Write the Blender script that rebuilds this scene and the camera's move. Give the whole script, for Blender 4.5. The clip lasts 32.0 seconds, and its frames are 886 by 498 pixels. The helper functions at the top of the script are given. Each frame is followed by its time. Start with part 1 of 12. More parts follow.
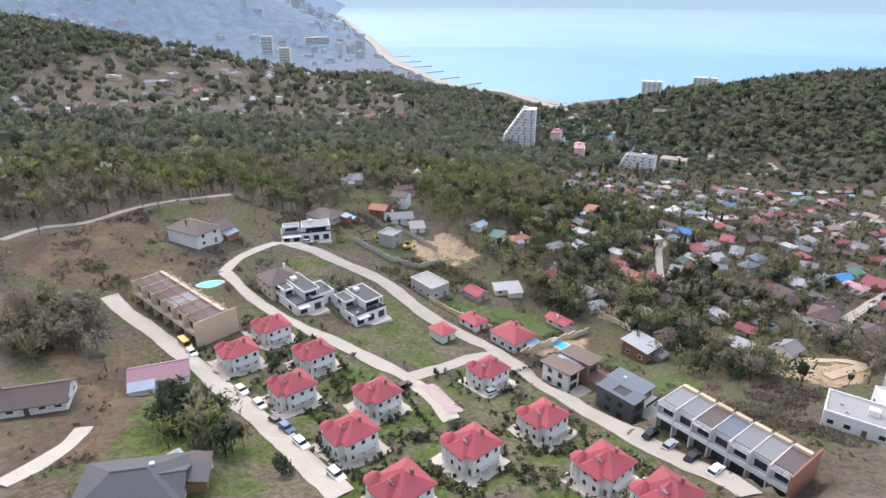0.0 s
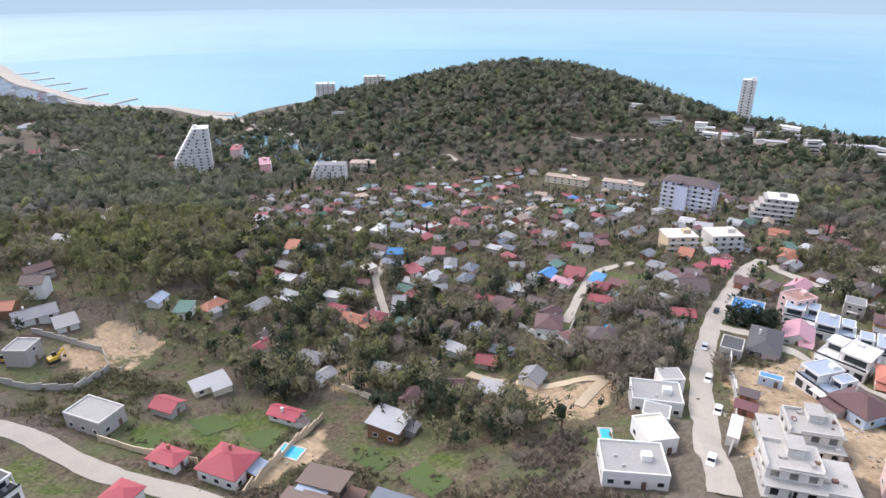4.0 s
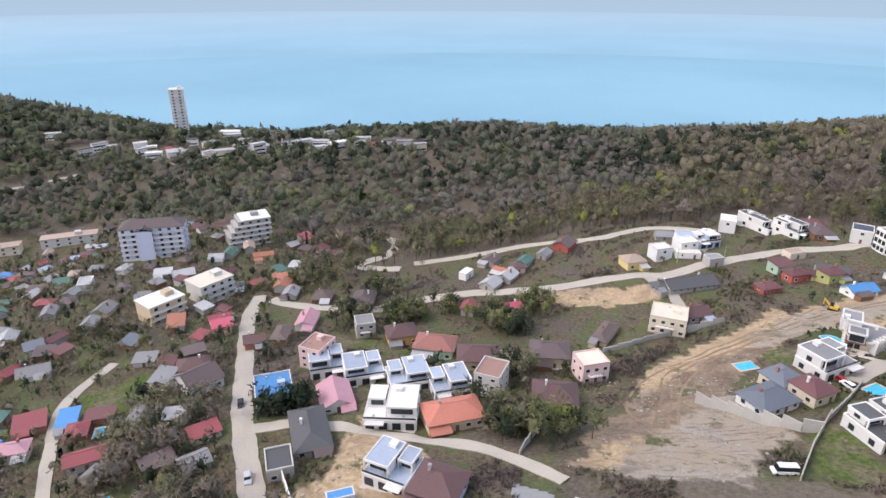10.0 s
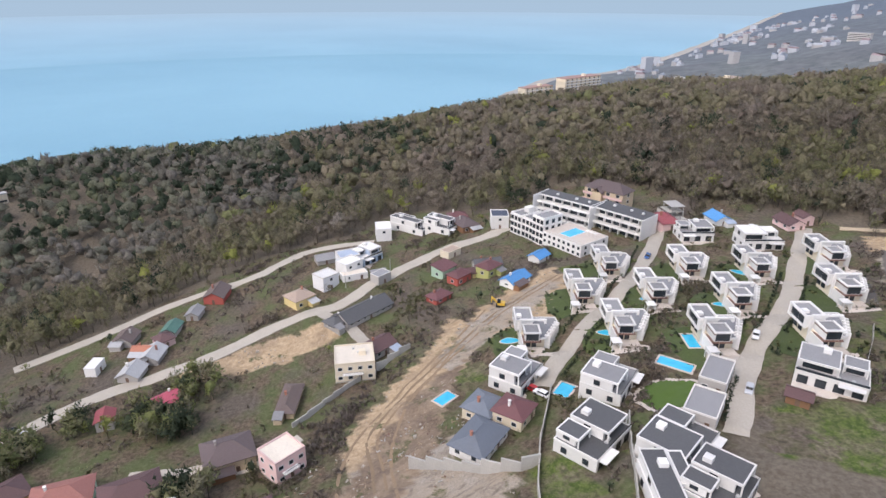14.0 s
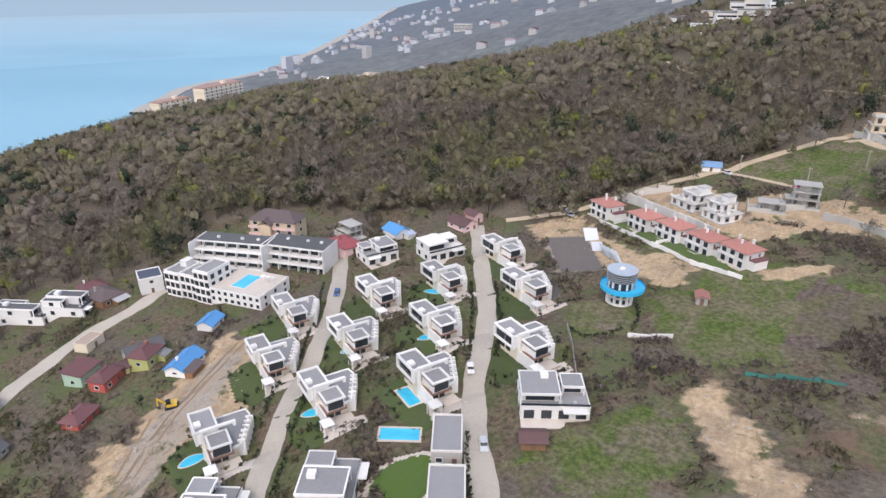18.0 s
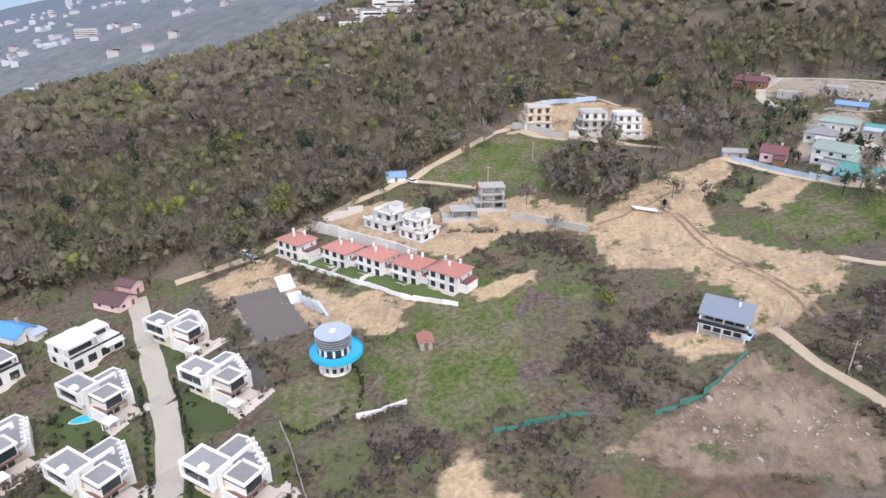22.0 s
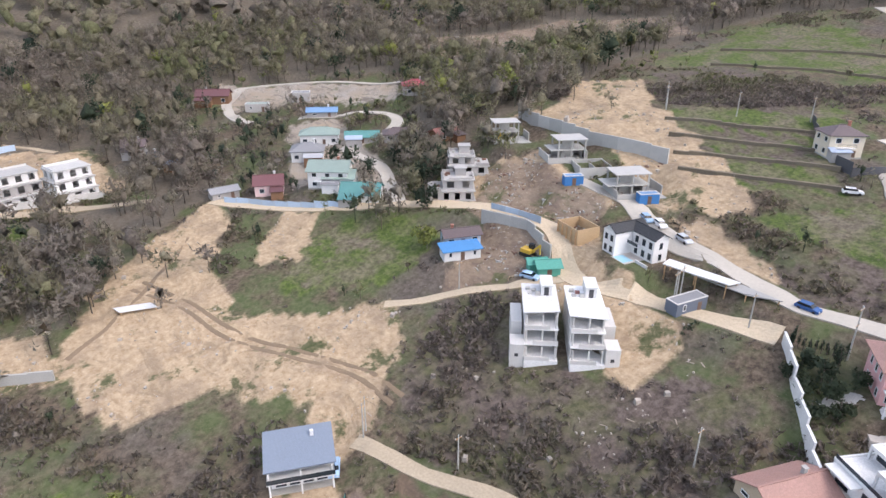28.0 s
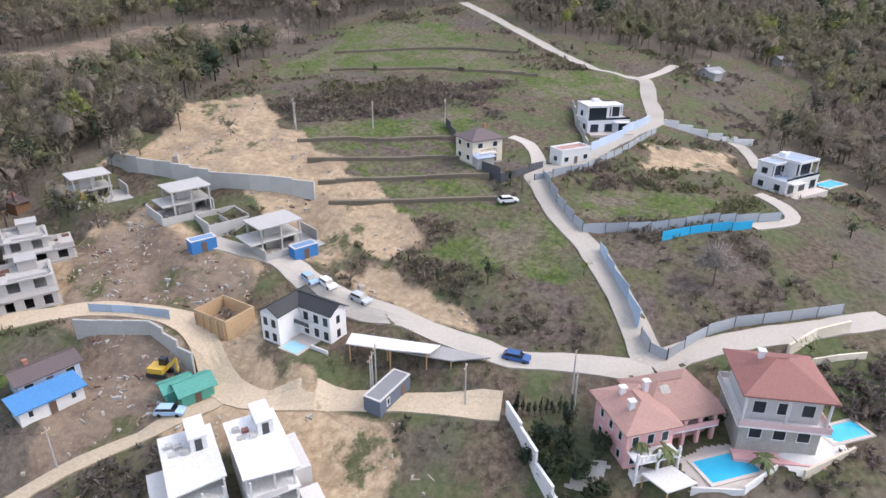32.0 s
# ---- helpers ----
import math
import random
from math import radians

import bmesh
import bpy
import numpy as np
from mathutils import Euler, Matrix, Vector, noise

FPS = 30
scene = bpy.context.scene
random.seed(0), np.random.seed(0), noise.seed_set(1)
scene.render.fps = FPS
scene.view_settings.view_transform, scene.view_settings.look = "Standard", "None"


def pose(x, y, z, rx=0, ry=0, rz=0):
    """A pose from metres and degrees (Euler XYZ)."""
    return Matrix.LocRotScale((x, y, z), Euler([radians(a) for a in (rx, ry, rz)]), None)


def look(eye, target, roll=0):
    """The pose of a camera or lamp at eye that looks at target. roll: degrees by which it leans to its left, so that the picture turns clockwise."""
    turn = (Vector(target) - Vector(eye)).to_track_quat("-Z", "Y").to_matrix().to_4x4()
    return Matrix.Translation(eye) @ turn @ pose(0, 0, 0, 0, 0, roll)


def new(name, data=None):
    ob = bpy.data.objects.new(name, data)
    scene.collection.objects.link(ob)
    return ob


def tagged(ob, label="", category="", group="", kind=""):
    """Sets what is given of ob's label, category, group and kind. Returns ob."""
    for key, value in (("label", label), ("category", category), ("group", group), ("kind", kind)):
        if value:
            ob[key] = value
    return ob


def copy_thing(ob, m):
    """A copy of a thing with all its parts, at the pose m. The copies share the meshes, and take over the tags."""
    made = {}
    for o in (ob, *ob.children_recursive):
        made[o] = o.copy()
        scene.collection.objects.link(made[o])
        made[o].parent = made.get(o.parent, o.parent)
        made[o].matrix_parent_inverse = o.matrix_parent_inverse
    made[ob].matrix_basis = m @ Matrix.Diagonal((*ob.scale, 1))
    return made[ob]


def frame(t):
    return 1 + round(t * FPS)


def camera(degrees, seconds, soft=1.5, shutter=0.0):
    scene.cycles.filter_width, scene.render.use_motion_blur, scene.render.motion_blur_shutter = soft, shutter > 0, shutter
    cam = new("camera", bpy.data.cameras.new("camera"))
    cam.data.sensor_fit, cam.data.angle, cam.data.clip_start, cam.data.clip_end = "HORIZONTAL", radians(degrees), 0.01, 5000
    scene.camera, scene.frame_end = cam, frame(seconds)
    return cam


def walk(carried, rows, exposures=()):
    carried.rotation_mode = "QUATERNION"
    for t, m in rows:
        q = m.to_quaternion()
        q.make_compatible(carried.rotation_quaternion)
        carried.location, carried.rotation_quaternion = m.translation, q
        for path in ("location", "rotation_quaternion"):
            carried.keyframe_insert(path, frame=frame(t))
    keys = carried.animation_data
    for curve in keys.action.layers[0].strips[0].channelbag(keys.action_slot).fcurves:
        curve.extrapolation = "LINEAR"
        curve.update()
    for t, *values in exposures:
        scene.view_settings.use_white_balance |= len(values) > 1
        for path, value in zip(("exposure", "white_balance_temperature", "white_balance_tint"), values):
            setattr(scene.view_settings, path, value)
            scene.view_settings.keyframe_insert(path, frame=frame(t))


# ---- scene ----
cam = camera(70.5, 32.0)
METRES, EYE, TILT, LEAN, TURN = 340.0, 250.0, -23.6, 0.0, 0.0
ROWS = [
    (0.0, 0.0, 0.0, 0.0, -0.0, 0.0, -0.0),
    (0.5, 0.0006, 0.0162, 0.0078, -1.77, -0.02, 0.77),
    (1.0, 0.0019, 0.0323, 0.0155, -3.59, -0.07, 1.57),
    (1.5, 0.0042, 0.0483, 0.0232, -6.14, -0.18, 2.67),
    (2.0, 0.0073, 0.0644, 0.0306, -9.29, -0.36, 4.02),
    (2.5, 0.012, 0.0799, 0.0379, -13.09, -0.67, 5.65),
    (3.0, 0.0179, 0.0947, 0.0451, -17.64, -1.19, 7.54),
    (3.5, 0.0248, 0.109, 0.0517, -22.25, -1.86, 9.37),
    (5.5, 0.0631, 0.1591, 0.0754, -38.82, -5.39, 15.21),
    (6.0, 0.0747, 0.1698, 0.0805, -42.62, -6.42, 16.35),
    (6.5, 0.0869, 0.1797, 0.0853, -46.45, -7.52, 17.42),
    (7.0, 0.0996, 0.1889, 0.0899, -50.36, -8.72, 18.4),
    (7.5, 0.1132, 0.197, 0.0941, -54.37, -10.02, 19.36),
    (8.0, 0.1273, 0.2044, 0.0974, -58.47, -11.38, 20.24),
    (8.5, 0.1419, 0.2105, 0.1005, -62.74, -12.9, 21.04),
    (9.0, 0.1566, 0.2158, 0.1031, -67.08, -14.46, 21.75),
    (9.5, 0.1717, 0.2203, 0.1052, -71.46, -16.11, 22.33),
    (10.0, 0.1871, 0.2234, 0.1071, -75.88, -17.83, 22.79),
    (10.5, 0.2022, 0.226, 0.1082, -80.36, -19.55, 23.11),
    (11.0, 0.2179, 0.2267, 0.1088, -84.81, -21.32, 23.36),
    (11.5, 0.2335, 0.2268, 0.1095, -89.3, -23.15, 23.44),
    (12.0, 0.2488, 0.2265, 0.1092, -93.8, -24.91, 23.37),
    (12.5, 0.2642, 0.2252, 0.1089, -98.32, -26.72, 23.16),
    (13.0, 0.2792, 0.2218, 0.108, -102.76, -28.49, 22.91),
    (13.5, 0.2937, 0.218, 0.1062, -107.17, -30.17, 22.51),
    (14.0, 0.3085, 0.2136, 0.104, -111.58, -31.82, 21.94),
    (14.5, 0.3226, 0.2079, 0.102, -115.93, -33.43, 21.29),
    (16.5, 0.3731, 0.1764, 0.0886, -132.29, -39.0, 17.83),
    (17.0, 0.3839, 0.1667, 0.0848, -136.0, -40.14, 16.84),
    (17.5, 0.3946, 0.1567, 0.0802, -139.69, -41.18, 15.73),
    (18.0, 0.4044, 0.146, 0.0759, -143.32, -42.17, 14.58),
    (18.5, 0.4132, 0.1347, 0.0712, -146.93, -43.07, 13.38),
    (19.0, 0.4212, 0.1229, 0.0663, -150.51, -43.89, 12.14),
    (19.5, 0.4286, 0.1106, 0.061, -154.04, -44.63, 10.82),
    (20.0, 0.4348, 0.098, 0.0552, -157.54, -45.25, 9.53),
    (20.5, 0.4402, 0.0853, 0.0495, -161.02, -45.8, 8.14),
    (21.0, 0.4449, 0.0723, 0.0437, -164.49, -46.26, 6.71),
    (21.5, 0.4486, 0.0589, 0.038, -167.93, -46.66, 5.26),
    (22.0, 0.4514, 0.0452, 0.0323, -171.37, -46.97, 3.77),
    (22.5, 0.4529, 0.0315, 0.0264, -174.79, -47.17, 2.31),
    (23.0, 0.4538, 0.0177, 0.0202, -178.27, -47.27, 0.79),
    (23.5, 0.4534, 0.0038, 0.0142, -181.76, -47.29, -0.74),
    (24.0, 0.4523, -0.0101, 0.0082, -185.28, -47.19, -2.31),
    (24.5, 0.4499, -0.023, 0.0029, -188.57, -47.04, -3.73),
    (25.0, 0.4467, -0.0363, -0.0024, -192.14, -46.8, -5.25),
    (25.5, 0.4424, -0.0494, -0.008, -195.71, -46.43, -6.77),
    (27.5, 0.4161, -0.0985, -0.0299, -210.4, -43.99, -12.55),
    (28.0, 0.4076, -0.1097, -0.0348, -214.16, -43.15, -13.89),
    (28.5, 0.3978, -0.1201, -0.0397, -217.91, -42.21, -15.13),
    (29.0, 0.3874, -0.1298, -0.0442, -221.71, -41.18, -16.31),
    (29.5, 0.3771, -0.1394, -0.0486, -224.64, -40.36, -17.21),
    (30.0, 0.3654, -0.1479, -0.0524, -227.9, -39.4, -18.1),
    (30.5, 0.3533, -0.1554, -0.056, -232.71, -37.86, -19.3),
    (31.0, 0.3407, -0.1623, -0.0594, -237.73, -36.16, -20.45),
    (31.5, 0.3276, -0.168, -0.0619, -242.88, -34.37, -21.45),
    (32.0, 0.3146, -0.1729, -0.0644, -248.29, -32.37, -22.34),
]
walk(cam, [(t, pose(0, 0, EYE, TILT, LEAN, TURN) @ pose(METRES * x, METRES * y, METRES * z, 90 + pitch, roll, yaw)) for t, x, y, z, yaw, pitch, roll in ROWS], [(0.0, 0.15, 6350, 13), (4.0, 0.12, 6400, 14), (8.0, 0.05, 6500, 15), (12.0, -0.17, 6450, 15), (17.0, -0.2, 6400, 14), (20.0, -0.06, 6350, 14), (24.0, 0.2, 6250, 15), (28.0, 0.12, 6250, 15), (32.0, 0.08, 6200, 15)])

# ---- world, sun, exposure ----
SEA = 60.0
world = bpy.data.worlds.new("sky")
scene.world = world
world.use_nodes = True
wn = world.node_tree
sky = wn.nodes.new("ShaderNodeTexSky")
sky.sky_type, sky.sun_disc = "NISHITA", False
SUN_AZIMUTH, SUN_HEIGHT = -25.0, 50.0
sky.sun_elevation, sky.sun_rotation = radians(SUN_HEIGHT), radians(SUN_AZIMUTH)
sky.air_density, sky.dust_density, sky.ozone_density = 1.0, 4.0, 1.0
veil = wn.nodes.new("ShaderNodeMix")  # thin even cloud over the blue
veil.data_type = "RGBA"
veil.inputs[0].default_value, veil.inputs[7].default_value = 0.5, (2.9, 3.05, 3.25, 1)
wn.links.new(sky.outputs[0], veil.inputs[6])
wn.links.new(veil.outputs[2], wn.nodes["Background"].inputs[0])
wn.nodes["Background"].inputs[1].default_value = 0.365
sun = new("sun", bpy.data.lights.new("sun", "SUN"))
sun.data.energy, sun.data.angle, sun.data.color = 0.75, radians(20), (1.0, 0.96, 0.90)
ca, sa, ce, se = math.cos(radians(SUN_AZIMUTH)), math.sin(radians(SUN_AZIMUTH)), math.cos(radians(SUN_HEIGHT)), math.sin(radians(SUN_HEIGHT))
sun.matrix_world = look((sa * ce * 100, ca * ce * 100, se * 100 + 300), (0, 0, 300))
scene.view_settings.exposure = 0.0

# ---- materials ----
MATS = {}


def nodes_of(name):
    m = bpy.data.materials.new(name)
    m.use_nodes = True
    nt = m.node_tree
    return m, nt, nt.nodes["Principled BSDF"]


def noise_node(nt, scale, detail=4.0, rough=0.55, vec=None, kind="ShaderNodeTexNoise"):
    n = nt.nodes.new(kind)
    n.inputs["Scale"].default_value = scale
    if kind == "ShaderNodeTexNoise":
        n.inputs["Detail"].default_value, n.inputs["Roughness"].default_value = detail, rough
    if vec:
        nt.links.new(vec, n.inputs["Vector"])
    return n


def mix(nt, fac, a, b, how="MIX"):
    n = nt.nodes.new("ShaderNodeMix")
    n.data_type, n.blend_type = "RGBA", how
    for sock, v in ((n.inputs[0], fac), (n.inputs[6], a), (n.inputs[7], b)):
        if isinstance(v, (int, float)):
            sock.default_value = v
        elif isinstance(v, tuple):
            sock.default_value = (*v[:3], 1)
        else:
            nt.links.new(v, sock)
    return n.outputs[2]


def ramp(nt, fac, lo, hi):
    n = nt.nodes.new("ShaderNodeMapRange")
    n.inputs["From Min"].default_value, n.inputs["From Max"].default_value = lo, hi
    nt.links.new(fac, n.inputs["Value"])
    return n.outputs[0]


def bump(nt, bsdf, height, strength, distance):
    b = nt.nodes.new("ShaderNodeBump")
    b.inputs["Strength"].default_value, b.inputs["Distance"].default_value = strength, distance
    nt.links.new(height, b.inputs["Height"])
    nt.links.new(b.outputs[0], bsdf.inputs["Normal"])


def surface(name, col, rough=0.8, var=0.22, scale=0.6, stain=0.25, metal=0.0, relief=0.02, ribs=0.0, per_object=0.12):
    """A weathered surface: grain, larger stains, and a slight shift from object to object."""
    if name in MATS:
        return MATS[name]
    m, nt, b = nodes_of(name)
    co = nt.nodes.new("ShaderNodeTexCoord").outputs["Object"]
    fine = noise_node(nt, scale * 8, 5, 0.6, co)
    big = noise_node(nt, scale * 0.55, 3, 0.5, co)
    dark = tuple(c * (1 - var) for c in col)
    light = tuple(min(1, c * (1 + var * 0.6)) for c in col)
    c1 = mix(nt, ramp(nt, fine.outputs[0], 0.3, 0.7), dark, light)
    c2 = mix(nt, ramp(nt, big.outputs[0], 0.45, 0.75), c1, mix(nt, stain, c1, tuple(c * 0.62 + 0.03 for c in col)))
    info = nt.nodes.new("ShaderNodeObjectInfo")
    hsv = nt.nodes.new("ShaderNodeHueSaturation")
    nt.links.new(c2, hsv.inputs["Color"])
    mr = nt.nodes.new("ShaderNodeMapRange")
    mr.inputs["To Min"].default_value, mr.inputs["To Max"].default_value = 1 - per_object, 1 + per_object
    nt.links.new(info.outputs["Random"], mr.inputs["Value"])
    nt.links.new(mr.outputs[0], hsv.inputs["Value"])
    nt.links.new(hsv.outputs[0], b.inputs["Base Color"])
    b.inputs["Roughness"].default_value, b.inputs["Metallic"].default_value = rough, metal
    h = fine.outputs[0]
    if ribs:
        w = nt.nodes.new("ShaderNodeTexWave")
        w.inputs["Scale"].default_value, w.inputs["Distortion"].default_value = ribs, 0.4
        nt.links.new(co, w.inputs["Vector"])
        h = mix(nt, 0.6, h, w.outputs[0])
    bump(nt, b, h, 0.5, relief)
    MATS[name] = m
    return m


ROOFS = {
    "red": (0.40, 0.075, 0.095), "crimson": (0.302, 0.074, 0.086), "maroon": (0.122, 0.066, 0.066), "brown": (0.136, 0.100, 0.091), "brownp": (0.126, 0.094, 0.094),
    "redbrown": (0.156, 0.064, 0.068), "brick": (0.319, 0.135, 0.111), "orange": (0.417, 0.169, 0.105), "orangeb": (0.505, 0.185, 0.129), "terra": (0.383, 0.223, 0.183),
    "green": (0.078, 0.174, 0.142), "teal": (0.101, 0.269, 0.253), "tealg": (0.091, 0.323, 0.259), "gsage": (0.264, 0.336, 0.296), "blue": (0.081, 0.265, 0.553),
    "bluemetal": (0.167, 0.287, 0.463), "bluegrey": (0.366, 0.430, 0.534), "navy": (0.066, 0.082, 0.122), "slate": (0.157, 0.181, 0.221), "metal": (0.45, 0.455, 0.465),
    "grey": (0.262, 0.262, 0.270), "dkgrey": (0.098, 0.100, 0.106), "white": (0.750, 0.742, 0.726), "cream": (0.698, 0.634, 0.538), "pink": (0.494, 0.270, 0.318),
    "pinkred": (0.556, 0.116, 0.172), "tan": (0.414, 0.318, 0.254), "concrete": (0.390, 0.382, 0.366), "black": (0.032, 0.033, 0.036), "clayred": (0.42, 0.185, 0.15), "rawslab": (0.46, 0.445, 0.42),
}
WALLS = {
    "white": (0.75, 0.74, 0.72), "whitedk": (0.74, 0.74, 0.75), "greywall": (0.40, 0.38, 0.36), "tan": (0.58, 0.47, 0.33), "cream": (0.72, 0.64, 0.50), "brownwall": (0.27, 0.19, 0.15),
    "woodwall": (0.24, 0.13, 0.07), "bluewall": (0.46, 0.56, 0.70), "pinkw": (0.72, 0.52, 0.50), "greyw": (0.62, 0.60, 0.57), "orangew": (0.66, 0.36, 0.13), "greenw": (0.38, 0.52, 0.40),
    "yellow": (0.72, 0.58, 0.28), "yellowg": (0.45, 0.46, 0.18), "redw": (0.42, 0.10, 0.08), "brickw": (0.38, 0.17, 0.12), "concrete": (0.42, 0.41, 0.38), "metal": (0.62, 0.64, 0.66),
    "bluebox": (0.05, 0.20, 0.48), "dkbox": (0.12, 0.14, 0.18), "tealw": (0.10, 0.36, 0.28), "lilac": (0.62, 0.65, 0.80), "rose": (0.74, 0.42, 0.40),
}
TILED = {"red", "clayred", "crimson", "maroon", "brown", "brownp", "redbrown", "brick", "orange", "orangeb", "terra", "green", "teal", "gsage", "pink", "pinkred", "tan", "slate", "black"}


def roof_mat(k):
    return surface("roof_" + k, ROOFS[k], 0.62 if k in TILED else 0.75, 0.2, 0.5, 0.3, 0.0, 0.05, 3.2 if k in TILED else 0.0)


def wall_mat(k):
    return surface("wall_" + k, WALLS[k], 0.85, 0.08, 0.35, 0.22, 0.0, 0.01)


CONCRETE = surface("raw_concrete", (0.44, 0.43, 0.40), 0.9, 0.16, 0.5, 0.45, 0, 0.02)
WHITE = wall_mat("white")
ROADM = {"c": surface("pale_concrete_road", (0.46, 0.42, 0.36), 0.92, 0.10, 0.25, 0.35, 0, 0.01), "d": surface("dirt_track", (0.50, 0.41, 0.29), 0.95, 0.2, 0.3, 0.4, 0, 0.03), "t": surface("wheel_ruts", (0.25, 0.18, 0.115), 0.95, 0.3, 0.5, 0.4, 0, 0.05)}
ASPHALT = surface("asphalt", (0.09, 0.085, 0.085), 0.9, 0.2, 0.4, 0.3)
STONE = surface("grey_retaining_stone", (0.42, 0.40, 0.36), 0.9, 0.25, 0.8, 0.45, 0, 0.05)
PAVING = surface("pale_paving", (0.58, 0.52, 0.46), 0.85, 0.12, 0.8, 0.25)
DECK = surface("brown_deck", (0.20, 0.115, 0.09), 0.7, 0.2, 0.8, 0.2, 0, 0.02, 2.0)
TIMBER = surface("raw_timber", (0.52, 0.33, 0.17), 0.8, 0.25, 0.8, 0.25, 0, 0.02)
RUST = surface("rusty_steel", (0.20, 0.11, 0.08), 0.75, 0.3, 0.8, 0.4)
DARK = surface("dark_trim", (0.05, 0.05, 0.055), 0.6, 0.2, 0.6, 0.1)
TRIM = surface("window_trim", (0.70, 0.70, 0.69), 0.6, 0.05, 0.6, 0.1)
BLUEPAINT = surface("bright_blue_paint", (0.03, 0.42, 0.72), 0.45, 0.08, 0.5, 0.15)
BLUESHEET = surface("pale_blue_fence_sheet", (0.42, 0.53, 0.66), 0.55, 0.12, 0.5, 0.3, 0.0, 0.02, 3.0)
GREYSHEET = surface("grey_fence_sheet", (0.40, 0.43, 0.46), 0.55, 0.12, 0.5, 0.3, 0.0, 0.02, 3.0)
GREENNET = surface("green_site_netting", (0.05, 0.20, 0.17), 0.9, 0.3, 0.6, 0.4)
RUBBER = surface("rubber", (0.02, 0.02, 0.02), 0.8, 0.1)
CAR = {k: surface("car_" + k, c, 0.25, 0.03, 0.5, 0.05) for k, c in dict(white=(0.78, 0.78, 0.78), black=(0.02, 0.02, 0.025), blue=(0.03, 0.09, 0.25), silver=(0.45, 0.47, 0.5), yellow=(0.65, 0.42, 0.06), red=(0.4, 0.03, 0.03), lightblue=(0.35, 0.5, 0.68)).items()}


def glass_mat(name, col, rough=0.08):
    m, nt, b = nodes_of(name)
    n = noise_node(nt, 0.35, 2)
    nt.links.new(mix(nt, ramp(nt, n.outputs[0], 0.35, 0.65), tuple(c * 0.6 for c in col), tuple(c * 1.5 for c in col)), b.inputs["Base Color"])
    b.inputs["Roughness"].default_value = rough
    b.inputs["IOR"].default_value = 1.5
    return m


GLASS = glass_mat("dark_window_glass", (0.035, 0.045, 0.055))
CARGLASS = glass_mat("car_glass", (0.015, 0.02, 0.025), 0.05)


def pool_mat():
    m, nt, b = nodes_of("pool_water")
    n = noise_node(nt, 1.2, 3)
    nt.links.new(mix(nt, ramp(nt, n.outputs[0], 0.3, 0.7), (0.03, 0.42, 0.68), (0.08, 0.56, 0.78)), b.inputs["Base Color"])
    b.inputs["Roughness"].default_value = 0.12
    bump(nt, b, noise_node(nt, 3.0, 2).outputs[0], 0.15, 0.02)
    return m


POOL = pool_mat()


def sea_mat():
    m, nt, b = nodes_of("sea_water")
    co = nt.nodes.new("ShaderNodeTexCoord").outputs["Object"]
    n = noise_node(nt, 0.0012, 4, 0.6, co)
    nt.links.new(mix(nt, ramp(nt, n.outputs[0], 0.35, 0.65), (0.17, 0.35, 0.46), (0.22, 0.42, 0.53)), b.inputs["Base Color"])
    b.inputs["Roughness"].default_value = 0.5
    b.inputs["IOR"].default_value = 1.33
    bump(nt, b, noise_node(nt, 0.05, 6, 0.7, co).outputs[0], 0.35, 3.0)
    return m


def leaf_mat(name, cols, rough=0.95):
    """Twig and leaf clumps: the colour shifts from tree to tree (attribute tint) and from clump to clump."""
    m, nt, b = nodes_of(name)
    at = nt.nodes.new("ShaderNodeAttribute")
    at.attribute_name = "tint"
    cr = nt.nodes.new("ShaderNodeValToRGB")
    el = cr.color_ramp.elements
    while len(el) < len(cols):
        el.new(0.5)
    for i, c in enumerate(cols):
        el[i].position, el[i].color = i / (len(cols) - 1), (*c, 1)
    nt.links.new(at.outputs["Fac"], cr.inputs[0])
    geo = nt.nodes.new("ShaderNodeNewGeometry")
    v = nt.nodes.new("ShaderNodeMapRange")
    v.inputs["To Min"].default_value, v.inputs["To Max"].default_value = 0.86, 1.14
    nt.links.new(geo.outputs["Random Per Island"], v.inputs["Value"])
    hsv = nt.nodes.new("ShaderNodeHueSaturation")
    nt.links.new(cr.outputs[0], hsv.inputs["Color"])
    grain = nt.nodes.new("ShaderNodeMapRange")  # twig grain in the colour: light twigs, dark gaps between them painted in
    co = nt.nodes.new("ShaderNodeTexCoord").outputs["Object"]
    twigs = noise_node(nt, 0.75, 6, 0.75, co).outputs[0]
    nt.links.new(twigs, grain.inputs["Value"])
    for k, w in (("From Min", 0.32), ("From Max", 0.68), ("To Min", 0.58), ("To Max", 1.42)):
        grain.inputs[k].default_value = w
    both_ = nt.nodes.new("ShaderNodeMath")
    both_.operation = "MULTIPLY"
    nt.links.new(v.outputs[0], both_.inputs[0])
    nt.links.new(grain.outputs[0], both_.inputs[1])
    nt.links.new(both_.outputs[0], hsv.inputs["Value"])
    nt.links.new(hsv.outputs[0], b.inputs["Base Color"])
    b.inputs["Roughness"].default_value = rough
    b.inputs["Specular IOR Level"].default_value = 0.1
    thin, both = nt.nodes.new("ShaderNodeBsdfTranslucent"), nt.nodes.new("ShaderNodeMixShader")
    both.inputs[0].default_value = 0.48
    nt.links.new(hsv.outputs[0], thin.inputs[0])
    nt.links.new(b.outputs[0], both.inputs[1])
    nt.links.new(thin.outputs[0], both.inputs[2])
    nt.links.new(both.outputs[0], nt.nodes["Material Output"].inputs[0])
    return m


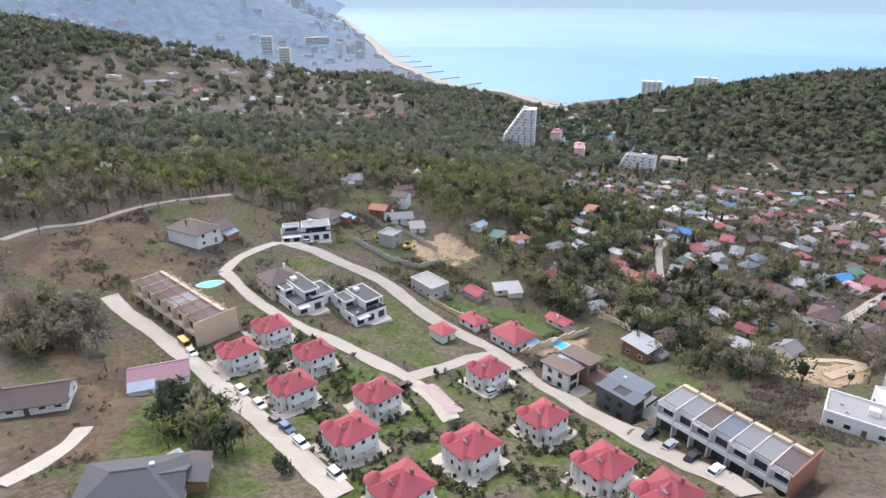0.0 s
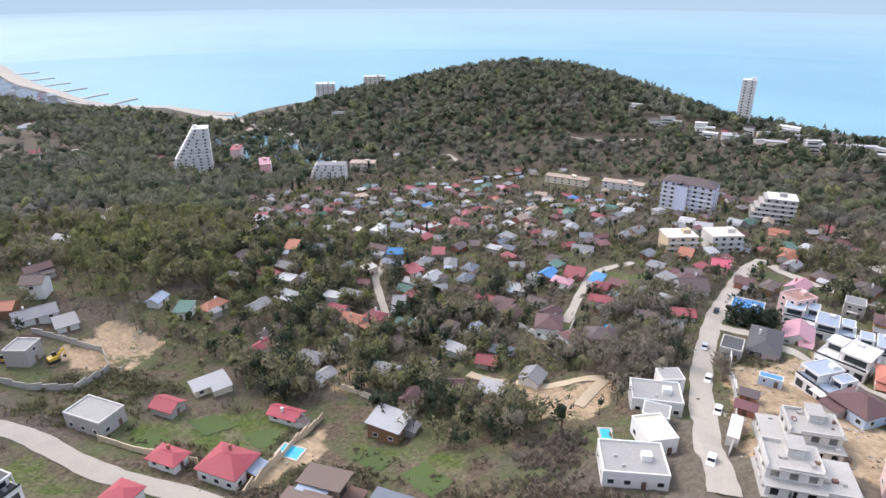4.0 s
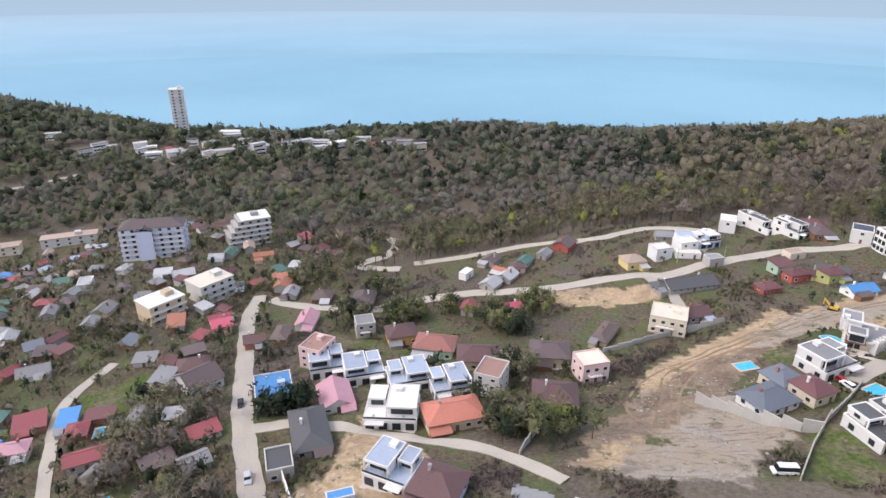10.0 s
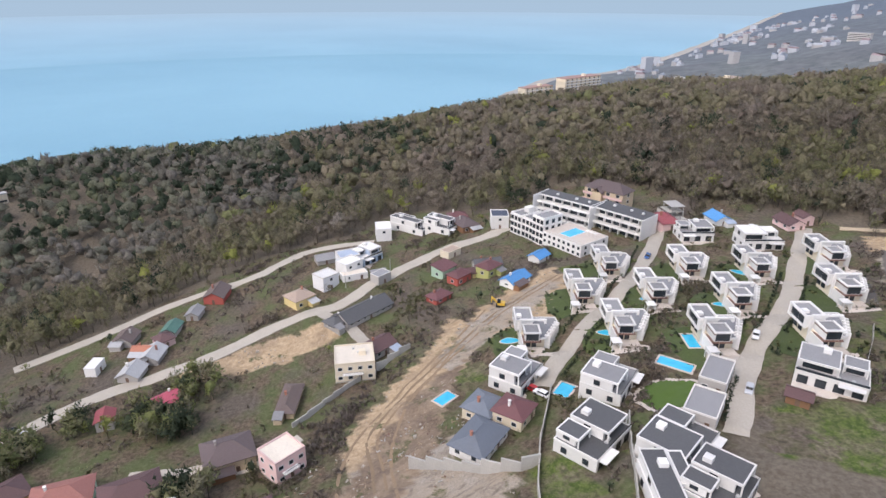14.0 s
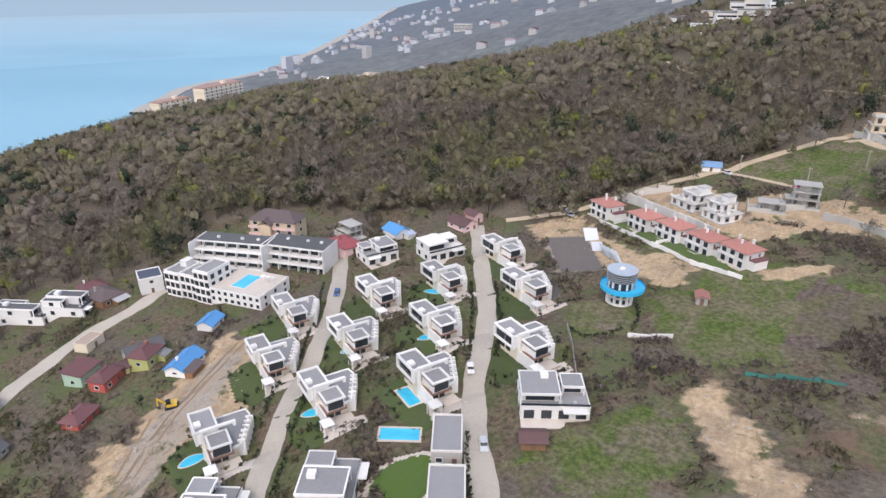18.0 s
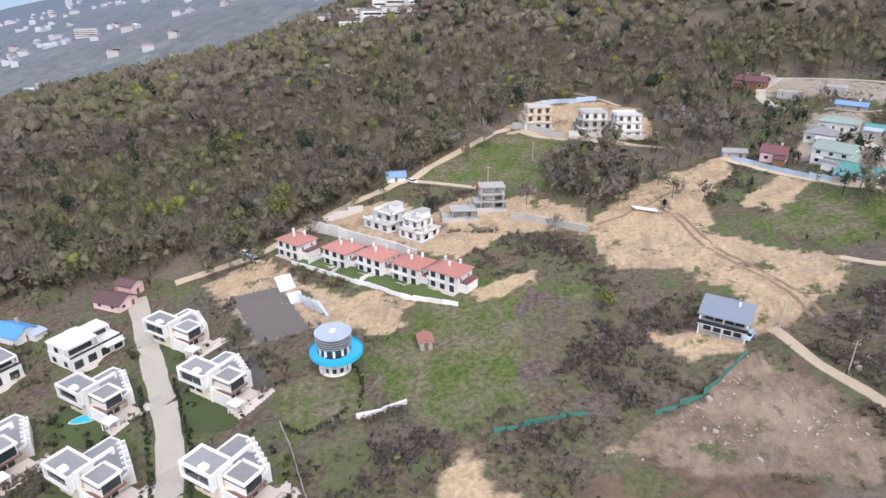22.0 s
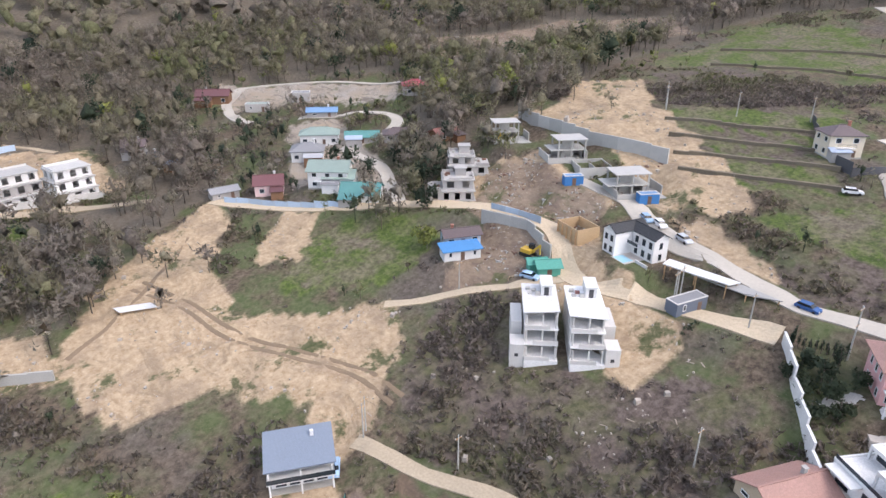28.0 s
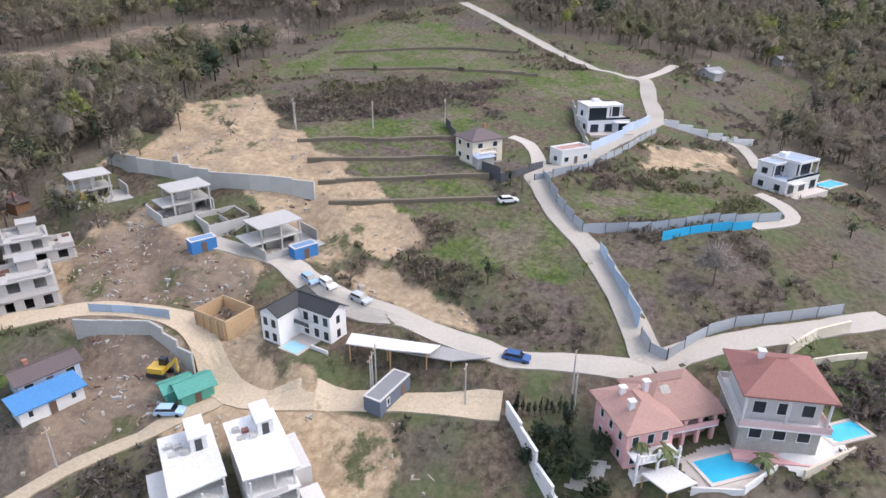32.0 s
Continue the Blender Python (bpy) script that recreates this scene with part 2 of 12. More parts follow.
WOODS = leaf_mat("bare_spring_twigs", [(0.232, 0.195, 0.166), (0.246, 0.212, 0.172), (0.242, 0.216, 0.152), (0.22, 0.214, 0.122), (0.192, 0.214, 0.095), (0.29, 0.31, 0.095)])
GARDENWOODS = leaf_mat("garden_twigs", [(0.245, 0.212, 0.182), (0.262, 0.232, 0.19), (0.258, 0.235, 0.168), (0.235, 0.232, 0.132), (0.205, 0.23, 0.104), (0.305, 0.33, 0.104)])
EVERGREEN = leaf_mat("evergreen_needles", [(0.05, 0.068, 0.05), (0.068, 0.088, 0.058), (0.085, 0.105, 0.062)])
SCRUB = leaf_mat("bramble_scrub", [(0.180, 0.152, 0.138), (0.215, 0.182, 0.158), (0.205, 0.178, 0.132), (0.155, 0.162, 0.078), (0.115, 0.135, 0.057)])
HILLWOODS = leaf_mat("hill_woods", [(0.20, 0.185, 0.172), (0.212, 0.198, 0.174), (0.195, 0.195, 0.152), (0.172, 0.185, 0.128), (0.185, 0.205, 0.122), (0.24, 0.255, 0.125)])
BARK = surface("grey_bark", (0.16, 0.135, 0.11), 0.95, 0.3, 1.5, 0.3, 0, 0.05)
BLOSSOM = leaf_mat("pale_blossom", [(0.30, 0.27, 0.24), (0.42, 0.38, 0.34)])


def ground_mat():
    m, nt, b = nodes_of("open_ground")
    co = nt.nodes.new("ShaderNodeTexCoord").outputs["Object"]
    f1 = noise_node(nt, 0.8, 9, 0.75, co).outputs[0]
    f2 = noise_node(nt, 0.11, 5, 0.6, co).outputs[0]
    f3 = noise_node(nt, 0.03, 4, 0.6, co).outputs[0]
    f4 = noise_node(nt, 2.6, 4, 0.7, co).outputs[0]
    st = nt.nodes.new("ShaderNodeMapping")  # wheel ruts and wash lines run one way
    st.inputs["Rotation"].default_value, st.inputs["Scale"].default_value = (0, 0, 0.6), (1.0, 0.45, 1.0)
    nt.links.new(co, st.inputs["Vector"])
    rut_node = noise_node(nt, 0.22, 9, 0.72, st.outputs[0])
    rut_node.inputs["Distortion"].default_value = 1.6
    rut = rut_node.outputs[0]
    weed = noise_node(nt, 0.085, 8, 0.7, co).outputs[0]
    grassy = mix(nt, ramp(nt, f1, 0.32, 0.68), (0.060, 0.080, 0.028), (0.13, 0.14, 0.075))
    dry = mix(nt, ramp(nt, f1, 0.40, 0.60), (0.066, 0.050, 0.037), (0.172, 0.134, 0.096))
    base = mix(nt, ramp(nt, f2, 0.40, 0.58), grassy, dry)
    base = mix(nt, ramp(nt, f3, 0.52, 0.66), base, mix(nt, ramp(nt, f1, 0.38, 0.62), (0.075, 0.063, 0.052), (0.152, 0.128, 0.106)))
    base = mix(nt, ramp(nt, f4, 0.66, 0.74), base, (0.40, 0.36, 0.31))
    lawn = mix(nt, ramp(nt, f2, 0.43, 0.60), mix(nt, ramp(nt, f1, 0.40, 0.60), (0.048, 0.074, 0.020), (0.112, 0.145, 0.040)), mix(nt, ramp(nt, f1, 0.40, 0.60), (0.085, 0.082, 0.05), (0.19, 0.17, 0.105)))
    lawn = mix(nt, ramp(nt, f4, 0.60, 0.72), lawn, (0.24, 0.21, 0.15))
    lawn = mix(nt, ramp(nt, weed, 0.52, 0.62), lawn, mix(nt, ramp(nt, f1, 0.38, 0.62), (0.085, 0.07, 0.052), (0.21, 0.18, 0.13)))
    dirt = mix(nt, ramp(nt, f1, 0.38, 0.62), (0.33, 0.238, 0.146), (0.51, 0.395, 0.265))
    dirt = mix(nt, ramp(nt, f2, 0.5, 0.72), dirt, (0.25, 0.19, 0.135))
    dirt = mix(nt, ramp(nt, rut, 0.50, 0.68), dirt, (0.25, 0.19, 0.125))
    dirt = mix(nt, ramp(nt, f4, 0.62, 0.72), dirt, (0.58, 0.52, 0.43))
    weeds = mix(nt, ramp(nt, f1, 0.38, 0.62), (0.065, 0.075, 0.032), (0.14, 0.135, 0.075))
    dirt = mix(nt, ramp(nt, weed, 0.57, 0.63), dirt, weeds)
    gravel = mix(nt, ramp(nt, f2, 0.35, 0.65), mix(nt, ramp(nt, f4, 0.35, 0.65), (0.22, 0.195, 0.165), (0.44, 0.40, 0.35)), (0.33, 0.27, 0.205))
    gravel = mix(nt, ramp(nt, rut, 0.5, 0.66), gravel, (0.17, 0.145, 0.12))
    gravel = mix(nt, ramp(nt, weed, 0.55, 0.62), gravel, weeds)
    floor = mix(nt, ramp(nt, f1, 0.38, 0.62), (0.105, 0.088, 0.068), (0.175, 0.15, 0.118))
    mud = mix(nt, ramp(nt, f2, 0.42, 0.68), mix(nt, ramp(nt, f1, 0.38, 0.62), (0.075, 0.056, 0.043), (0.15, 0.112, 0.084)), (0.19, 0.135, 0.09))
    mud = mix(nt, ramp(nt, rut, 0.52, 0.64), mud, (0.095, 0.07, 0.055))
    mud = mix(nt, ramp(nt, weed, 0.53, 0.60), mud, weeds)
    plum = mix(nt, ramp(nt, f2, 0.42, 0.62), mix(nt, ramp(nt, f1, 0.40, 0.60), (0.07, 0.054, 0.046), (0.16, 0.128, 0.108)), mix(nt, ramp(nt, f1, 0.38, 0.62), (0.07, 0.075, 0.035), (0.15, 0.14, 0.08)))
    clay = mix(nt, ramp(nt, f2, 0.4, 0.65), mix(nt, ramp(nt, f1, 0.38, 0.62), (0.115, 0.082, 0.06), (0.24, 0.182, 0.13)), (0.30, 0.235, 0.172))
    clay = mix(nt, ramp(nt, rut, 0.48, 0.64), clay, (0.16, 0.12, 0.095))
    clay = mix(nt, ramp(nt, f4, 0.62, 0.72), clay, (0.52, 0.47, 0.40))
    clay = mix(nt, ramp(nt, weed, 0.54, 0.62), clay, weeds)
    plaza = mix(nt, ramp(nt, f1, 0.38, 0.62), (0.10, 0.088, 0.085), (0.14, 0.125, 0.12))
    # far ground paled to grey-green: distance haze put into the base colour
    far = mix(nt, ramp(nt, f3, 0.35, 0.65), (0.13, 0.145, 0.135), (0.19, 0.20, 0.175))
    za, zb = nt.nodes.new("ShaderNodeAttribute"), nt.nodes.new("ShaderNodeAttribute")
    za.attribute_name, zb.attribute_name = "zone_a", "zone_b"
    sa_, sb_ = nt.nodes.new("ShaderNodeSeparateColor"), nt.nodes.new("ShaderNodeSeparateColor")
    nt.links.new(za.outputs["Color"], sa_.inputs[0])
    nt.links.new(zb.outputs["Color"], sb_.inputs[0])
    c = mix(nt, za.outputs["Alpha"], base, floor)
    for fac, col in ((sa_.outputs[1], lawn), (sb_.outputs[1], plum), (sa_.outputs[0], dirt), (sa_.outputs[2], gravel), (sb_.outputs[0], mud), (sb_.outputs[2], clay)):
        edge = nt.nodes.new("ShaderNodeMath")
        edge.operation, edge.use_clamp = "MULTIPLY_ADD", True
        jag = nt.nodes.new("ShaderNodeMath")
        jag.operation = "MULTIPLY_ADD"
        nt.links.new(f1, jag.inputs[0])
        jag.inputs[1].default_value, jag.inputs[2].default_value = 1.6, -1.3
        nt.links.new(fac, edge.inputs[0])
        edge.inputs[1].default_value = 2.0
        nt.links.new(jag.outputs[0], edge.inputs[2])
        c = mix(nt, edge.outputs[0], c, col)
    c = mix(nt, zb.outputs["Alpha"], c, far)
    nt.links.new(c, b.inputs["Base Color"])
    b.inputs["Roughness"].default_value = 0.95
    b.inputs["Specular IOR Level"].default_value = 0.15
    bump(nt, b, mix(nt, 0.5, f1, f4), 0.7, 0.25)
    return m


GROUND = ground_mat()

# ---- mesh building ----


class Mesh:
    """Collects faces, with a material slot each, for one mesh."""

    def __init__(self):
        self.v, self.f, self.s = [], [], []

    def quad(self, *pts, slot=0):
        n = len(self.v)
        self.v += [tuple(p) for p in pts]
        self.f.append(tuple(range(n, n + len(pts))))
        self.s.append(slot)
        return self

    def box(self, x0, y0, z0, x1, y1, z1, slot=0):
        n = len(self.v)
        self.v += [(x0, y0, z0), (x1, y0, z0), (x1, y1, z0), (x0, y1, z0), (x0, y0, z1), (x1, y0, z1), (x1, y1, z1), (x0, y1, z1)]
        for q in ((0, 3, 2, 1), (4, 5, 6, 7), (0, 1, 5, 4), (1, 2, 6, 5), (2, 3, 7, 6), (3, 0, 4, 7)):
            self.f.append(tuple(n + i for i in q))
            self.s.append(slot)
        return self

    def prism(self, ring, z0, z1, slot=0, top=None):
        """A ring of (x, y) raised from z0 to z1; top: another ring for its upper end."""
        k, n = len(ring), len(self.v)
        self.v += [(x, y, z0) for x, y in ring] + [(x, y, z1) for x, y in (top or ring)]
        self.f += [tuple(range(n + k - 1, n - 1, -1)), tuple(range(n + k, n + 2 * k))] + [(n + i, n + (i + 1) % k, n + k + (i + 1) % k, n + k + i) for i in range(k)]
        self.s += [slot] * (k + 2)
        return self

    def data(self, name, mats):
        me = bpy.data.meshes.new(name)
        me.from_pydata(self.v, [], self.f)
        for m in mats:
            me.materials.append(m)
        if len(mats) > 1:
            me.polygons.foreach_set("material_index", self.s)
        me.update()
        return me


def ring_of(r, n=16, cx=0.0, cy=0.0, a0=0.0, squash=1.0):
    return [(cx + r * math.cos(a0 + 2 * math.pi * i / n), cy + squash * r * math.sin(a0 + 2 * math.pi * i / n)) for i in range(n)]


def part(name, me, mat, parent, label="", at=None):
    """Links a Mesh (or ready mesh data) as ONE object under a thing or a part."""
    data = me.data(name, mat if isinstance(mat, (list, tuple)) else [mat]) if isinstance(me, Mesh) else me
    ob = new(name, data)
    ob.parent = parent
    if at is not None:
        ob.matrix_basis = at
    return tagged(ob, label)


def thing(name, label, category, m, group=""):
    ob = new(name)
    ob.empty_display_size = 0.5
    ob.matrix_basis = m
    return tagged(ob, label, category, group)


def lone(name, me, mat, label, category, m, group="", kind=""):
    ob = new(name, me.data(name, mat if isinstance(mat, (list, tuple)) else [mat]) if isinstance(me, Mesh) else me)
    ob.matrix_basis = m
    return tagged(ob, label, category, group, kind)


# ---- the lie of the land ----

LAND = (207.1, -0.1670, -0.1290)
WIDE_NET = [
    [0, 5, 22, 36, -11, -10, -18, -13],
    [-1, -6, -18, 28, -21, -16, -16, 16],
    [0, 4, -12, -26, 20, 30, -0, 4],
    [5, -14, 3, 9, -30, 10, -33, -16],
    [10, -4, -32, 1, -7, 72, -15, -12],
    [3, -20, 2, 20, -52, 22, -40, -6],
    [8, -8, -1, -40, -6, 139, -35, -11],
    [-7, -20, 13, 10, 38, 30, -48, -10],
    [2, 11, 4, -6, -3, -19, -17, -2],
]
FINE_NET = [
    [-0.4, -5.8, -2.8, -7.2, -7.8, 3.9, 5.2, -0.6, -2.0],
    [0.2, -5.3, 6.4, -3.0, -1.3, -2.6, -1.4, 2.5, 0.7],
    [6.8, 0.1, 6.0, -2.8, 0.5, 0.8, -6.9, 4.0, 5.8],
    [3.3, 0.6, 4.1, 2.9, -8.4, 2.5, -1.0, 0.7, -1.5],
    [-2.2, -1.4, 5.0, 8.4, 2.1, 4.6, 2.3, -0.6, -5.0],
    [-1.8, -5.6, -2.1, -2.2, 8.5, -5.8, -10.0, 7.6, -1.5],
    [-1.1, -7.3, 0.1, -8.5, -0.7, 9.4, -2.1, 1.5, -16.9],
    [3.1, 4.2, -1.5, -4.9, -10.5, 2.7, -3.3, 1.2, -4.8],
    [1.8, 3.0, -1.6, 5.2, 6.0, 3.8, 3.5, 7.7, 4.9],
    [0.1, 0.7, 4.1, 4.4, -6.6, -0.6, 4.0, -6.7, -10.1],
]
WIDE_X, WIDE_Y = [-650 + 260 * i for i in range(8)], [-780 + 260 * j for j in range(9)]
FINE_X, FINE_Y = [-200 + 80 * i for i in range(9)], [-320 + 80 * j for j in range(10)]
COAST = [(-700, 4900), (-547, 3423), (-240, 2100), (-110, 1500), (16, 1150), (182, 1015), (430, 1080), (640, 960), (800, 760), (830, 560), (850, 300), (880, 50), (950, -200), (1100, -400), (1265, -580), (1321, -785), (1514, -1062), (1983, -1686), (3873, -4047)]


def inland(x, y):
    """Metres inland from the shore; minus at sea."""
    best, side = np.full(x.shape, 1e9), np.zeros(x.shape)
    for (ax, ay), (bx, by) in zip(COAST[:-1], COAST[1:]):
        dx, dy = bx - ax, by - ay
        t = np.clip(((x - ax) * dx + (y - ay) * dy) / (dx * dx + dy * dy), 0, 1)
        r = np.hypot(x - ax - t * dx, y - ay - t * dy)
        s = dx * (y - ay) - dy * (x - ax)
        side, best = np.where(r < best, s, side), np.minimum(best, r)
    return np.where(side < 0, best, -best)


def hills(x, y):
    """Height of the bare land: a tilted plane with two nets of rounded rises, falling to the shore."""
    h = LAND[0] + LAND[1] * x + LAND[2] * y
    for net, xs, ys, s in ((WIDE_NET, WIDE_X, WIDE_Y, 220.0), (FINE_NET, FINE_X, FINE_Y, 62.0)):
        gx = [np.exp(-((x - cx) ** 2) / (2 * s * s)) for cx in xs]
        for row, cy in zip(net, ys):
            h = h + np.exp(-((y - cy) ** 2) / (2 * s * s)) * sum(a * g for a, g in zip(row, gx))
    h = h + 30 * np.exp(-((x + 420) ** 2) / 80000 - ((y - 820) ** 2) / 30000)
    h = h - 6 * np.exp(-((x - 170) ** 2) / 26000 - ((y - 880) ** 2) / 20000)
    d = inland(x, y)
    # beyond the near ridge: a coastal plain to the north with steep capes past it, long slopes to the south
    north = np.clip((y - 1500 - 0.25 * (x + 200)) / 500, 0, 1)
    north = north * north * (3 - 2 * north)
    south = np.clip((-300 - y) / 500, 0, 1)
    fold = np.sin(x / 330 + 1.3 * np.sin(y / 520)) * np.cos(y / 410 + 0.8 * np.sin(x / 270))
    e = np.maximum(d, -200)
    plain = 66 + 0.04 * e + 0.24 * np.maximum(e - 520, 0)
    cape = 62 + 0.40 * e * (1 + 0.25 * fold)
    slope = 62 + 0.24 * e * (1 + 0.2 * fold)
    far = plain * (1 - north) * (1 - south) + cape * north + slope * south * (1 - north)
    far = 330 + 60 * fold - 40 * np.logaddexp(0, (330 + 60 * fold - far) / 40)
    r = np.hypot(x - 75, y - 10)
    lo, hi = np.where(y > 0, 930.0, 1000.0), np.where(y > 0, 1250.0, 1500.0)
    w = np.clip((r - lo) / (hi - lo), 0, 1)
    w = w * w * (3 - 2 * w)
    h = h * (1 - w) + far * w
    h = h - 20 * np.exp(-(((r - 860) / 140) ** 2)) * np.clip((-260 - y) / 150, 0, 1) * np.clip((x - 60) / 150, 0, 1)
    cap = 60 + np.where(d > 0, d * 0.9, d * 0.3)
    return -4 * np.logaddexp(-h / 4, -cap / 4)


def wobble(x, y, s, seed=0.0):
    """A cheap smooth wobble, about -1 to 1, over s metres."""
    return (np.sin(x / s * 2.1 + 1.7 * np.sin(y / s * 1.3 + seed)) + np.sin(y / s * 2.3 + 1.9 * np.sin(x / s * 1.1 + seed * 2)) + np.sin((x + y) / s * 1.4 + seed)) / 3



ROADS = {
    "villa_street": (5.2, "c", [(-68, 230), (-55, 228), (-40, 220), (-22, 208), (-5, 185), (12, 168), (20, 156), (27, 142), (37, 121), (45, 104), (53, 91), (55, 85)]),
    "lower_street": (5.0, "c", [(-102, 170), (-93, 161), (-83, 153), (-67, 138), (-51, 121), (-37, 106), (-26, 92), (-17, 80)]),
    "middle_street": (4.2, "c", [(-76, 196), (-61, 179), (-45, 164), (-30, 154), (-14, 141), (-9, 137), (-3, 127), (2, 114)]),
    "link": (4.2, "c", [(-9, 137), (-1, 145), (8, 155), (17, 162)]),
    "loop": (4.0, "c", [(-76, 196), (-74, 211), (-64, 230), (-54, 229)]),
    "path_up": (3.0, "c", [(-150, 196), (-145, 209), (-134, 219), (-126, 238), (-117, 253), (-98, 276)]),
    "garden_drive": (3.6, "c", [(-74, 80), (-72, 86), (-71, 93), (-72, 101)]),
    "steep_street": (6.0, "c", [(296, 224), (271, 216), (229, 193), (195, 174), (172, 159), (152, 145), (137, 133), (125, 122), (118, 116), (112, 109), (104, 101)]),
    "valley_road": (5.6, "c", [(293, 217), (288, 204), (286, 184), (288, 164), (299, 148), (307, 132), (311, 109), (314, 91), (321, 69), (323, 52), (324, 41), (333, 26), (341, 4), (346, -11), (347, -27), (348, -41)]),
    "side_lane": (4.5, "c", [(321, 52), (305, 45), (284, 40)]),
    "cross_lane": (3.6, "c", [(186, 166), (188.5, 156), (190, 142), (188.5, 127), (187, 114), (185.5, 103), (179.6, 91), (173, 81.6)]),
    "lower_lane": (3.4, "c", [(258, 116), (256.6, 111.8), (252.5, 100.8), (247, 88), (247.6, 80), (252, 70)]),
    "hairpin": (5.5, "c", [(373, 235), (383, 229), (392, 223), (399, 205), (390, 189), (373, 183), (357, 184), (350, 189), (340, 192), (337, 179), (337, 169)]),
    "forest_edge_road": (4.5, "c", [(345, 164), (357, 129), (365, 108), (369, 74), (375, 63), (383, 48), (382, 33), (376, 17)]),
    "resort_road_west": (5.4, "c", [(315, -101), (306, -90), (289, -73), (273, -54), (262, -39), (254, -27), (245, -13), (236, -1), (229, 7)]),
    "resort_road_east": (5.6, "c", [(275, -135), (266, -124), (250, -104), (233, -83), (222, -66), (214, -51), (206, -40), (198, -30), (191, -23), (186, -17)]),
    "ridge_track": (3.6, "d", [(267, -144), (257, -152), (245, -162), (234, -179), (221, -196), (208, -207), (194, -226), (177, -249), (170, -257)]),
    "site_lane": (3.2, "d", [(170, -251), (156, -247), (142, -244), (120, -238), (103, -232)]),
    "shed_lane": (3.0, "d", [(203, -209), (192, -206), (173, -200)]),
    "dirt_road": (3.2, "d", [(99, -118), (96, -110), (94, -104), (89, -95), (87, -90), (84, -78), (81, -70)]),
    "wall_road": (5.0, "d", [(89, -220), (82, -210), (71, -197), (59, -185), (52, -179), (44, -169), (36, -158), (33, -148), (32, -139), (35, -132), (40.3, -125), (42.6, -117.6), (39.8, -107.4), (35.6, -92.3), (33.5, -80)]),
    "shell_track": (2.8, "d", [(43, -121), (51.7, -127.8), (61.4, -136), (69.3, -139.8), (76, -145)]),
    "upper_dirt_road": (5.0, "c", [(13, -149), (13, -133), (16, -123), (19, -112), (20, -103), (22, -94), (23, -86), (24, -81), (22, -73), (21, -65), (19, -60)]),
    "hill_road": (5.2, "c", [(19, -60), (13, -62), (7, -65), (1, -68), (-9, -74), (-16, -80), (-26, -86), (-35, -91), (-43, -85), (-56, -80), (-77, -73), (-97, -67), (-117, -70), (-139, -75), (-137, -92), (-147, -109), (-166, -133), (-188, -160)]),
    "fork": (4.0, "c", [(-139, -75), (-152, -69), (-167, -64)]),
    "east_road": (5.2, "c", [(19, -60), (15, -56), (12, -52), (6, -43), (0, -34), (-9, -22)]),
    "house_drive": (3.6, "c", [(-35, -91), (-44, -92), (-53, -97), (-55, -102)]),
    "far_drive": (3.4, "c", [(-96, -66), (-95, -52), (-94, -42), (-77, -38)]),
    "site_drive": (3.4, "c", [(-55, -40), (-50, -35), (-42, -34), (-33, -43)]),
    "hamlet_road": (4.2, "c", [(50, -179), (45, -192), (42, -202), (43, -212), (44, -219), (37, -221), (29, -221), (21, -224), (19, -234), (26, -247), (42, -260)]),
    "hamlet_bend": (4.0, "c", [(45, -307), (55, -299), (59, -288), (59, -278), (56, -272)]),
    "hamlet_wall_road": (3.6, "c", [(45, -307), (33, -301), (15, -285), (3, -261), (-2, -257)]),
    "forest_track": (3.0, "d", [(312, -383), (275, -331), (254, -310)]),
    "woods_path": (2.4, "d", [(230, -311), (204, -301), (183, -304), (156, -305), (132, -295), (120, -285)]),
    "village_lane": (3.6, "c", [(224, 243), (205, 241), (191, 236), (173, 222), (156, 208), (149, 203)]),
    "village_street": (3.2, "c", [(121, 304), (110, 286), (106, 282), (101, 266), (96, 249), (88, 239)]),
    "garden_track": (3.0, "d", [(127, 158), (120, 162), (111, 169), (104, 180), (100, 191)]),
    "garden_track_down": (3.0, "d", [(127, 158), (118, 154), (110, 150)]),
    "site_rut": (0.9, "t", [(203, 60), (222, 56), (239, 53), (253, 38), (268, 16), (280, -4), (283, -13), (291, -33)]),
    "site_rut_side": (0.9, "t", [(205, 54), (227, 50), (246, 40), (257, 28), (268, 16)]),
    "site_rut_twin": (0.8, "t", [(201, 57), (221, 53.5), (238, 50.5), (251, 36.5), (266, 14.5), (278, -5), (281, -14), (289, -34)]),
    "site_rut_loop": (0.9, "t", [(203, 62), (214, 66), (228, 63), (240, 56), (252, 43), (262, 30), (272, 15), (283, 0)]),
    "field_rut": (1.0, "t", [(119, -190), (112, -176), (108, -160), (100, -146), (92, -132), (90, -120)]),
    "field_rut_twin": (1.0, "t", [(116, -191), (109.5, -176), (105.5, -160), (97.5, -146), (89.5, -132), (87.5, -120)]),
    "field_loop": (1.2, "t", [(101, -205), (108, -196), (118, -186), (127, -178), (136, -172)]),
    "slope_road": (5.0, "c", [(307, 612), (335, 606), (341, 637)]),
    "hillside_road": (4.0, "c", [(456, 574), (470, 544), (504, 510)]),
}
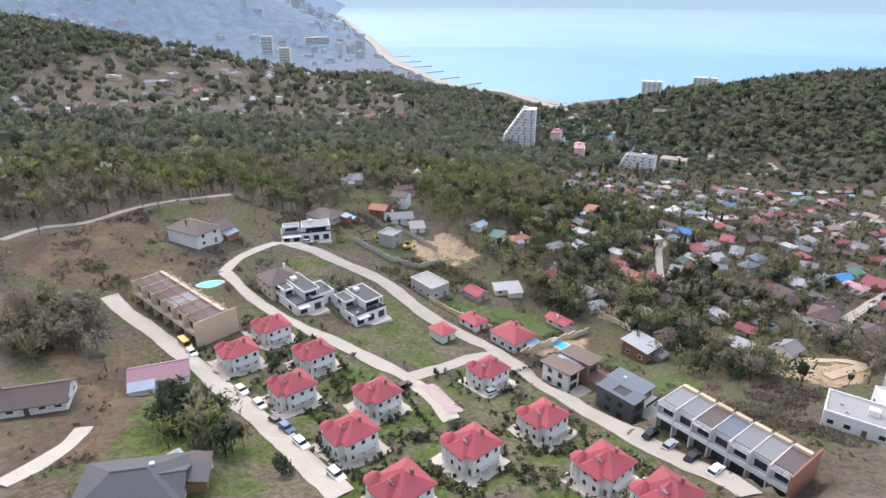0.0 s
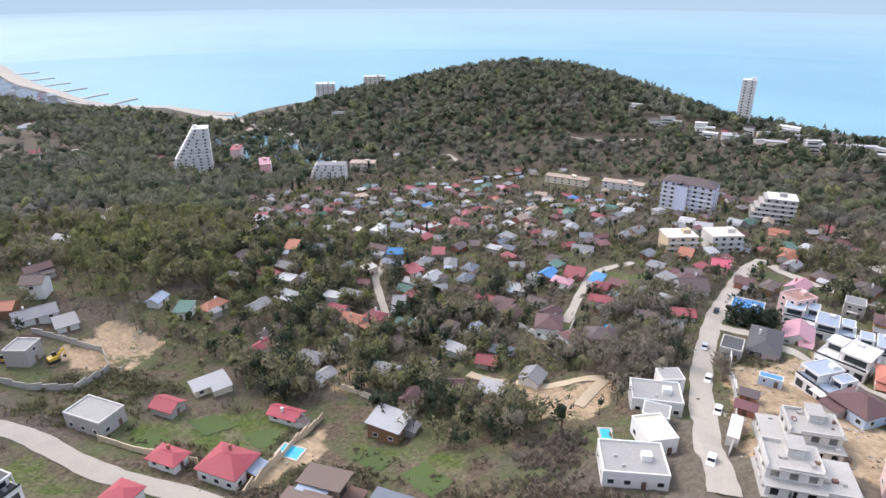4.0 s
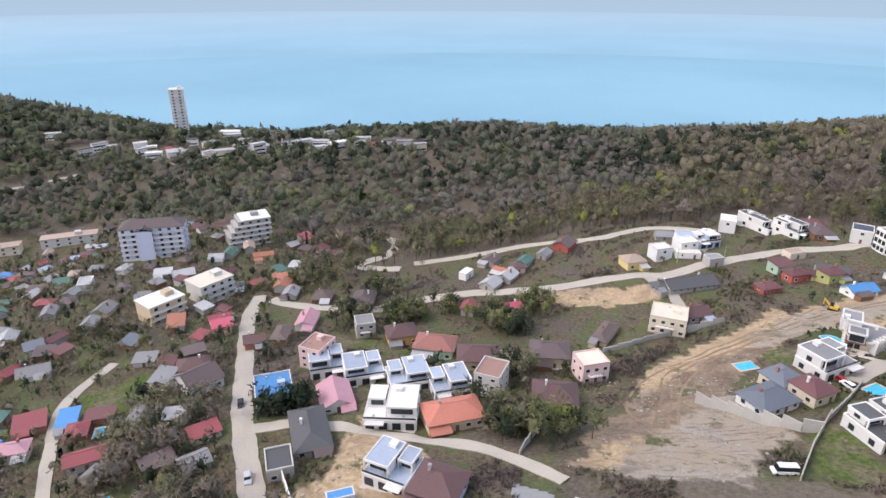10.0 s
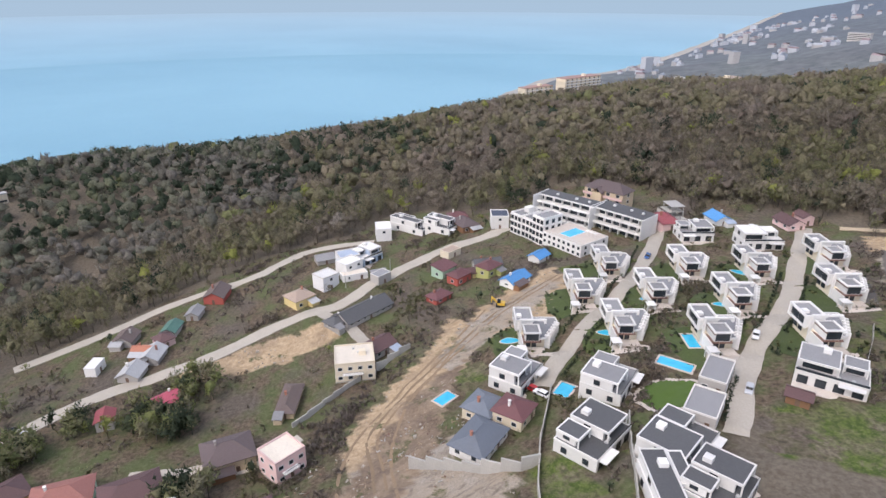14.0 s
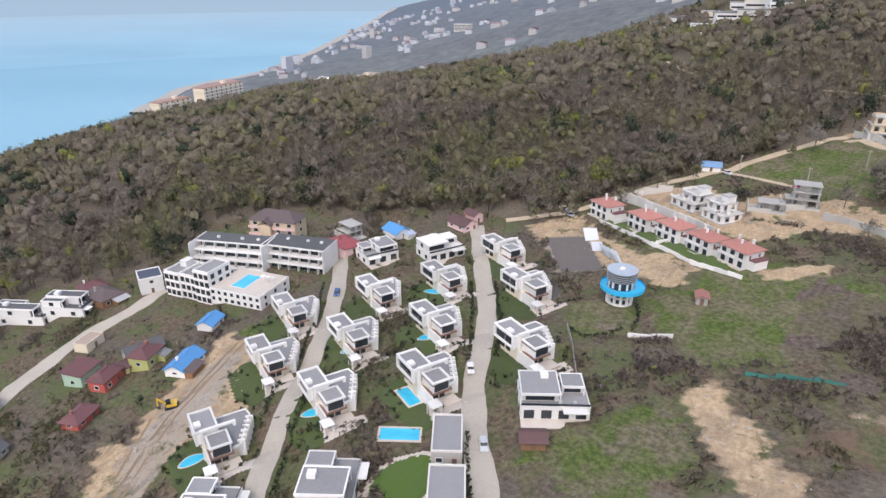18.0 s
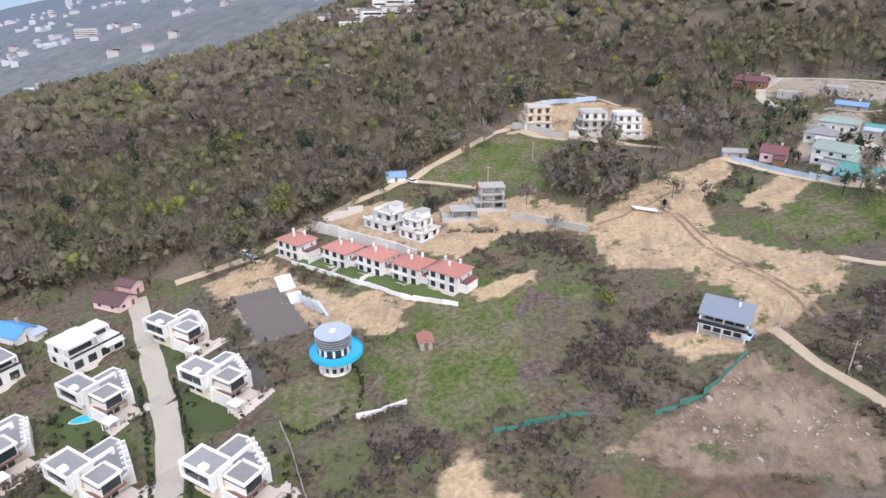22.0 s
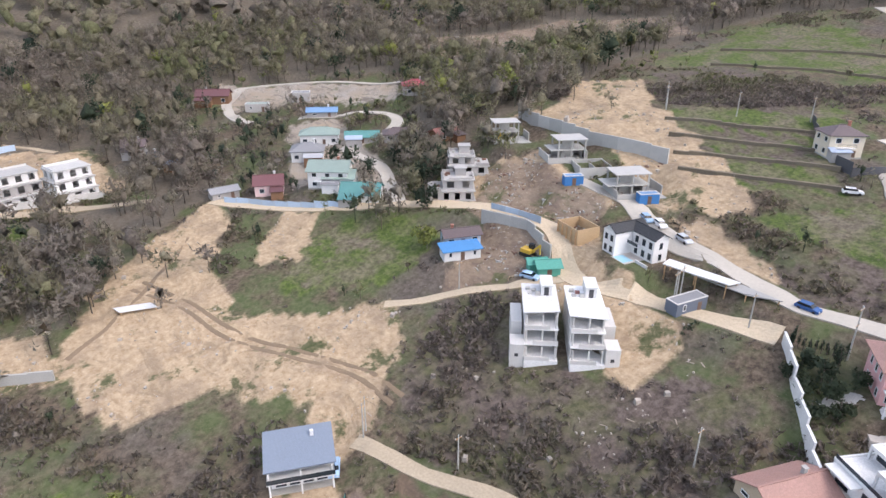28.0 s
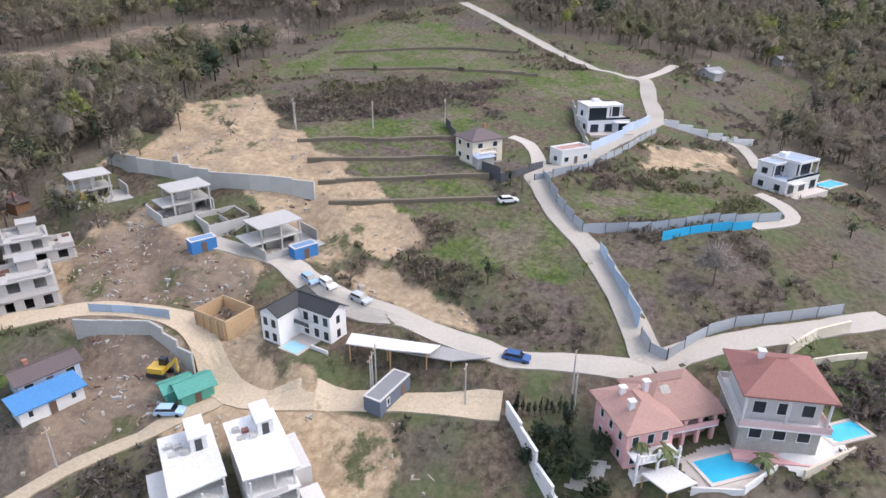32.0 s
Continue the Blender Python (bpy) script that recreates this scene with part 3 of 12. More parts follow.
ZONES = [
    ("open", [(-71, 77), (-147, 191), (-132, 215), (-115, 248), (-95, 274), (-62, 266), (-44, 322), (-15, 370), (2, 265), (18, 242), (45, 204), (68, 193), (100, 188), (136, 162), (80, 86)]),
    ("village", [(12, 244), (5, 281), (35, 285), (53, 330), (101, 506), (201, 641), (270, 594), (390, 526), (433, 423), (375, 284), (209, 161), (159, 153), (158, 202), (68, 204)]),
    ("village", [(62, 235), (195, 646), (264, 600), (346, 538), (430, 424), (375, 249), (358, 203), (300, 195), (277, 225), (182, 166), (129, 158), (98, 189), (84, 205)]),
    ("open", [(128, 160), (190, 171), (295, 233), (320, 199), (392, 69), (163, 58), (109, 151)]),
    ("open", [(293, 239), (298, 219), (347, 164), (359, 129), (378, 91), (394, 46), (385, 15), (384, -20), (373, -51), (383, -80), (350, -114), (319, -116), (169, -3), (211, 189)]),
    ("open", [(296, 47), (393, 23), (409, 2), (407, -17), (370, -40), (362, -59), (364, -96), (338, -108), (320, -125), (291, -145), (259, -147), (253, -163), (232, -190), (209, -214), (194, -232), (174, -254), (134, -55)]),
    ("open", [(236, -90), (267, -143), (246, -164), (231, -181), (209, -212), (187, -234), (168, -267), (146, -283), (109, -285), (101, -234), (136, -238), (152, -223), (144, -199), (136, -183), (102, -218), (91, -222), (55, -187), (31, -150), (84, -68)]),
    ("village", [(80, -275), (74, -313), (44, -314), (12, -292), (-11, -266), (19, -215), (20, -195), (49, -178), (69, -201), (85, -222)]),
    ("open", [(140, -146), (125, -234), (101, -206), (86, -219), (53, -183), (32, -179), (11, -195), (-15, -194), (-37, -191), (-73, -200), (-127, -208), (-170, -192), (-206, -142), (49, -53)]),
    ("open", [(67, -141), (31, -184), (6, -190), (-9, -189), (-33, -190), (-80, -193), (-142, -195), (-191, -167), (-164, -117), (-177, -63), (-209, -33), (-195, -6), (-99, -38), (-108, -10), (-71, -8), (32, -30)]),
    ("mud", [(-146, 196), (-134, 215), (-122, 243), (-99, 209), (-81, 191), (-101, 180), (-118, 171), (-134, 178)]),
    ("lawn", [(-29, 162), (-16, 183), (3, 169), (7, 157), (-6, 143), (-23, 152)]),
    ("lawn", [(-64, 123), (-50, 119), (-25, 89), (-21, 79), (-34, 78), (-53, 97)]),
    ("lawn", [(11, 120), (20, 132), (27, 104), (21, 97), (13, 100)]),
    ("lawn", [(26, 107), (39, 118), (33, 105), (26, 99)]),
    ("lawn", [(-3, 201), (14, 205), (36, 201), (43, 193), (31, 179), (13, 192)]),
    ("dirt", [(32, 174), (49, 184), (45, 173), (23, 160)]),
    ("lawn", [(51, 174), (63, 161), (75, 151), (67, 138), (58, 160)]),
    ("dirt", [(59, 218), (76, 221), (73, 204), (61, 197)]),
    ("dirt", [(-16, 252), (2, 269), (16, 250), (4, 236), (-11, 242)]),
    ("lawn", [(-55, 221), (-45, 223), (-40, 206), (-50, 207)]),
    ("lawn", [(-59, 215), (-42, 211), (-36, 198), (-48, 196)]),
    ("dirt", [(129, 158), (135, 156), (115, 146), (99, 190), (110, 176), (118, 160)]),
    ("dirt", [(160, 143), (174, 133), (179, 122), (166, 110), (158, 97), (148, 80), (124, 114), (142, 128)]),
    ("plum", [(176, 81), (202, 69), (216, 59), (168, 58), (167, 67)]),
    ("dirt", [(198, 66), (222, 62), (243, 58), (258, 43), (274, 18), (286, 0), (296, -30), (285, -32), (275, -8), (260, 14), (248, 33), (235, 46), (218, 50), (198, 52)]),
    ("gravel", [(226, 62), (230, 48), (222, 38), (198, 29), (190, 36), (196, 48), (212, 52), (210, 66)]),
    ("lawn", [(202, 239), (221, 220), (195, 211), (189, 223)]),
    ("lawn", [(257, 171), (255, 141), (244, 140), (246, 168)]),
    ("dirt", [(313, 93), (314, 70), (312, 51), (300, 51), (297, 71), (304, 104), (309, 109)]),
    ("plum", [(288, 18), (285, 3), (270, 4), (254, 26), (228, 51), (210, 64), (194, 74), (189, 72), (185, 59), (215, 51), (247, 28), (268, 10)]),
    ("plum", [(215, 51), (202, 28), (184, 34), (182, 42), (187, 65), (205, 59)]),
    ("dirt", [(293, -13), (301, -36), (284, -34), (259, -16), (251, 4), (271, 6)]),
    ("lawn", [(202, 23), (196, 12), (183, 17), (176, 22), (180, 33)]),
    ("lawn", [(193, 5), (193, -5), (177, 3), (178, 13)]),
    ("lawn", [(297, -38), (291, -49), (279, -43), (283, -31)]),
    ("lawn", [(213, -17), (208, -22), (202, -20), (199, -14), (206, -10), (211, -13)]),
    ("lawn", [(206, -83), (196, -66), (199, -63)]),
    ("lawn", [(226, -136), (221, -143), (183, -127), (190, -128)]),
    ("dirt", [(256, -144), (242, -158), (224, -142), (206, -134), (186, -122), (191, -115), (214, -121), (229, -135), (247, -133)]),
    ("plaza", [(240, -130), (231, -139), (217, -124), (224, -114), (232, -120)]),
    ("lawn", [(216, -66), (213, -71), (204, -60), (208, -55)]),
    ("lawn", [(173, -81), (159, -91), (171, -108), (188, -105)]),
    ("dirt", [(169, -70), (166, -79), (158, -71), (147, -61), (140, -53), (141, -49), (147, -44), (160, -57)]),
    ("gravel", [(262, 26), (278, 11), (284, -6), (290, -27), (284, -33), (277, -21), (268, -4), (260, 14), (255, 22)]),
    ("lawn", [(230, -153), (226, -159), (221, -155), (213, -154), (200, -146), (181, -133), (184, -131), (206, -141)]),
    ("dirt", [(205, -137), (193, -135), (187, -131), (189, -121), (196, -116), (200, -129)]),
    ("lawn", [(195, -230), (177, -247), (142, -242), (132, -230), (152, -218), (148, -199), (175, -203), (200, -210)]),
    ("dirt", [(189, -189), (179, -194), (160, -194), (138, -182), (137, -168), (159, -169), (180, -170), (191, -175)]),
    ("dirt", [(193, -166), (176, -169), (163, -169), (169, -158), (185, -159), (195, -158)]),
    ("dirt", [(135, -177), (126, -195), (103, -213), (89, -219), (87, -207), (101, -188), (103, -163), (73, -144), (76, -136), (92, -123), (100, -116), (105, -116), (103, -133), (117, -146), (132, -147), (137, -156)]),
    ("dirt", [(88, -188), (76, -198), (69, -190), (82, -174), (92, -181)]),
    ("dirt", [(173, -134), (162, -144), (153, -145), (156, -139), (168, -131)]),
    ("lawn", [(178, -130), (162, -137), (138, -138), (137, -124), (148, -118), (168, -113), (177, -100), (180, -84), (174, -83), (167, -96)]),
    ("lawn", [(111, -150), (91, -150), (98, -139), (111, -142)]),
    ("lawn", [(74, -183), (54, -177), (52, -156), (70, -151), (93, -164), (85, -175)]),
    ("clay", [(106, -110), (96, -96), (91, -80), (96, -71), (140, -79), (119, -93)]),
    ("plum", [(46, -140), (62, -142), (75, -130), (92, -119), (88, -98), (82, -74), (60, -66), (47, -80), (60, -96), (64, -112), (52, -128)]),
    ("plum", [(83, -127), (74, -114), (81, -108), (90, -116)]),
    ("dirt", [(43, -111), (39, -103), (49, -94), (58, -90), (59, -97)]),
    ("clay", [(39, -161), (21, -173), (13, -167), (14, -141), (21, -130), (27, -135), (37, -135), (41, -136), (45, -145)]),
    ("dirt", [(-11, -187), (-33, -188), (-53, -179), (-31, -156), (-21, -144), (-16, -127), (-4, -120), (-1, -129), (-5, -150)]),
    ("lawn", [(7, -110), (-5, -98), (-20, -87), (-11, -81), (3, -76), (8, -78), (3, -87), (4, -103)]),
    ("plum", [(-62, -181), (-77, -165), (-51, -148), (-37, -158)]),
    ("lawn", [(-80, -193), (-117, -163), (-124, -121), (-106, -116), (-84, -165), (-67, -185)]),
    ("lawn", [(-112, -118), (-144, -78), (-122, -72), (-90, -101)]),
    ("lawn", [(-27, -82), (-38, -74), (-43, -59), (-47, -48), (-31, -53), (-21, -74)]),
    ("dirt", [(-71, -67), (-87, -44), (-69, -46), (-52, -68)]),
    ("dirt", [(39, -108), (41, -94), (50, -91), (53, -100), (48, -106)]),
    ("clay", [(46, -151), (36, -136), (43, -124), (47, -127), (58, -135), (62, -140)]),
    ("dirt", [(40, -131), (50, -131), (54, -122), (52, -110), (44, -104), (38, -110)]),
    ("dirt", [(-26, -142), (-15, -121), (-3, -106), (6, -110), (2, -122), (-4, -132), (-12, -142)]),
    ("clay", [(26, -134), (33, -138), (34, -150), (41, -160), (30, -164), (20, -150), (18, -138)]),
    ("clay", [(42, -146), (37, -134), (46, -128), (58, -134), (55, -148)]),
    ("lawn", [(-30, 156), (-14, 140), (0, 118), (8, 96), (6, 70), (-20, 72), (-40, 92), (-62, 124), (-62, 148), (-46, 166)]),
    ("lawn", [(4, 146), (14, 152), (26, 134), (40, 106), (48, 86), (44, 70), (22, 72), (6, 98), (6, 118), (-2, 134)]),
    ("lawn", [(-72, 124), (-56, 118), (-44, 100), (-52, 84), (-70, 96)]),
    ("dirt", [(171, -258), (161, -283), (133, -290), (111, -282), (107, -248), (120, -243), (147, -243)]),
    ("dirt", [(10, -119), (9, -108), (16, -89), (20, -85), (18, -97), (17, -111)]),
]


def inside(x, y, poly):
    r = np.zeros(x.shape, bool)
    for (ax, ay), (bx, by) in zip(poly, poly[1:] + poly[:1]):
        if ay == by:
            continue
        c = ((ay > y) != (by > y)) & (x < (bx - ax) * (y - ay) / (by - ay) + ax)
        r ^= c
    return r


def zone(x, y, *kinds):
    r = np.zeros(x.shape, bool)
    for k, poly in ZONES:
        if k in kinds:
            r |= inside(x, y, poly)
    return r


def smooth_line(pts, step=2.5):
    """Points along a soft curve through pts."""
    p = np.array(pts, float)
    p = np.vstack([2 * p[0] - p[1], p, 2 * p[-1] - p[-2]])
    out = []
    for i in range(1, len(p) - 2):
        n = max(2, int(np.hypot(*(p[i + 1] - p[i])) / step))
        for k in range(n):
            t = k / n
            a, b, c, d = p[i - 1 : i + 3]
            out.append(0.5 * (2 * b + (c - a) * t + (2 * a - 5 * b + 4 * c - d) * t * t + (3 * b - a - 3 * c + d) * t**3))
    out.append(p[-2])
    return np.array(out)


LINES = {}
for name, (width, kind, pts) in ROADS.items():
    q = smooth_line(pts)
    z = hills(q[:, 0], q[:, 1])
    for _ in range(6):
        z[1:-1] = (z[:-2] + z[1:-1] * 2 + z[2:]) / 4
    LINES[name] = (width, kind, np.column_stack([q, z]))


def spaced(lo, a, b, hi, step, grow):
    """Even steps from a to b, growing outside."""
    mid = list(np.arange(a, b + 0.1, step))
    for sign, end in ((-1, lo), (1, hi)):
        s, v, side = step, (a if sign < 0 else b), []
        while abs(v - end) > s * 1.2 and len(side) < 400:
            s *= grow
            v += sign * s
            side.append(v)
        side.append(end)
        mid = side[::-1] + mid if sign < 0 else mid + side
    return np.array(sorted(set(mid)))


GX = spaced(-4990.0, -190.0, 400.0, 4990.0, 2.5, 1.045)
GY = spaced(-4990.0, -330.0, 330.0, 4990.0, 2.5, 1.045)
XX, YY = np.meshgrid(GX, GY)
ZZ = hills(XX, YY)
rough = np.clip(1 - np.hypot(XX - 75, YY - 10) / 900, 0, 1)
ZZ = ZZ + rough * (0.5 * wobble(XX, YY, 11.0) + 0.22 * wobble(XX, YY, 4.3, 2.0)) + 3.0 * (1 - rough) * wobble(XX, YY, 60.0, 1.0)
# heaps and hollows on dug ground
dug = zone(XX, YY, "dirt", "mud", "clay") * 1.0
ZZ = ZZ + dug * (0.45 * np.abs(wobble(XX, YY, 8.0, 9.0)) + 0.35 * wobble(YY, XX, 5.5, 4.0) - 0.2)
# roads lie in level beds
for width, kind, q in LINES.values():
    if kind == "t":
        continue
    x0, x1 = q[:, 0].min() - 12, q[:, 0].max() + 12
    y0, y1 = q[:, 1].min() - 12, q[:, 1].max() + 12
    i0, i1, j0, j1 = np.searchsorted(GY, y0), np.searchsorted(GY, y1), np.searchsorted(GX, x0), np.searchsorted(GX, x1)
    if i1 <= i0 or j1 <= j0:
        continue
    sx, sy = XX[i0:i1, j0:j1], YY[i0:i1, j0:j1]
    best, zr = np.full(sx.shape, 1e9), np.zeros(sx.shape)
    for px, py, pz in q:
        d = (sx - px) ** 2 + (sy - py) ** 2
        m = d < best
        best[m], zr[m] = d[m], pz
    w = np.clip((width / 2 + 7.5 - np.sqrt(best)) / 5.0, 0, 1)
    ZZ[i0:i1, j0:j1] = ZZ[i0:i1, j0:j1] * (1 - w) + zr * w


def level(x, y, yaw, w, d, z=None, soft=3.5):
    """A level pad for a building."""
    z = ground(x, y) if z is None else z
    r = math.hypot(w, d) / 2 + soft + 2
    i0, i1, j0, j1 = np.searchsorted(GY, y - r), np.searchsorted(GY, y + r), np.searchsorted(GX, x - r), np.searchsorted(GX, x + r)
    c, s = math.cos(radians(yaw)), math.sin(radians(yaw))
    dx, dy = XX[i0:i1, j0:j1] - x, YY[i0:i1, j0:j1] - y
    u, v = np.abs(dx * c + dy * s) - w / 2, np.abs(dy * c - dx * s) - d / 2
    k = np.clip(1 - (np.maximum(u, v) - 0.8) / soft, 0, 1)
    ZZ[i0:i1, j0:j1] = ZZ[i0:i1, j0:j1] * (1 - k) + z * k
    return z


def ground(x, y):
    """Height of the ground sheet at a place."""
    i, j = int(np.clip(np.searchsorted(GY, y) - 1, 0, len(GY) - 2)), int(np.clip(np.searchsorted(GX, x) - 1, 0, len(GX) - 2))
    u, v = (x - GX[j]) / (GX[j + 1] - GX[j]), (y - GY[i]) / (GY[i + 1] - GY[i])
    return float((ZZ[i, j] * (1 - u) + ZZ[i, j + 1] * u) * (1 - v) + (ZZ[i + 1, j] * (1 - u) + ZZ[i + 1, j + 1] * u) * v)


def grounds(x, y):
    i, j = np.clip(np.searchsorted(GY, y) - 1, 0, len(GY) - 2), np.clip(np.searchsorted(GX, x) - 1, 0, len(GX) - 2)
    u, v = (x - GX[j]) / (GX[j + 1] - GX[j]), (y - GY[i]) / (GY[i + 1] - GY[i])
    return (ZZ[i, j] * (1 - u) + ZZ[i, j + 1] * u) * (1 - v) + (ZZ[i + 1, j] * (1 - u) + ZZ[i + 1, j + 1] * u) * v


TAKEN = []  # footprints: x, y, radius


def clear_of(x, y, gap=1.5):
    ok = np.ones(x.shape, bool)
    for a, b, r in TAKEN:
        ok &= (x - a) ** 2 + (y - b) ** 2 > (r + gap) ** 2
    for width, kind, q in LINES.values():
        for px, py, _ in q[::2]:
            ok &= (x - px) ** 2 + (y - py) ** 2 > (width / 2 + gap + 1.5) ** 2
    return ok



# ---- houses ----
WINDOWS = {}


def window_data(w, h, frame_mat=None):
    """A framed window 8 cm proud of the wall, facing -y, its foot at the origin."""
    key = (round(w, 2), round(h, 2), frame_mat.name if frame_mat else "")
    if key not in WINDOWS:
        b = Mesh()
        t = min(0.1, w * 0.12)
        o = [(-w / 2, 0), (w / 2, 0), (w / 2, h), (-w / 2, h)]
        i = [(-w / 2 + t, t), (w / 2 - t, t), (w / 2 - t, h - t), (-w / 2 + t, h - t)]
        b.v += [(x, 0.02, z) for x, z in o] + [(x, -0.09, z) for x, z in o] + [(x, -0.09, z) for x, z in i] + [(x, -0.02, z) for x, z in i]
        for k in range(4):
            j = (k + 1) % 4
            b.f += [(k, j, 4 + j, 4 + k), (4 + k, 4 + j, 8 + j, 8 + k), (8 + k, 8 + j, 12 + j, 12 + k)]
            b.s += [0, 0, 0]
        b.f.append((12, 13, 14, 15))
        b.s.append(1)
        WINDOWS[key] = b.data("window", [frame_mat or TRIM, GLASS])
    return WINDOWS[key]


def window_row(root, w, d, z, wh, side, count, ww=1.3, frame_mat=None, skip=()):
    """Windows along one side of a w x d block centred on its root: 0 front (-y), 1 right, 2 back, 3 left."""
    span = w if side in (0, 2) else d
    for k in range(count):
        if k in skip:
            continue
        u = (k + 0.5) / count * span - span / 2
        m = {0: pose(u, -d / 2, z), 1: pose(w / 2, u, z, 0, 0, 90), 2: pose(-u, d / 2, z, 0, 0, 180), 3: pose(-w / 2, -u, z, 0, 0, -90)}[side]
        part("window", window_data(ww, wh, frame_mat), None, root, at=m)


def roof_mesh(kind, w, d, z, rise, over=0.55, thick=0.18, x=0.0, y=0.0):
    b = Mesh()
    W, D = w / 2 + over, d / 2 + over
    if kind == "hip":
        if w >= d:
            k = max(0.05, W - D * 0.92)
            r = [(-k, 0), (k, 0)]
        else:
            k = max(0.05, D - W * 0.92)
            r = [(0, -k), (0, k)]
        e = [(-W, -D), (W, -D), (W, D), (-W, D)]
        P = [(x + a, y + c, z) for a, c in e]
        R = [(x + a, y + c, z + rise) for a, c in r]
        if w >= d:
            b.quad(P[0], P[1], R[1], R[0]).quad(P[1], P[2], R[1]).quad(P[2], P[3], R[0], R[1]).quad(P[3], P[0], R[0])
        else:
            b.quad(P[0], P[1], R[0]).quad(P[1], P[2], R[1], R[0]).quad(P[2], P[3], R[1]).quad(P[3], P[0], R[0], R[1])
        b.box(x - W, y - D, z - thick, x + W, y + D, z - 0.004)
        # ridge caps
        (ax, ay, az), (bx, by, bz) = R
        b.box(min(ax, bx) - 0.1, min(ay, by) - 0.1, az - 0.03, max(ax, bx) + 0.1, max(ay, by) + 0.1, az + 0.09)
    elif kind == "gable":
        if w >= d:
            for s in (-1, 1):
                b.quad((x - W, y + s * D, z), (x + W, y + s * D, z), (x + W, y, z + rise), (x - W, y, z + rise))
                b.quad((x - W, y + s * D, z - thick), (x + W, y + s * D, z - thick), (x + W, y, z + rise - thick), (x - W, y, z + rise - thick))
                b.quad((x - W, y + s * D, z - thick), (x + W, y + s * D, z - thick), (x + W, y + s * D, z), (x - W, y + s * D, z))
                for e in (-W, W):
                    b.quad((x + e, y + s * D, z - thick), (x + e, y + s * D, z), (x + e, y, z + rise), (x + e, y, z + rise - thick))
            b.box(x - W, y - 0.12, z + rise - 0.05, x + W, y + 0.12, z + rise + 0.08)
        else:
            for s in (-1, 1):
                b.quad((x + s * W, y - D, z), (x + s * W, y + D, z), (x, y + D, z + rise), (x, y - D, z + rise))
                b.quad((x + s * W, y - D, z - thick), (x + s * W, y + D, z - thick), (x, y + D, z + rise - thick), (x, y - D, z + rise - thick))
                b.quad((x + s * W, y - D, z - thick), (x + s * W, y + D, z - thick), (x + s * W, y + D, z), (x + s * W, y - D, z))
                for e in (-D, D):
                    b.quad((x + s * W, y + e, z - thick), (x + s * W, y + e, z), (x, y + e, z + rise), (x, y + e, z + rise - thick))
            b.box(x - 0.12, y - D, z + rise - 0.05, x + 0.12, y + D, z + rise + 0.08)
    elif kind == "shed":
        b.v += [(x - W, y - D, z - thick), (x + W, y - D, z - thick), (x + W, y + D, z + rise * 0.6 - thick), (x - W, y + D, z + rise * 0.6 - thick), (x - W, y - D, z), (x + W, y - D, z), (x + W, y + D, z + rise * 0.6), (x - W, y + D, z + rise * 0.6)]
        for q in ((0, 3, 2, 1), (4, 5, 6, 7), (0, 1, 5, 4), (1, 2, 6, 5), (2, 3, 7, 6), (3, 0, 4, 7)):
            b.f.append(q)
            b.s.append(0)
    return b


def wall_block(kind, w, d, z1, rise, foot=-2.0):
    """Walls with gable ends where the roof has them."""
    b = Mesh().box(-w / 2, -d / 2, foot, w / 2, d / 2, z1)
    if kind == "gable":
        k = rise * 0.97
        if w >= d:
            for e in (-w / 2 + 0.01, w / 2 - 0.01):
                b.quad((e, -d / 2, z1), (e, d / 2, z1), (e, 0, z1 + k * (d / 2) / (d / 2 + 0.55)))
        else:
            for e in (-d / 2 + 0.01, d / 2 - 0.01):
                b.quad((-w / 2, e, z1), (w / 2, e, z1), (0, e, z1 + k * (w / 2) / (w / 2 + 0.55)))
    elif kind == "shed":
        k = rise * 0.6
        for e in (-w / 2, w / 2):
            b.quad((e, -d / 2, z1), (e, d / 2, z1), (e, d / 2, z1 + k * 0.9))
        b.quad((-w / 2, d / 2, z1), (w / 2, d / 2, z1), (w / 2, d / 2, z1 + k * 0.9), (-w / 2, d / 2, z1 + k * 0.9))
    return b


SHADES = {"crimson": "faded crimson", "maroon": "dark maroon", "brownp": "brown", "redbrown": "red-brown", "brick": "brick-red", "orangeb": "bright orange", "terra": "terracotta", "gsage": "pale sage-green", "tealg": "sea-green", "bluemetal": "blue metal", "bluegrey": "pale blue-grey", "navy": "dark navy", "slate": "slate-grey", "metal": "pale sheet-metal", "dkgrey": "dark grey", "pinkred": "bright pink-red", "tan": "tan", "concrete": "concrete-grey"}
COATS = {"whitedk": "white", "greywall": "grey-rendered", "brownwall": "brown-panelled", "woodwall": "brown timber", "bluewall": "pale blue", "pinkw": "pale pink", "greyw": "pale grey", "orangew": "ochre-orange", "greenw": "pale green", "yellowg": "olive-yellow", "redw": "dark red", "brickw": "brick", "bluebox": "blue-painted", "dkbox": "dark grey", "tealw": "green-painted", "metal": "sheet-metal"}
FORMS = {"flat": "flat parapet roof", "gable": "gabled roof", "hip": "hipped roof", "shed": "single-pitch roof"}


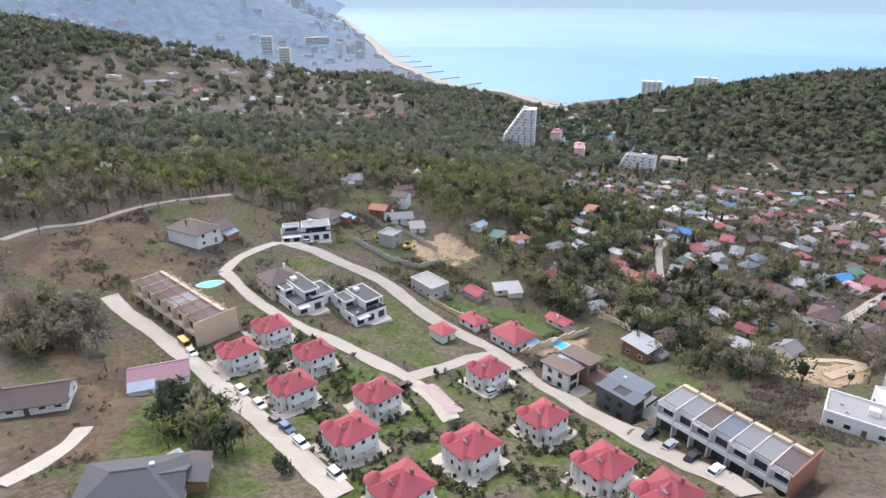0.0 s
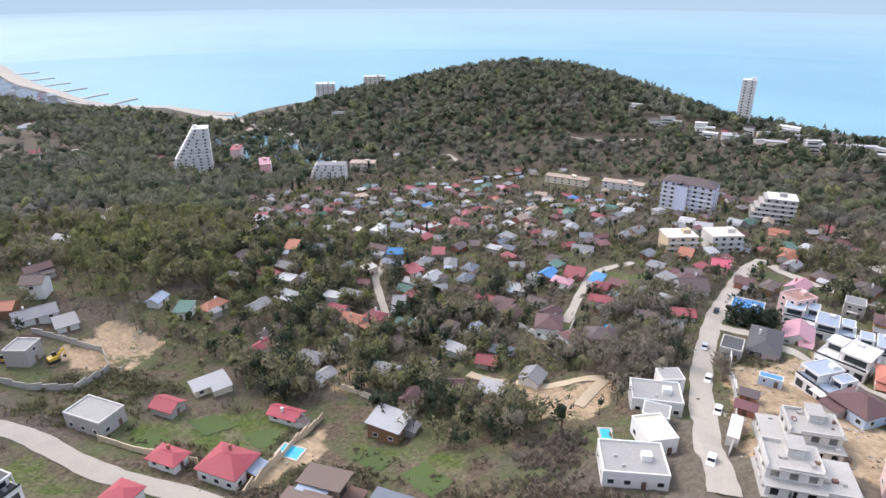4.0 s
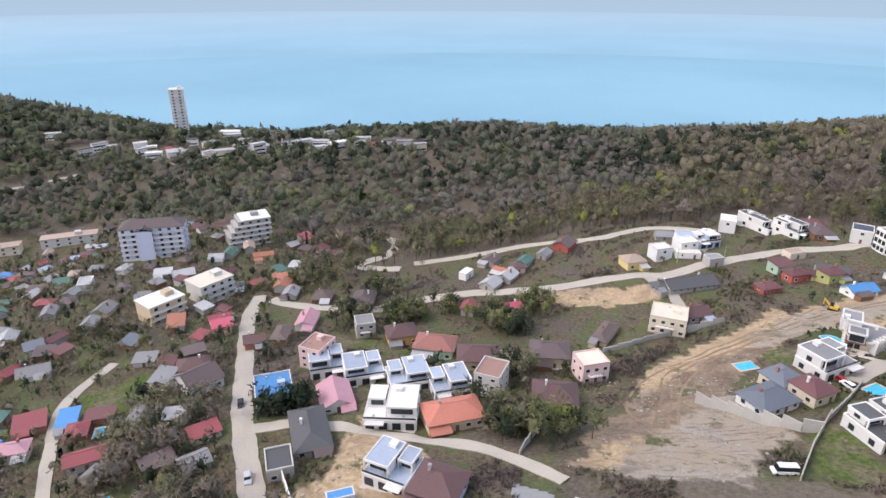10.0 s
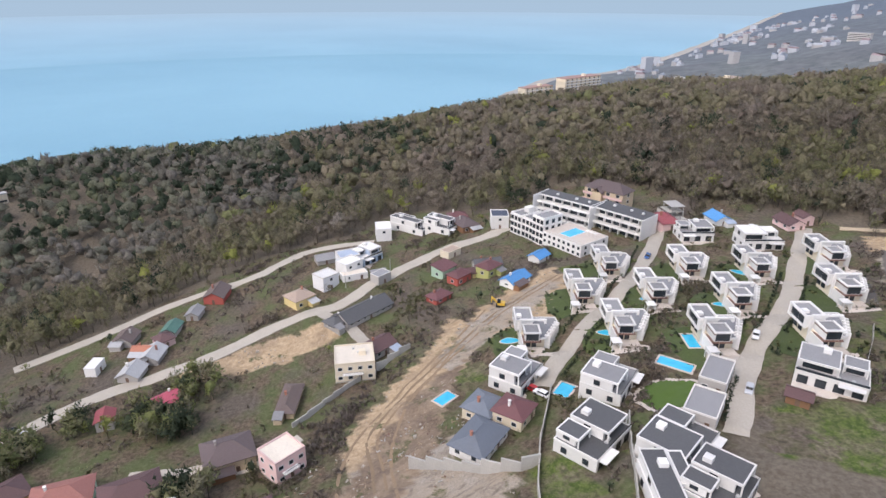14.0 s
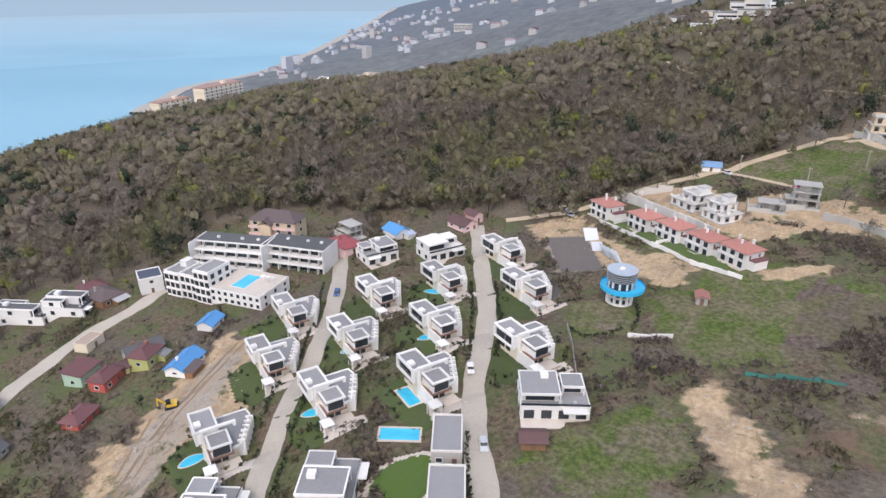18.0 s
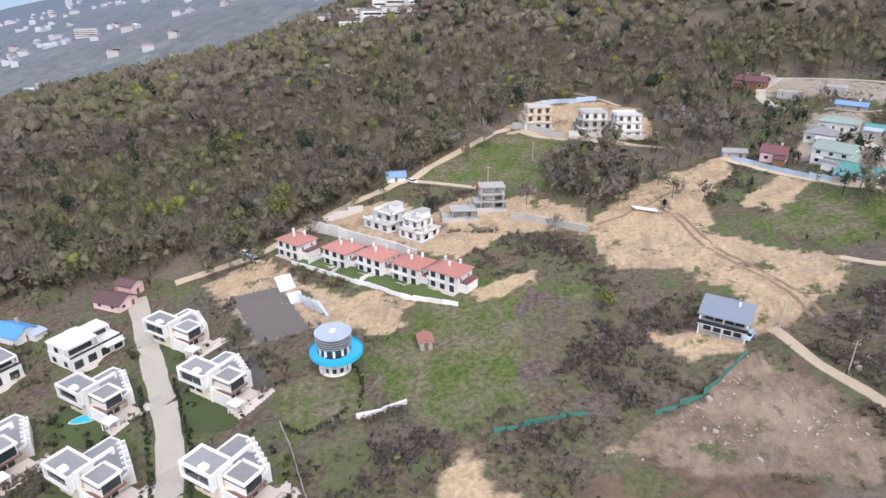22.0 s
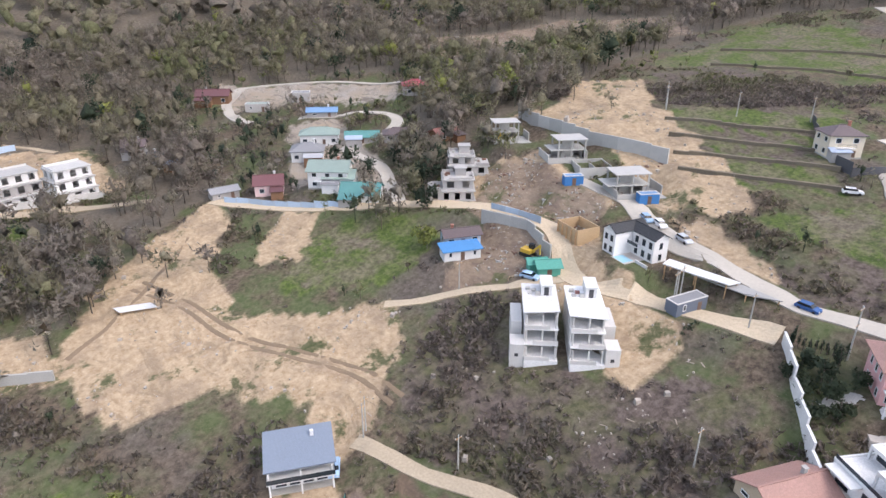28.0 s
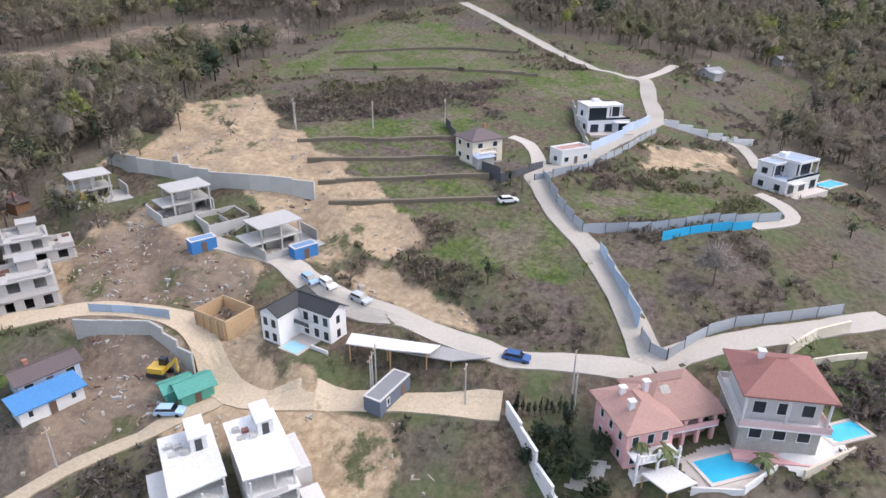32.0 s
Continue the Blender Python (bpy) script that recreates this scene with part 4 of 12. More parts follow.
def modern_villa(x, y, yaw, w, d, h, roof, z=None, wall="white"):
    """A white flat-roofed villa: broad ground floor with a roof terrace, set-back upper blocks, white frames, large dark panes."""
    z0 = level(x, y, yaw, w, d, z)
    TAKEN.append((x, y, max(w, d) * 0.62))
    rnd = random.Random(int(x * 3 + y * 17))
    root = thing("villa", f"{COATS.get(wall, wall)} modern villa with {SHADES.get(roof, roof)} flat roofs", "villa", pose(x, y, z0, 0, 0, yaw))
    R, e, low = roof_mat(roof), rnd.choice((-1, 1)), min(3.1, h * 0.55)
    g = Mesh().box(-w / 2, -d / 2, -2.5, w / 2, d / 2, low)
    body = wall_mat(wall)
    part("ground_floor", g, body, root)
    deck = part("roof_terrace", Mesh().box(-w / 2 + 0.2, -d / 2 + 0.2, low + 0.004, w / 2 - 0.2, d / 2 - 0.2, low + 0.09), R, root)
    rim = Mesh()
    for a in ((-w / 2 - 0.05, -d / 2 - 0.05, w / 2 + 0.05, -d / 2 + 0.19), (-w / 2 - 0.05, d / 2 - 0.19, w / 2 + 0.05, d / 2 + 0.05), (-w / 2 - 0.05, -d / 2 + 0.2, -w / 2 + 0.19, d / 2 - 0.2), (w / 2 - 0.19, -d / 2 + 0.2, w / 2 + 0.05, d / 2 - 0.2)):
        rim.box(a[0], a[1], low + 0.002, a[2], a[3], low + 0.4)
    part("parapet", rim, WHITE, deck)

    def block(name, x0, y0, x1, y1, z1, frame=1.1):
        if x0 > x1:
            x0, x1 = x1, x0
        part(name, Mesh().box(x0 + 0.25, y0 + 0.3, low + 0.1, x1 - 0.25, y1, z1 - 0.25), body, root)
        part("window", window_data(max(1.2, (x1 - x0) * 0.72), z1 - low - 0.9, DARK), None, root, at=pose((x0 + x1) / 2, y0 + 0.3, low + 0.3))
        part("window", window_data(1.6, 1.5, DARK), None, root, at=pose(x1 - 0.25, (y0 + y1) / 2, low + 0.8, 0, 0, 90))
        part("window", window_data(1.6, 1.5, DARK), None, root, at=pose(x0 + 0.25, (y0 + y1) / 2, low + 0.8, 0, 0, -90))
        part("upper_roof", Mesh().box(x0 + 0.3, y0 - frame + 0.3, z1 - 0.245, x1 - 0.3, y1 - 0.05, z1 - 0.1), R, root)
        f = Mesh().box(x0, y0 - frame, z1 - 0.5, x0 + 0.29, y1 + 0.05, z1 + 0.08).box(x1 - 0.29, y0 - frame, z1 - 0.5, x1, y1 + 0.05, z1 + 0.08)
        f.box(x0 + 0.29, y0 - frame, z1 - 0.5, x1 - 0.29, y0 - frame + 0.3, z1 + 0.08).box(x0 + 0.29, y1 - 0.25, z1 - 0.5, x1 - 0.29, y1 + 0.05, z1 + 0.08)
        f.box(x0, y0 - frame, low + 0.1, x0 + 0.29, y0 - frame + 0.3, z1 - 0.5).box(x1 - 0.29, y0 - frame, low + 0.1, x1, y0 - frame + 0.3, z1 - 0.5)
        part("white_frame", f, WHITE, root)

    block("upper_block", -e * w / 2, -d * 0.30, e * w * 0.08, d / 2, h)
    block("side_block", e * w * 0.12, d * 0.02, e * w * 0.46, d / 2, h - 0.5, 0.6)
    part("stair_house", Mesh().box(-e * w * 0.12 - 0.9, d * 0.2, h - 0.1, -e * w * 0.12 + 0.9, d * 0.2 + 1.8, h + 0.9), WHITE, root)
    for k in range(2):
        ax = rnd.uniform(-w * 0.35, w * 0.35)
        part("roof_vent", Mesh().box(ax, -d * 0.38, low + 0.09, ax + 0.7, -d * 0.38 + 0.6, low + 0.6), surface("vent_metal", (0.5, 0.5, 0.5), 0.5), deck)
    n = max(2, int(w / 3.6))
    for k in range(n):
        part("window", window_data(2.3, min(2.2, low - 0.6), DARK), None, root, at=pose(-w / 2 + w * (k + 0.5) / n, -d / 2, 0.2))
    for s, m_ in ((1, 2), (3, 2)):
        window_row(root, w, d, 0.7, 1.5, s, m_, 1.5, DARK)
    part("canopy", Mesh().box(e * w * 0.1, -d / 2 - 1.9, low - 0.3, e * w * 0.1 + w * 0.36, -d / 2 - 0.06, low - 0.05) if e > 0 else Mesh().box(-w * 0.46, -d / 2 - 1.9, low - 0.3, -w * 0.1, -d / 2 - 0.06, low - 0.05), WHITE, root)
    part("terrace", Mesh().box(-w / 2, -d / 2 - 3.2, -2.5, w / 2, -d / 2 - 0.01, 0.08), PAVING, root)
    part("railing", Mesh().box(-w / 2 + 0.1, -d / 2 + 0.05, low + 0.4, w / 2 - 0.1, -d / 2 + 0.09, low + 1.0), GLASS, deck)
    return root


def house(x, y, yaw, w, d, h, kind, roof, wall, z=None):
    """A house of one to three storeys under its own roof, on a level pad; its front faces -y before it is turned."""
    away = math.hypot(x - 75, y - 10)
    near, far = away < 250, away > 380
    if w * d > 40:
        w, d, h = w * 0.9, d * 0.9, h * 0.92
    if kind == "flat" and wall in ("white", "bluewall", "whitedk") and roof in ("dkgrey", "grey", "white", "bluegrey") and w * d > 75 and h > 3.9 and away < 330:
        return modern_villa(x, y, yaw, w, d, max(h, 6.0) if w * d < 200 else h, roof, z, wall)
    z0 = level(x, y, yaw, w, d, z)
    TAKEN.append((x, y, max(w, d) * 0.62))
    rnd = random.Random(int(x * 7 + y * 13))
    small = w * d < 40 or h < 3.2
    rise = 0.0 if kind == "flat" else (0.26 if kind == "hip" else 0.30 if kind == "gable" else 0.22) * min(w, d)
    eave = max(2.2, h - rise)
    storeys = max(1, round(eave / 3.1))
    hgt = {1: "single-storey", 2: "two-storey", 3: "three-storey"}.get(storeys, "tall")
    label = f"{hgt} {COATS.get(wall, wall)} {'hut' if small else 'house'} with a {SHADES.get(roof, roof)} {FORMS[kind]}"
    root = thing("hut" if small else "house", label, "hut" if small else "house", pose(x, y, z0, 0, 0, yaw))
    part("wall", wall_block(kind, w, d, eave, rise), wall_mat(wall), root)
    if kind == "flat":
        b = Mesh().box(-w / 2 + 0.25, -d / 2 + 0.25, eave - 0.05, w / 2 - 0.25, d / 2 - 0.25, eave + 0.06)
        top = part("roof", b, roof_mat(roof), root)
        p = Mesh()
        for a in ((-w / 2 - 0.06, -d / 2 - 0.06, w / 2 + 0.06, -d / 2 + 0.25), (-w / 2 - 0.06, d / 2 - 0.25, w / 2 + 0.06, d / 2 + 0.06), (-w / 2 - 0.06, -d / 2 + 0.25, -w / 2 + 0.25, d / 2 - 0.25), (w / 2 - 0.25, -d / 2 + 0.25, w / 2 + 0.06, d / 2 - 0.25)):
            p.box(a[0], a[1], eave + 0.004, a[2], a[3], eave + (0.45 if not small else 0.15))
        part("parapet", p, wall_mat(wall if wall in ("white", "cream", "greyw", "pinkw") else "greyw"), root)
        if not small and w > 9:
            part("roof_hatch", Mesh().box(w * 0.12, -d * 0.1, eave + 0.06, w * 0.12 + 2.2, -d * 0.1 + 1.8, eave + 1.5), wall_mat(wall), root)
            for _ in range(2):
                ax, ay = rnd.uniform(-w / 3, w / 4), rnd.uniform(-d / 3, d / 3)
                part("roof_vent", Mesh().box(ax, ay, eave + 0.06, ax + 0.7, ay + 0.5, eave + 0.55), surface("vent_metal", (0.5, 0.5, 0.5), 0.5), top)
    else:
        top = part("roof", roof_mesh(kind, w, d, eave, rise), roof_mat(roof), root)
        if not small and kind != "shed" and rnd.random() < (0.3 if far else 0.7):
            cx = rnd.choice((-1, 1)) * w * 0.22
            part("chimney", Mesh().box(cx - 0.3, 0.25, eave + rise * 0.4, cx + 0.3, 0.85, eave + rise + 0.7).box(cx - 0.38, 0.17, eave + rise + 0.7, cx + 0.38, 0.93, eave + rise + 0.85), wall_mat(rnd.choice(("white", "brickw", "greywall"))), top)
    if not small and kind != "flat" and not far and rnd.random() < 0.65:
        aw, ad, e = w * rnd.uniform(0.35, 0.6), rnd.uniform(2.2, 3.6), rnd.choice((-1, 1))
        ax = e * (w - aw) / 2
        part("lean_to", Mesh().box(ax - aw / 2, -d / 2 - ad, -2.0, ax + aw / 2, -d / 2 - 0.004, 2.2), wall_mat(rnd.choice((wall, "greywall", "woodwall"))), root)
        part("lean_to_roof", Mesh().quad((ax - aw / 2 - 0.3, -d / 2 - ad - 0.4, 2.25), (ax + aw / 2 + 0.3, -d / 2 - ad - 0.4, 2.25), (ax + aw / 2 + 0.3, -d / 2 - 0.01, 2.95), (ax - aw / 2 - 0.3, -d / 2 - 0.01, 2.95)).quad((ax - aw / 2 - 0.3, -d / 2 - ad - 0.4, 2.15), (ax + aw / 2 + 0.3, -d / 2 - ad - 0.4, 2.15), (ax + aw / 2 + 0.3, -d / 2 - 0.01, 2.85), (ax - aw / 2 - 0.3, -d / 2 - 0.01, 2.85)), roof_mat(rnd.choice((roof, "metal", "grey", "bluegrey", "brownp"))), root)
    n, m = 1 if far else max(1, int(w / (3.0 if near else 4.2))), max(1, int(d / (3.6 if near else 6.0)))
    for s in range(storeys):
        zz = 0.95 + s * (eave / storeys)
        wh = min(1.35, eave / storeys - 1.4) if eave / storeys > 2.0 else 0.7
        sides = (0, 1, 3) if near and not small else (0,)
        for side in sides:
            c = n if side in (0, 2) else m
            window_row(root, w, d, zz, wh, side, c, 1.5 if not small else 0.8, skip=(n // 2,) if s == 0 and side == 0 else ())
    u = (n // 2 + 0.5) / n * w - w / 2
    if away < 300:
        part("door", Mesh().box(u - 0.5, -d / 2 - 0.07, 0, u + 0.5, -d / 2 + 0.02, 2.05), surface("door_paint", (0.16, 0.10, 0.07), 0.6), root)
    if not small and storeys > 1 and near:
        bz = eave / storeys
        b = Mesh().box(-w * 0.32, -d / 2 - 1.4, bz - 0.18, w * 0.2, -d / 2 - 0.004, bz)
        slab = part("balcony_slab", b, WHITE, root)
        r = Mesh().box(-w * 0.32, -d / 2 - 1.4, bz + 0.85, w * 0.2, -d / 2 - 1.32, bz + 0.95)
        for k in range(9):
            bx = -w * 0.32 + (w * 0.52 - 0.06) * k / 8
            r.box(bx, -d / 2 - 1.39, bz, bx + 0.05, -d / 2 - 1.33, bz + 0.85)
        part("railing", r, DARK if wall != "white" else TRIM, slab)
        part("plinth", Mesh().box(-w / 2 - 0.08, -d / 2 - 0.08, -2.0, w / 2 + 0.08, d / 2 + 0.08, 0.35), STONE, root)
    return root


def site_frame(x, y, yaw, w, d, h, kind, roof, wall, z=None):
    """A house under construction: open basement walls on a broad base, and above them bare slabs, posts and a few block walls."""
    W, D = w * 0.95, d * 0.95
    z0 = level(x, y, yaw, W, D, z)
    TAKEN.append((x, y, max(W, D) * 0.62))
    rnd = random.Random(int(x * 5 + y * 11))
    root = thing("unfinished_house", "unfinished concrete house shell with open bays and bare slabs" if kind == "frame" else "unfinished white-rendered house shell with empty window openings", "building site", pose(x, y, z0, 0, 0, yaw))
    body = wall_mat("white") if kind == "frame2" else CONCRETE
    part("base_slab", Mesh().box(-W / 2, -D / 2, -2.0, W / 2, D / 2, 0.12), CONCRETE, root)
    for k, (a, c, e, f, t) in enumerate(((-W / 2, -D / 2, W * 0.12, -D / 2 + 0.3, 1.5), (-W / 2, -D / 2 + 0.3, -W / 2 + 0.3, D / 2, 2.2), (W / 2 - 0.3, -D / 2 + D * 0.3, W / 2, D / 2, 2.4), (-W * 0.1, -D * 0.1, -W * 0.1 + 0.25, D / 2 - 0.3, 1.9))):
        part("basement_wall", Mesh().box(a, c, 0.124, e, f, t), CONCRETE, root)
    # the raised part stands on the rear of the base
    w, d = W * 0.66, D * 0.68
    ox, oy = rnd.choice((-1, 1)) * W * 0.12, D * 0.12
    n = max(1, round(h / 3.1))
    step = min(2.9, h / n)
    for s in range(n + 1):
        zz = 0.13 + s * step
        cut = w * 0.25 if s == 1 and n > 1 else 0.0
        if s:
            over = 0.35 if s == n else 0.15
            part("slab", Mesh().box(ox - w / 2 - over - cut, oy - d / 2 - over, zz - 0.24, ox + w / 2 + over, oy + d / 2 + over, zz), roof_mat(roof) if s == n else body, root)
        if s == n:
            break
        z1 = zz + step - 0.244
        for i in range(3):
            for j in (-1, 1):
                px, py = ox - w / 2 + 0.2 + (w - 0.4) * i / 2, oy + j * (d / 2 - 0.2)
                part("column", Mesh().box(px - 0.17, py - 0.17, zz + 0.004, px + 0.17, py + 0.17, z1), body, root)
        if s < n - 1 or kind == "frame2":
            part("block_wall", Mesh().box(ox - w / 2 + 0.38, oy + d / 2 - 0.36, zz + 0.004, ox + w / 2 - 0.4, oy + d / 2 - 0.12, z1 - 0.004), body, root)
            part("block_wall", Mesh().box(ox + w / 2 - 0.36, oy - d * 0.1, zz + 0.004, ox + w / 2 - 0.12, oy + d / 2 - 0.4, z1 - 0.004), body, root)
        part("block_wall", Mesh().box(ox - w * 0.28, oy - d * 0.12, zz + 0.004, ox + w * 0.16, oy - d * 0.12 + 0.2, z1 - 0.004), body, root)
        if kind == "frame2":
            for k in range(2):
                a = ox - w / 2 + w * k / 2
                part("block_wall", Mesh().box(a + 0.4, oy - d / 2 + 0.02, zz + 0.004, a + w / 2 - 1.4, oy - d / 2 + 0.26, z1 - 0.004), body, root)
    for k in range(3):
        a = -W / 2 + 1 + k * W / 3.4
        part("starter_bars", Mesh().box(a, -D / 2 + 0.1, 1.5, a + 0.05, -D / 2 + 0.15, 2.3).box(a + 0.25, -D / 2 + 0.1, 1.5, a + 0.3, -D / 2 + 0.15, 2.2), RUST, root)
    return root


def opened(b, L, y, z0, z1, n, t=0.25, turn=False, tall=1.6, at=0.0):
    """Adds one wall, L long along x (turned: along y), with n empty openings through it."""
    us, zs = [-L / 2], [z0, max(z0 + 0.15, z1 - 0.35 - tall), z1 - 0.35, z1]
    for i in range(n):
        us += [-L / 2 + (i + 0.28) * L / n, -L / 2 + (i + 0.74) * L / n]
    us.append(L / 2)
    spot = {}

    def at_(i, j, k):
        if (i, j, k) not in spot:
            spot[i, j, k] = len(b.v)
            u, v = at + us[i], y + (k - 0.5) * t
            b.v.append((v, u, zs[j]) if turn else (u, v, zs[j]))
        return spot[i, j, k]

    def solid(i, j):
        return 0 <= i < len(us) - 1 and 0 <= j < 3 and not (j == 1 and i % 2)

    def face(*c):
        b.f.append(tuple(at_(*p) for p in (c[::-1] if turn else c)))
        b.s.append(0)

    for i in range(len(us) - 1):
        for j in range(3):
            if not solid(i, j):
                continue
            face((i, j, 0), (i + 1, j, 0), (i + 1, j + 1, 0), (i, j + 1, 0))
            face((i, j, 1), (i, j + 1, 1), (i + 1, j + 1, 1), (i + 1, j, 1))
            if not solid(i - 1, j):
                face((i, j, 0), (i, j + 1, 0), (i, j + 1, 1), (i, j, 1))
            if not solid(i + 1, j):
                face((i + 1, j, 0), (i + 1, j, 1), (i + 1, j + 1, 1), (i + 1, j + 1, 0))
            if not solid(i, j - 1):
                face((i, j, 0), (i, j, 1), (i + 1, j, 1), (i + 1, j, 0))
            if not solid(i, j + 1):
                face((i, j + 1, 0), (i + 1, j + 1, 0), (i + 1, j + 1, 1), (i, j + 1, 1))
    return b


def block_shell(x, y, yaw, w, d, h, tone="white", upper=0.7, side=1):
    """An unfinished house: block walls with empty openings, bare slabs, roofless rooms and upstands on top."""
    z0 = level(x, y, yaw, w, d)
    TAKEN.append((x, y, max(w, d) * 0.62))
    rnd = random.Random(int(x * 5 + y * 11))
    root = thing("unfinished_house", "unfinished pale block house with empty window openings and bare roof slabs", "building site", pose(x, y, z0, 0, 0, yaw))
    body, top = wall_mat(tone), roof_mat("rawslab")
    part("base_slab", Mesh().box(-w / 2 - 0.6, -d / 2 - 0.6, -2.5, w / 2 + 0.6, d / 2 + 0.6, 0.1), CONCRETE, root)
    z1 = h / 2
    # floor coloured near black, so the interior's shade is put into its colour
    part("floor", Mesh().box(-w / 2 + 0.2, -d / 2 + 0.2, 0.104, w / 2 - 0.2, d / 2 - 0.2, 0.15), DARK, root)

    def ring(x0, y0, x1, y1, za, zb, bays):
        for k, (L, v, turn, at) in enumerate(((x1 - x0, y0, False, (x0 + x1) / 2), (x1 - x0, y1, False, (x0 + x1) / 2), (y1 - y0 - 0.26, x0 + 0.125, True, (y0 + y1) / 2), (y1 - y0 - 0.26, x1 - 0.125, True, (y0 + y1) / 2))):
            part("block_wall", opened(Mesh(), L, v, za, zb, bays if k < 2 else max(2, bays - 1), 0.25, turn, 1.9, at), body, root)

    ring(-w / 2, -d / 2, w / 2, d / 2, 0.154, z1 - 0.25, max(3, int(w / 3)))
    part("inner_wall", Mesh().box(-w * 0.2, -d / 2 + 0.3, 0.16, -w * 0.2 + 0.2, d / 2 - 0.3, z1 - 0.26), body, root)
    part("inner_wall", Mesh().box(w * 0.2, -d / 2 + 0.3, 0.16, w * 0.2 + 0.2, d / 2 - 0.3, z1 - 0.26), body, root)
    part("slab", Mesh().box(-w / 2 - 0.5, -d / 2 - 0.5, z1 - 0.246, w / 2 + 0.5, d / 2 + 0.5, z1), top, root)
    a, c = (-w / 2 + w * (1 - upper), w / 2) if side > 0 else (-w / 2, w / 2 - w * (1 - upper))
    f = -d / 2 + d * 0.22
    ring(a, f, c, d / 2, z1 + 0.004, h - 0.25, max(2, int((c - a) / 3)))
    part("slab", Mesh().box(a - 0.4, f - 0.9, h - 0.246, c + 0.4, d / 2 + 0.4, h), top, root)
    part("stair_house", Mesh().box(a + (c - a) * 0.42, d * 0.08, h + 0.004, a + (c - a) * 0.42 + 3.0, d / 2, h + 2.0), body, root)
    part("stair_slab", Mesh().box(a + (c - a) * 0.42 - 0.3, d * 0.08 - 0.3, h + 2.004, a + (c - a) * 0.42 + 3.3, d / 2 + 0.2, h + 2.2), top, root)
    for u, v, p, q, t in ((a, f - 0.6, a + 0.2, d / 2, 0.9), (c - 0.2, f, c, d / 2 - 1, 0.7), (a + 0.3, d / 2 - 0.25, a + (c - a) * 0.38, d / 2, 0.8), (a + (c - a) * 0.2, f - 0.6, c - 0.4, f - 0.4, 0.5)):
        part("parapet", Mesh().box(u, v, h + 0.004, p, q, h + t), body, root)
    n = 0
    while n < 9:
        u, v = rnd.uniform(-w / 2, w / 2 - 1), rnd.uniform(-d / 2, d / 2 - 1)
        on = a < u < c - 1 and v > f
        zz = h if on else z1
        if on and a + (c - a) * 0.42 - 1.6 < u < a + (c - a) * 0.42 + 3.5:
            continue
        if not on and v > f - 1.6 and a - 1.6 < u < c + 0.2:
            continue
        n += 1
        part("pallet", Mesh().box(u, v, zz + 0.004, u + rnd.uniform(0.5, 1.3), v + rnd.uniform(0.4, 1.0), zz + rnd.uniform(0.25, 0.8)), rnd.choice((CONCRETE, body, RUST)), root)
    part("terrace_wall", Mesh().box(-w / 2 - 0.4, -d / 2 - 0.4, z1 + 0.004, a - 0.5, -d / 2 - 0.2, z1 + 0.8) if side > 0 else Mesh().box(c + 0.5, -d / 2 - 0.4, z1 + 0.004, w / 2 + 0.4, -d / 2 - 0.2, z1 + 0.8), body, root)
    return root


def storey_shell(x, y, yaw, w, d, n, tones):
    """An unfinished house of n storeys, each set back a little more, with empty window openings."""
    z0 = level(x, y, yaw, w + 3, d + 3)
    TAKEN.append((x, y, max(w, d) * 0.62))
    root = thing("unfinished_house", "unfinished three-storey block house with empty window openings", "building site", pose(x, y, z0, 0, 0, yaw))
    part("base_slab", Mesh().box(-w / 2 - 1.2, -d / 2 - 1.6, -2.5, w / 2 + 1.2, d / 2 + 0.6, 0.1), CONCRETE, root)
    for k in range(n):
        x0, y0, z1 = -w / 2 + 0.8 * k, -d / 2 + 1.3 * k, 0.104 + 3.0 * k
        L, e = w / 2 - x0, d / 2 - y0
        b = Mesh()
        cx, cy = (x0 + w / 2) / 2, (y0 + d / 2) / 2
        opened(b, L, y0, z1, z1 + 2.7, 3, 0.25, False, 1.9, cx)
        opened(b, L, d / 2, z1, z1 + 2.7, 3, 0.25, False, 1.9, cx)
        opened(b, e - 0.26, x0 + 0.125, z1, z1 + 2.7, 2, 0.25, True, 1.9, cy)
        opened(b, e - 0.26, w / 2 - 0.125, z1, z1 + 2.7, 2, 0.25, True, 1.9, cy)
        part("storey", b, wall_mat(tones[k % len(tones)]), root)
        part("inner_wall", Mesh().box(x0 + 0.4, cy, z1, w / 2 - 0.4, cy + 0.2, z1 + 2.69), CONCRETE, root)
        part("slab", Mesh().box(x0 - 0.4, y0 - 0.5, z1 + 2.704, w / 2 + 0.3, d / 2 + 0.3, z1 + 2.99), roof_mat("rawslab"), root)
    part("parapet", Mesh().box(x0, y0, z1 + 3.0, x0 + 0.25, d / 2, z1 + 3.6).box(x0 + 0.26, d / 2 - 0.25, z1 + 3.0, w / 2, d / 2, z1 + 3.6), wall_mat(tones[-1]), root)
    return root


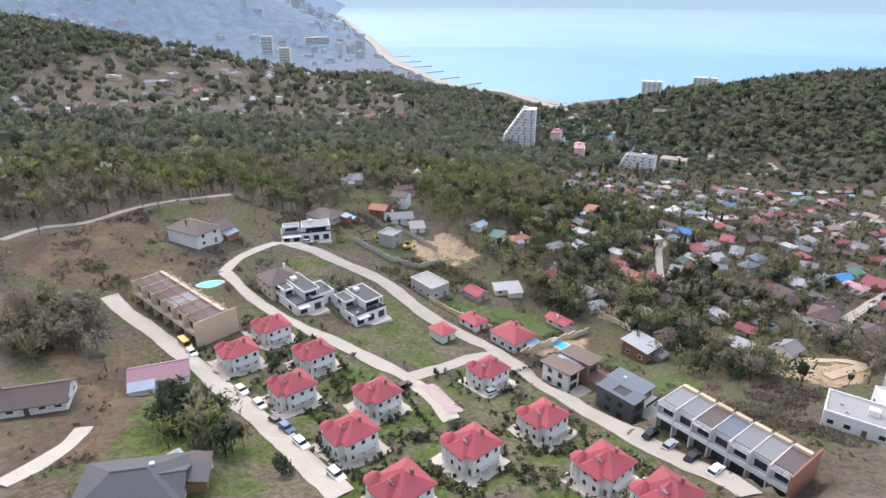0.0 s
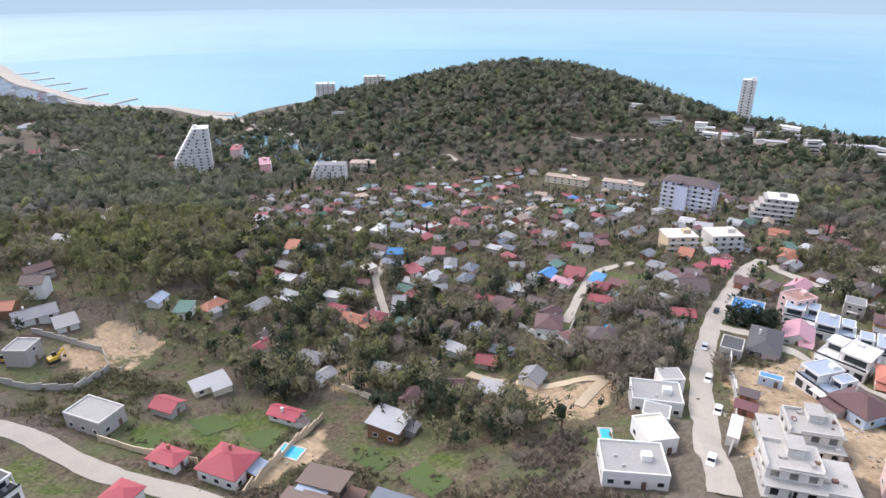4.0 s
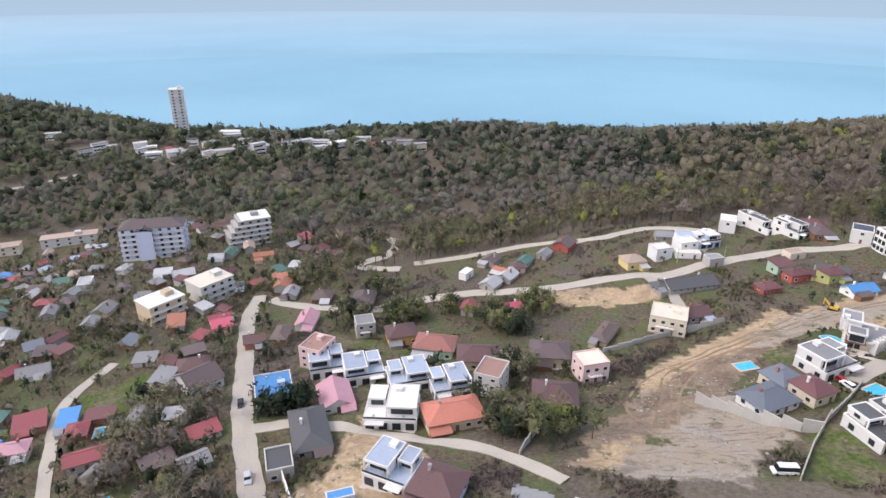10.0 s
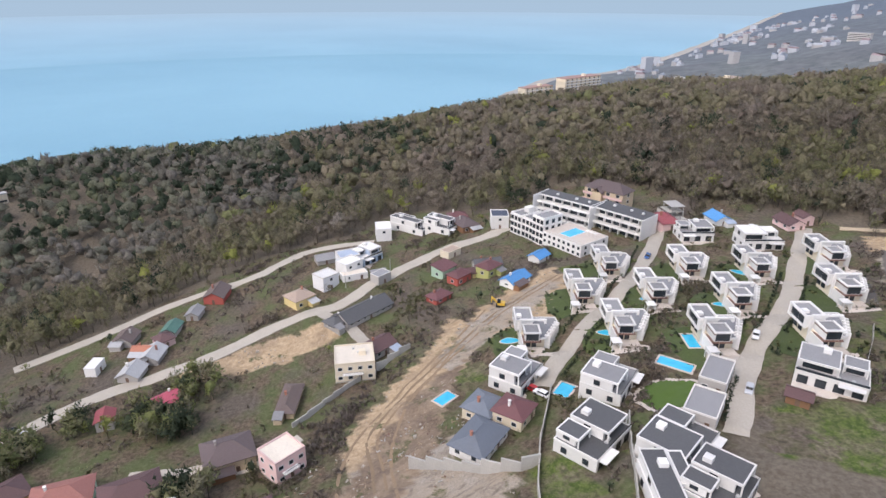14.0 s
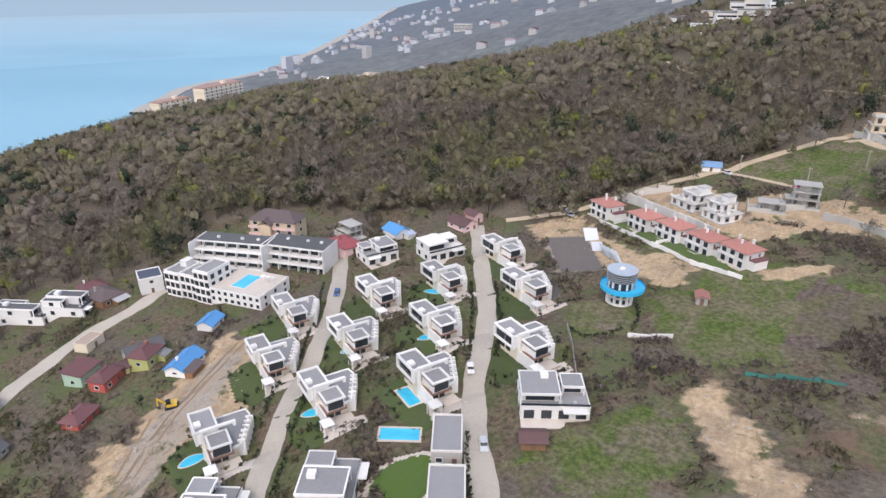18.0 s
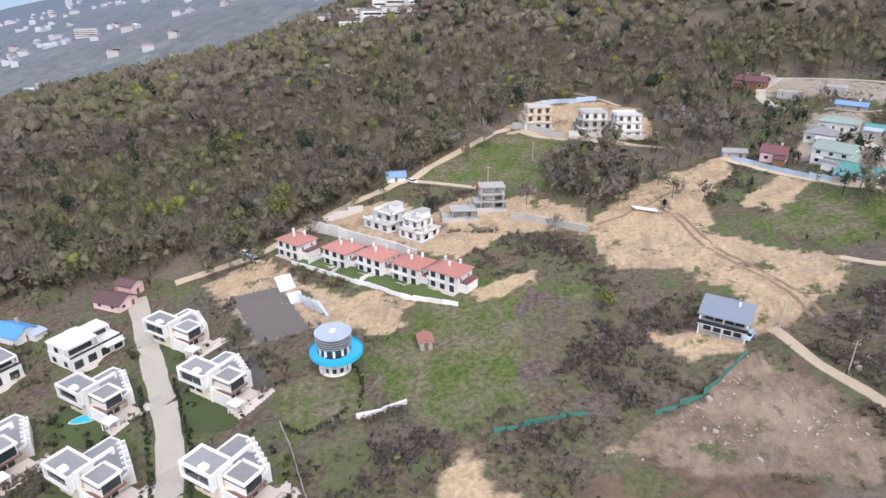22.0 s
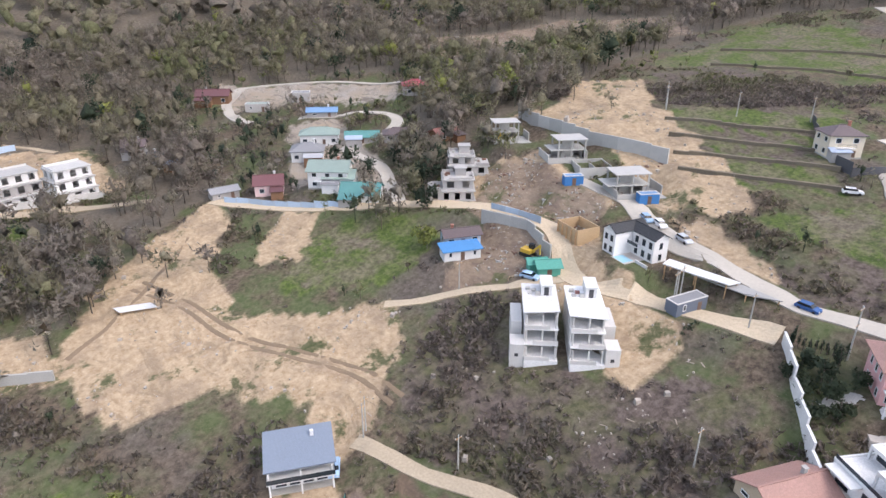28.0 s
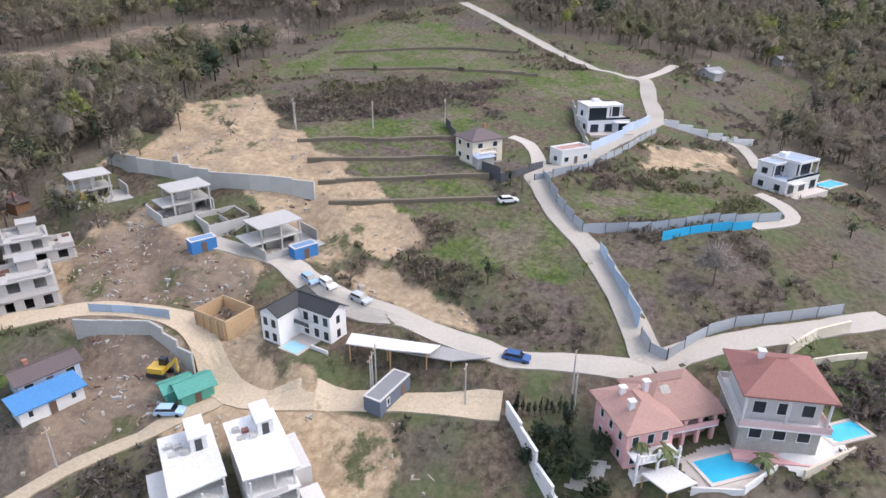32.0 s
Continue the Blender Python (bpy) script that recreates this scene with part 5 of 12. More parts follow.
def red_villa():
    """White two-storey villa with a corner bay, steps, a terrace and a crimson hipped roof."""
    # drawn at 10.4 m, set at 0.8 of that
    root = thing("villa", "white two-storey villa with a crimson hipped roof, corner bay and terrace", "villa", Matrix(), "red-roofed villas")
    R = roof_mat("red")
    part("wall", Mesh().box(-5.2, -5.0, -2.5, 5.2, 5.0, 6.2), WHITE, root)
    part("wing", Mesh().box(-3.2, -6.6, -2.5, 3.0, -5.004, 5.6), WHITE, root)
    part("bay", Mesh().prism(ring_of(2.3, 8, -5.0, -4.6, math.pi / 8), -2.5, 6.0), WHITE, root)
    top = part("roof", roof_mesh("hip", 10.4, 10.0, 6.3, 3.1, 0.7), R, root)
    part("wing_roof", roof_mesh("hip", 6.2, 5.2, 6.0, 2.1, 0.6, 0.18, -0.1, -4.6), R, root)
    part("bay_roof", Mesh().prism(ring_of(2.9, 8, -5.0, -4.6, math.pi / 8), 6.05, 8.2, top=ring_of(0.15, 8, -4.6, -4.2, math.pi / 8)), R, root)
    part("cornice", Mesh().box(-5.5, -5.3, 5.9, 5.5, 5.3, 6.1), WHITE, root)
    part("chimney", Mesh().box(1.4, 1.0, 7.5, 2.1, 1.7, 10.0).box(1.3, 0.9, 10.0, 2.2, 1.8, 10.15), roof_mat("brick"), top)
    part("dormer", Mesh().box(-0.9, -3.4, 7.2, 0.9, -1.5, 8.3).quad((-1.1, -3.6, 8.2), (1.1, -3.6, 8.2), (0, -3.6, 9.0)), WHITE, root)
    part("dormer_roof", Mesh().quad((-1.2, -3.7, 8.2), (0, -3.7, 9.1), (0, -0.8, 9.1), (-1.2, -0.8, 8.2)).quad((1.2, -3.7, 8.2), (0, -3.7, 9.1), (0, -0.8, 9.1), (1.2, -0.8, 8.2)), R, root)
    part("terrace", Mesh().box(-3.6, -10.6, -2.5, 5.0, -6.604, 0.5), PAVING, root)
    part("steps", Mesh().box(3.2, -12.0, -2.5, 5.0, -10.604, 0.15).box(3.2, -13.2, -2.5, 5.0, -12.004, -0.2), PAVING, root)
    part("balcony_slab", Mesh().box(5.204, -4.0, 2.95, 7.0, 3.0, 3.15), WHITE, root)
    for px, py in ((6.7, -3.7), (6.7, 2.7), (6.7, -0.5)):
        part("post", Mesh().prism(ring_of(0.16, 8, px, py), -2.0, 2.95), WHITE, root)
    rail = Mesh().box(6.9, -4.0, 3.95, 7.0, 3.0, 4.08)
    for k in range(15):
        rail.box(6.9, -4.0 + k * 0.49, 3.15, 7.0, -3.85 + k * 0.49, 3.95)
    part("balustrade", rail, WHITE, root)
    rail = Mesh().box(-3.6, -10.6, 1.3, 3.2, -10.45, 1.42).box(-3.6, -10.45, 1.3, -3.45, -6.7, 1.42)
    for k in range(14):
        rail.box(-3.55 + k * 0.5, -10.58, 0.5, -3.4 + k * 0.5, -10.47, 1.3)
    part("balustrade", rail, WHITE, root)
    for z in (0.9, 3.9):
        window_row(root, 10.4, 10.0, z, 1.5, 1, 3, 1.3)
        window_row(root, 10.4, 10.0, z, 1.5, 2, 3, 1.3)
        window_row(root, 10.4, 10.0, z, 1.5, 3, 3, 1.1, skip=(2,))
        for u in (-1.6, 1.5):
            part("window", window_data(1.3, 1.7), None, root, at=pose(u, -6.6, z))
    for k in range(3):
        a = math.pi * 0.95 + k * 0.78
        for z in (1.0, 3.9):
            part("window", window_data(0.8, 1.4), None, root, at=pose(-5.0 + 2.13 * math.cos(a), -4.6 + 2.13 * math.sin(a), z, 0, 0, math.degrees(a) + 90))
    part("door", Mesh().box(3.4, -5.09, 0, 4.4, -4.98, 2.1), surface("door_paint", (0.16, 0.10, 0.07), 0.6), root)
    return root


def strip(b, ax, ay, bx, by, t, z0, z1):
    """A straight wall of thickness t from a to b, added to a Mesh."""
    L = math.hypot(bx - ax, by - ay)
    nx, ny = (ay - by) / L * t / 2, (bx - ax) / L * t / 2
    return b.prism([(ax - nx, ay - ny), (bx - nx, by - ny), (bx + nx, by + ny), (ax + nx, ay + ny)], z0, z1)


def cross_villa():
    """Modern villa: two white framed bars one behind the other, a tall white portal between them, a five-sided lower roof."""
    root = thing("villa", "modern white villa of two framed bars with a tall portal", "villa", Matrix(), "crossing-frame villas")
    G_ = roof_mat("grey")
    body = part("lower_block", Mesh().prism([(-5.6, -5.0), (1.6, -5.0), (6.4, -3.6), (6.4, -0.4), (5.4, 2.0), (-3.4, 6.3), (-5.6, 5.9)], -2.5, 3.0), wall_mat("cream"), root)
    part("lower_roof", Mesh().prism([(-6.1, -0.95), (6.7, 0.45), (6.2, 2.5), (-3.5, 7.3), (-6.1, 6.9)], 3.004, 3.22), G_, root)
    edge = Mesh()
    for a, c in (((-6.1, -0.9), (-6.1, 6.9)), ((-6.1, 6.95), (-3.5, 7.35)), ((-3.5, 7.3), (6.2, 2.5)), ((6.25, 2.5), (6.65, 0.6))):
        strip(edge, *a, *c, 0.3, 2.9, 3.55)
    part("roof_parapet", edge, WHITE, root)
    for k in range(6):  # slanting white buttresses under the long edge
        u = (k + 0.5) / 6
        x, y = -3.3 + 9.3 * u, 7.3 - 4.7 * u
        part("buttress", strip(Mesh(), x - 0.35, y - 0.75, x + 0.4, y + 0.85, 0.45, -2.5, 3.75), WHITE, root)
    # the rear bar
    a = part("upper_block", Mesh().box(-6.5, -5.9, 3.2, 1.6, -1.2, 6.1), WHITE, root)
    f = Mesh().box(-6.9, -6.5, 6.1, 1.7, -6.05, 6.75).box(-6.9, -1.35, 6.1, 1.7, -0.9, 6.75).box(-6.9, -6.05, 6.1, -6.45, -1.35, 6.75).box(1.25, -6.05, 6.1, 1.7, -1.35, 6.75)
    f.box(-6.9, -6.5, 3.0, 1.7, -5.91, 3.45).box(-6.9, -6.5, 3.45, -6.2, -5.91, 6.1).box(0.9, -6.5, 3.45, 1.7, -5.91, 6.1)
    part("white_frame", f, WHITE, root)
    part("glazing", Mesh().box(-6.15, -5.99, 3.5, -2.6, -5.904, 6.05).box(-2.4, -5.99, 3.5, 0.85, -5.904, 6.05), GLASS, a, "dark full-height glass between white frames")
    part("glazing", Mesh().box(-6.59, -5.2, 3.7, -6.504, -1.9, 5.9), GLASS, a)
    part("upper_roof", Mesh().box(-6.44, -6.04, 6.104, 1.24, -1.36, 6.3), G_, root)
    part("roof_box", Mesh().box(-2.4, -5.9, 6.304, -0.7, -4.4, 7.0), WHITE, root)
    # the front bar, a little lower, with timber under its edge
    b = part("upper_block", Mesh().box(1.71, -4.1, 2.9, 7.4, 0.3, 5.5), WHITE, root)
    part("glazing", Mesh().box(7.404, -3.8, 3.1, 7.5, 0.0, 5.3), GLASS, b, "dark glass end wall")
    part("glazing", Mesh().box(2.6, 0.304, 3.2, 7.1, 0.4, 5.3), GLASS, b, "dark glass side wall")
    part("timber_cladding", Mesh().box(1.75, -4.55, 2.55, 7.9, 0.75, 2.89).box(2.45, -4.5, 5.1, 7.85, -4.104, 5.49), DECK, root, "brown timber edge")
    part("upper_roof", Mesh().box(2.5, -3.9, 5.504, 7.2, 0.1, 5.62), G_, root)
    part("white_frame", Mesh().box(2.45, -4.5, 5.5, 7.8, -4.0, 5.95).box(2.45, 0.2, 5.5, 7.8, 0.65, 5.95).box(7.3, -4.0, 5.5, 7.8, 0.2, 5.95), WHITE, root)
    # the portal
    part("portal", Mesh().box(1.75, -5.3, -2.5, 2.44, -4.6, 7.4).box(1.75, -4.6, 6.85, 2.44, 2.9, 7.4).box(1.75, 2.2, 6.0, 2.44, 2.9, 6.85), WHITE, root)
    part("side_wall", Mesh().box(2.45, -5.0, -2.5, 8.2, -4.6, 2.5), WHITE, root)
    part("deck", Mesh().box(6.5, -4.5, -2.0, 10.0, 2.0, 0.25), PAVING, root)
    part("carport", Mesh().box(8.3, -6.6, 1.9, 11.4, -3.8, 2.1).box(8.4, -6.5, -2.0, 8.6, -6.3, 1.9).box(11.1, -6.5, -2.0, 11.3, -6.3, 1.9).box(8.4, -4.1, -2.0, 11.3, -3.9, 1.9), WHITE, root)
    for u in (-4.6, -2.2):
        part("window", window_data(1.9, 2.2, DARK), None, body, at=pose(u, -5.0, 0.4))
    for v in (-2.9, -1.2):
        part("window", window_data(1.4, 2.2, DARK), None, body, at=pose(6.4, v, 0.3, 0, 0, 90))
    return root


def row_house():
    """White two-storey row house with a tiled hip roof, white chimneys and a balcony."""
    root = thing("row_house", "white two-storey row house with a red-brown tiled roof", "house", Matrix(), "row of tiled houses")
    part("wall", Mesh().box(-5.2, -4.6, -2.5, 5.2, 4.6, 5.4), WHITE, root)
    part("side_wing", Mesh().box(5.21, -2.6, -2.5, 7.6, 4.0, 3.0), WHITE, root)
    part("side_roof", Mesh().box(5.21, -2.8, 3.0, 7.9, 4.2, 3.2), roof_mat("redbrown"), root)
    top = part("roof", roof_mesh("hip", 10.4, 9.2, 5.5, 1.9, 0.7), roof_mat("clayred"), root)
    for cx, cy in ((-2.6, 1.2), (2.4, 2.0), (0.6, -1.5)):
        part("chimney", Mesh().box(cx - 0.3, cy - 0.3, 6.0, cx + 0.3, cy + 0.3, 8.0).box(cx - 0.4, cy - 0.4, 8.0, cx + 0.4, cy + 0.4, 8.15), WHITE, top)
    for z, wh in ((0.3, 2.0), (3.2, 1.7)):
        window_row(root, 10.4, 9.2, z, wh, 0, 3, 1.7, DARK)
        window_row(root, 10.4, 9.2, z, 1.3, 1, 2, 1.0)
        window_row(root, 10.4, 9.2, z, 1.3, 3, 2, 1.0)
        window_row(root, 10.4, 9.2, z, 1.3, 2, 3, 1.0)
    part("balcony_slab", Mesh().box(-5.0, -6.0, 2.75, 2.0, -4.604, 2.95), WHITE, root)
    part("parapet", Mesh().box(-5.0, -6.0, 2.954, 2.0, -5.85, 3.85), WHITE, root)
    part("terrace", Mesh().box(-5.2, -6.4, -2.5, 5.2, -4.61, 0.1), PAVING, root)
    return root


def apartment(x, y, yaw, w, d, h, wall, roof, label, storey=3.0, step=0.0, balconies=True, band="white", pitched=False):
    """A block of flats: walls, floor bands, windows storey by storey; step: how much shorter each storey gets."""
    z0 = level(x, y, yaw, w, d)
    TAKEN.append((x, y, max(w, d) * 0.62))
    root = thing("apartment_block", label, "apartment block", pose(x, y, z0, 0, 0, yaw))
    n = max(2, round(h / storey))
    for s in range(n):
        ww = w - step * max(0, s - n * 0.25)
        x0 = -w / 2 + (w - ww)
        zz = s * storey
        part("storey", Mesh().box(x0, -d / 2, zz if s else -4.0, w / 2, d / 2, zz + storey - 0.004), wall_mat(wall), root)
        if balconies:
            part("balcony_band", Mesh().box(x0 - 0.1, -d / 2 - 1.2, zz - 0.15, w / 2 + 0.1, -d / 2 - 0.004, zz).box(x0 - 0.1, -d / 2 - 1.2, zz + 0.004, w / 2 + 0.1, -d / 2 - 1.1, zz + 0.95), wall_mat(band), root)
        off = math.hypot(x - 75, y - 10) > 420
        k = max(2, int(ww / (6.5 if off else 4.2)))
        for i in range(k):
            u = x0 + ww * (i + 0.5) / k
            part("window", window_data(1.9, 1.6), None, root, at=pose(u, -d / 2, zz + 0.9))
        for i in range(0 if off else max(1, int(d / 7))):
            part("window", window_data(1.9, 1.6), None, root, at=pose(w / 2, -d / 2 + d * (i + 0.5) / max(1, int(d / 7)), zz + 0.9, 0, 0, 90))
    if pitched:
        part("roof", roof_mesh("hip", w, d, n * storey, 3.4), roof_mat(roof), root)
        part("gable_wing", Mesh().box(-w * 0.22, -d / 2 - 2.6, -4, w * 0.02, -d / 2 - 1.21, n * storey - 1), wall_mat(wall), root)
        part("gable_roof", roof_mesh("gable", w * 0.24, d * 0.5 + 2.4, n * storey - 1, 2.4, 0.4, 0.18, -w * 0.1, -d * 0.25 - 1.4), roof_mat(roof), root)
        return root
    part("roof", Mesh().box(-w / 2 + step * n * 0.75 - 0.3, -d / 2 - 0.3, n * storey, w / 2 + 0.3, d / 2 + 0.3, n * storey + 0.5), roof_mat(roof), root)
    part("lift_house", Mesh().box(w * 0.1, -2, n * storey + 0.5, w * 0.1 + 4, 2, n * storey + 2.6), wall_mat(wall), root)
    return root


def pool(x, y, yaw, w, d, up=0.0, shape="box"):
    """A sunk pool with a pale coping."""
    z0 = level(x, y, yaw, w + 1.5, d + 1.5) + up
    TAKEN.append((x, y, max(w, d) * 0.6))
    root = thing("swimming_pool", "bright blue outdoor swimming pool with a pale stone edge", "swimming pool", pose(x, y, z0, 0, 0, yaw))
    if shape == "box":
        b = Mesh()
        for a in ((-w / 2 - 0.5, -d / 2 - 0.5, w / 2 + 0.5, -d / 2), (-w / 2 - 0.5, d / 2, w / 2 + 0.5, d / 2 + 0.5), (-w / 2 - 0.5, -d / 2, -w / 2, d / 2), (w / 2, -d / 2, w / 2 + 0.5, d / 2)):
            b.box(a[0], a[1], -1.0 - up, a[2], a[3], 0.24)
        part("coping", b, PAVING, root)
        part("water", Mesh().box(-w / 2, -d / 2, -1.0, w / 2, d / 2, 0.14), POOL, root)
    else:
        r1, r2 = ring_of(1, 20), ring_of(1, 20)
        bean = [((w / 2) * cx * (1 + 0.25 * cy), (d / 2) * cy * (1 - 0.2 * cx * cx)) for cx, cy in r1]
        out = [(a * 1.13, c * 1.16) for a, c in bean]
        part("coping", Mesh().prism(out, -1.0, 0.18), PAVING, root)
        part("water", Mesh().prism(bean, -0.9, 0.22), POOL, root)
    return root


def wall_run(name, pts, h, t, mat, label, category, cap=None, foot=1.5, step=4.0, group="", up=0.0):
    """A wall or fence along pts that follows the ground in panels, each a part."""
    q = np.array(pts, float)
    root = thing(name, label, category, pose(q[0][0], q[0][1], ground(*q[0])), group)
    zr = ground(*q[0])
    for a, b in zip(q[:-1], q[1:]):
        n = max(1, int(np.hypot(*(b - a)) / step))
        for k in range(n):
            p0, p1 = a + (b - a) * k / n, a + (b - a) * (k + 1) / n
            L = float(np.hypot(*(p1 - p0)))
            zz = max(ground(*p0), ground(*p1)) + up
            m = pose(p0[0] - q[0][0], p0[1] - q[0][1], zz - zr, 0, 0, math.degrees(math.atan2(p1[1] - p0[1], p1[0] - p0[0])))
            part("panel", Mesh().box(0, -t / 2, -foot - up, L, t / 2, h), mat, root, at=m)
            if cap:
                part("capping", Mesh().box(-0.02, -t / 2 - 0.06, h + 0.002, L + 0.02, t / 2 + 0.06, h + 0.1), cap, root, at=m)
            if t < 0.15:
                part("post", Mesh().box(-0.06, -0.09, -foot, 0.06, 0.09, h + 0.06), DARK if mat is not BLUESHEET else GREYSHEET, root, at=m)
    return root


def car_model(paint, van=False):
    root = thing("van" if van else "car", f"{paint} {'van' if van else 'car'} parked on the road", "van" if van else "car", Matrix(), "parked cars")
    L, W = (5.4, 2.0) if van else (4.4, 1.8)
    prof = [(-L / 2, 0.35), (-L / 2, 0.85), (-L / 2 + 0.15, 0.95), (-L / 2 + 1.0, 1.0), (L / 2 - 0.9, 0.98), (L / 2 - 0.1, 0.8), (L / 2, 0.6), (L / 2, 0.35)]
    top = [(-L / 2 + 0.2, 0.98), (-L / 2 + 0.6, 1.45), (L * 0.12, 1.47), (L / 2 - 1.15, 0.99)] if not van else [(-L / 2 + 0.05, 0.97), (-L / 2 + 0.1, 2.1), (L * 0.3, 2.1), (L / 2 - 0.7, 0.99)]
    b = Mesh()
    for p, w in ((prof, W / 2), (top, W / 2 - 0.14)):
        k, n = len(p), len(b.v)
        slot = 0 if p is prof else 1
        b.v += [(x, -w, z) for x, z in p] + [(x, w, z) for x, z in p]
        b.f += [tuple(range(n, n + k)), tuple(range(n + 2 * k - 1, n + k - 1, -1))] + [(n + i, n + k + i, n + k + (i + 1) % k, n + (i + 1) % k) for i in range(k)]
        b.s += [slot] * (k + 2)
    body, cab = Mesh(), Mesh()
    for i, f in enumerate(b.f):
        (cab if b.s[i] else body).quad(*[b.v[j] for j in f])
    shell = part("body", body, CAR[paint], root)
    part("cabin_glass", cab, CARGLASS, root)
    rt = top[1:3]
    part("roof", Mesh().box(rt[0][0], -W / 2 + 0.16, rt[0][1], rt[1][0], W / 2 - 0.16, rt[0][1] + 0.05), CAR[paint], root)
    for sx in (-L / 2 + 0.85, L / 2 - 0.85):
        for sy in (-1, 1):
            w = Mesh()
            r = ring_of(0.33, 12)
            w.v += [(sx + a, sy * (W / 2 - 0.2), 0.33 + c) for a, c in r] + [(sx + a, sy * (W / 2 + 0.01), 0.33 + c) for a, c in r]
            w.f += [tuple(range(12)), tuple(range(23, 11, -1))] + [(i, 12 + i, 12 + (i + 1) % 12, (i + 1) % 12) for i in range(12)]
            w.s += [0] * 14
            part("wheel", w, RUBBER, root)
    for sy in (-1, 1):
        part("headlight", Mesh().box(L / 2 - 0.02, sy * 0.62 - 0.2, 0.62, L / 2 + 0.02, sy * 0.62 + 0.2, 0.76), TRIM, shell)
    return root


CARS = {}


def car(x, y, yaw, paint="white", van=False):
    key = (paint, van)
    z = ground(x, y) + 0.1
    if key not in CARS:
        CARS[key] = car_model(paint, van)
        CARS[key].matrix_basis = pose(x, y, z, 0, 0, yaw)
    else:
        copy_thing(CARS[key], pose(x, y, z, 0, 0, yaw))


def pole(x, y, h=7.5):
    root = thing("utility_pole", "weathered grey concrete utility pole with a crossarm", "utility pole", pose(x, y, ground(x, y)), "utility poles")
    part("mast", Mesh().prism(ring_of(0.16, 8), -1, h, top=ring_of(0.10, 8)), CONCRETE, root)
    arm = part("crossarm", Mesh().box(-0.7, -0.05, h - 0.8, 0.7, 0.05, h - 0.68), TIMBER, root)
    for k in (-0.6, 0.6):
        part("insulator", Mesh().prism(ring_of(0.06, 6, k, 0), h - 0.68, h - 0.48), TRIM, arm)



# houses one by one
house(-27.2, 179.4, 40, 13, 15, 6.8, "flat", "dkgrey", "white")
house(-47.3, 181.0, 40, 11, 19, 6.6, "flat", "dkgrey", "white")
house(-41.5, 183.0, 40, 9, 10, 4, "flat", "dkgrey", "white")
house(-54.8, 188.4, 40, 12, 12, 9, "hip", "brown", "tan")
house(64.0, 172.6, 40, 9, 10, 6.5, "shed", "metal", "woodwall")
house(22.3, 173.1, 40, 10, 12, 6.8, "hip", "red", "white")
house(-0.2, 171.7, 40, 6, 7, 5, "hip", "red", "white")
house(10.0, 182.1, 40, 5, 8, 4, "hip", "red", "white")
house(12.5, 209.1, 40, 6, 8, 4.5, "gable", "red", "greywall")
house(41.5, 193.5, 40, 5, 10, 4, "gable", "red", "white")
house(-5.0, 208.8, 40, 9, 14, 5, "flat", "concrete", "greywall")
house(-22.7, 248.7, 60, 8, 8, 6, "flat", "grey", "greywall")
house(-53.0, 265.4, 60, 12, 16, 6, "hip", "brown", "greywall")
house(-56.9, 240.9, 15, 22, 9, 4.5, "flat", "grey", "white")
house(-93.3, 218.0, 60, 12, 18, 9, "hip", "brown", "white")
house(-87.2, 223.8, 60, 10, 10, 7, "gable", "brown", "white")
house(-20.6, 294.5, -20, 8, 8, 9, "gable", "brown", "white")
house(-30.1, 282.1, -20, 9, 7, 5, "gable", "orange", "woodwall")
house(-49.0, 323.7, 10, 12, 9, 6, "gable", "grey", "greywall")
house(-20.9, 275.7, 10, 14, 8, 5, "gable", "grey", "white")
house(-67.1, 124.4, 20, 14, 8, 4.5, "gable", "pink", "white")
house(-88.7, 108.9, 15, 20, 9, 5, "gable", "brown", "white")
house(-50.7, 78.3, 100, 13, 18, 6, "hip", "dkgrey", "white")
house(-46.8, 78.3, 100, 9, 10, 5, "gable", "dkgrey", "white")
house(124.5, 137.5, -40, 14, 10, 4.6, "flat", "concrete", "white")
house(134.0, 141.5, -27, 7, 6, 5.2, "flat", "concrete", "white")



block_shell(134.8, 106.0, -43, 15.3, 10.0, 5.6, "greyw")

block_shell(119.2, 95.0, -44, 16.4, 10.0, 5.4, "greyw", 0.62, -1)
house(132.9, 83.7, -58, 8.5, 6.5, 4.6, "flat", "pink", "pinkw")
house(153.0, 74.5, -98, 13.0, 9.5, 4.6, "flat", "grey", "greyw")
house(185.2, 148.0, -59, 10, 19, 5.5, "hip", "dkgrey", "greywall")
house(170.4, 149.2, -59, 7, 9, 4, "flat", "dkgrey", "greywall")
house(169.6, 119.9, -102, 12.0, 11.0, 6.8, "flat", "bluegrey", "white")

house(164.4, 108.1, -99, 11.6, 11.0, 6.6, "hip", "maroon", "bluewall")
house(198.6, 112.4, -61, 17.0, 10.5, 6.5, "hip", "orangeb", "tan")

house(202.9, 167.7, -59, 12, 14, 5.5, "flat", "blue", "bluewall")
house(204.4, 148.7, -59, 10, 13, 4.5, "gable", "pink", "white")
house(226.3, 160.9, -62, 13, 12, 7, "flat", "bluegrey", "white")
house(224.3, 147.4, -62, 14, 12, 6, "flat", "bluegrey", "white")
house(222.2, 131.8, -62, 14, 12, 6, "flat", "bluegrey", "white")
house(220.5, 118.0, -62, 13, 12, 6, "flat", "bluegrey", "white")
house(198.0, 129.2, -80, 16.0, 13.0, 7.2, "flat", "white", "white")
house(229.4, 165.3, -10, 11, 9, 8.5, "flat", "terra", "pinkw")
house(224.3, 105.6, -100, 9, 11, 8.5, "flat", "terra", "greyw")
house(261.3, 160.3, -62, 8, 8, 6.5, "flat", "grey", "greywall")
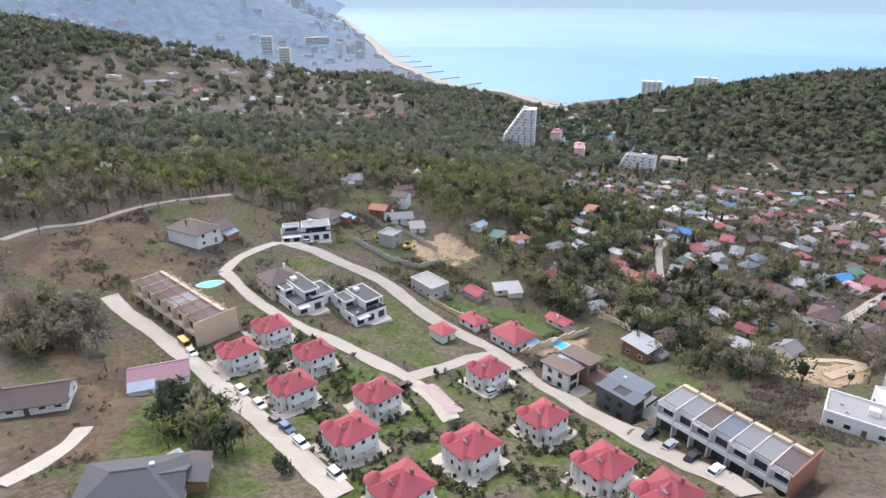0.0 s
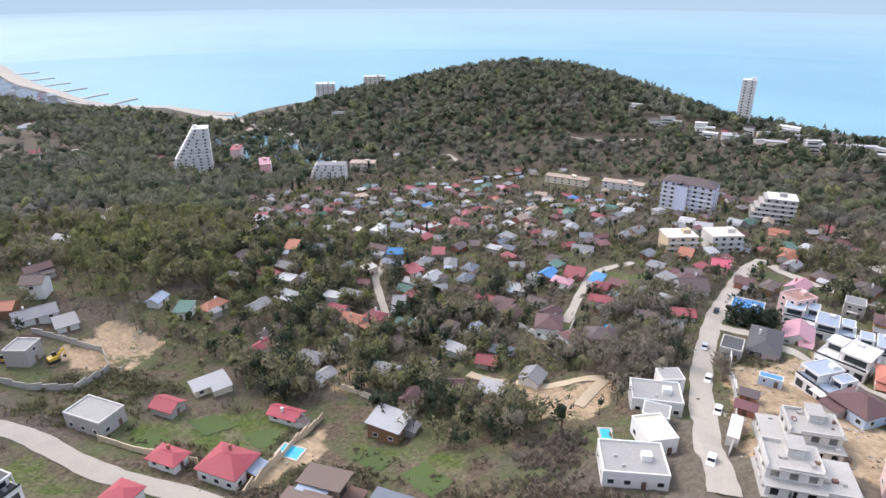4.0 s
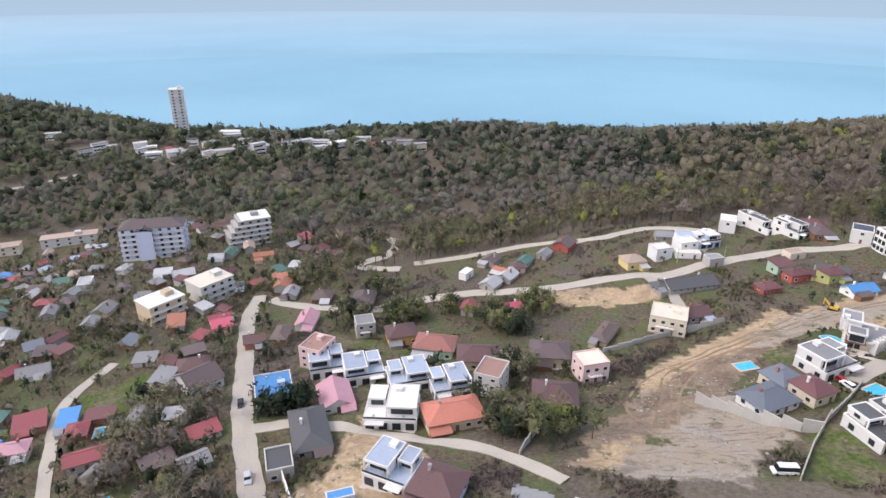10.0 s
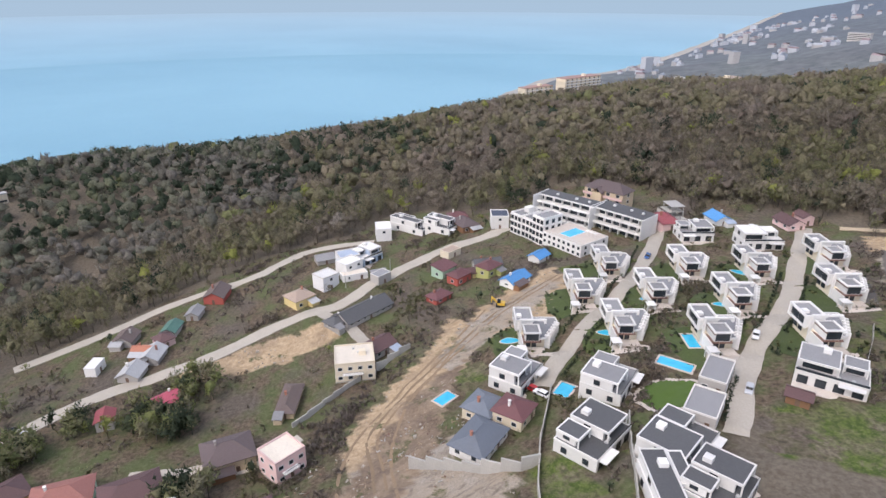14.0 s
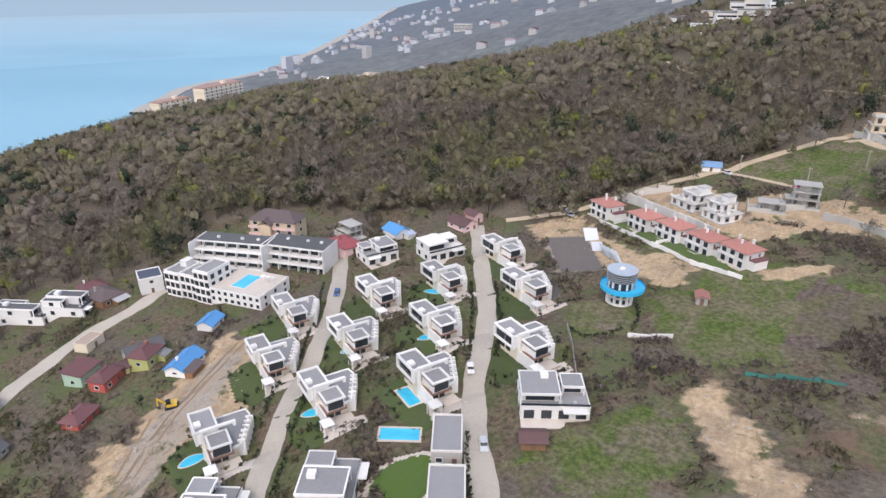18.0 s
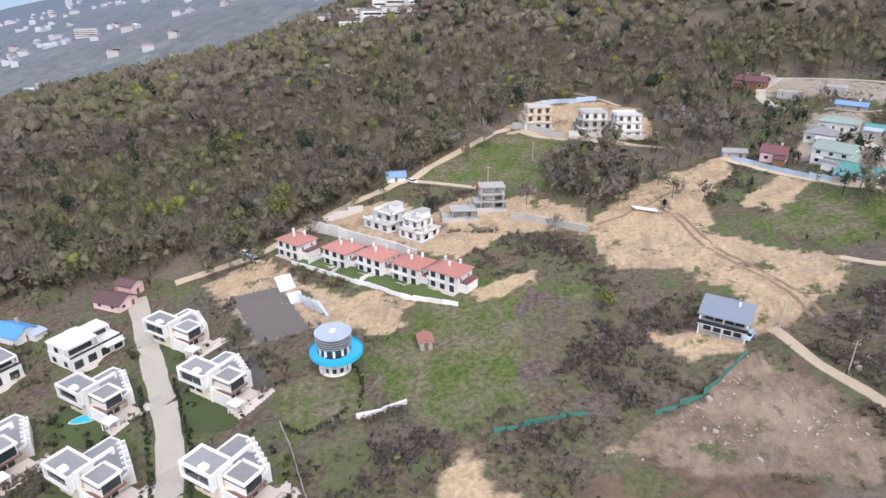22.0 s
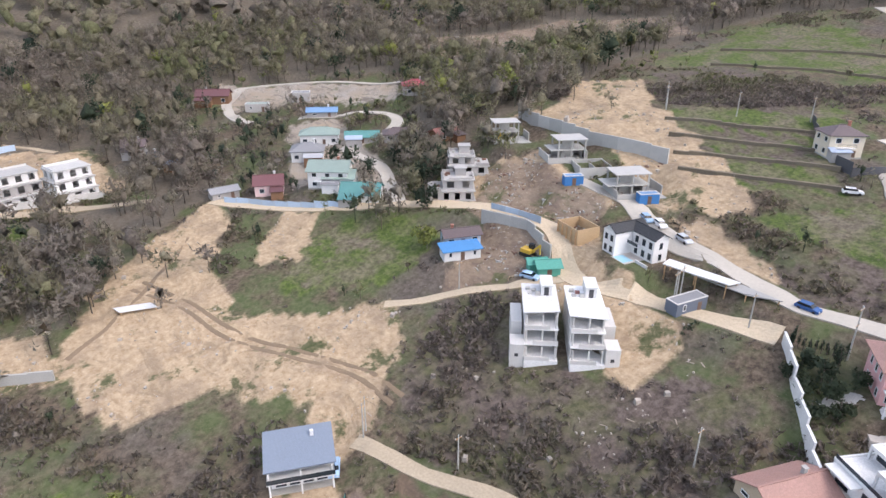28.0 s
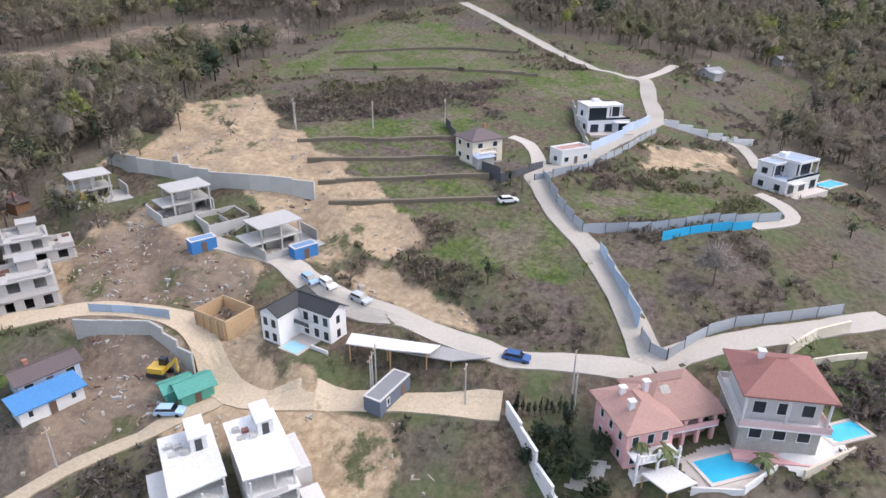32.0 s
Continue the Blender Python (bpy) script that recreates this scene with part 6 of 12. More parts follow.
house(258.0, 144.7, -62, 12, 10, 7, "hip", "maroon", "orangew")
house(251.5, 130.0, -88, 15.5, 11.5, 7.2, "hip", "brick", "greenw")
house(245.3, 113.2, -80, 15.5, 11.5, 7.2, "hip", "maroon", "tan")
house(251.4, 89.4, -84, 14.3, 11.5, 7.6, "hip", "brownp", "tan")
house(215.4, 86.0, -85, 13.5, 12.0, 7.5, "hip", "maroon", "pinkw")
house(238.9, 76.0, -62, 10, 9, 7.6, "flat", "cream", "pinkw")
house(290.9, 171.5, -80, 10, 14, 6.5, "hip", "brownp", "woodwall")
house(295.5, 192.6, -80, 9, 10, 4.5, "hip", "brown", "woodwall")
house(305.0, 217.0, -80, 7, 9, 6, "gable", "orange", "greywall")
house(298.3, 209.8, -80, 7, 9, 4.5, "gable", "grey", "greywall")
house(266.4, 186.7, -80, 8, 12, 5, "gable", "pink", "white")
house(249.3, 189.1, -80, 6, 11, 5, "hip", "brown", "woodwall")
house(291.1, 107.4, -62, 8, 8, 6, "gable", "pinkred", "white")
house(289.8, 125.3, -90, 5, 6, 5, "gable", "crimson", "greywall")
house(272.6, 70.4, -110, 6, 16, 4, "hip", "brown", "tan")
house(277.0, 48.5, -100, 14, 12.5, 7.2, "flat", "cream", "cream")
house(333.5, 58.5, -62, 10, 9, 6.5, "hip", "tan", "yellow")
house(333.4, 110.1, -62, 6, 6, 4.5, "hip", "maroon", "pinkw")
house(341.1, 46.3, -62, 9, 8, 6.5, "flat", "white", "whitedk")
house(359.5, 89.6, -110, 9, 12, 6, "gable", "brown", "redw")
house(343.4, 124.2, -110, 8, 9, 5, "gable", "brown", "greywall")
house(340.9, 107.4, -110, 6, 9, 4.5, "gable", "green", "greywall")
house(324.9, 113.7, -110, 8, 10, 4, "gable", "metal", "greywall")
house(315.7, 119.8, -110, 8, 9, 4.5, "gable", "metal", "greywall")
house(328.3, 116.4, -110, 8, 5, 4, "gable", "orange", "woodwall")
house(347.8, 98.7, -110, 5, 7, 4, "gable", "grey", "greywall")
house(326.4, 133.2, -20, 7, 4, 3.5, "flat", "white", "white")
house(310.7, 37.7, -62, 24, 10, 4.5, "gable", "dkgrey", "greywall")
house(284.4, 38.5, -62, 10, 8, 5.5, "gable", "maroon", "greywall")
house(306.2, 48.7, -62, 8, 7, 4, "hip", "dkgrey", "greywall")
house(347.1, 35.1, -62, 10, 8, 6.5, "flat", "white", "white")
house(332.4, 25.1, -62, 7, 5, 4, "flat", "grey", "greywall")
house(320.4, 1.8, -62, 9, 7, 6, "shed", "redbrown", "greenw")
house(310.4, -0.9, -62, 9, 6, 5.5, "hip", "redbrown", "redw")
house(301.7, 10.6, -62, 9, 6, 4, "hip", "redbrown", "redw")
house(309.6, -13.1, -62, 9, 7, 6, "hip", "redbrown", "yellowg")
house(295.6, -17.8, -62, 12, 7, 3.5, "gable", "blue", "white")
house(309.3, -35.0, -62, 8, 6, 3.5, "gable", "blue", "white")
house(338.7, -8.0, -62, 8, 5, 3, "flat", "tan", "cream")
house(369.2, -14.4, -55, 9, 17, 7, "flat", "dkgrey", "white")
house(381.5, -3.2, -55, 9, 22, 7, "flat", "dkgrey", "white")
house(380.4, 11.2, -100, 8, 11, 6.5, "flat", "white", "white")
house(366.3, -25.2, -80, 10, 14, 6, "hip", "brownp", "woodwall")
house(355.0, -38.5, -110, 9, 10, 6.5, "flat", "navy", "white")
house(356.6, 25.2, -62, 12, 10, 5.5, "flat", "white", "bluewall")
house(215.5, 31.0, -53, 14, 10, 5.6, "hip", "slate", "white")
house(227.5, 24.5, -53, 9.5, 9, 6.2, "hip", "slate", "cream")
house(221.0, 19.0, -53, 9, 9, 6.2, "hip", "redbrown", "cream")
house(199.4, 10.3, -62, 17, 12, 5.5, "flat", "dkgrey", "white")
house(187.8, -2.9, -62, 18, 13, 6, "flat", "dkgrey", "white")
house(174.7, 8.8, -110, 10, 20, 4.5, "flat", "dkgrey", "white")
house(172.8, 0.2, -62, 14, 12, 4.5, "flat", "dkgrey", "white")
house(203.5, -27.0, -143, 7, 13, 4, "flat", "grey", "greywall")
house(194.5, -15.5, -143, 8, 12, 4, "flat", "grey", "greywall")
house(217.4, -6.0, -53, 15, 12, 7, "flat", "grey", "white")
house(235.1, 11.6, -53, 15, 11, 7.5, "flat", "grey", "white")
house(192.1, -51.0, -143, 17, 11, 5.5, "flat", "grey", "white")
house(188.9, -37.4, -143, 5, 4, 3, "gable", "maroon", "woodwall")
modern_villa(272.2, -108.6, -110, 15, 10, 6.2, "white")
modern_villa(292.4, -95.8, -110, 13, 10, 5.8, "grey")
house(309.0, -94.9, -100, 9, 14, 5.5, "hip", "crimson", "pinkw")
house(299.3, -114.1, -100, 8, 10, 5, "gable", "blue", "white")
site_frame(315.6, -104.0, -100, 9, 12, 5, "frame", "concrete", "concrete")
house(278.8, -130.6, -100, 8, 11, 5, "gable", "maroon", "pinkw")
house(279.3, -138.7, -100, 5, 6, 5, "gable", "maroon", "pinkw")
block_shell(205.6, -176.0, 150, 11.5, 9.0, 6.2, "white")
block_shell(192.4, -168.6, 152, 9.5, 9.0, 6.2, "white", 0.7, -1)
site_frame(171.9, -186.1, -165, 13, 9, 8, "frame", "concrete", "concrete")
site_frame(180.8, -179.4, -165, 13, 9, 4, "frame", "concrete", "concrete")
storey_shell(158.2, -257.8, -165, 12, 10, 3, ("greyw", "tan", "tan"))
storey_shell(135.0, -252.5, -165, 12, 10, 3, ("greyw", "greywall", "greyw"))
storey_shell(121.5, -249.5, -165, 12, 10, 3, ("white", "white", "white"))
house(210.3, -210.6, -160, 8, 6, 4, "gable", "bluemetal", "white")
house(179.5, -111.5, -160, 3, 4, 3, "gable", "brick", "greywall")

house(97.6, -272.9, 160, 8, 7, 5.5, "gable", "brownp", "greywall")
house(92.5, -255.5, 160, 9, 6, 4.5, "gable", "dkgrey", "white")
house(73.3, -214.2, 155, 9, 8, 6, "gable", "redbrown", "pinkw")
house(58.1, -203.7, 140, 13, 9, 8.5, "gable", "gsage", "white")
house(56.1, -201.2, 140, 10, 8, 6, "gable", "gsage", "white")
house(55.6, -189.6, 140, 12, 9, 5.5, "gable", "teal", "white")
house(54.7, -226.0, 150, 11, 9, 6, "hip", "grey", "white")
house(46.3, -233.9, 150, 14, 8, 6, "hip", "gsage", "white")
house(36.7, -221.6, 150, 12, 6, 3.5, "gable", "teal", "greywall")
house(28.2, -211.2, 150, 12, 7, 4.5, "hip", "brownp", "greywall")
house(59.7, -301.3, 150, 14, 8, 6, "gable", "redbrown", "woodwall")
house(3.5, -238.7, 150, 10, 8, 6, "hip", "red", "greywall")
house(34.5, -255.2, 150, 12, 5, 3.5, "gable", "bluemetal", "greywall")
house(49.8, -280.1, 150, 9, 4, 3, "flat", "gsage", "greywall")
house(92.2, -260.2, 160, 9, 6, 4.5, "gable", "dkgrey", "white")
house(33.2, -276.0, 150, 8, 6, 4, "flat", "grey", "greywall")
house(19.6, -198.7, -180, 9, 6, 4, "gable", "brick", "woodwall")
house(84.9, -221.4, -180, 8, 4, 3.5, "gable", "grey", "greywall")
block_shell(37.4, -171.4, 145, 12, 8.5, 5.6, "greywall")
block_shell(27.2, -176.9, 145, 11, 7.5, 5.0, "greywall", 0.65, -1)
site_frame(8.4, -179.8, 152, 12, 9, 6, "frame", "rawslab", "concrete")
site_frame(6.6, -158.6, 152, 13, 10, 6.5, "frame", "rawslab", "concrete")
site_frame(7.4, -133.0, 152, 14, 10, 7, "frame", "rawslab", "concrete")
house(50.0, -151.0, 160, 10, 5, 4.5, "gable", "brownp", "bluewall")
house(53.8, -146.2, 160, 9, 4, 3.5, "shed", "blue", "white")
house(16.2, -146.2, 150, 5, 2.5, 2.5, "flat", "bluemetal", "bluebox")
house(10.0, -127.0, 150, 5, 2.5, 2.5, "flat", "bluemetal", "bluebox")
house(44.1, -126.9, 150, 5, 4, 3, "gable", "tealg", "tealw")
house(44.9, -129.5, 150, 4, 3, 3, "gable", "tealg", "tealw")
house(36.2, -97.1, 170, 8, 3, 2.7, "flat", "grey", "dkbox")
house(-38.5, -106.0, 140, 9.5, 8.5, 8.6, "hip", "brownp", "cream")
house(-46.5, -84.8, 140, 10, 5, 4, "flat", "terra", "white")
house(-79.2, -81.1, 120, 14, 10, 8, "flat", "white", "whitedk")
house(-68.8, -32.6, 140, 15, 10, 8, "flat", "bluegrey", "white")
house(-212.7, -20.2, 140, 8, 6, 4, "gable", "grey", "greywall")
house(-165.5, -50.2, 140, 9, 6, 4, "gable", "grey", "greywall")
house(60.8, -63.2, 160, 12, 9, 5, "gable", "terra", "tan")
house(139.5, 200.5, -40, 10, 11, 7.5, "hip", "maroon", "white")
house(209.5, 197.5, -30, 12, 12, 7.5, "gable", "brownp", "white")
house(255.0, 218.5, -50, 8, 8, 7.0, "gable", "pinkred", "rose")
house(142.5, 177.0, -35, 10, 8, 8.0, "hip", "brownp", "brickw")
house(93, 431, 31, 6, 8, 4, "shed", "grey", "brickw")
house(119, 290, -50, 11, 5.5, 4, "gable", "slate", "greywall")
house(182, 518, 31, 9, 6, 4, "shed", "brownp", "tan")
house(219, 453, 20, 11, 8, 4, "gable", "blue", "greywall")
house(182, 294, 10, 8, 8, 4, "gable", "slate", "brickw")
house(293, 295, -30, 6, 7, 4, "gable", "brownp", "cream")
house(321, 336, -70, 7, 7, 4, "shed", "grey", "brickw")
house(349, 434, 10, 10, 8, 4, "shed", "blue", "greywall")
house(50, 246, 31, 9, 5.5, 4, "gable", "brownp", "greywall")
house(70, 1428, 10, 11.2, 9.8, 4, "shed", "grey", "brickw")
house(82, 388, 40, 8, 9, 4, "gable", "metal", "tan")
house(64, 271, 40, 8, 9, 4, "shed", "metal", "cream")
house(46, 290, 40, 7, 7, 4, "flat", "metal", "brickw")
house(67, 284, 40, 7, 8, 4, "flat", "metal", "tan")
house(105, 287, 10, 7, 6, 4, "flat", "metal", "cream")
house(117, 337, 31, 9, 5.5, 4, "gable", "metal", "brickw")
house(152, 334, 31, 5.5, 10, 4, "shed", "metal", "greywall")
house(119, 270, 31, 5.5, 8, 4, "gable", "metal", "greywall")
house(80, 265, 40, 5.5, 7, 4, "flat", "metal", "white")
house(78, 205, 40, 7, 10, 4, "gable", "metal", "tan")
house(104, 207, 31, 5.5, 8, 4, "shed", "metal", "white")
house(236, 346, -59, 5.5, 7, 4, "gable", "metal", "cream")
house(297, 321, -59, 7, 11, 4, "flat", "metal", "white")
house(312, 287, -59, 9, 7, 4, "shed", "metal", "greywall")
house(1, 375, -30, 8, 10, 4, "flat", "metal", "greywall")
house(10, 403, 40, 5.5, 11, 4, "flat", "metal", "cream")
house(-13, 349, 31, 6, 10, 4, "gable", "metal", "cream")
house(155, 241, -50, 11, 7, 4, "gable", "metal", "white")
house(128, 270, 31, 10, 7, 4, "gable", "metal", "tan")
house(-59, 889, 31, 15.4, 8.4, 4, "flat", "metal", "brickw")
house(-136, 588, 31, 8, 9, 4, "flat", "metal", "cream")
house(-33, 903, 10, 15.4, 9.8, 4, "gable", "metal", "white")
house(25, 219, 10, 11, 5.5, 4, "shed", "metal", "cream")
house(69, 345, 31, 8, 9, 5, "hip", "pink", "greywall")
house(172, 233, -59, 9, 6, 5, "hip", "pink", "tan")
house(315, 493, -30, 7, 9, 5, "shed", "pink", "white")
house(80, 361, 31, 6, 7, 4, "gable", "grey", "brickw")
house(71, 299, 31, 6, 9, 4, "gable", "grey", "brickw")
house(142, 518, 31, 10, 5.5, 4, "hip", "grey", "cream")
house(146, 492, -30, 8, 8, 4, "gable", "grey", "white")
house(88, 267, 40, 6, 9, 4, "shed", "grey", "cream")
house(144, 339, 31, 8, 5.5, 4, "gable", "grey", "cream")
house(144, 281, -30, 6, 11, 4, "hip", "grey", "cream")
house(205, 476, -50, 7, 7, 4, "gable", "grey", "greywall")
house(333, 507, -70, 7, 9, 4, "hip", "grey", "brickw")
house(191, 303, 20, 10, 7, 4, "shed", "grey", "white")
house(265, 312, -59, 6, 10, 4, "gable", "grey", "greywall")
house(213, 267, -50, 11, 8, 4, "gable", "grey", "white")
house(58, 225, 40, 7, 10, 4, "hip", "grey", "greywall")
house(111, 172, 31, 7, 7, 4, "gable", "grey", "white")
house(256, 282, -70, 6, 7, 4, "gable", "grey", "white")
house(133, 287, 31, 10, 5.5, 4, "hip", "grey", "greywall")
house(217, 299, -59, 8, 7, 4, "gable", "grey", "cream")
house(304, 393, -30, 7, 8, 4, "shed", "grey", "white")
house(51, 267, 31, 9, 6, 4, "gable", "grey", "tan")
house(73, 232, 31, 7, 6, 4, "hip", "grey", "greywall")
house(-12, 268, 10, 7, 8, 4, "shed", "grey", "white")
house(61, 292, 31, 6, 9, 4.5, "shed", "crimson", "white")
house(210, 377, -30, 7, 10, 4.5, "gable", "crimson", "white")
house(196, 334, -59, 5.5, 8, 4.5, "gable", "crimson", "white")
house(187, 351, -30, 5.5, 10, 4.5, "gable", "crimson", "tan")
house(246, 535, -59, 11, 8, 4.5, "gable", "crimson", "cream")
house(287, 525, 20, 7, 7, 4.5, "shed", "crimson", "tan")
house(351, 444, -59, 9, 7, 4.5, "gable", "crimson", "cream")
house(44, 236, 31, 10, 5.5, 4.5, "gable", "crimson", "brickw")
house(266, 226, -50, 10, 5.5, 4.5, "gable", "crimson", "white")
house(184, 239, -50, 9, 8, 4.5, "shed", "crimson", "brickw")
house(91, 247, 31, 7, 8, 4.5, "hip", "crimson", "brickw")
house(-76, 654, 20, 14, 9.8, 4.5, "shed", "crimson", "greywall")
house(182, 220, -59, 6, 7, 4.5, "hip", "crimson", "brickw")
house(80, 321, -30, 5.5, 11, 4.5, "shed", "orange", "greywall")
house(35, 269, 31, 10, 6, 4.5, "hip", "orange", "cream")
house(259, 242, -59, 7, 11, 4.5, "shed", "orange", "brickw")
house(72, 439, 10, 7, 8, 4.5, "gable", "orange", "brickw")
house(281, 449, -30, 5.5, 9, 4.5, "gable", "orange", "greywall")
house(25, 268, -30, 6, 8, 5, "shed", "green", "white")
house(100, 234, -50, 11, 5.5, 5, "gable", "green", "brickw")
house(291, 492, -30, 6, 10, 5, "gable", "green", "cream")
house(305, 502, -30, 5.5, 7, 5, "gable", "green", "brickw")
house(176, 410, -50, 10, 7, 5, "hip", "green", "white")
house(75, 182, 31, 7, 6, 5.5, "gable", "maroon", "tan")
house(89, 182, -30, 7, 7, 5.5, "gable", "maroon", "white")
house(146, 208, 10, 8, 6, 5.5, "gable", "maroon", "greywall")
house(220, 207, -59, 11, 8, 5.5, "hip", "maroon", "tan")
house(249, 513, -50, 10, 7, 5.5, "shed", "maroon", "white")
house(-21, 312, 20, 10, 6, 5.5, "gable", "maroon", "greywall")
house(137, 228, -59, 8, 11, 5.5, "shed", "maroon", "greywall")
house(279, 495, 20, 8, 5.5, 5, "shed", "tan", "brickw")
house(333, 457, -50, 11, 8, 5, "gable", "tan", "greywall")
house(317, 347, -59, 6, 9, 5, "hip", "tan", "greywall")
house(190, 514, 10, 11, 7, 5, "shed", "tan", "tan")
house(214, 316, -59, 7, 11, 5, "hip", "tan", "white")
house(184, 890, -30, 11.2, 12.6, 5, "shed", "tan", "greywall")
house(-110, 569, 31, 8, 7, 5, "hip", "tan", "greywall")
house(-85, 581, 10, 8, 8, 5, "shed", "tan", "brickw")
house(163, 461, 20, 11, 6, 4, "gable", "slate", "greywall")
house(125, 302, -30, 8, 7, 4, "gable", "blue", "greywall")
house(182, 326, 10, 8, 6, 4, "gable", "grey", "greywall")
house(141, 262, -59, 6, 9, 4, "hip", "slate", "greywall")
house(153, 225, -59, 8, 5.5, 4, "gable", "brownp", "white")
house(175, 247, 20, 9, 6, 4, "gable", "blue", "brickw")
house(149, 271, -59, 5.5, 7, 4, "hip", "slate", "cream")
house(276, 312, -70, 7, 7, 4, "hip", "brownp", "white")
house(284, 278, -59, 7, 7, 4, "shed", "grey", "greywall")
house(187, 228, -59, 5.5, 10, 4, "shed", "blue", "greywall")
house(236, 510, -59, 7, 8, 4, "gable", "metal", "white")
house(249, 444, 20, 10, 5.5, 4, "flat", "metal", "cream")
house(227, 355, 10, 7, 7, 4, "gable", "metal", "greywall")
house(238, 306, -59, 7, 9, 4, "gable", "metal", "brickw")
house(325, 374, 10, 11, 5.5, 4, "gable", "metal", "tan")
house(290, 348, 10, 9, 5.5, 4, "gable", "metal", "brickw")
house(165, 340, 10, 11, 6, 4, "flat", "metal", "brickw")
house(171, 285, -59, 8, 6, 4, "flat", "metal", "greywall")
house(97, 173, -50, 7, 5.5, 4, "shed", "metal", "cream")
house(313, 276, -50, 11, 8, 4, "gable", "metal", "brickw")
house(334, 270, -70, 8, 8, 4, "gable", "metal", "greywall")
house(226, 392, 10, 7, 5.5, 5, "gable", "crimson", "tan")
house(184, 339, -59, 11, 8, 5, "gable", "crimson", "cream")
house(313, 484, -59, 8, 9, 5, "gable", "crimson", "white")
house(329, 491, -59, 7, 10, 5, "hip", "crimson", "cream")
house(264, 529, -50, 10, 8, 5, "gable", "crimson", "cream")
house(154, 475, 31, 10, 5.5, 5, "hip", "crimson", "tan")
house(79, 255, 40, 5.5, 7, 5, "gable", "crimson", "greywall")
house(123, 279, 10, 8, 8, 5, "shed", "crimson", "brickw")
house(144, 293, -30, 6, 8, 5, "shed", "crimson", "greywall")
house(171, 207, -50, 11, 6, 5, "gable", "crimson", "greywall")
house(341, 416, -30, 7, 9, 5, "hip", "crimson", "white")
house(375, 237, -30, 8, 10, 5, "shed", "crimson", "cream")
house(312, 510, 10, 11, 7, 4.5, "shed", "green", "tan")
house(210, 556, 31, 9, 8, 4.5, "gable", "green", "brickw")
house(264, 340, -30, 5.5, 7, 4.5, "gable", "green", "greywall")
house(306, 344, -59, 8, 8, 4.5, "gable", "green", "tan")
house(325, 229, -30, 5.5, 8, 4.5, "shed", "green", "white")
house(342, 267, -80, 7, 11, 4.5, "gable", "green", "greywall")
house(182, 527, -50, 10, 5.5, 4.5, "gable", "grey", "white")
house(188, 484, -50, 9, 6, 4.5, "gable", "grey", "greywall")
house(215, 435, -59, 11, 5.5, 4.5, "hip", "grey", "cream")
house(266, 480, -59, 6, 9, 4.5, "gable", "grey", "brickw")
house(157, 315, -30, 7, 7, 4.5, "gable", "grey", "white")
house(277, 440, 10, 8, 8, 4.5, "gable", "grey", "greywall")
house(193, 321, -30, 5.5, 9, 4.5, "gable", "grey", "greywall")
house(286, 319, 10, 7, 6, 4.5, "gable", "grey", "greywall")
house(269, 286, -80, 8, 10, 4.5, "gable", "grey", "tan")
house(211, 212, 10, 10, 6, 4.5, "shed", "grey", "cream")
house(127, 382, 20, 7, 8, 4.5, "shed", "grey", "greywall")
house(303, 241, -59, 8, 8, 4.5, "hip", "grey", "cream")
house(159, 385, -50, 9, 8, 4.5, "hip", "grey", "tan")
house(290, 387, -59, 6, 10, 4.5, "gable", "grey", "cream")
house(104, 252, -30, 6, 9, 4.5, "shed", "grey", "tan")
house(179, 433, 31, 8, 6, 4.5, "gable", "grey", "greywall")
house(324, 435, -50, 11, 8, 5, "gable", "tan", "brickw")
house(344, 376, -59, 6, 7, 5, "gable", "tan", "greywall")
house(352, 261, -59, 6, 10, 5, "gable", "tan", "greywall")
house(226, 339, 20, 10, 7, 5, "gable", "tan", "brickw")
house(276, 425, -70, 6, 7, 5, "gable", "tan", "greywall")
house(388, 438, -59, 5.5, 10, 5, "gable", "tan", "white")
house(258, 370, -59, 8, 10, 5, "gable", "tan", "cream")
house(342, 247, -59, 11, 5.5, 5, "gable", "orange", "tan")
house(314, 223, -59, 7, 7, 5, "shed", "orange", "cream")
house(234, 388, -50, 10, 6, 5, "hip", "orange", "white")
house(82, 246, 31, 7, 9, 5, "gable", "orange", "white")
house(119, 308, -50, 10, 5.5, 5.5, "gable", "maroon", "white")
house(136, 218, -59, 5.5, 7, 5.5, "gable", "maroon", "tan")
house(243, 197, -59, 8, 7, 5.5, "gable", "maroon", "brickw")
house(391, 222, -59, 7, 11, 5.5, "shed", "maroon", "cream")
house(562, 383, -80, 7, 10, 4, "shed", "metal", "greywall")
house(570, 363, -59, 8, 9, 4, "gable", "metal", "greywall")
house(554, 403, -50, 10, 5.5, 4, "gable", "metal", "tan")
house(575, 319, -59, 8, 9, 4, "flat", "metal", "brickw")
house(561, 291, -59, 7, 10, 4, "gable", "metal", "greywall")
house(551, 266, -70, 6, 10, 4, "flat", "metal", "greywall")
house(557, 242, -30, 7, 9, 4, "shed", "metal", "tan")
house(570, 439, -70, 8, 11, 4, "shed", "metal", "greywall")
house(543, 441, -30, 5.5, 8, 4, "gable", "metal", "white")
house(559, 334, -59, 7, 7, 4, "flat", "metal", "brickw")
house(594, 364, -70, 5.5, 7, 4.5, "shed", "tan", "brickw")
house(582, 402, -59, 7, 9, 4.5, "gable", "tan", "greywall")
house(552, 415, -59, 10, 5.5, 4.5, "hip", "tan", "white")
house(566, 487, -30, 5.5, 10, 4.5, "gable", "tan", "greywall")
house(589, 337, -80, 6, 7, 4.5, "gable", "crimson", "tan")
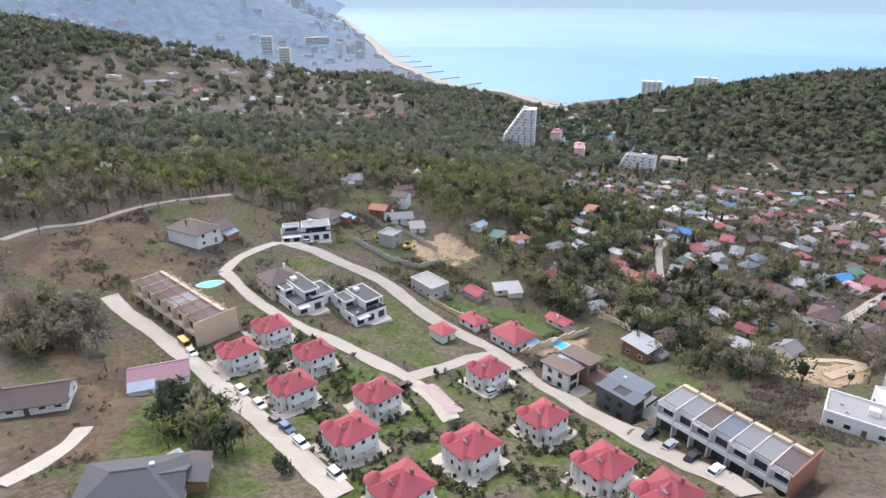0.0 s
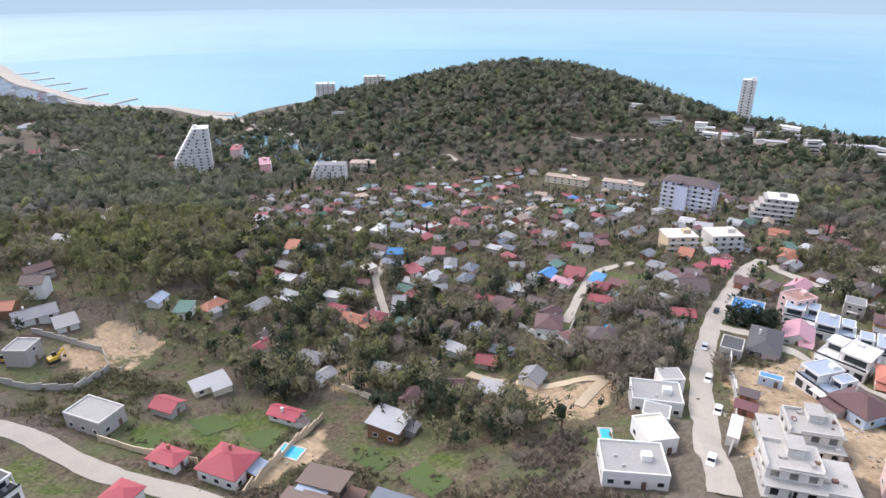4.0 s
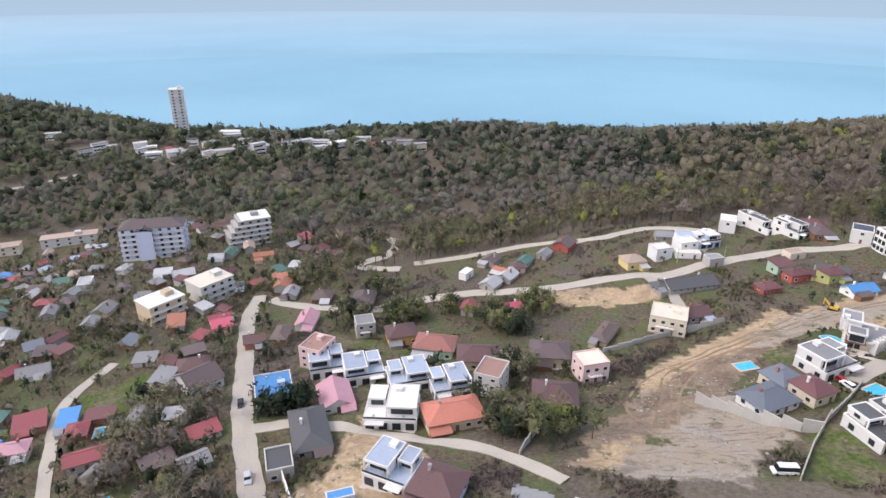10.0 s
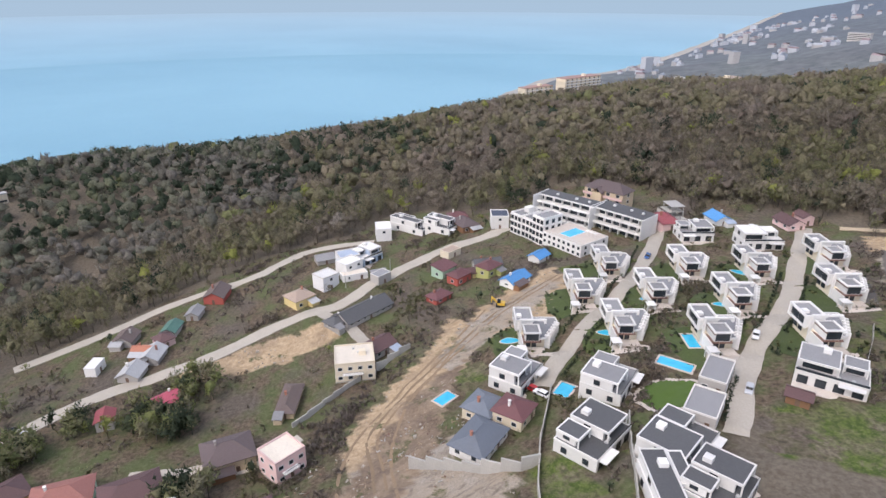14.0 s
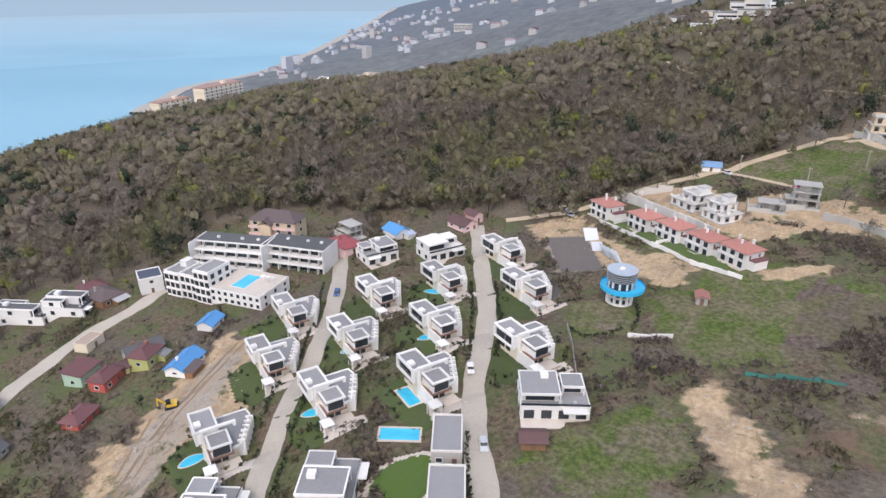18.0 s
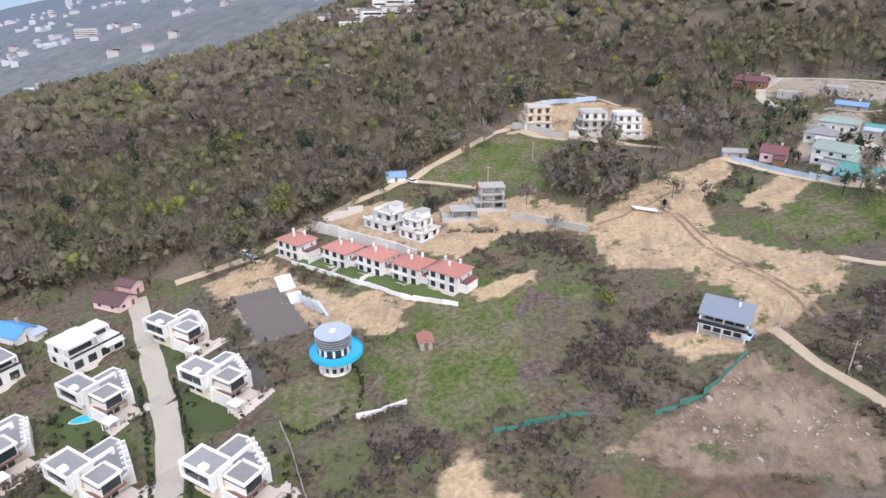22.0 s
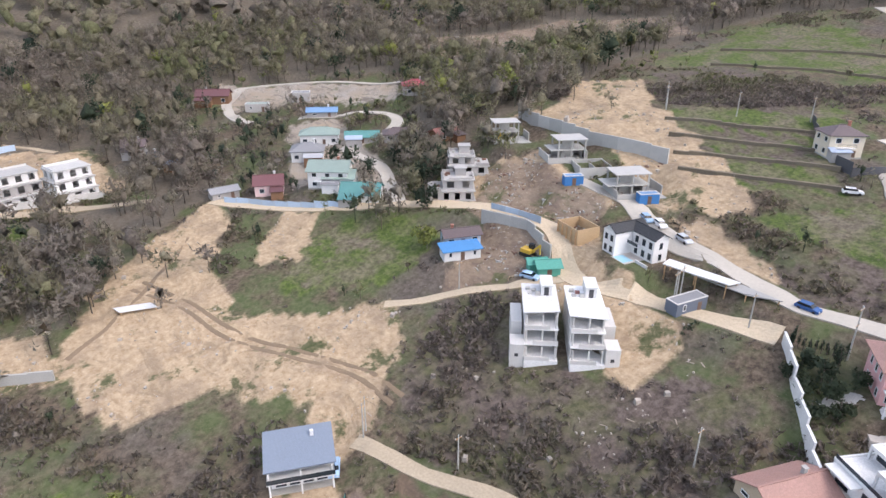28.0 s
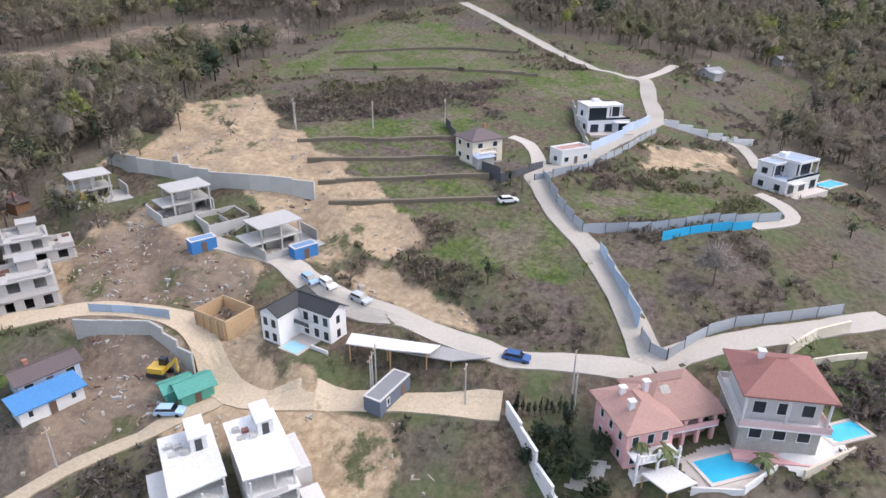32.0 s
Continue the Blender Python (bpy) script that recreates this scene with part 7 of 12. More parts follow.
house(573, 468, -59, 5.5, 7, 4.5, "hip", "crimson", "greywall")
house(559, 258, -50, 8, 8, 4.5, "hip", "crimson", "tan")
house(-155, 283, 31, 8, 8, 4.5, "flat", "metal", "white")
house(-157, 391, 40, 5.5, 7, 4.5, "shed", "metal", "white")
house(-220, 583, 31, 8, 7, 4.5, "shed", "metal", "greywall")
house(-237, 736, 60, 14, 8.4, 4.5, "flat", "metal", "tan")
house(-279, 638, 60, 9.8, 11.2, 4.5, "flat", "metal", "brickw")
house(-282, 674, 40, 11.2, 12.6, 4.5, "flat", "metal", "greywall")
house(-310, 462, 60, 7, 7, 4.5, "flat", "metal", "greywall")
house(-108, 448, 31, 10, 6, 4.5, "flat", "metal", "white")
house(-125, 453, 10, 10, 7, 4.5, "flat", "metal", "white")
house(-193, 629, 31, 12.6, 9.8, 4.5, "gable", "metal", "white")
house(-140, 334, 20, 11, 7, 4.5, "flat", "metal", "white")
house(-96, 578, 31, 11, 6, 4.5, "gable", "metal", "white")
house(-65, 867, 20, 12.6, 8.4, 4.5, "gable", "metal", "white")
house(-40, 684, 31, 8.4, 12.6, 4.5, "shed", "metal", "brickw")
house(-99, 633, 60, 11.2, 8.4, 4.5, "flat", "metal", "tan")
house(-195, 930, 31, 11.2, 14, 4.5, "shed", "metal", "tan")
house(-113, 953, -30, 11.2, 14, 4.5, "gable", "metal", "greywall")
house(-23, 743, 31, 7.7, 15.4, 4.5, "shed", "metal", "greywall")
house(16, 696, 10, 9.8, 7.7, 4.5, "shed", "metal", "cream")
house(-192, 272, 10, 11, 5.5, 4.5, "gable", "metal", "white")
house(-288, 538, 31, 6, 8, 5, "shed", "maroon", "greywall")
house(-247, 509, 20, 7, 7, 5, "gable", "maroon", "brickw")
house(-254, 647, 31, 12.6, 8.4, 5, "shed", "maroon", "cream")
house(-273, 420, 31, 10, 8, 5, "gable", "maroon", "greywall")
house(-191, 816, 20, 14, 9.8, 5, "hip", "maroon", "greywall")
house(-316, 614, 20, 14, 9.8, 5, "shed", "maroon", "tan")
house(-270, 800, 31, 8.4, 15.4, 5, "hip", "maroon", "cream")
house(-268, 430, 31, 8, 7, 5, "hip", "maroon", "cream")
house(-75, 641, 31, 11.2, 7.7, 5, "gable", "crimson", "brickw")
house(-243, 632, 40, 8.4, 15.4, 5, "gable", "crimson", "greywall")
house(-48, 725, 31, 9.8, 7.7, 5, "shed", "crimson", "cream")
house(-269, 408, 20, 9, 5.5, 5, "gable", "crimson", "greywall")
house(-246, 707, 20, 9.8, 9.8, 5, "hip", "grey", "white")
house(-231, 511, 20, 11, 5.5, 5, "hip", "grey", "cream")
house(-176, 539, 20, 8, 8, 5, "hip", "grey", "cream")
house(-163, 642, 20, 9.8, 7.7, 5, "gable", "grey", "brickw")
house(-148, 778, 31, 11.2, 8.4, 5, "shed", "grey", "tan")
house(-20, 956, 31, 8.4, 12.6, 5, "gable", "grey", "greywall")
house(-262, 562, 20, 7, 5.5, 5, "gable", "grey", "greywall")
house(-260, 444, 31, 8, 10, 5, "gable", "grey", "cream")
house(-259, 514, 10, 8, 5.5, 5, "gable", "grey", "tan")
house(-218, 811, 60, 9.8, 11.2, 5, "hip", "grey", "greywall")

VILLAS = [(-47.9, 153.3), (-51.9, 136.4), (-33.4, 140.0), (-34.1, 119.3), (-14.6, 119.4), (-17.7, 98.6), (12.5, 140.2), (22.8, 113.0), (6.0, 95.8), (-6.5, 78.6), (30.1, 90.1), (37.5, 78.5)]
proto = red_villa()
proto.scale = (0.7, 0.7, 0.76)
for i, (x, y) in enumerate(VILLAS):
    z = level(x, y, -50, 10, 10)
    TAKEN.append((x, y, 7.5))
    m = pose(x, y, z, 0, 0, -50)
    if i:
        copy_thing(proto, m)
    else:
        proto.matrix_basis = m @ Matrix.Diagonal((0.7, 0.7, 0.76, 1))
CROSSES = [(281.9, -50.3), (267.0, -30.1), (265.5, -71.7), (253.3, -48.7), (235.8, -64.9), (220.2, -42.9), (238.9, -26.3), (252.9, -3.8), (246.5, -114.9), (224.3, -94.5), (207.2, -66.3), (251.7, -88.3)]
proto = cross_villa()
for i, (x, y) in enumerate(CROSSES):
    z = level(x, y, 160, 13, 12)
    TAKEN.append((x, y, 9.0))
    m = pose(x + 1.0, y - 0.4, z + 0.8, 0, 0, 160)
    if i:
        copy_thing(proto, m)
    else:
        proto.matrix_basis = m
ROW = [(213.6, -153.5), (201.2, -148.5), (189.2, -143.5), (177.6, -139.8), (231.6, -160.1)]
proto = row_house()
for i, (x, y) in enumerate(ROW):
    z = level(x, y, 154, 13, 10)
    TAKEN.append((x, y, 8.0))
    m = pose(x, y, z, 0, 0, 154)
    if i:
        copy_thing(proto, m)
    else:
        proto.matrix_basis = m @ Matrix.Diagonal((0.92, 0.86, 0.98, 1))
# blocks of flats
apartment(83, 676, -12, 34, 16, 42, "white", "white", "white stepped apartment tower with continuous balconies", step=2.0)
apartment(344, 314, -64, 33, 14, 18, "lilac", "brownp", "pale lilac six-storey apartment block under a brown roof", pitched=True)
apartment(366, 269, -50, 24, 14, 15, "greywall", "white", "unfinished grey apartment block with a slanting white top", step=2.2)
apartment(626, 488, -60, 13, 13, 48, "white", "white", "tall white seaside tower on the ridge")
apartment(330, 1010, -20, 30, 12, 24, "white", "white", "white seaside hotel among pines on the hill")
apartment(405, 990, -25, 34, 12, 20, "cream", "white", "pale seaside hotel block on the wooded hill")
apartment(200, 625, -30, 34, 14, 14, "white", "grey", "white terraced hotel among dark cypresses", step=1.5)
apartment(246, 650, -30, 26, 14, 10, "cream", "tan", "low cream hotel wing with a pale roof")
apartment(136, 745, 70, 22, 10, 15, "pinkw", "crimson", "pink apartment block with a crimson roof")
apartment(145, 655, 78, 26, 10, 15, "rose", "pink", "rose-coloured apartment block with a pink roof")
apartment(381, 481, -55, 40, 10, 6, "cream", "tan", "long low tan hall at the edge of the village", balconies=False)
apartment(409, 438, -55, 36, 10, 6, "greyw", "tan", "long low grey hall at the edge of the village", balconies=False)
apartment(270, 257, -25, 16, 12, 9, "tan", "white", "tan three-storey guest house with white balconies")
apartment(295, 249, -25, 17, 13, 9, "greyw", "cream", "pale three-storey guest house with a cream roof")
apartment(729, -254, -75, 40, 12, 19, "cream", "terra", "pale pink apartment complex on the coast slope")
apartment(717, -300, -75, 54, 14, 25, "cream", "terra", "pale pink apartment complex above the sea")
apartment(615, -345, -70, 34, 12, 9, "white", "white", "white hall on the wooded slope", balconies=False)
apartment(575, -365, -70, 50, 12, 9, "cream", "tan", "long cream building on the wooded slope", balconies=False)


# ---- landmark buildings ----


def face(ax, ay, bx, by):
    """Yaw, length and middle of a line from a to b."""
    return math.degrees(math.atan2(by - ay, bx - ax)), math.hypot(bx - ax, by - ay), (ax + bx) / 2, (ay + by) / 2


def round_house(x, y):
    """Round house: white columns below, a bright blue ring terrace, a dark banded drum and a pale glass top."""
    z = level(x, y, 0, 12, 12)
    TAKEN.append((x, y, 9))
    root = thing("round_house", "round white house with a blue ring terrace and dark drum", "house", pose(x, y, z) @ Matrix.Diagonal((0.8, 0.8, 0.8, 1)))
    part("base_drum", Mesh().prism(ring_of(4.0, 28), -2, 5.6), GLASS, root)
    for k in range(12):
        a = 2 * math.pi * k / 12
        part("column", Mesh().prism(ring_of(0.55, 6, 4.35 * math.cos(a), 4.35 * math.sin(a)), -2, 5.7), WHITE, root)
    for z0, z1, r in ((-0.1, 0.5, 4.9), (2.6, 3.1, 4.75)):
        part("floor_band", Mesh().prism(ring_of(r, 28), z0, z1), WHITE, root)
    ring = Mesh()
    o, i = ring_of(7.9, 40, -0.6, 0), ring_of(4.9, 40)
    for k in range(40):
        j = (k + 1) % 40
        ring.quad((*o[k], 6.3), (*o[j], 6.3), (*i[j], 6.3), (*i[k], 6.3)).quad((*o[k], 5.7), (*o[j], 5.7), (*i[j], 5.7), (*i[k], 5.7))
        ring.quad((*o[k], 5.7), (*o[j], 5.7), (*o[j], 7.0), (*o[k], 7.0)).quad((*i[k], 5.7), (*i[j], 5.7), (*i[j], 6.3), (*i[k], 6.3))
    part("ring_terrace", ring, BLUEPAINT, root, "bright blue ring terrace with a low rim")
    part("middle_drum", Mesh().prism(ring_of(4.1, 28), 5.7, 9.0), GLASS, root)
    for k in range(10):
        a = 2 * math.pi * k / 10
        part("column", Mesh().prism(ring_of(0.42, 6, 4.2 * math.cos(a), 4.2 * math.sin(a)), 6.3, 9.0), WHITE, root)
    part("upper_drum", Mesh().prism(ring_of(5.2, 32), 9.0, 12.4), DARK, root)
    for k in range(4):
        part("band", Mesh().prism(ring_of(5.32, 32), 9.3 + k * 0.75, 9.5 + k * 0.75), GREYSHEET, root)
    part("top_disc", Mesh().prism(ring_of(5.5, 32), 12.41, 12.8), surface("pale_glass_roof", (0.42, 0.48, 0.55), 0.25, 0.1), root)
    part("skylight", Mesh().box(-0.8, -0.8, 12.8, 0.8, 0.8, 13.3), TRIM, root)


def hotel(ax, ay, bx, by, cx, cy):
    """White balcony hotel in two bars with a wing, and a podium with a pool before it."""
    for n, (px, py, qx, qy, h, setback) in enumerate(((ax, ay, bx, by, 11.6, 1.6), (bx + 2.2, by - 3.3, cx + 4.8, cy - 3.4, 8.7, 1.0))):
        yaw, L, mx, my = face(px, py, qx, qy)
        z = level(mx, my, yaw, L, 14)
        TAKEN.append((mx, my, L * 0.6))
        root = thing("hotel", "white terraced hotel block with long balconies and dark glazing", "hotel", pose(mx, my, z, 0, 0, yaw), "hotel blocks")
        k = round(h / 2.9)
        for s in range(k):
            zz = s * 2.9
            fr = -7 + setback * s
            part("storey", Mesh().box(-L / 2, fr + 2.2, zz if s else -4, L / 2, 6, zz + 2.9 - 0.36), WHITE, root)
            part("glazing", Mesh().box(-L / 2 + 0.5, fr + 2.1, zz + 0.15, L / 2 - 0.5, fr + 2.196, zz + 2.45), GLASS, root, "dark glazing set back behind the balcony")
            part("balcony_slab", Mesh().box(-L / 2 - 0.4, fr, zz + 2.54, L / 2 + 0.4, 6.3, zz + 2.9), WHITE, root)
            part("parapet", Mesh().box(-L / 2 - 0.4, fr, zz + 2.904, L / 2 + 0.4, fr + 0.14, zz + (3.35 if s < k - 1 else 3.2)), WHITE, root)
            for i in range(6):
                u = -L / 2 + L * (i + 0.5) / 6
                part("fin", Mesh().box(u - 0.12, fr + 0.5, zz if s else -2, u + 0.12, fr + 2.09, zz + 2.536), WHITE, root)
        part("roof", Mesh().box(-L / 2, -7 + setback * (k - 1) + 0.2, k * 2.9 + 0.01, L / 2, 6.2, k * 2.9 + 0.3), roof_mat("dkgrey"), root)
        for u in (-0.25, 0.1, 0.33):
            part("roof_vent", Mesh().box(u * L, 1, k * 2.9 + 0.3, u * L + 1.0, 2, k * 2.9 + 1.0), TRIM, root)
        for e in (-1, 1):
            part("end_wall", Mesh().box(e * (L / 2 + 0.42) - 0.15, -6.6, -4, e * (L / 2 + 0.42) + 0.15, 6.2, k * 2.9 + 0.5), WHITE, root)


def podium(x, y, yaw, w, d, h, z):
    level(x, y, yaw, w, d, z)
    TAKEN.append((x, y, w * 0.55))
    root = thing("pool_podium", "white podium with a paved pool deck before the hotel", "podium", pose(x, y, z, 0, 0, yaw))
    part("body", Mesh().box(-w / 2, -d / 2, -4, w / 2, d / 2, h), WHITE, root)
    part("deck", Mesh().box(-w / 2 + 0.3, -d / 2 + 0.3, h + 0.004, w / 2 - 0.3, d / 2 - 0.3, h + 0.08), PAVING, root)
    part("pool_coping", Mesh().box(-4.2, -5.6, h + 0.08, 2.0, 4.8, h + 0.2), TRIM, root)
    part("pool_water", Mesh().box(-3.8, -5.2, h + 0.2, 1.6, 4.4, h + 0.24), POOL, root)
    for zz in (0.5, 3.0):
        window_row(root, w, d, zz, 1.5, 0, 8, 1.5)
        window_row(root, w, d, zz, 1.5, 1, 3, 1.5)
    rail = Mesh().box(-w / 2, -d / 2, h + 0.85, w / 2, -d / 2 + 0.08, h + 0.95)
    for k in range(14):
        rail.box(-w / 2 + w * k / 13.2, -d / 2, h, -w / 2 + w * k / 13.2 + 0.08, -d / 2 + 0.08, h + 0.85)
    part("railing", rail, TRIM, root)
    for u in (4.0, 6.0, 8.0):
        part("sun_screen", Mesh().box(u, 1.0, h + 2.3, u + 1.5, 2.5, h + 2.4).box(u + 0.7, 1.7, h + 0.08, u + 0.8, 1.8, h + 2.3), WHITE, root)


def hotel_wing(x, y, yaw, z):
    """The wing that steps down beside the pool podium: three storeys of broad windows, roof terraces at two heights."""
    level(x, y, yaw, 21, 11, z)
    TAKEN.append((x, y, 12))
    root = thing("hotel_wing", "white three-storey hotel wing with broad windows and grey roof terraces", "hotel", pose(x, y, z, 0, 0, yaw))
    for x0, x1, n, d0, d1 in ((-10.5, -3.6, 3, -5.5, 5.5), (-3.59, 3.6, 3, -5.0, 5.5), (3.61, 10.5, 4, -5.5, 5.5)):
        top = n * 3.0
        block = part("block", Mesh().box(x0, d0, -4, x1, d1, top), WHITE, root)
        for f in range(n):
            part("floor_band", Mesh().box(x0 - 0.1, d0 - 0.35, f * 3.0 + 2.75, x1 + 0.1, d0 - 0.004, f * 3.0 + 3.05), WHITE, block)
            for k in range(3):
                part("window", window_data(1.7, 1.8, DARK), None, block, at=pose(x0 + (x1 - x0) * (k + 0.5) / 3, d0, f * 3.0 + 0.7))
            if x1 > 10:
                for k in range(3):
                    part("window", window_data(1.7, 1.8, DARK), None, block, at=pose(x1, -3.6 + 3.6 * k, f * 3.0 + 0.7, 0, 0, 90))
        part("roof_terrace", Mesh().box(x0 + 0.3, d0 + 0.3, top + 0.004, x1 - 0.3, d1 - 0.3, top + 0.1), roof_mat("grey"), root)
        part("parapet", Mesh().box(x0, d0, top + 0.004, x1, d0 + 0.29, top + 0.8).box(x0, d1 - 0.29, top + 0.004, x1, d1, top + 0.8).box(x0, d0 + 0.29, top + 0.004, x0 + 0.29, d1 - 0.29, top + 0.8).box(x1 - 0.29, d0 + 0.29, top + 0.004, x1, d1 - 0.29, top + 0.8), WHITE, root)
    part("stair_house", Mesh().box(-8.5, 0.5, 9.1, -5.5, 4.5, 11.4), WHITE, root)


def terrace_row(ax, ay, bx, by, depth, h, n, wall, roofs, label, front=-1, frames=False):
    """A row of joined town houses: one body, roof, party wall, balcony and door for each."""
    yaw, L, mx, my = face(ax, ay, bx, by)
    if front > 0:
        yaw += 180
    z = level(mx, my, yaw, L + 2, depth + 2)
    TAKEN.append((mx, my, L * 0.55))
    root = thing("terrace_row", label, "terraced houses", pose(mx, my, z, 0, 0, yaw))
    u = L / n
    for i in range(n):
        x0 = -L / 2 + i * u
        part("unit", Mesh().box(x0, -depth / 2, -3, x0 + u - 0.01, depth / 2 - 2.8, h - 0.4), wall_mat(wall), root)
        part("rear_unit", Mesh().box(x0, depth / 2 - 2.79, -3, x0 + u - 0.01, depth / 2, h - 3.2), wall_mat("pinkw" if frames else wall), root)
        part("roof", Mesh().box(x0 + 0.15, -depth / 2 + 0.1, h - 0.39, x0 + u - 0.15, depth / 2 - 3.0, h - 0.15), roof_mat(roofs[i % len(roofs)]), root)
        part("roof_terrace", Mesh().box(x0 + 0.2, depth / 2 - 2.7, h - 3.19, x0 + u - 0.2, depth / 2 - 0.2, h - 3.05), PAVING, root)
        part("party_wall", Mesh().box(x0 - 0.12, -depth / 2 - 1.45, -3, x0 + 0.12, depth / 2 - 2.9, h + 0.02), wall_mat("greyw" if frames else wall), root)
        part("stair_house", Mesh().box(x0 + 0.3, depth / 2 - 3.9, h - 0.14, x0 + u - 0.3, depth / 2 - 2.9, h + 0.55), wall_mat("tan" if frames else wall), root)
        part("terrace_screen", Mesh().box(x0 - 0.1, depth / 2 - 2.78, h - 3.04, x0 + 0.1, depth / 2 + 0.05, h - 0.9), wall_mat("brownwall" if frames else wall), root)
        part("rear_parapet", Mesh().box(x0 + 0.11, depth / 2 - 0.19, h - 3.18, x0 + u - 0.11, depth / 2, h - 2.2), wall_mat("pinkw" if frames else "cream"), root)
        if not frames:
            part("roof_pergola", Mesh().box(x0 + 0.4, -depth / 2 + 0.6, h + 0.5, x0 + u - 0.4, -depth / 2 + 0.75, h + 0.65).box(x0 + 0.4, -depth / 2 + 3.6, h + 0.5, x0 + u - 0.4, -depth / 2 + 3.75, h + 0.65).box(x0 + 0.5, -depth / 2 + 0.2, h + 0.66, x0 + 0.65, -depth / 2 + 4.2, h + 0.78).box(x0 + u * 0.5, -depth / 2 + 0.2, h + 0.66, x0 + u * 0.5 + 0.15, -depth / 2 + 4.2, h + 0.78).box(x0 + 0.45, -depth / 2 + 0.6, h - 0.14, x0 + 0.6, -depth / 2 + 0.75, h + 0.5), wall_mat("woodwall"), root)
        for s in range(max(1, round(h / 3.1))):
            zz = s * (h - 0.4) / max(1, round(h / 3.1))
            part("window", window_data(u * 0.62, 1.7, DARK), None, root, at=pose(x0 + u / 2, -depth / 2, zz + 0.7))
            if s:
                part("balcony_slab", Mesh().box(x0 + 0.16, -depth / 2 - 1.4, zz - 0.2, x0 + u - 0.16, -depth / 2 - 0.004, zz), WHITE, root)
                part("parapet", Mesh().box(x0 + 0.16, -depth / 2 - 1.4, zz + 0.004, x0 + u - 0.16, -depth / 2 - 1.28, zz + 0.9), wall_mat("whitedk" if frames else wall), root)
        part("garage_door", Mesh().box(x0 + 0.5, -depth / 2 - 0.05, 0, x0 + u - 0.6, -depth / 2 + 0.01, 2.1), DARK, root)
        if frames and i % 2 == 0:
            frame_ = part("pergola", Mesh().box(x0 + 0.16, -depth / 2 - 1.5, h - 0.7, x0 + u - 0.16, -depth / 2 - 1.38, h - 0.42), WHITE, root)
            for k in range(8):
                part("slat", Mesh().box(x0 + 0.2 + k * (u - 0.4) / 8, -depth / 2 - 1.45, h - 0.416, x0 + 0.28 + k * (u - 0.4) / 8, -depth / 2 + 0.05, h - 0.3), WHITE, frame_)
    part("party_wall", Mesh().box(L / 2 - 0.15, -depth / 2 - 1.5, -3, L / 2 + 0.15, depth / 2 + 0.2, h + 0.1), wall_mat("brickw" if frames else wall), root)


def slope_house(x, y, yaw):
    """White house on a hillside: one blue-grey roof plane, a glazed upper floor behind a long balcony, a stone base."""
    z = level(x, y, yaw, 11, 8)
    TAKEN.append((x, y, 7.5))
    root = thing("house", "white hillside house with one blue-grey pitched roof and glazed balcony", "house", pose(x, y, z, 0, 0, yaw))
    part("base", Mesh().box(-5.2, -3.6, -2.5, 5.2, 4.0, 0.2), STONE, root)
    part("lower_storey", Mesh().box(-4.8, -2.2, 0.204, 4.8, 3.8, 2.7), WHITE, root)
    part("upper_storey", Mesh().box(-4.8, -1.4, 2.904, 4.8, 3.8, 5.0), WHITE, root)
    slab = part("balcony_slab", Mesh().box(-5.4, -4.2, 2.704, 5.4, 3.9, 2.9), WHITE, root)
    part("railing", Mesh().box(-5.4, -4.2, 2.904, 5.4, -4.14, 3.8).box(-5.4, -4.13, 2.904, -5.34, -1.4, 3.8).box(5.34, -4.13, 2.904, 5.4, -1.4, 3.8), GLASS, slab)
    r = Mesh()
    r.v += [(-5.7, -3.6, 4.75), (5.7, -3.6, 4.75), (5.7, 4.6, 6.3), (-5.7, 4.6, 6.3), (-5.7, -3.6, 4.95), (5.7, -3.6, 4.95), (5.7, 4.6, 6.5), (-5.7, 4.6, 6.5)]
    for q in ((0, 3, 2, 1), (4, 5, 6, 7), (0, 1, 5, 4), (1, 2, 6, 5), (2, 3, 7, 6), (3, 0, 4, 7)):
        r.f.append(q)
        r.s.append(0)
    top = part("roof", r, surface("blue_grey_sheet", (0.20, 0.235, 0.29), 0.5, 0.1, 0.5, 0.2, 0, 0.03, 2.4), root)
    part("chimney", Mesh().box(2.0, 2.2, 5.8, 2.6, 2.8, 7.0), WHITE, top)
    for e in (-1, 1):
        part("gable_end", Mesh().quad((e * 4.78, -1.4, 5.0), (e * 4.78, 3.8, 5.0), (e * 4.78, 3.8, 6.1), (e * 4.78, -1.4, 5.12)), WHITE, root)
        for v in (0.4, 2.4):
            for zz in (0.8, 3.4):
                part("window", window_data(1.1, 1.2, DARK), None, root, at=pose(e * 4.8, v, zz, 0, 0, 90 * e))
    for u in (-3.3, -1.1, 1.1, 3.3):
        part("window", window_data(2.0, 1.9, DARK), None, root, at=pose(u, -1.4, 2.95))
        part("window", window_data(1.7, 1.7, DARK), None, root, at=pose(u, -2.2, 0.5))
    for u in (-5.0, 0.0, 5.0):
        part("post", Mesh().box(u - 0.13, -4.05, -2.0, u + 0.13, -3.79, 4.8), WHITE, root)


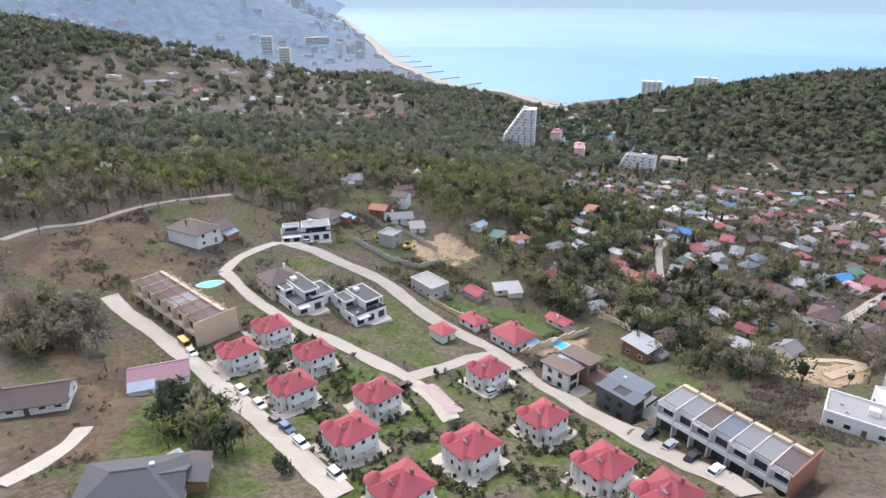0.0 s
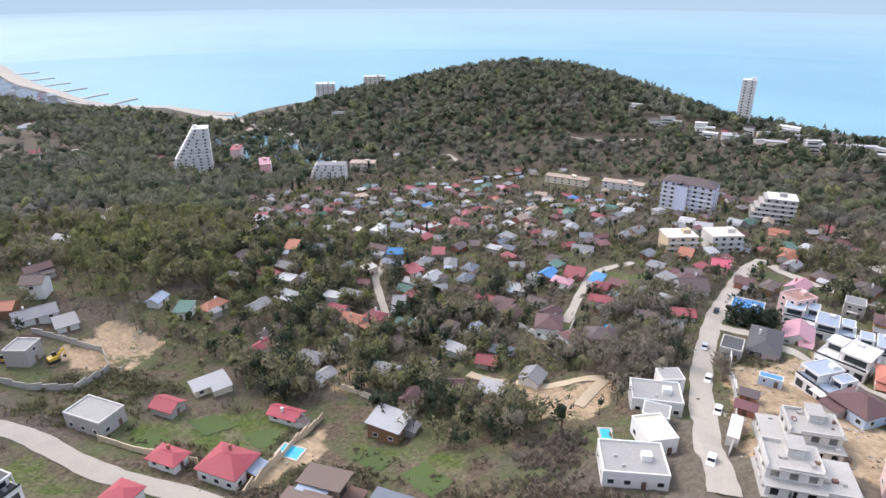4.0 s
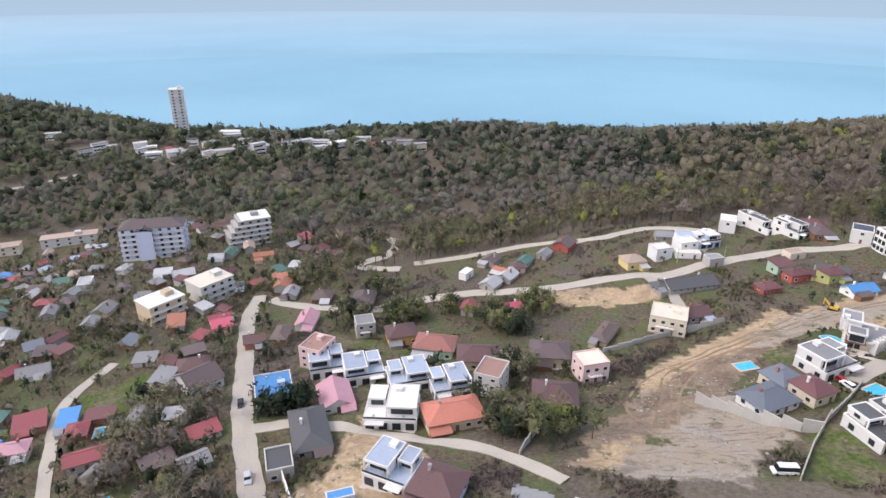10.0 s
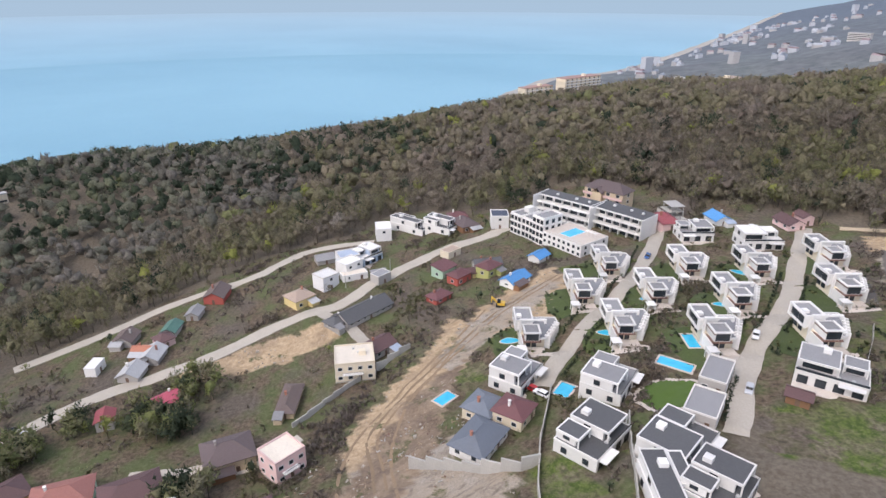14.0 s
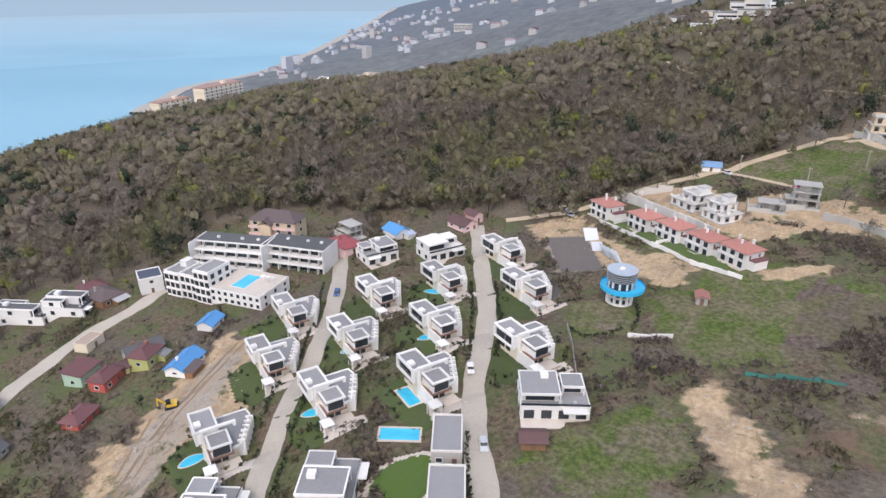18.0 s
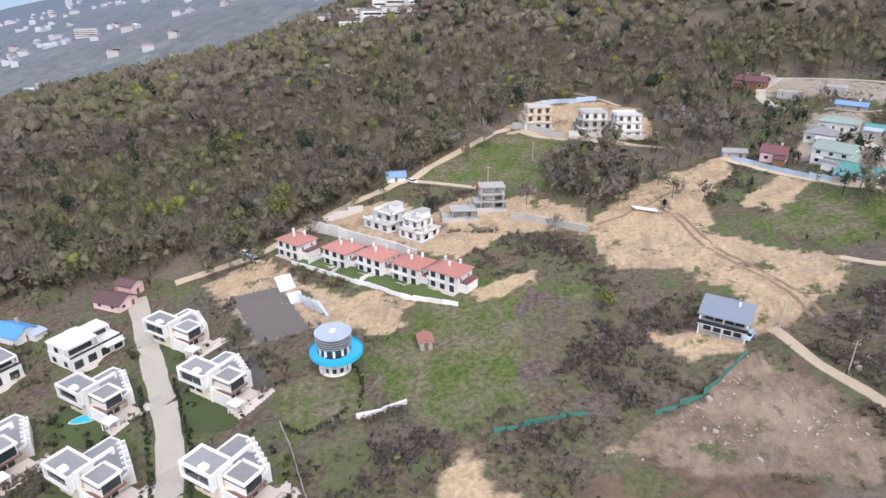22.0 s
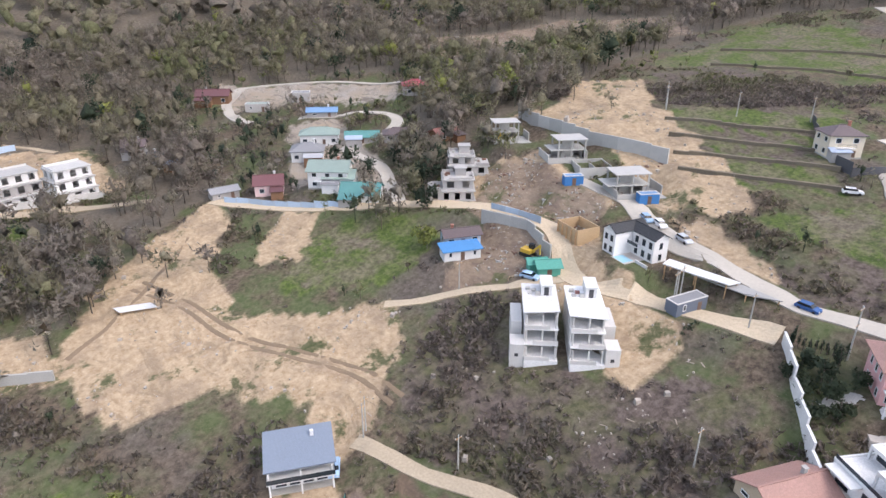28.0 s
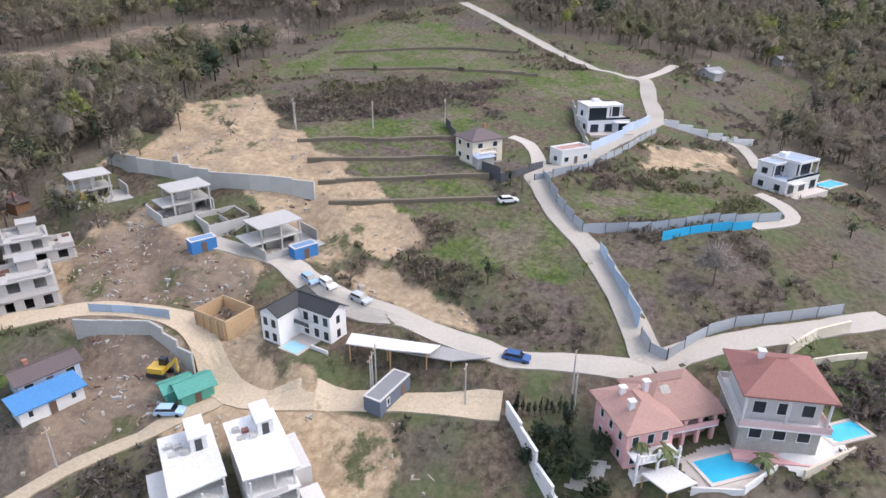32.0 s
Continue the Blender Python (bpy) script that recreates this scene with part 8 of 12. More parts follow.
def two_wing_house(x, y, yaw):
    """White house in two wings under shallow brown roof planes, a stone stair hall and a brown deck between them."""
    z = level(x, y, yaw, 12, 13)
    TAKEN.append((x, y, 8.5))
    root = thing("house", "white modern house with two sloping brown roofs and timber deck", "house", pose(x, y, z, 0, 0, yaw))
    brown = surface("brown_roof_sheet", (0.15, 0.105, 0.085), 0.55, 0.12, 0.5, 0.2, 0, 0.03, 2.2)
    for x0, x1, y0, y1, h in ((-6.0, -1.2, -3.0, 6.0, 5.6), (1.0, 6.0, -4.0, 5.0, 6.2)):
        part("wing", Mesh().box(x0, y0, -2.5, x1, y1, h), WHITE if x0 < 0 else wall_mat("brownwall"), root)
        r = Mesh()
        r.v += [(x0 - 0.7, y0 - 1.2, h + 0.9), (x1 + 0.7, y0 - 1.2, h + 0.9), (x1 + 0.7, y1 + 0.8, h + 0.1), (x0 - 0.7, y1 + 0.8, h + 0.1), (x0 - 0.7, y0 - 1.2, h + 1.12), (x1 + 0.7, y0 - 1.2, h + 1.12), (x1 + 0.7, y1 + 0.8, h + 0.32), (x0 - 0.7, y1 + 0.8, h + 0.32)]
        for q in ((0, 3, 2, 1), (4, 5, 6, 7), (0, 1, 5, 4), (1, 2, 6, 5), (2, 3, 7, 6), (3, 0, 4, 7)):
            r.f.append(q)
            r.s.append(0)
        part("roof", r, brown, root)
        for zz in (0.4, 3.3):
            part("window", window_data(2.8, 1.9, DARK), None, root, at=pose((x0 + x1) / 2, y0, zz))
            for v in (0.3, 0.7):
                part("window", window_data(1.4, 1.5, DARK), None, root, at=pose(x1, y0 + (y1 - y0) * v, zz + 0.3, 0, 0, 90))
                part("window", window_data(1.4, 1.5, DARK), None, root, at=pose(x0, y0 + (y1 - y0) * v, zz + 0.3, 0, 0, -90))
    part("stair_hall", Mesh().box(-1.19, -2.0, -2.5, 0.99, 5.0, 6.0), wall_mat("brownwall"), root)
    part("hall_roof", Mesh().box(-1.18, -2.3, 6.004, 0.98, 5.0, 6.2), roof_mat("bluegrey"), root)
    part("deck", Mesh().box(0.5, -8.0, -2.0, 6.8, -4.01, 2.7), wall_mat("brownwall"), root)
    part("deck_floor", Mesh().box(0.3, -8.2, 2.704, 7.0, -4.01, 2.85), DECK, root)
    part("terrace", Mesh().box(-6.2, -7.0, -2.0, 0.29, -3.01, 0.15), PAVING, root)


def dark_flat_house(x, y, yaw):
    """Flat-roofed house: a dark grey block with a sunk roof terrace beside a beige one."""
    z = level(x, y, yaw, 11, 13)
    TAKEN.append((x, y, 8.5))
    root = thing("house", "dark grey and beige flat-roofed modern house with sunk roof terrace", "house", pose(x, y, z, 0, 0, yaw))
    skin, lid = surface("dark_grey_panels", (0.085, 0.09, 0.10), 0.6, 0.12, 0.5, 0.2), roof_mat("slate")
    part("grey_block", Mesh().box(-5.5, -5.5, -2.5, -0.6, 5.0, 6.2), skin, root)
    part("beige_block", Mesh().box(-0.59, -4.0, -2.5, 5.5, 6.0, 5.6), wall_mat("tan"), root)
    part("roof", Mesh().box(-5.8, -5.9, 6.204, -0.5, -2.4, 6.45).box(-5.8, 1.2, 6.204, -0.5, 5.3, 6.45).box(-5.8, -2.39, 6.204, -4.6, 1.19, 6.45).box(-1.5, -2.39, 6.204, -0.5, 1.19, 6.45), lid, root)
    part("roof_well", Mesh().box(-4.59, -2.38, 6.204, -1.51, 1.18, 6.26), DARK, root)
    part("roof", Mesh().box(-0.45, -4.5, 5.604, 6.0, 6.4, 5.85), lid, root)
    part("cladding", Mesh().box(5.504, -3.8, 0.0, 5.56, 2.0, 5.4), wall_mat("woodwall"), root)
    for zz in (0.5, 3.4):
        part("window", window_data(2.6, 1.9, DARK), None, root, at=pose(-3.0, -5.5, zz))
        part("window", window_data(3.6, 1.8, DARK), None, root, at=pose(2.6, -4.0, zz))
        for v in (-2.0, 1.6):
            part("window", window_data(1.6, 1.5, DARK), None, root, at=pose(-5.5, v, zz, 0, 0, -90))
    part("balcony_slab", Mesh().box(-0.5, -6.0, 2.8, 5.4, -4.01, 3.0), WHITE, root)
    part("railing", Mesh().box(-0.5, -6.0, 3.0, 5.4, -5.94, 3.9), GLASS, root)
    part("porch", Mesh().box(-0.5, -7.6, -2.0, 5.4, -4.02, 0.2), PAVING, root)
    part("roof_vent", Mesh().box(2.0, 2.0, 5.85, 2.8, 2.8, 6.5), TRIM, root)


def stepped_shell(x, y, yaw, w, d, out=-1):
    """Raw concrete house shell built into a slope: each lower slab reaches farther out; a walled stair tower on one side."""
    z = ground(x, y) - 0.4
    TAKEN.append((x, y, 9))
    root = thing("unfinished_house", "raw concrete house shell stepping down the slope with white slabs", "building site", pose(x, y, z, 0, 0, yaw), "stepped shells")
    pale = roof_mat("white")
    for s, f in enumerate((-d / 2 - 4.2, -d / 2 - 3.0, -d / 2 - 2.2, -d / 2 - 1.0)):
        zz = s * 2.8
        if s == 3:
            r = Mesh()
            r.v += [(-w / 2 - 0.3, f, zz - 0.2), (w / 2 + 0.3, f - 0.9 * out, zz - 0.2), (w / 2 + 0.3, d / 2 + 2.6, zz - 0.2), (-w / 2 - 0.3, d / 2 + 2.6, zz - 0.2), (-w / 2 - 0.3, f, zz), (w / 2 + 0.3, f - 0.9 * out, zz), (w / 2 + 0.3, d / 2 + 2.6, zz), (-w / 2 - 0.3, d / 2 + 2.6, zz)]
            for q in ((0, 3, 2, 1), (4, 5, 6, 7), (0, 1, 5, 4), (1, 2, 6, 5), (2, 3, 7, 6), (3, 0, 4, 7)):
                r.f.append(q)
                r.s.append(0)
            part("roof_slab", r, pale, root)
            break
        part("slab", Mesh().box(-w / 2, f, zz - 0.25 if s else -4, w / 2, d / 2 + 2, zz), pale, root)
        part("upstand", Mesh().box(-w / 2 + (1.6 if s == 1 else 0), f, zz + 0.004, w / 2 - (0 if s == 1 else 1.6), f + 0.2, zz + 0.75), wall_mat("greyw"), root)
        for e in (-1, 1):
            part("side_wall", Mesh().box(e * (w / 2 - 0.15) - 0.13, f + 1.8, zz + 0.004, e * (w / 2 - 0.15) + 0.13, d / 2 + 2, zz + 2.54), wall_mat("greyw"), root)
        part("back_wall", Mesh().box(-w / 2 + 0.31, d / 2 - 0.5, zz + 0.004, w / 2 - 0.31, d / 2 - 0.2, zz + 2.54), CONCRETE, root)
        part("inner_wall", Mesh().box(-w / 2 + 0.31, -1.4, zz + 0.004, w / 2 - 2.4, -1.15, zz + 2.54), CONCRETE, root)
        for u in (-w / 2 + 0.4, 0.2, w / 2 - 0.5):
            part("column", Mesh().box(u - 0.13, f + 0.6, zz + 0.004, u + 0.13, f + 0.86, zz + 2.54), wall_mat("greyw"), root)
    e = out * (w / 2 + 1.35)
    part("stair_tower", Mesh().box(e - 1.3, -d / 2 - 4.0, -4, e + 1.3, -d / 2 - 0.2, 3.2), wall_mat("greyw"), root)
    part("tower_window", Mesh().box(e - 0.4, -d / 2 - 4.03, 0.6, e + 0.3, -d / 2 - 3.99, 1.3), DARK, root)
    part("side_annex", Mesh().box(e - 1.1, -d / 2 + 1.0, -4, e + 1.0, d / 2, 5.2), wall_mat("greyw"), root)
    b = Mesh().box(0.2, d / 2 - 2.4, 8.41, 2.3, d / 2 + 2.0, 10.5).box(0.05, d / 2 - 2.6, 10.504, 2.5, d / 2 + 2.2, 10.66)
    stair = part("stair_house", b, pale, root)
    part("doorway", Mesh().box(0.8, d / 2 - 2.44, 8.41, 1.7, d / 2 - 2.39, 10.2), DARK, stair)
    for k, (u, v) in enumerate(((-2.4, 2.2), (-1.6, 1.0), (-2.7, 0.4), (-0.9, 2.6))):
        part("pallet", Mesh().box(u, d / 2 - v, 8.41, u + 0.9, d / 2 - v + 0.7, 8.75 + 0.12 * k), (roof_mat("brick") if k == 1 and out > 0 else CONCRETE), root)


def black_roof_house(x, y, yaw):
    """White two-storey house in two wings under black roofs, a balcony in the corner, a pool terrace on a dark base."""
    z = level(x, y, yaw, 15, 13)
    TAKEN.append((x, y, 10))
    root = thing("house", "white two-storey house with black gabled roofs and pool terrace", "house", pose(x, y, z, 0, 0, yaw) @ Matrix.Diagonal((0.8, 0.8, 0.84, 1)))
    B = roof_mat("black")
    part("wing", Mesh().box(-6.5, -5.5, -2.5, -1.5, 5.5, 6.4), WHITE, root)
    part("wing", Mesh().box(-1.49, 0.5, -2.5, 7.0, 5.5, 6.4), WHITE, root)
    part("roof", roof_mesh("gable", 5.0, 11.0, 6.5, 1.7, 0.4, 0.18, -4.0, 0), B, root)
    part("roof", roof_mesh("gable", 11.0, 5.0, 6.5, 1.6, 0.4, 0.18, 1.8, 3.0), B, root)
    part("gable_end", Mesh().quad((-6.5, -5.49, 6.4), (-1.5, -5.49, 6.4), (-4.0, -5.49, 8.1)), WHITE, root)
    part("gable_end", Mesh().quad((6.99, 0.5, 6.4), (6.99, 5.5, 6.4), (6.99, 3.0, 8.0)), WHITE, root)
    part("balcony_slab", Mesh().box(-1.48, -1.2, 3.0, 2.6, 0.49, 3.2), WHITE, root)
    part("railing", Mesh().box(-1.48, -1.2, 3.2, 2.6, -1.12, 4.1), GLASS, root)
    for zz in (0.6, 3.7):
        for u in (-5.2, -2.9):
            part("window", window_data(1.1, 1.7, DARK), None, root, at=pose(u, -5.5, zz))
        for u in (0.4, 3.2, 5.8):
            part("window", window_data(1.2, 1.8, DARK), None, root, at=pose(u, 0.5, zz))
        for u in (-4, -1, 2, 4.4):
            part("window", window_data(0.9, 1.6, DARK), None, root, at=pose(-6.5, u, zz, 0, 0, -90))
        part("window", window_data(1.0, 1.7, DARK), None, root, at=pose(7.0, 3.0, zz, 0, 0, 90))
    part("dark_base", Mesh().box(-1.6, -6.6, -4.0, 4.4, 0.45, -0.6), DARK, root, "dark grey retaining base")
    part("terrace", Mesh().box(-1.48, -6.4, -0.59, 4.2, 0.48, 0.05), PAVING, root)
    part("pool_water", Mesh().box(-1.0, -6.1, 0.051, 3.4, -2.8, 0.1), surface("pale_pool", (0.35, 0.62, 0.75), 0.1, 0.05), root)
    part("garden_wall", Mesh().box(4.41, -3.0, -3, 9.0, -2.7, 0.8), WHITE, root)


def pink_villa(ax, ay, bx, by):
    """Pink villa in two ranges with terracotta hip roofs, an arched loggia, balconies and white chimneys."""
    yaw, L, mx, my = face(ax, ay, bx, by)
    z = level(mx, my, yaw, 15, 10)
    TAKEN.append((mx, my, 10))
    root = thing("villa", "pink villa with terracotta hipped roofs, arched loggia and white balconies", "villa", pose(mx, my, z, 0, 0, yaw))
    P, R = wall_mat("rose"), roof_mat("terra")
    part("front_range", Mesh().box(-6.4, -4.6, -4, 0.4, 3.8, 6.0), P, root)
    part("rear_range", Mesh().box(0.41, -1.2, -4, 8.4, 5.4, 5.6), P, root)
    part("roof", roof_mesh("hip", 6.8, 8.4, 6.1, 1.9, 0.8, 0.2, -3.0, -0.4), R, root)
    part("roof", roof_mesh("hip", 9.6, 6.6, 5.8, 1.8, 0.8, 0.2, 3.6, 2.1), R, root)
    for u, v in ((-4.2, 1.2), (-0.4, 1.6), (-4.6, -1.8)):
        part("chimney", Mesh().box(u - 0.35, v - 0.3, 6.8, u + 0.35, v + 0.3, 8.4).box(u - 0.5, v - 0.45, 8.4, u + 0.5, v + 0.45, 8.6), WHITE, root)
    part("skylight", Mesh().quad((1.5, 0.2, 6.75), (2.9, 0.2, 6.75), (2.9, 1.4, 7.45), (1.5, 1.4, 7.45)), GLASS, root)
    # arched loggia along the rear range
    for k in range(4):
        u = 1.2 + k * 2.3
        part("loggia_post", Mesh().box(u - 0.25, -2.9, 0, u + 0.25, -2.4, 5.2), P, root)
        if k < 3:
            arch = Mesh()
            for j in range(8):
                a0, a1 = math.pi * j / 8, math.pi * (j + 1) / 8
                x0, x1 = u + 1.15 - 0.9 * math.cos(a0), u + 1.15 - 0.9 * math.cos(a1)
                arch.quad((x0, -2.9, 4.0 + 0.75 * math.sin(a0)), (x1, -2.9, 4.0 + 0.75 * math.sin(a1)), (x1, -2.9, 5.2), (x0, -2.9, 5.2))
            part("arch", arch, P, root)
    part("loggia_floor", Mesh().box(0.41, -3.1, 2.7, 8.6, -1.21, 2.95), WHITE, root)
    part("loggia_wall", Mesh().box(0.41, -3.1, 2.954, 8.6, -2.95, 3.75), P, root)
    part("loggia_roof", Mesh().quad((0.2, -3.6, 5.3), (9.0, -3.6, 5.3), (9.0, -1.1, 6.1), (0.2, -1.1, 6.1)).quad((0.2, -3.6, 5.15), (9.0, -3.6, 5.15), (9.0, -1.1, 5.95), (0.2, -1.1, 5.95)), R, root)
    for zz in (2.6, -0.4):
        part("balcony_slab", Mesh().box(-6.2, -7.0, zz, 0.2, -4.61, zz + 0.25), WHITE, root)
        for k in range(11):
            part("baluster", Mesh().box(-6.15 + k * 0.61, -6.98, zz + 0.25, -6.0 + k * 0.61, -6.84, zz + 1.05), WHITE, root)
        part("handrail", Mesh().box(-6.2, -7.0, zz + 1.05, 0.2, -6.82, zz + 1.17), WHITE, root)
    for u in (-6.0, -3.0, 0.0):
        part("balcony_post", Mesh().box(u - 0.15, -6.95, -4, u + 0.15, -6.65, 4.2), WHITE, root)
    for zz in (0.5, 3.4):
        for u in (-5.2, -3.0, -0.9):
            part("window", window_data(1.1, 1.7, WHITE), None, root, at=pose(u, -4.6, zz))
        for v in (-3, -0.6, 1.8):
            part("window", window_data(1.0, 1.5, WHITE), None, root, at=pose(-6.4, v, zz, 0, 0, -90))
    part("ground_terrace", Mesh().box(-8.0, -10.5, -5, 9.4, -4.62, -2.6), PAVING, root)


def grey_villa(ax, ay, bx, by):
    """Tall grey villa, still unfinished, under a broad red hipped roof with wide eaves and balconies."""
    yaw, L, mx, my = face(ax, ay, bx, by)
    z = level(mx, my, yaw, 11, 11)
    TAKEN.append((mx, my, 9))
    root = thing("villa", "tall grey villa with a broad red hipped roof and wrap-round balconies", "villa", pose(mx, my, z + 1.4, 0, 0, yaw))
    W = wall_mat("greyw")
    part("lower_storey", Mesh().box(-5.0, -4.6, -4, 5.0, 5.0, 3.0), STONE, root)
    part("upper_storey", Mesh().box(-4.4, -4.0, 3.2, 4.6, 4.6, 7.6), W, root)
    part("terrace_slab", Mesh().box(-5.8, -5.8, 3.004, 5.6, 5.4, 3.19), WHITE, root)
    part("roof", roof_mesh("hip", 9.0, 8.6, 7.8, 2.6, 1.3, 0.22), roof_mat("brick"), root)
    part("chimney", Mesh().box(-2.6, 0.8, 8.6, -1.9, 1.5, 10.6).box(-2.75, 0.65, 10.6, -1.75, 1.65, 10.8), WHITE, root)
    for s in range(4):
        a = [(-5.7, -5.7), (5.5, -5.7), (5.5, 5.3), (-5.7, 5.3), (-5.7, -5.7)]
        x0, y0, x1, y1 = *a[s], *a[s + 1]
        part("balustrade", Mesh().box(min(x0, x1) - 0.06, min(y0, y1) - 0.06, 3.19, max(x0, x1) + 0.06, max(y0, y1) + 0.06, 4.1), wall_mat("pinkw") if s in (0, 1) else W, root)
    for px, py in ((-5.2, -5.2), (5.0, -5.2), (0, -5.2), (5.0, 0), (5.0, 4.8)):
        part("post", Mesh().prism(ring_of(0.18, 8, px, py), 3.19, 7.7), WHITE, root)
    for u in (-3, 0, 3):
        for zz, y_ in ((0.6, -4.6), (4.2, -4.0)):
            part("window", window_data(1.7, 2.0, TRIM), None, root, at=pose(u, y_, zz))
        for zz, x_ in ((0.6, 5.0), (4.2, 4.6)):
            part("window", window_data(1.7, 2.0, TRIM), None, root, at=pose(x_, u, zz, 0, 0, 90))
    part("lower_terrace", Mesh().box(-5.6, -6.6, -6, 5.8, -4.62, -1.5), wall_mat("rose"), root)


def canopy(pts, h, mat, label, thick=0.2):
    """A flat sheet roof on posts."""
    q = np.array(pts, float)
    c = q.mean(0)
    z = ground(*c)
    root = thing("shelter", label, "shelter", pose(c[0], c[1], z))
    ring = [tuple(p - c) for p in q]
    area = sum(a[0] * b_[1] - b_[0] * a[1] for a, b_ in zip(ring, ring[1:] + ring[:1]))
    if area < 0:
        ring = ring[::-1]
    part("sheet_roof", Mesh().prism(ring, h, h + thick), mat, root)
    for p in ring:
        part("post", Mesh().box(p[0] * 0.92 - 0.1, p[1] * 0.92 - 0.1, -1.5, p[0] * 0.92 + 0.1, p[1] * 0.92 + 0.1, h - 0.004), TIMBER, root)


def digger(x, y, yaw):
    """Small yellow excavator at rest."""
    Y = CAR["yellow"]
    root = thing("excavator", "yellow tracked excavator at rest on bare earth", "excavator", pose(x, y, ground(x, y) + 0.02, 0, 0, yaw), "excavators")
    for s in (-1, 1):
        part("track", Mesh().box(-1.7, s * 0.95 - 0.28, 0, 1.7, s * 0.95 + 0.28, 0.75), RUBBER, root)
    part("body", Mesh().box(-1.5, -1.1, 0.8, 1.2, 1.1, 1.7), Y, root)
    part("cab", Mesh().box(0.0, 0.1, 1.7, 1.2, 1.05, 2.9), CARGLASS, root)
    part("boom", Mesh().quad((1.0, -0.3, 1.4), (3.2, -0.3, 3.6), (3.5, -0.3, 3.2), (1.4, -0.3, 1.1)).quad((1.0, 0.0, 1.4), (3.2, 0.0, 3.6), (3.5, 0.0, 3.2), (1.4, 0.0, 1.1)).quad((1.0, -0.3, 1.4), (3.2, -0.3, 3.6), (3.2, 0, 3.6), (1.0, 0, 1.4)), Y, root)
    part("arm", Mesh().box(3.2, -0.27, 1.0, 3.5, -0.03, 3.6), Y, root)
    part("bucket", Mesh().box(2.8, -0.55, 0.4, 3.6, 0.25, 1.1), DARK, root)


round_house(199.8, -102.6)
hotel(348.9, -57.0, 324.3, -70.2, 299.6, -79.4)
podium(315.5, -55.2, 198, 21, 17, 5.2, 149.9)
hotel_wing(334.0, -46.4, 195, 148.0)
terrace_row(-89.6, 174.8, -61.6, 149.5, 11, 7.5, 6, "tan", ("brown", "brownp", "maroon", "grey"), "row of tan town houses with roof terraces and garages")
terrace_row(52.3, 115.8, 69.7, 93.1, 11, 7.2, 7, "greyw", ("grey", "grey", "brownp", "slate"), "row of town houses with white frames, pergolas and brick-red end wall", frames=True)
slope_house(109.5, -117.5, 158)
two_wing_house(36.5, 147.5, 40)
dark_flat_house(46.0, 129.5, 40)
stepped_shell(59.4, -113.8, 139, 6.3, 8.5)
stepped_shell(54.5, -106.8, 139, 6.3, 8.5, 1)
black_roof_house(28.8, -115.9, 78)
pink_villa(36.6, -66.2, 27.0, -52.5)
grey_villa(26.6, -48.9, 24.8, -39.4)
house(52.5, -52.9, 62, 15, 11, 6, "flat", "white", "white")
canopy([(31.3, -106.6), (28.1, -107.2), (26.5, -92.1), (29.3, -92.9), (30.5, -99.2)], 3.3, roof_mat("white"), "long white sheet roof on timber posts over a shed")
canopy([(124.5, -182.8), (117.0, -180.6), (116.2, -177.6), (123.7, -179.8)], 0.5, roof_mat("white"), "white sheet roof lying low on bare earth")
canopy([(40.5, -59.7), (37.6, -56.1), (39.7, -52.9), (42.7, -56.4)], 2.8, roof_mat("white"), "white square canopy on posts beside a pool")
canopy([(29.6, -100.9), (25.6, -92.1), (26.0, -83.9), (29.0, -89.3)], 0.5, roof_mat("concrete"), "bare concrete slab beside the road")
# monuments and odd blocks
house(128.9, 332.1, 35, 11, 5, 7, "flat", "white", "white")
house(119.8, 340.3, 35, 10, 5, 4, "flat", "white", "cream")
# pools
pool(34.6, -49.3, 127, 7.5, 4)
pool(22.6, -33.9, 127, 6.5, 3)
pool(-77.2, 185.8, 20, 8, 5, 0, "bean")
pool(-45.4, 84.1, -45, 10, 3.5)
pool(37.8, 176.0, -50, 6, 4)
pool(-43.9, 269.3, 0, 7, 6, 0, "bean")
pool(102.7, 131.4, 58, 8, 2.6)
house(96.5, 118.0, -35, 15, 11, 4.2, "flat", "concrete", "white")
house(110.0, 124.5, -20, 8, 10, 4.6, "flat", "cream", "white")
house(116.5, 130.0, -52, 7, 6, 4.2, "flat", "concrete", "white")
house(159.3, 128.8, -59, 6, 2.6, 2.6, "flat", "blue", "bluewall")
house(145.5, 125.6, -59, 4, 2.6, 2.6, "shed", "brownp", "brickw")
house(138.0, 121.2, -59, 4.5, 2.6, 2.6, "shed", "redbrown", "brickw")
house(127.0, 116.0, 31, 9, 2.6, 2.6, "flat", "white", "greyw")
pool(242.1, 30.0, -62, 6, 3.5)
pool(184.3, 214.4, 30, 4, 3)
pool(157.3, 189.4, 30, 4, 4, 0, "bean")
pool(-84.1, -19.0, -40, 8, 4)
pool(253.8, -82.9, 30, 6, 3, 0, "bean")
pool(236.9, -60.8, 60, 7, 3, 0, "bean")
pool(253.3, -45.7, 60, 6, 3, 0, "bean")
pool(240.6, -21.3, 60, 6, 3, 0, "bean")
pool(256.2, 3.3, 80, 6, 3.2, 0, "bean")
pool(224.8, 2.2, 37, 4, 6)
pool(216.4, -25.9, 37, 9, 4)
pool(223.0, -36.3, -20, 7, 3.2)
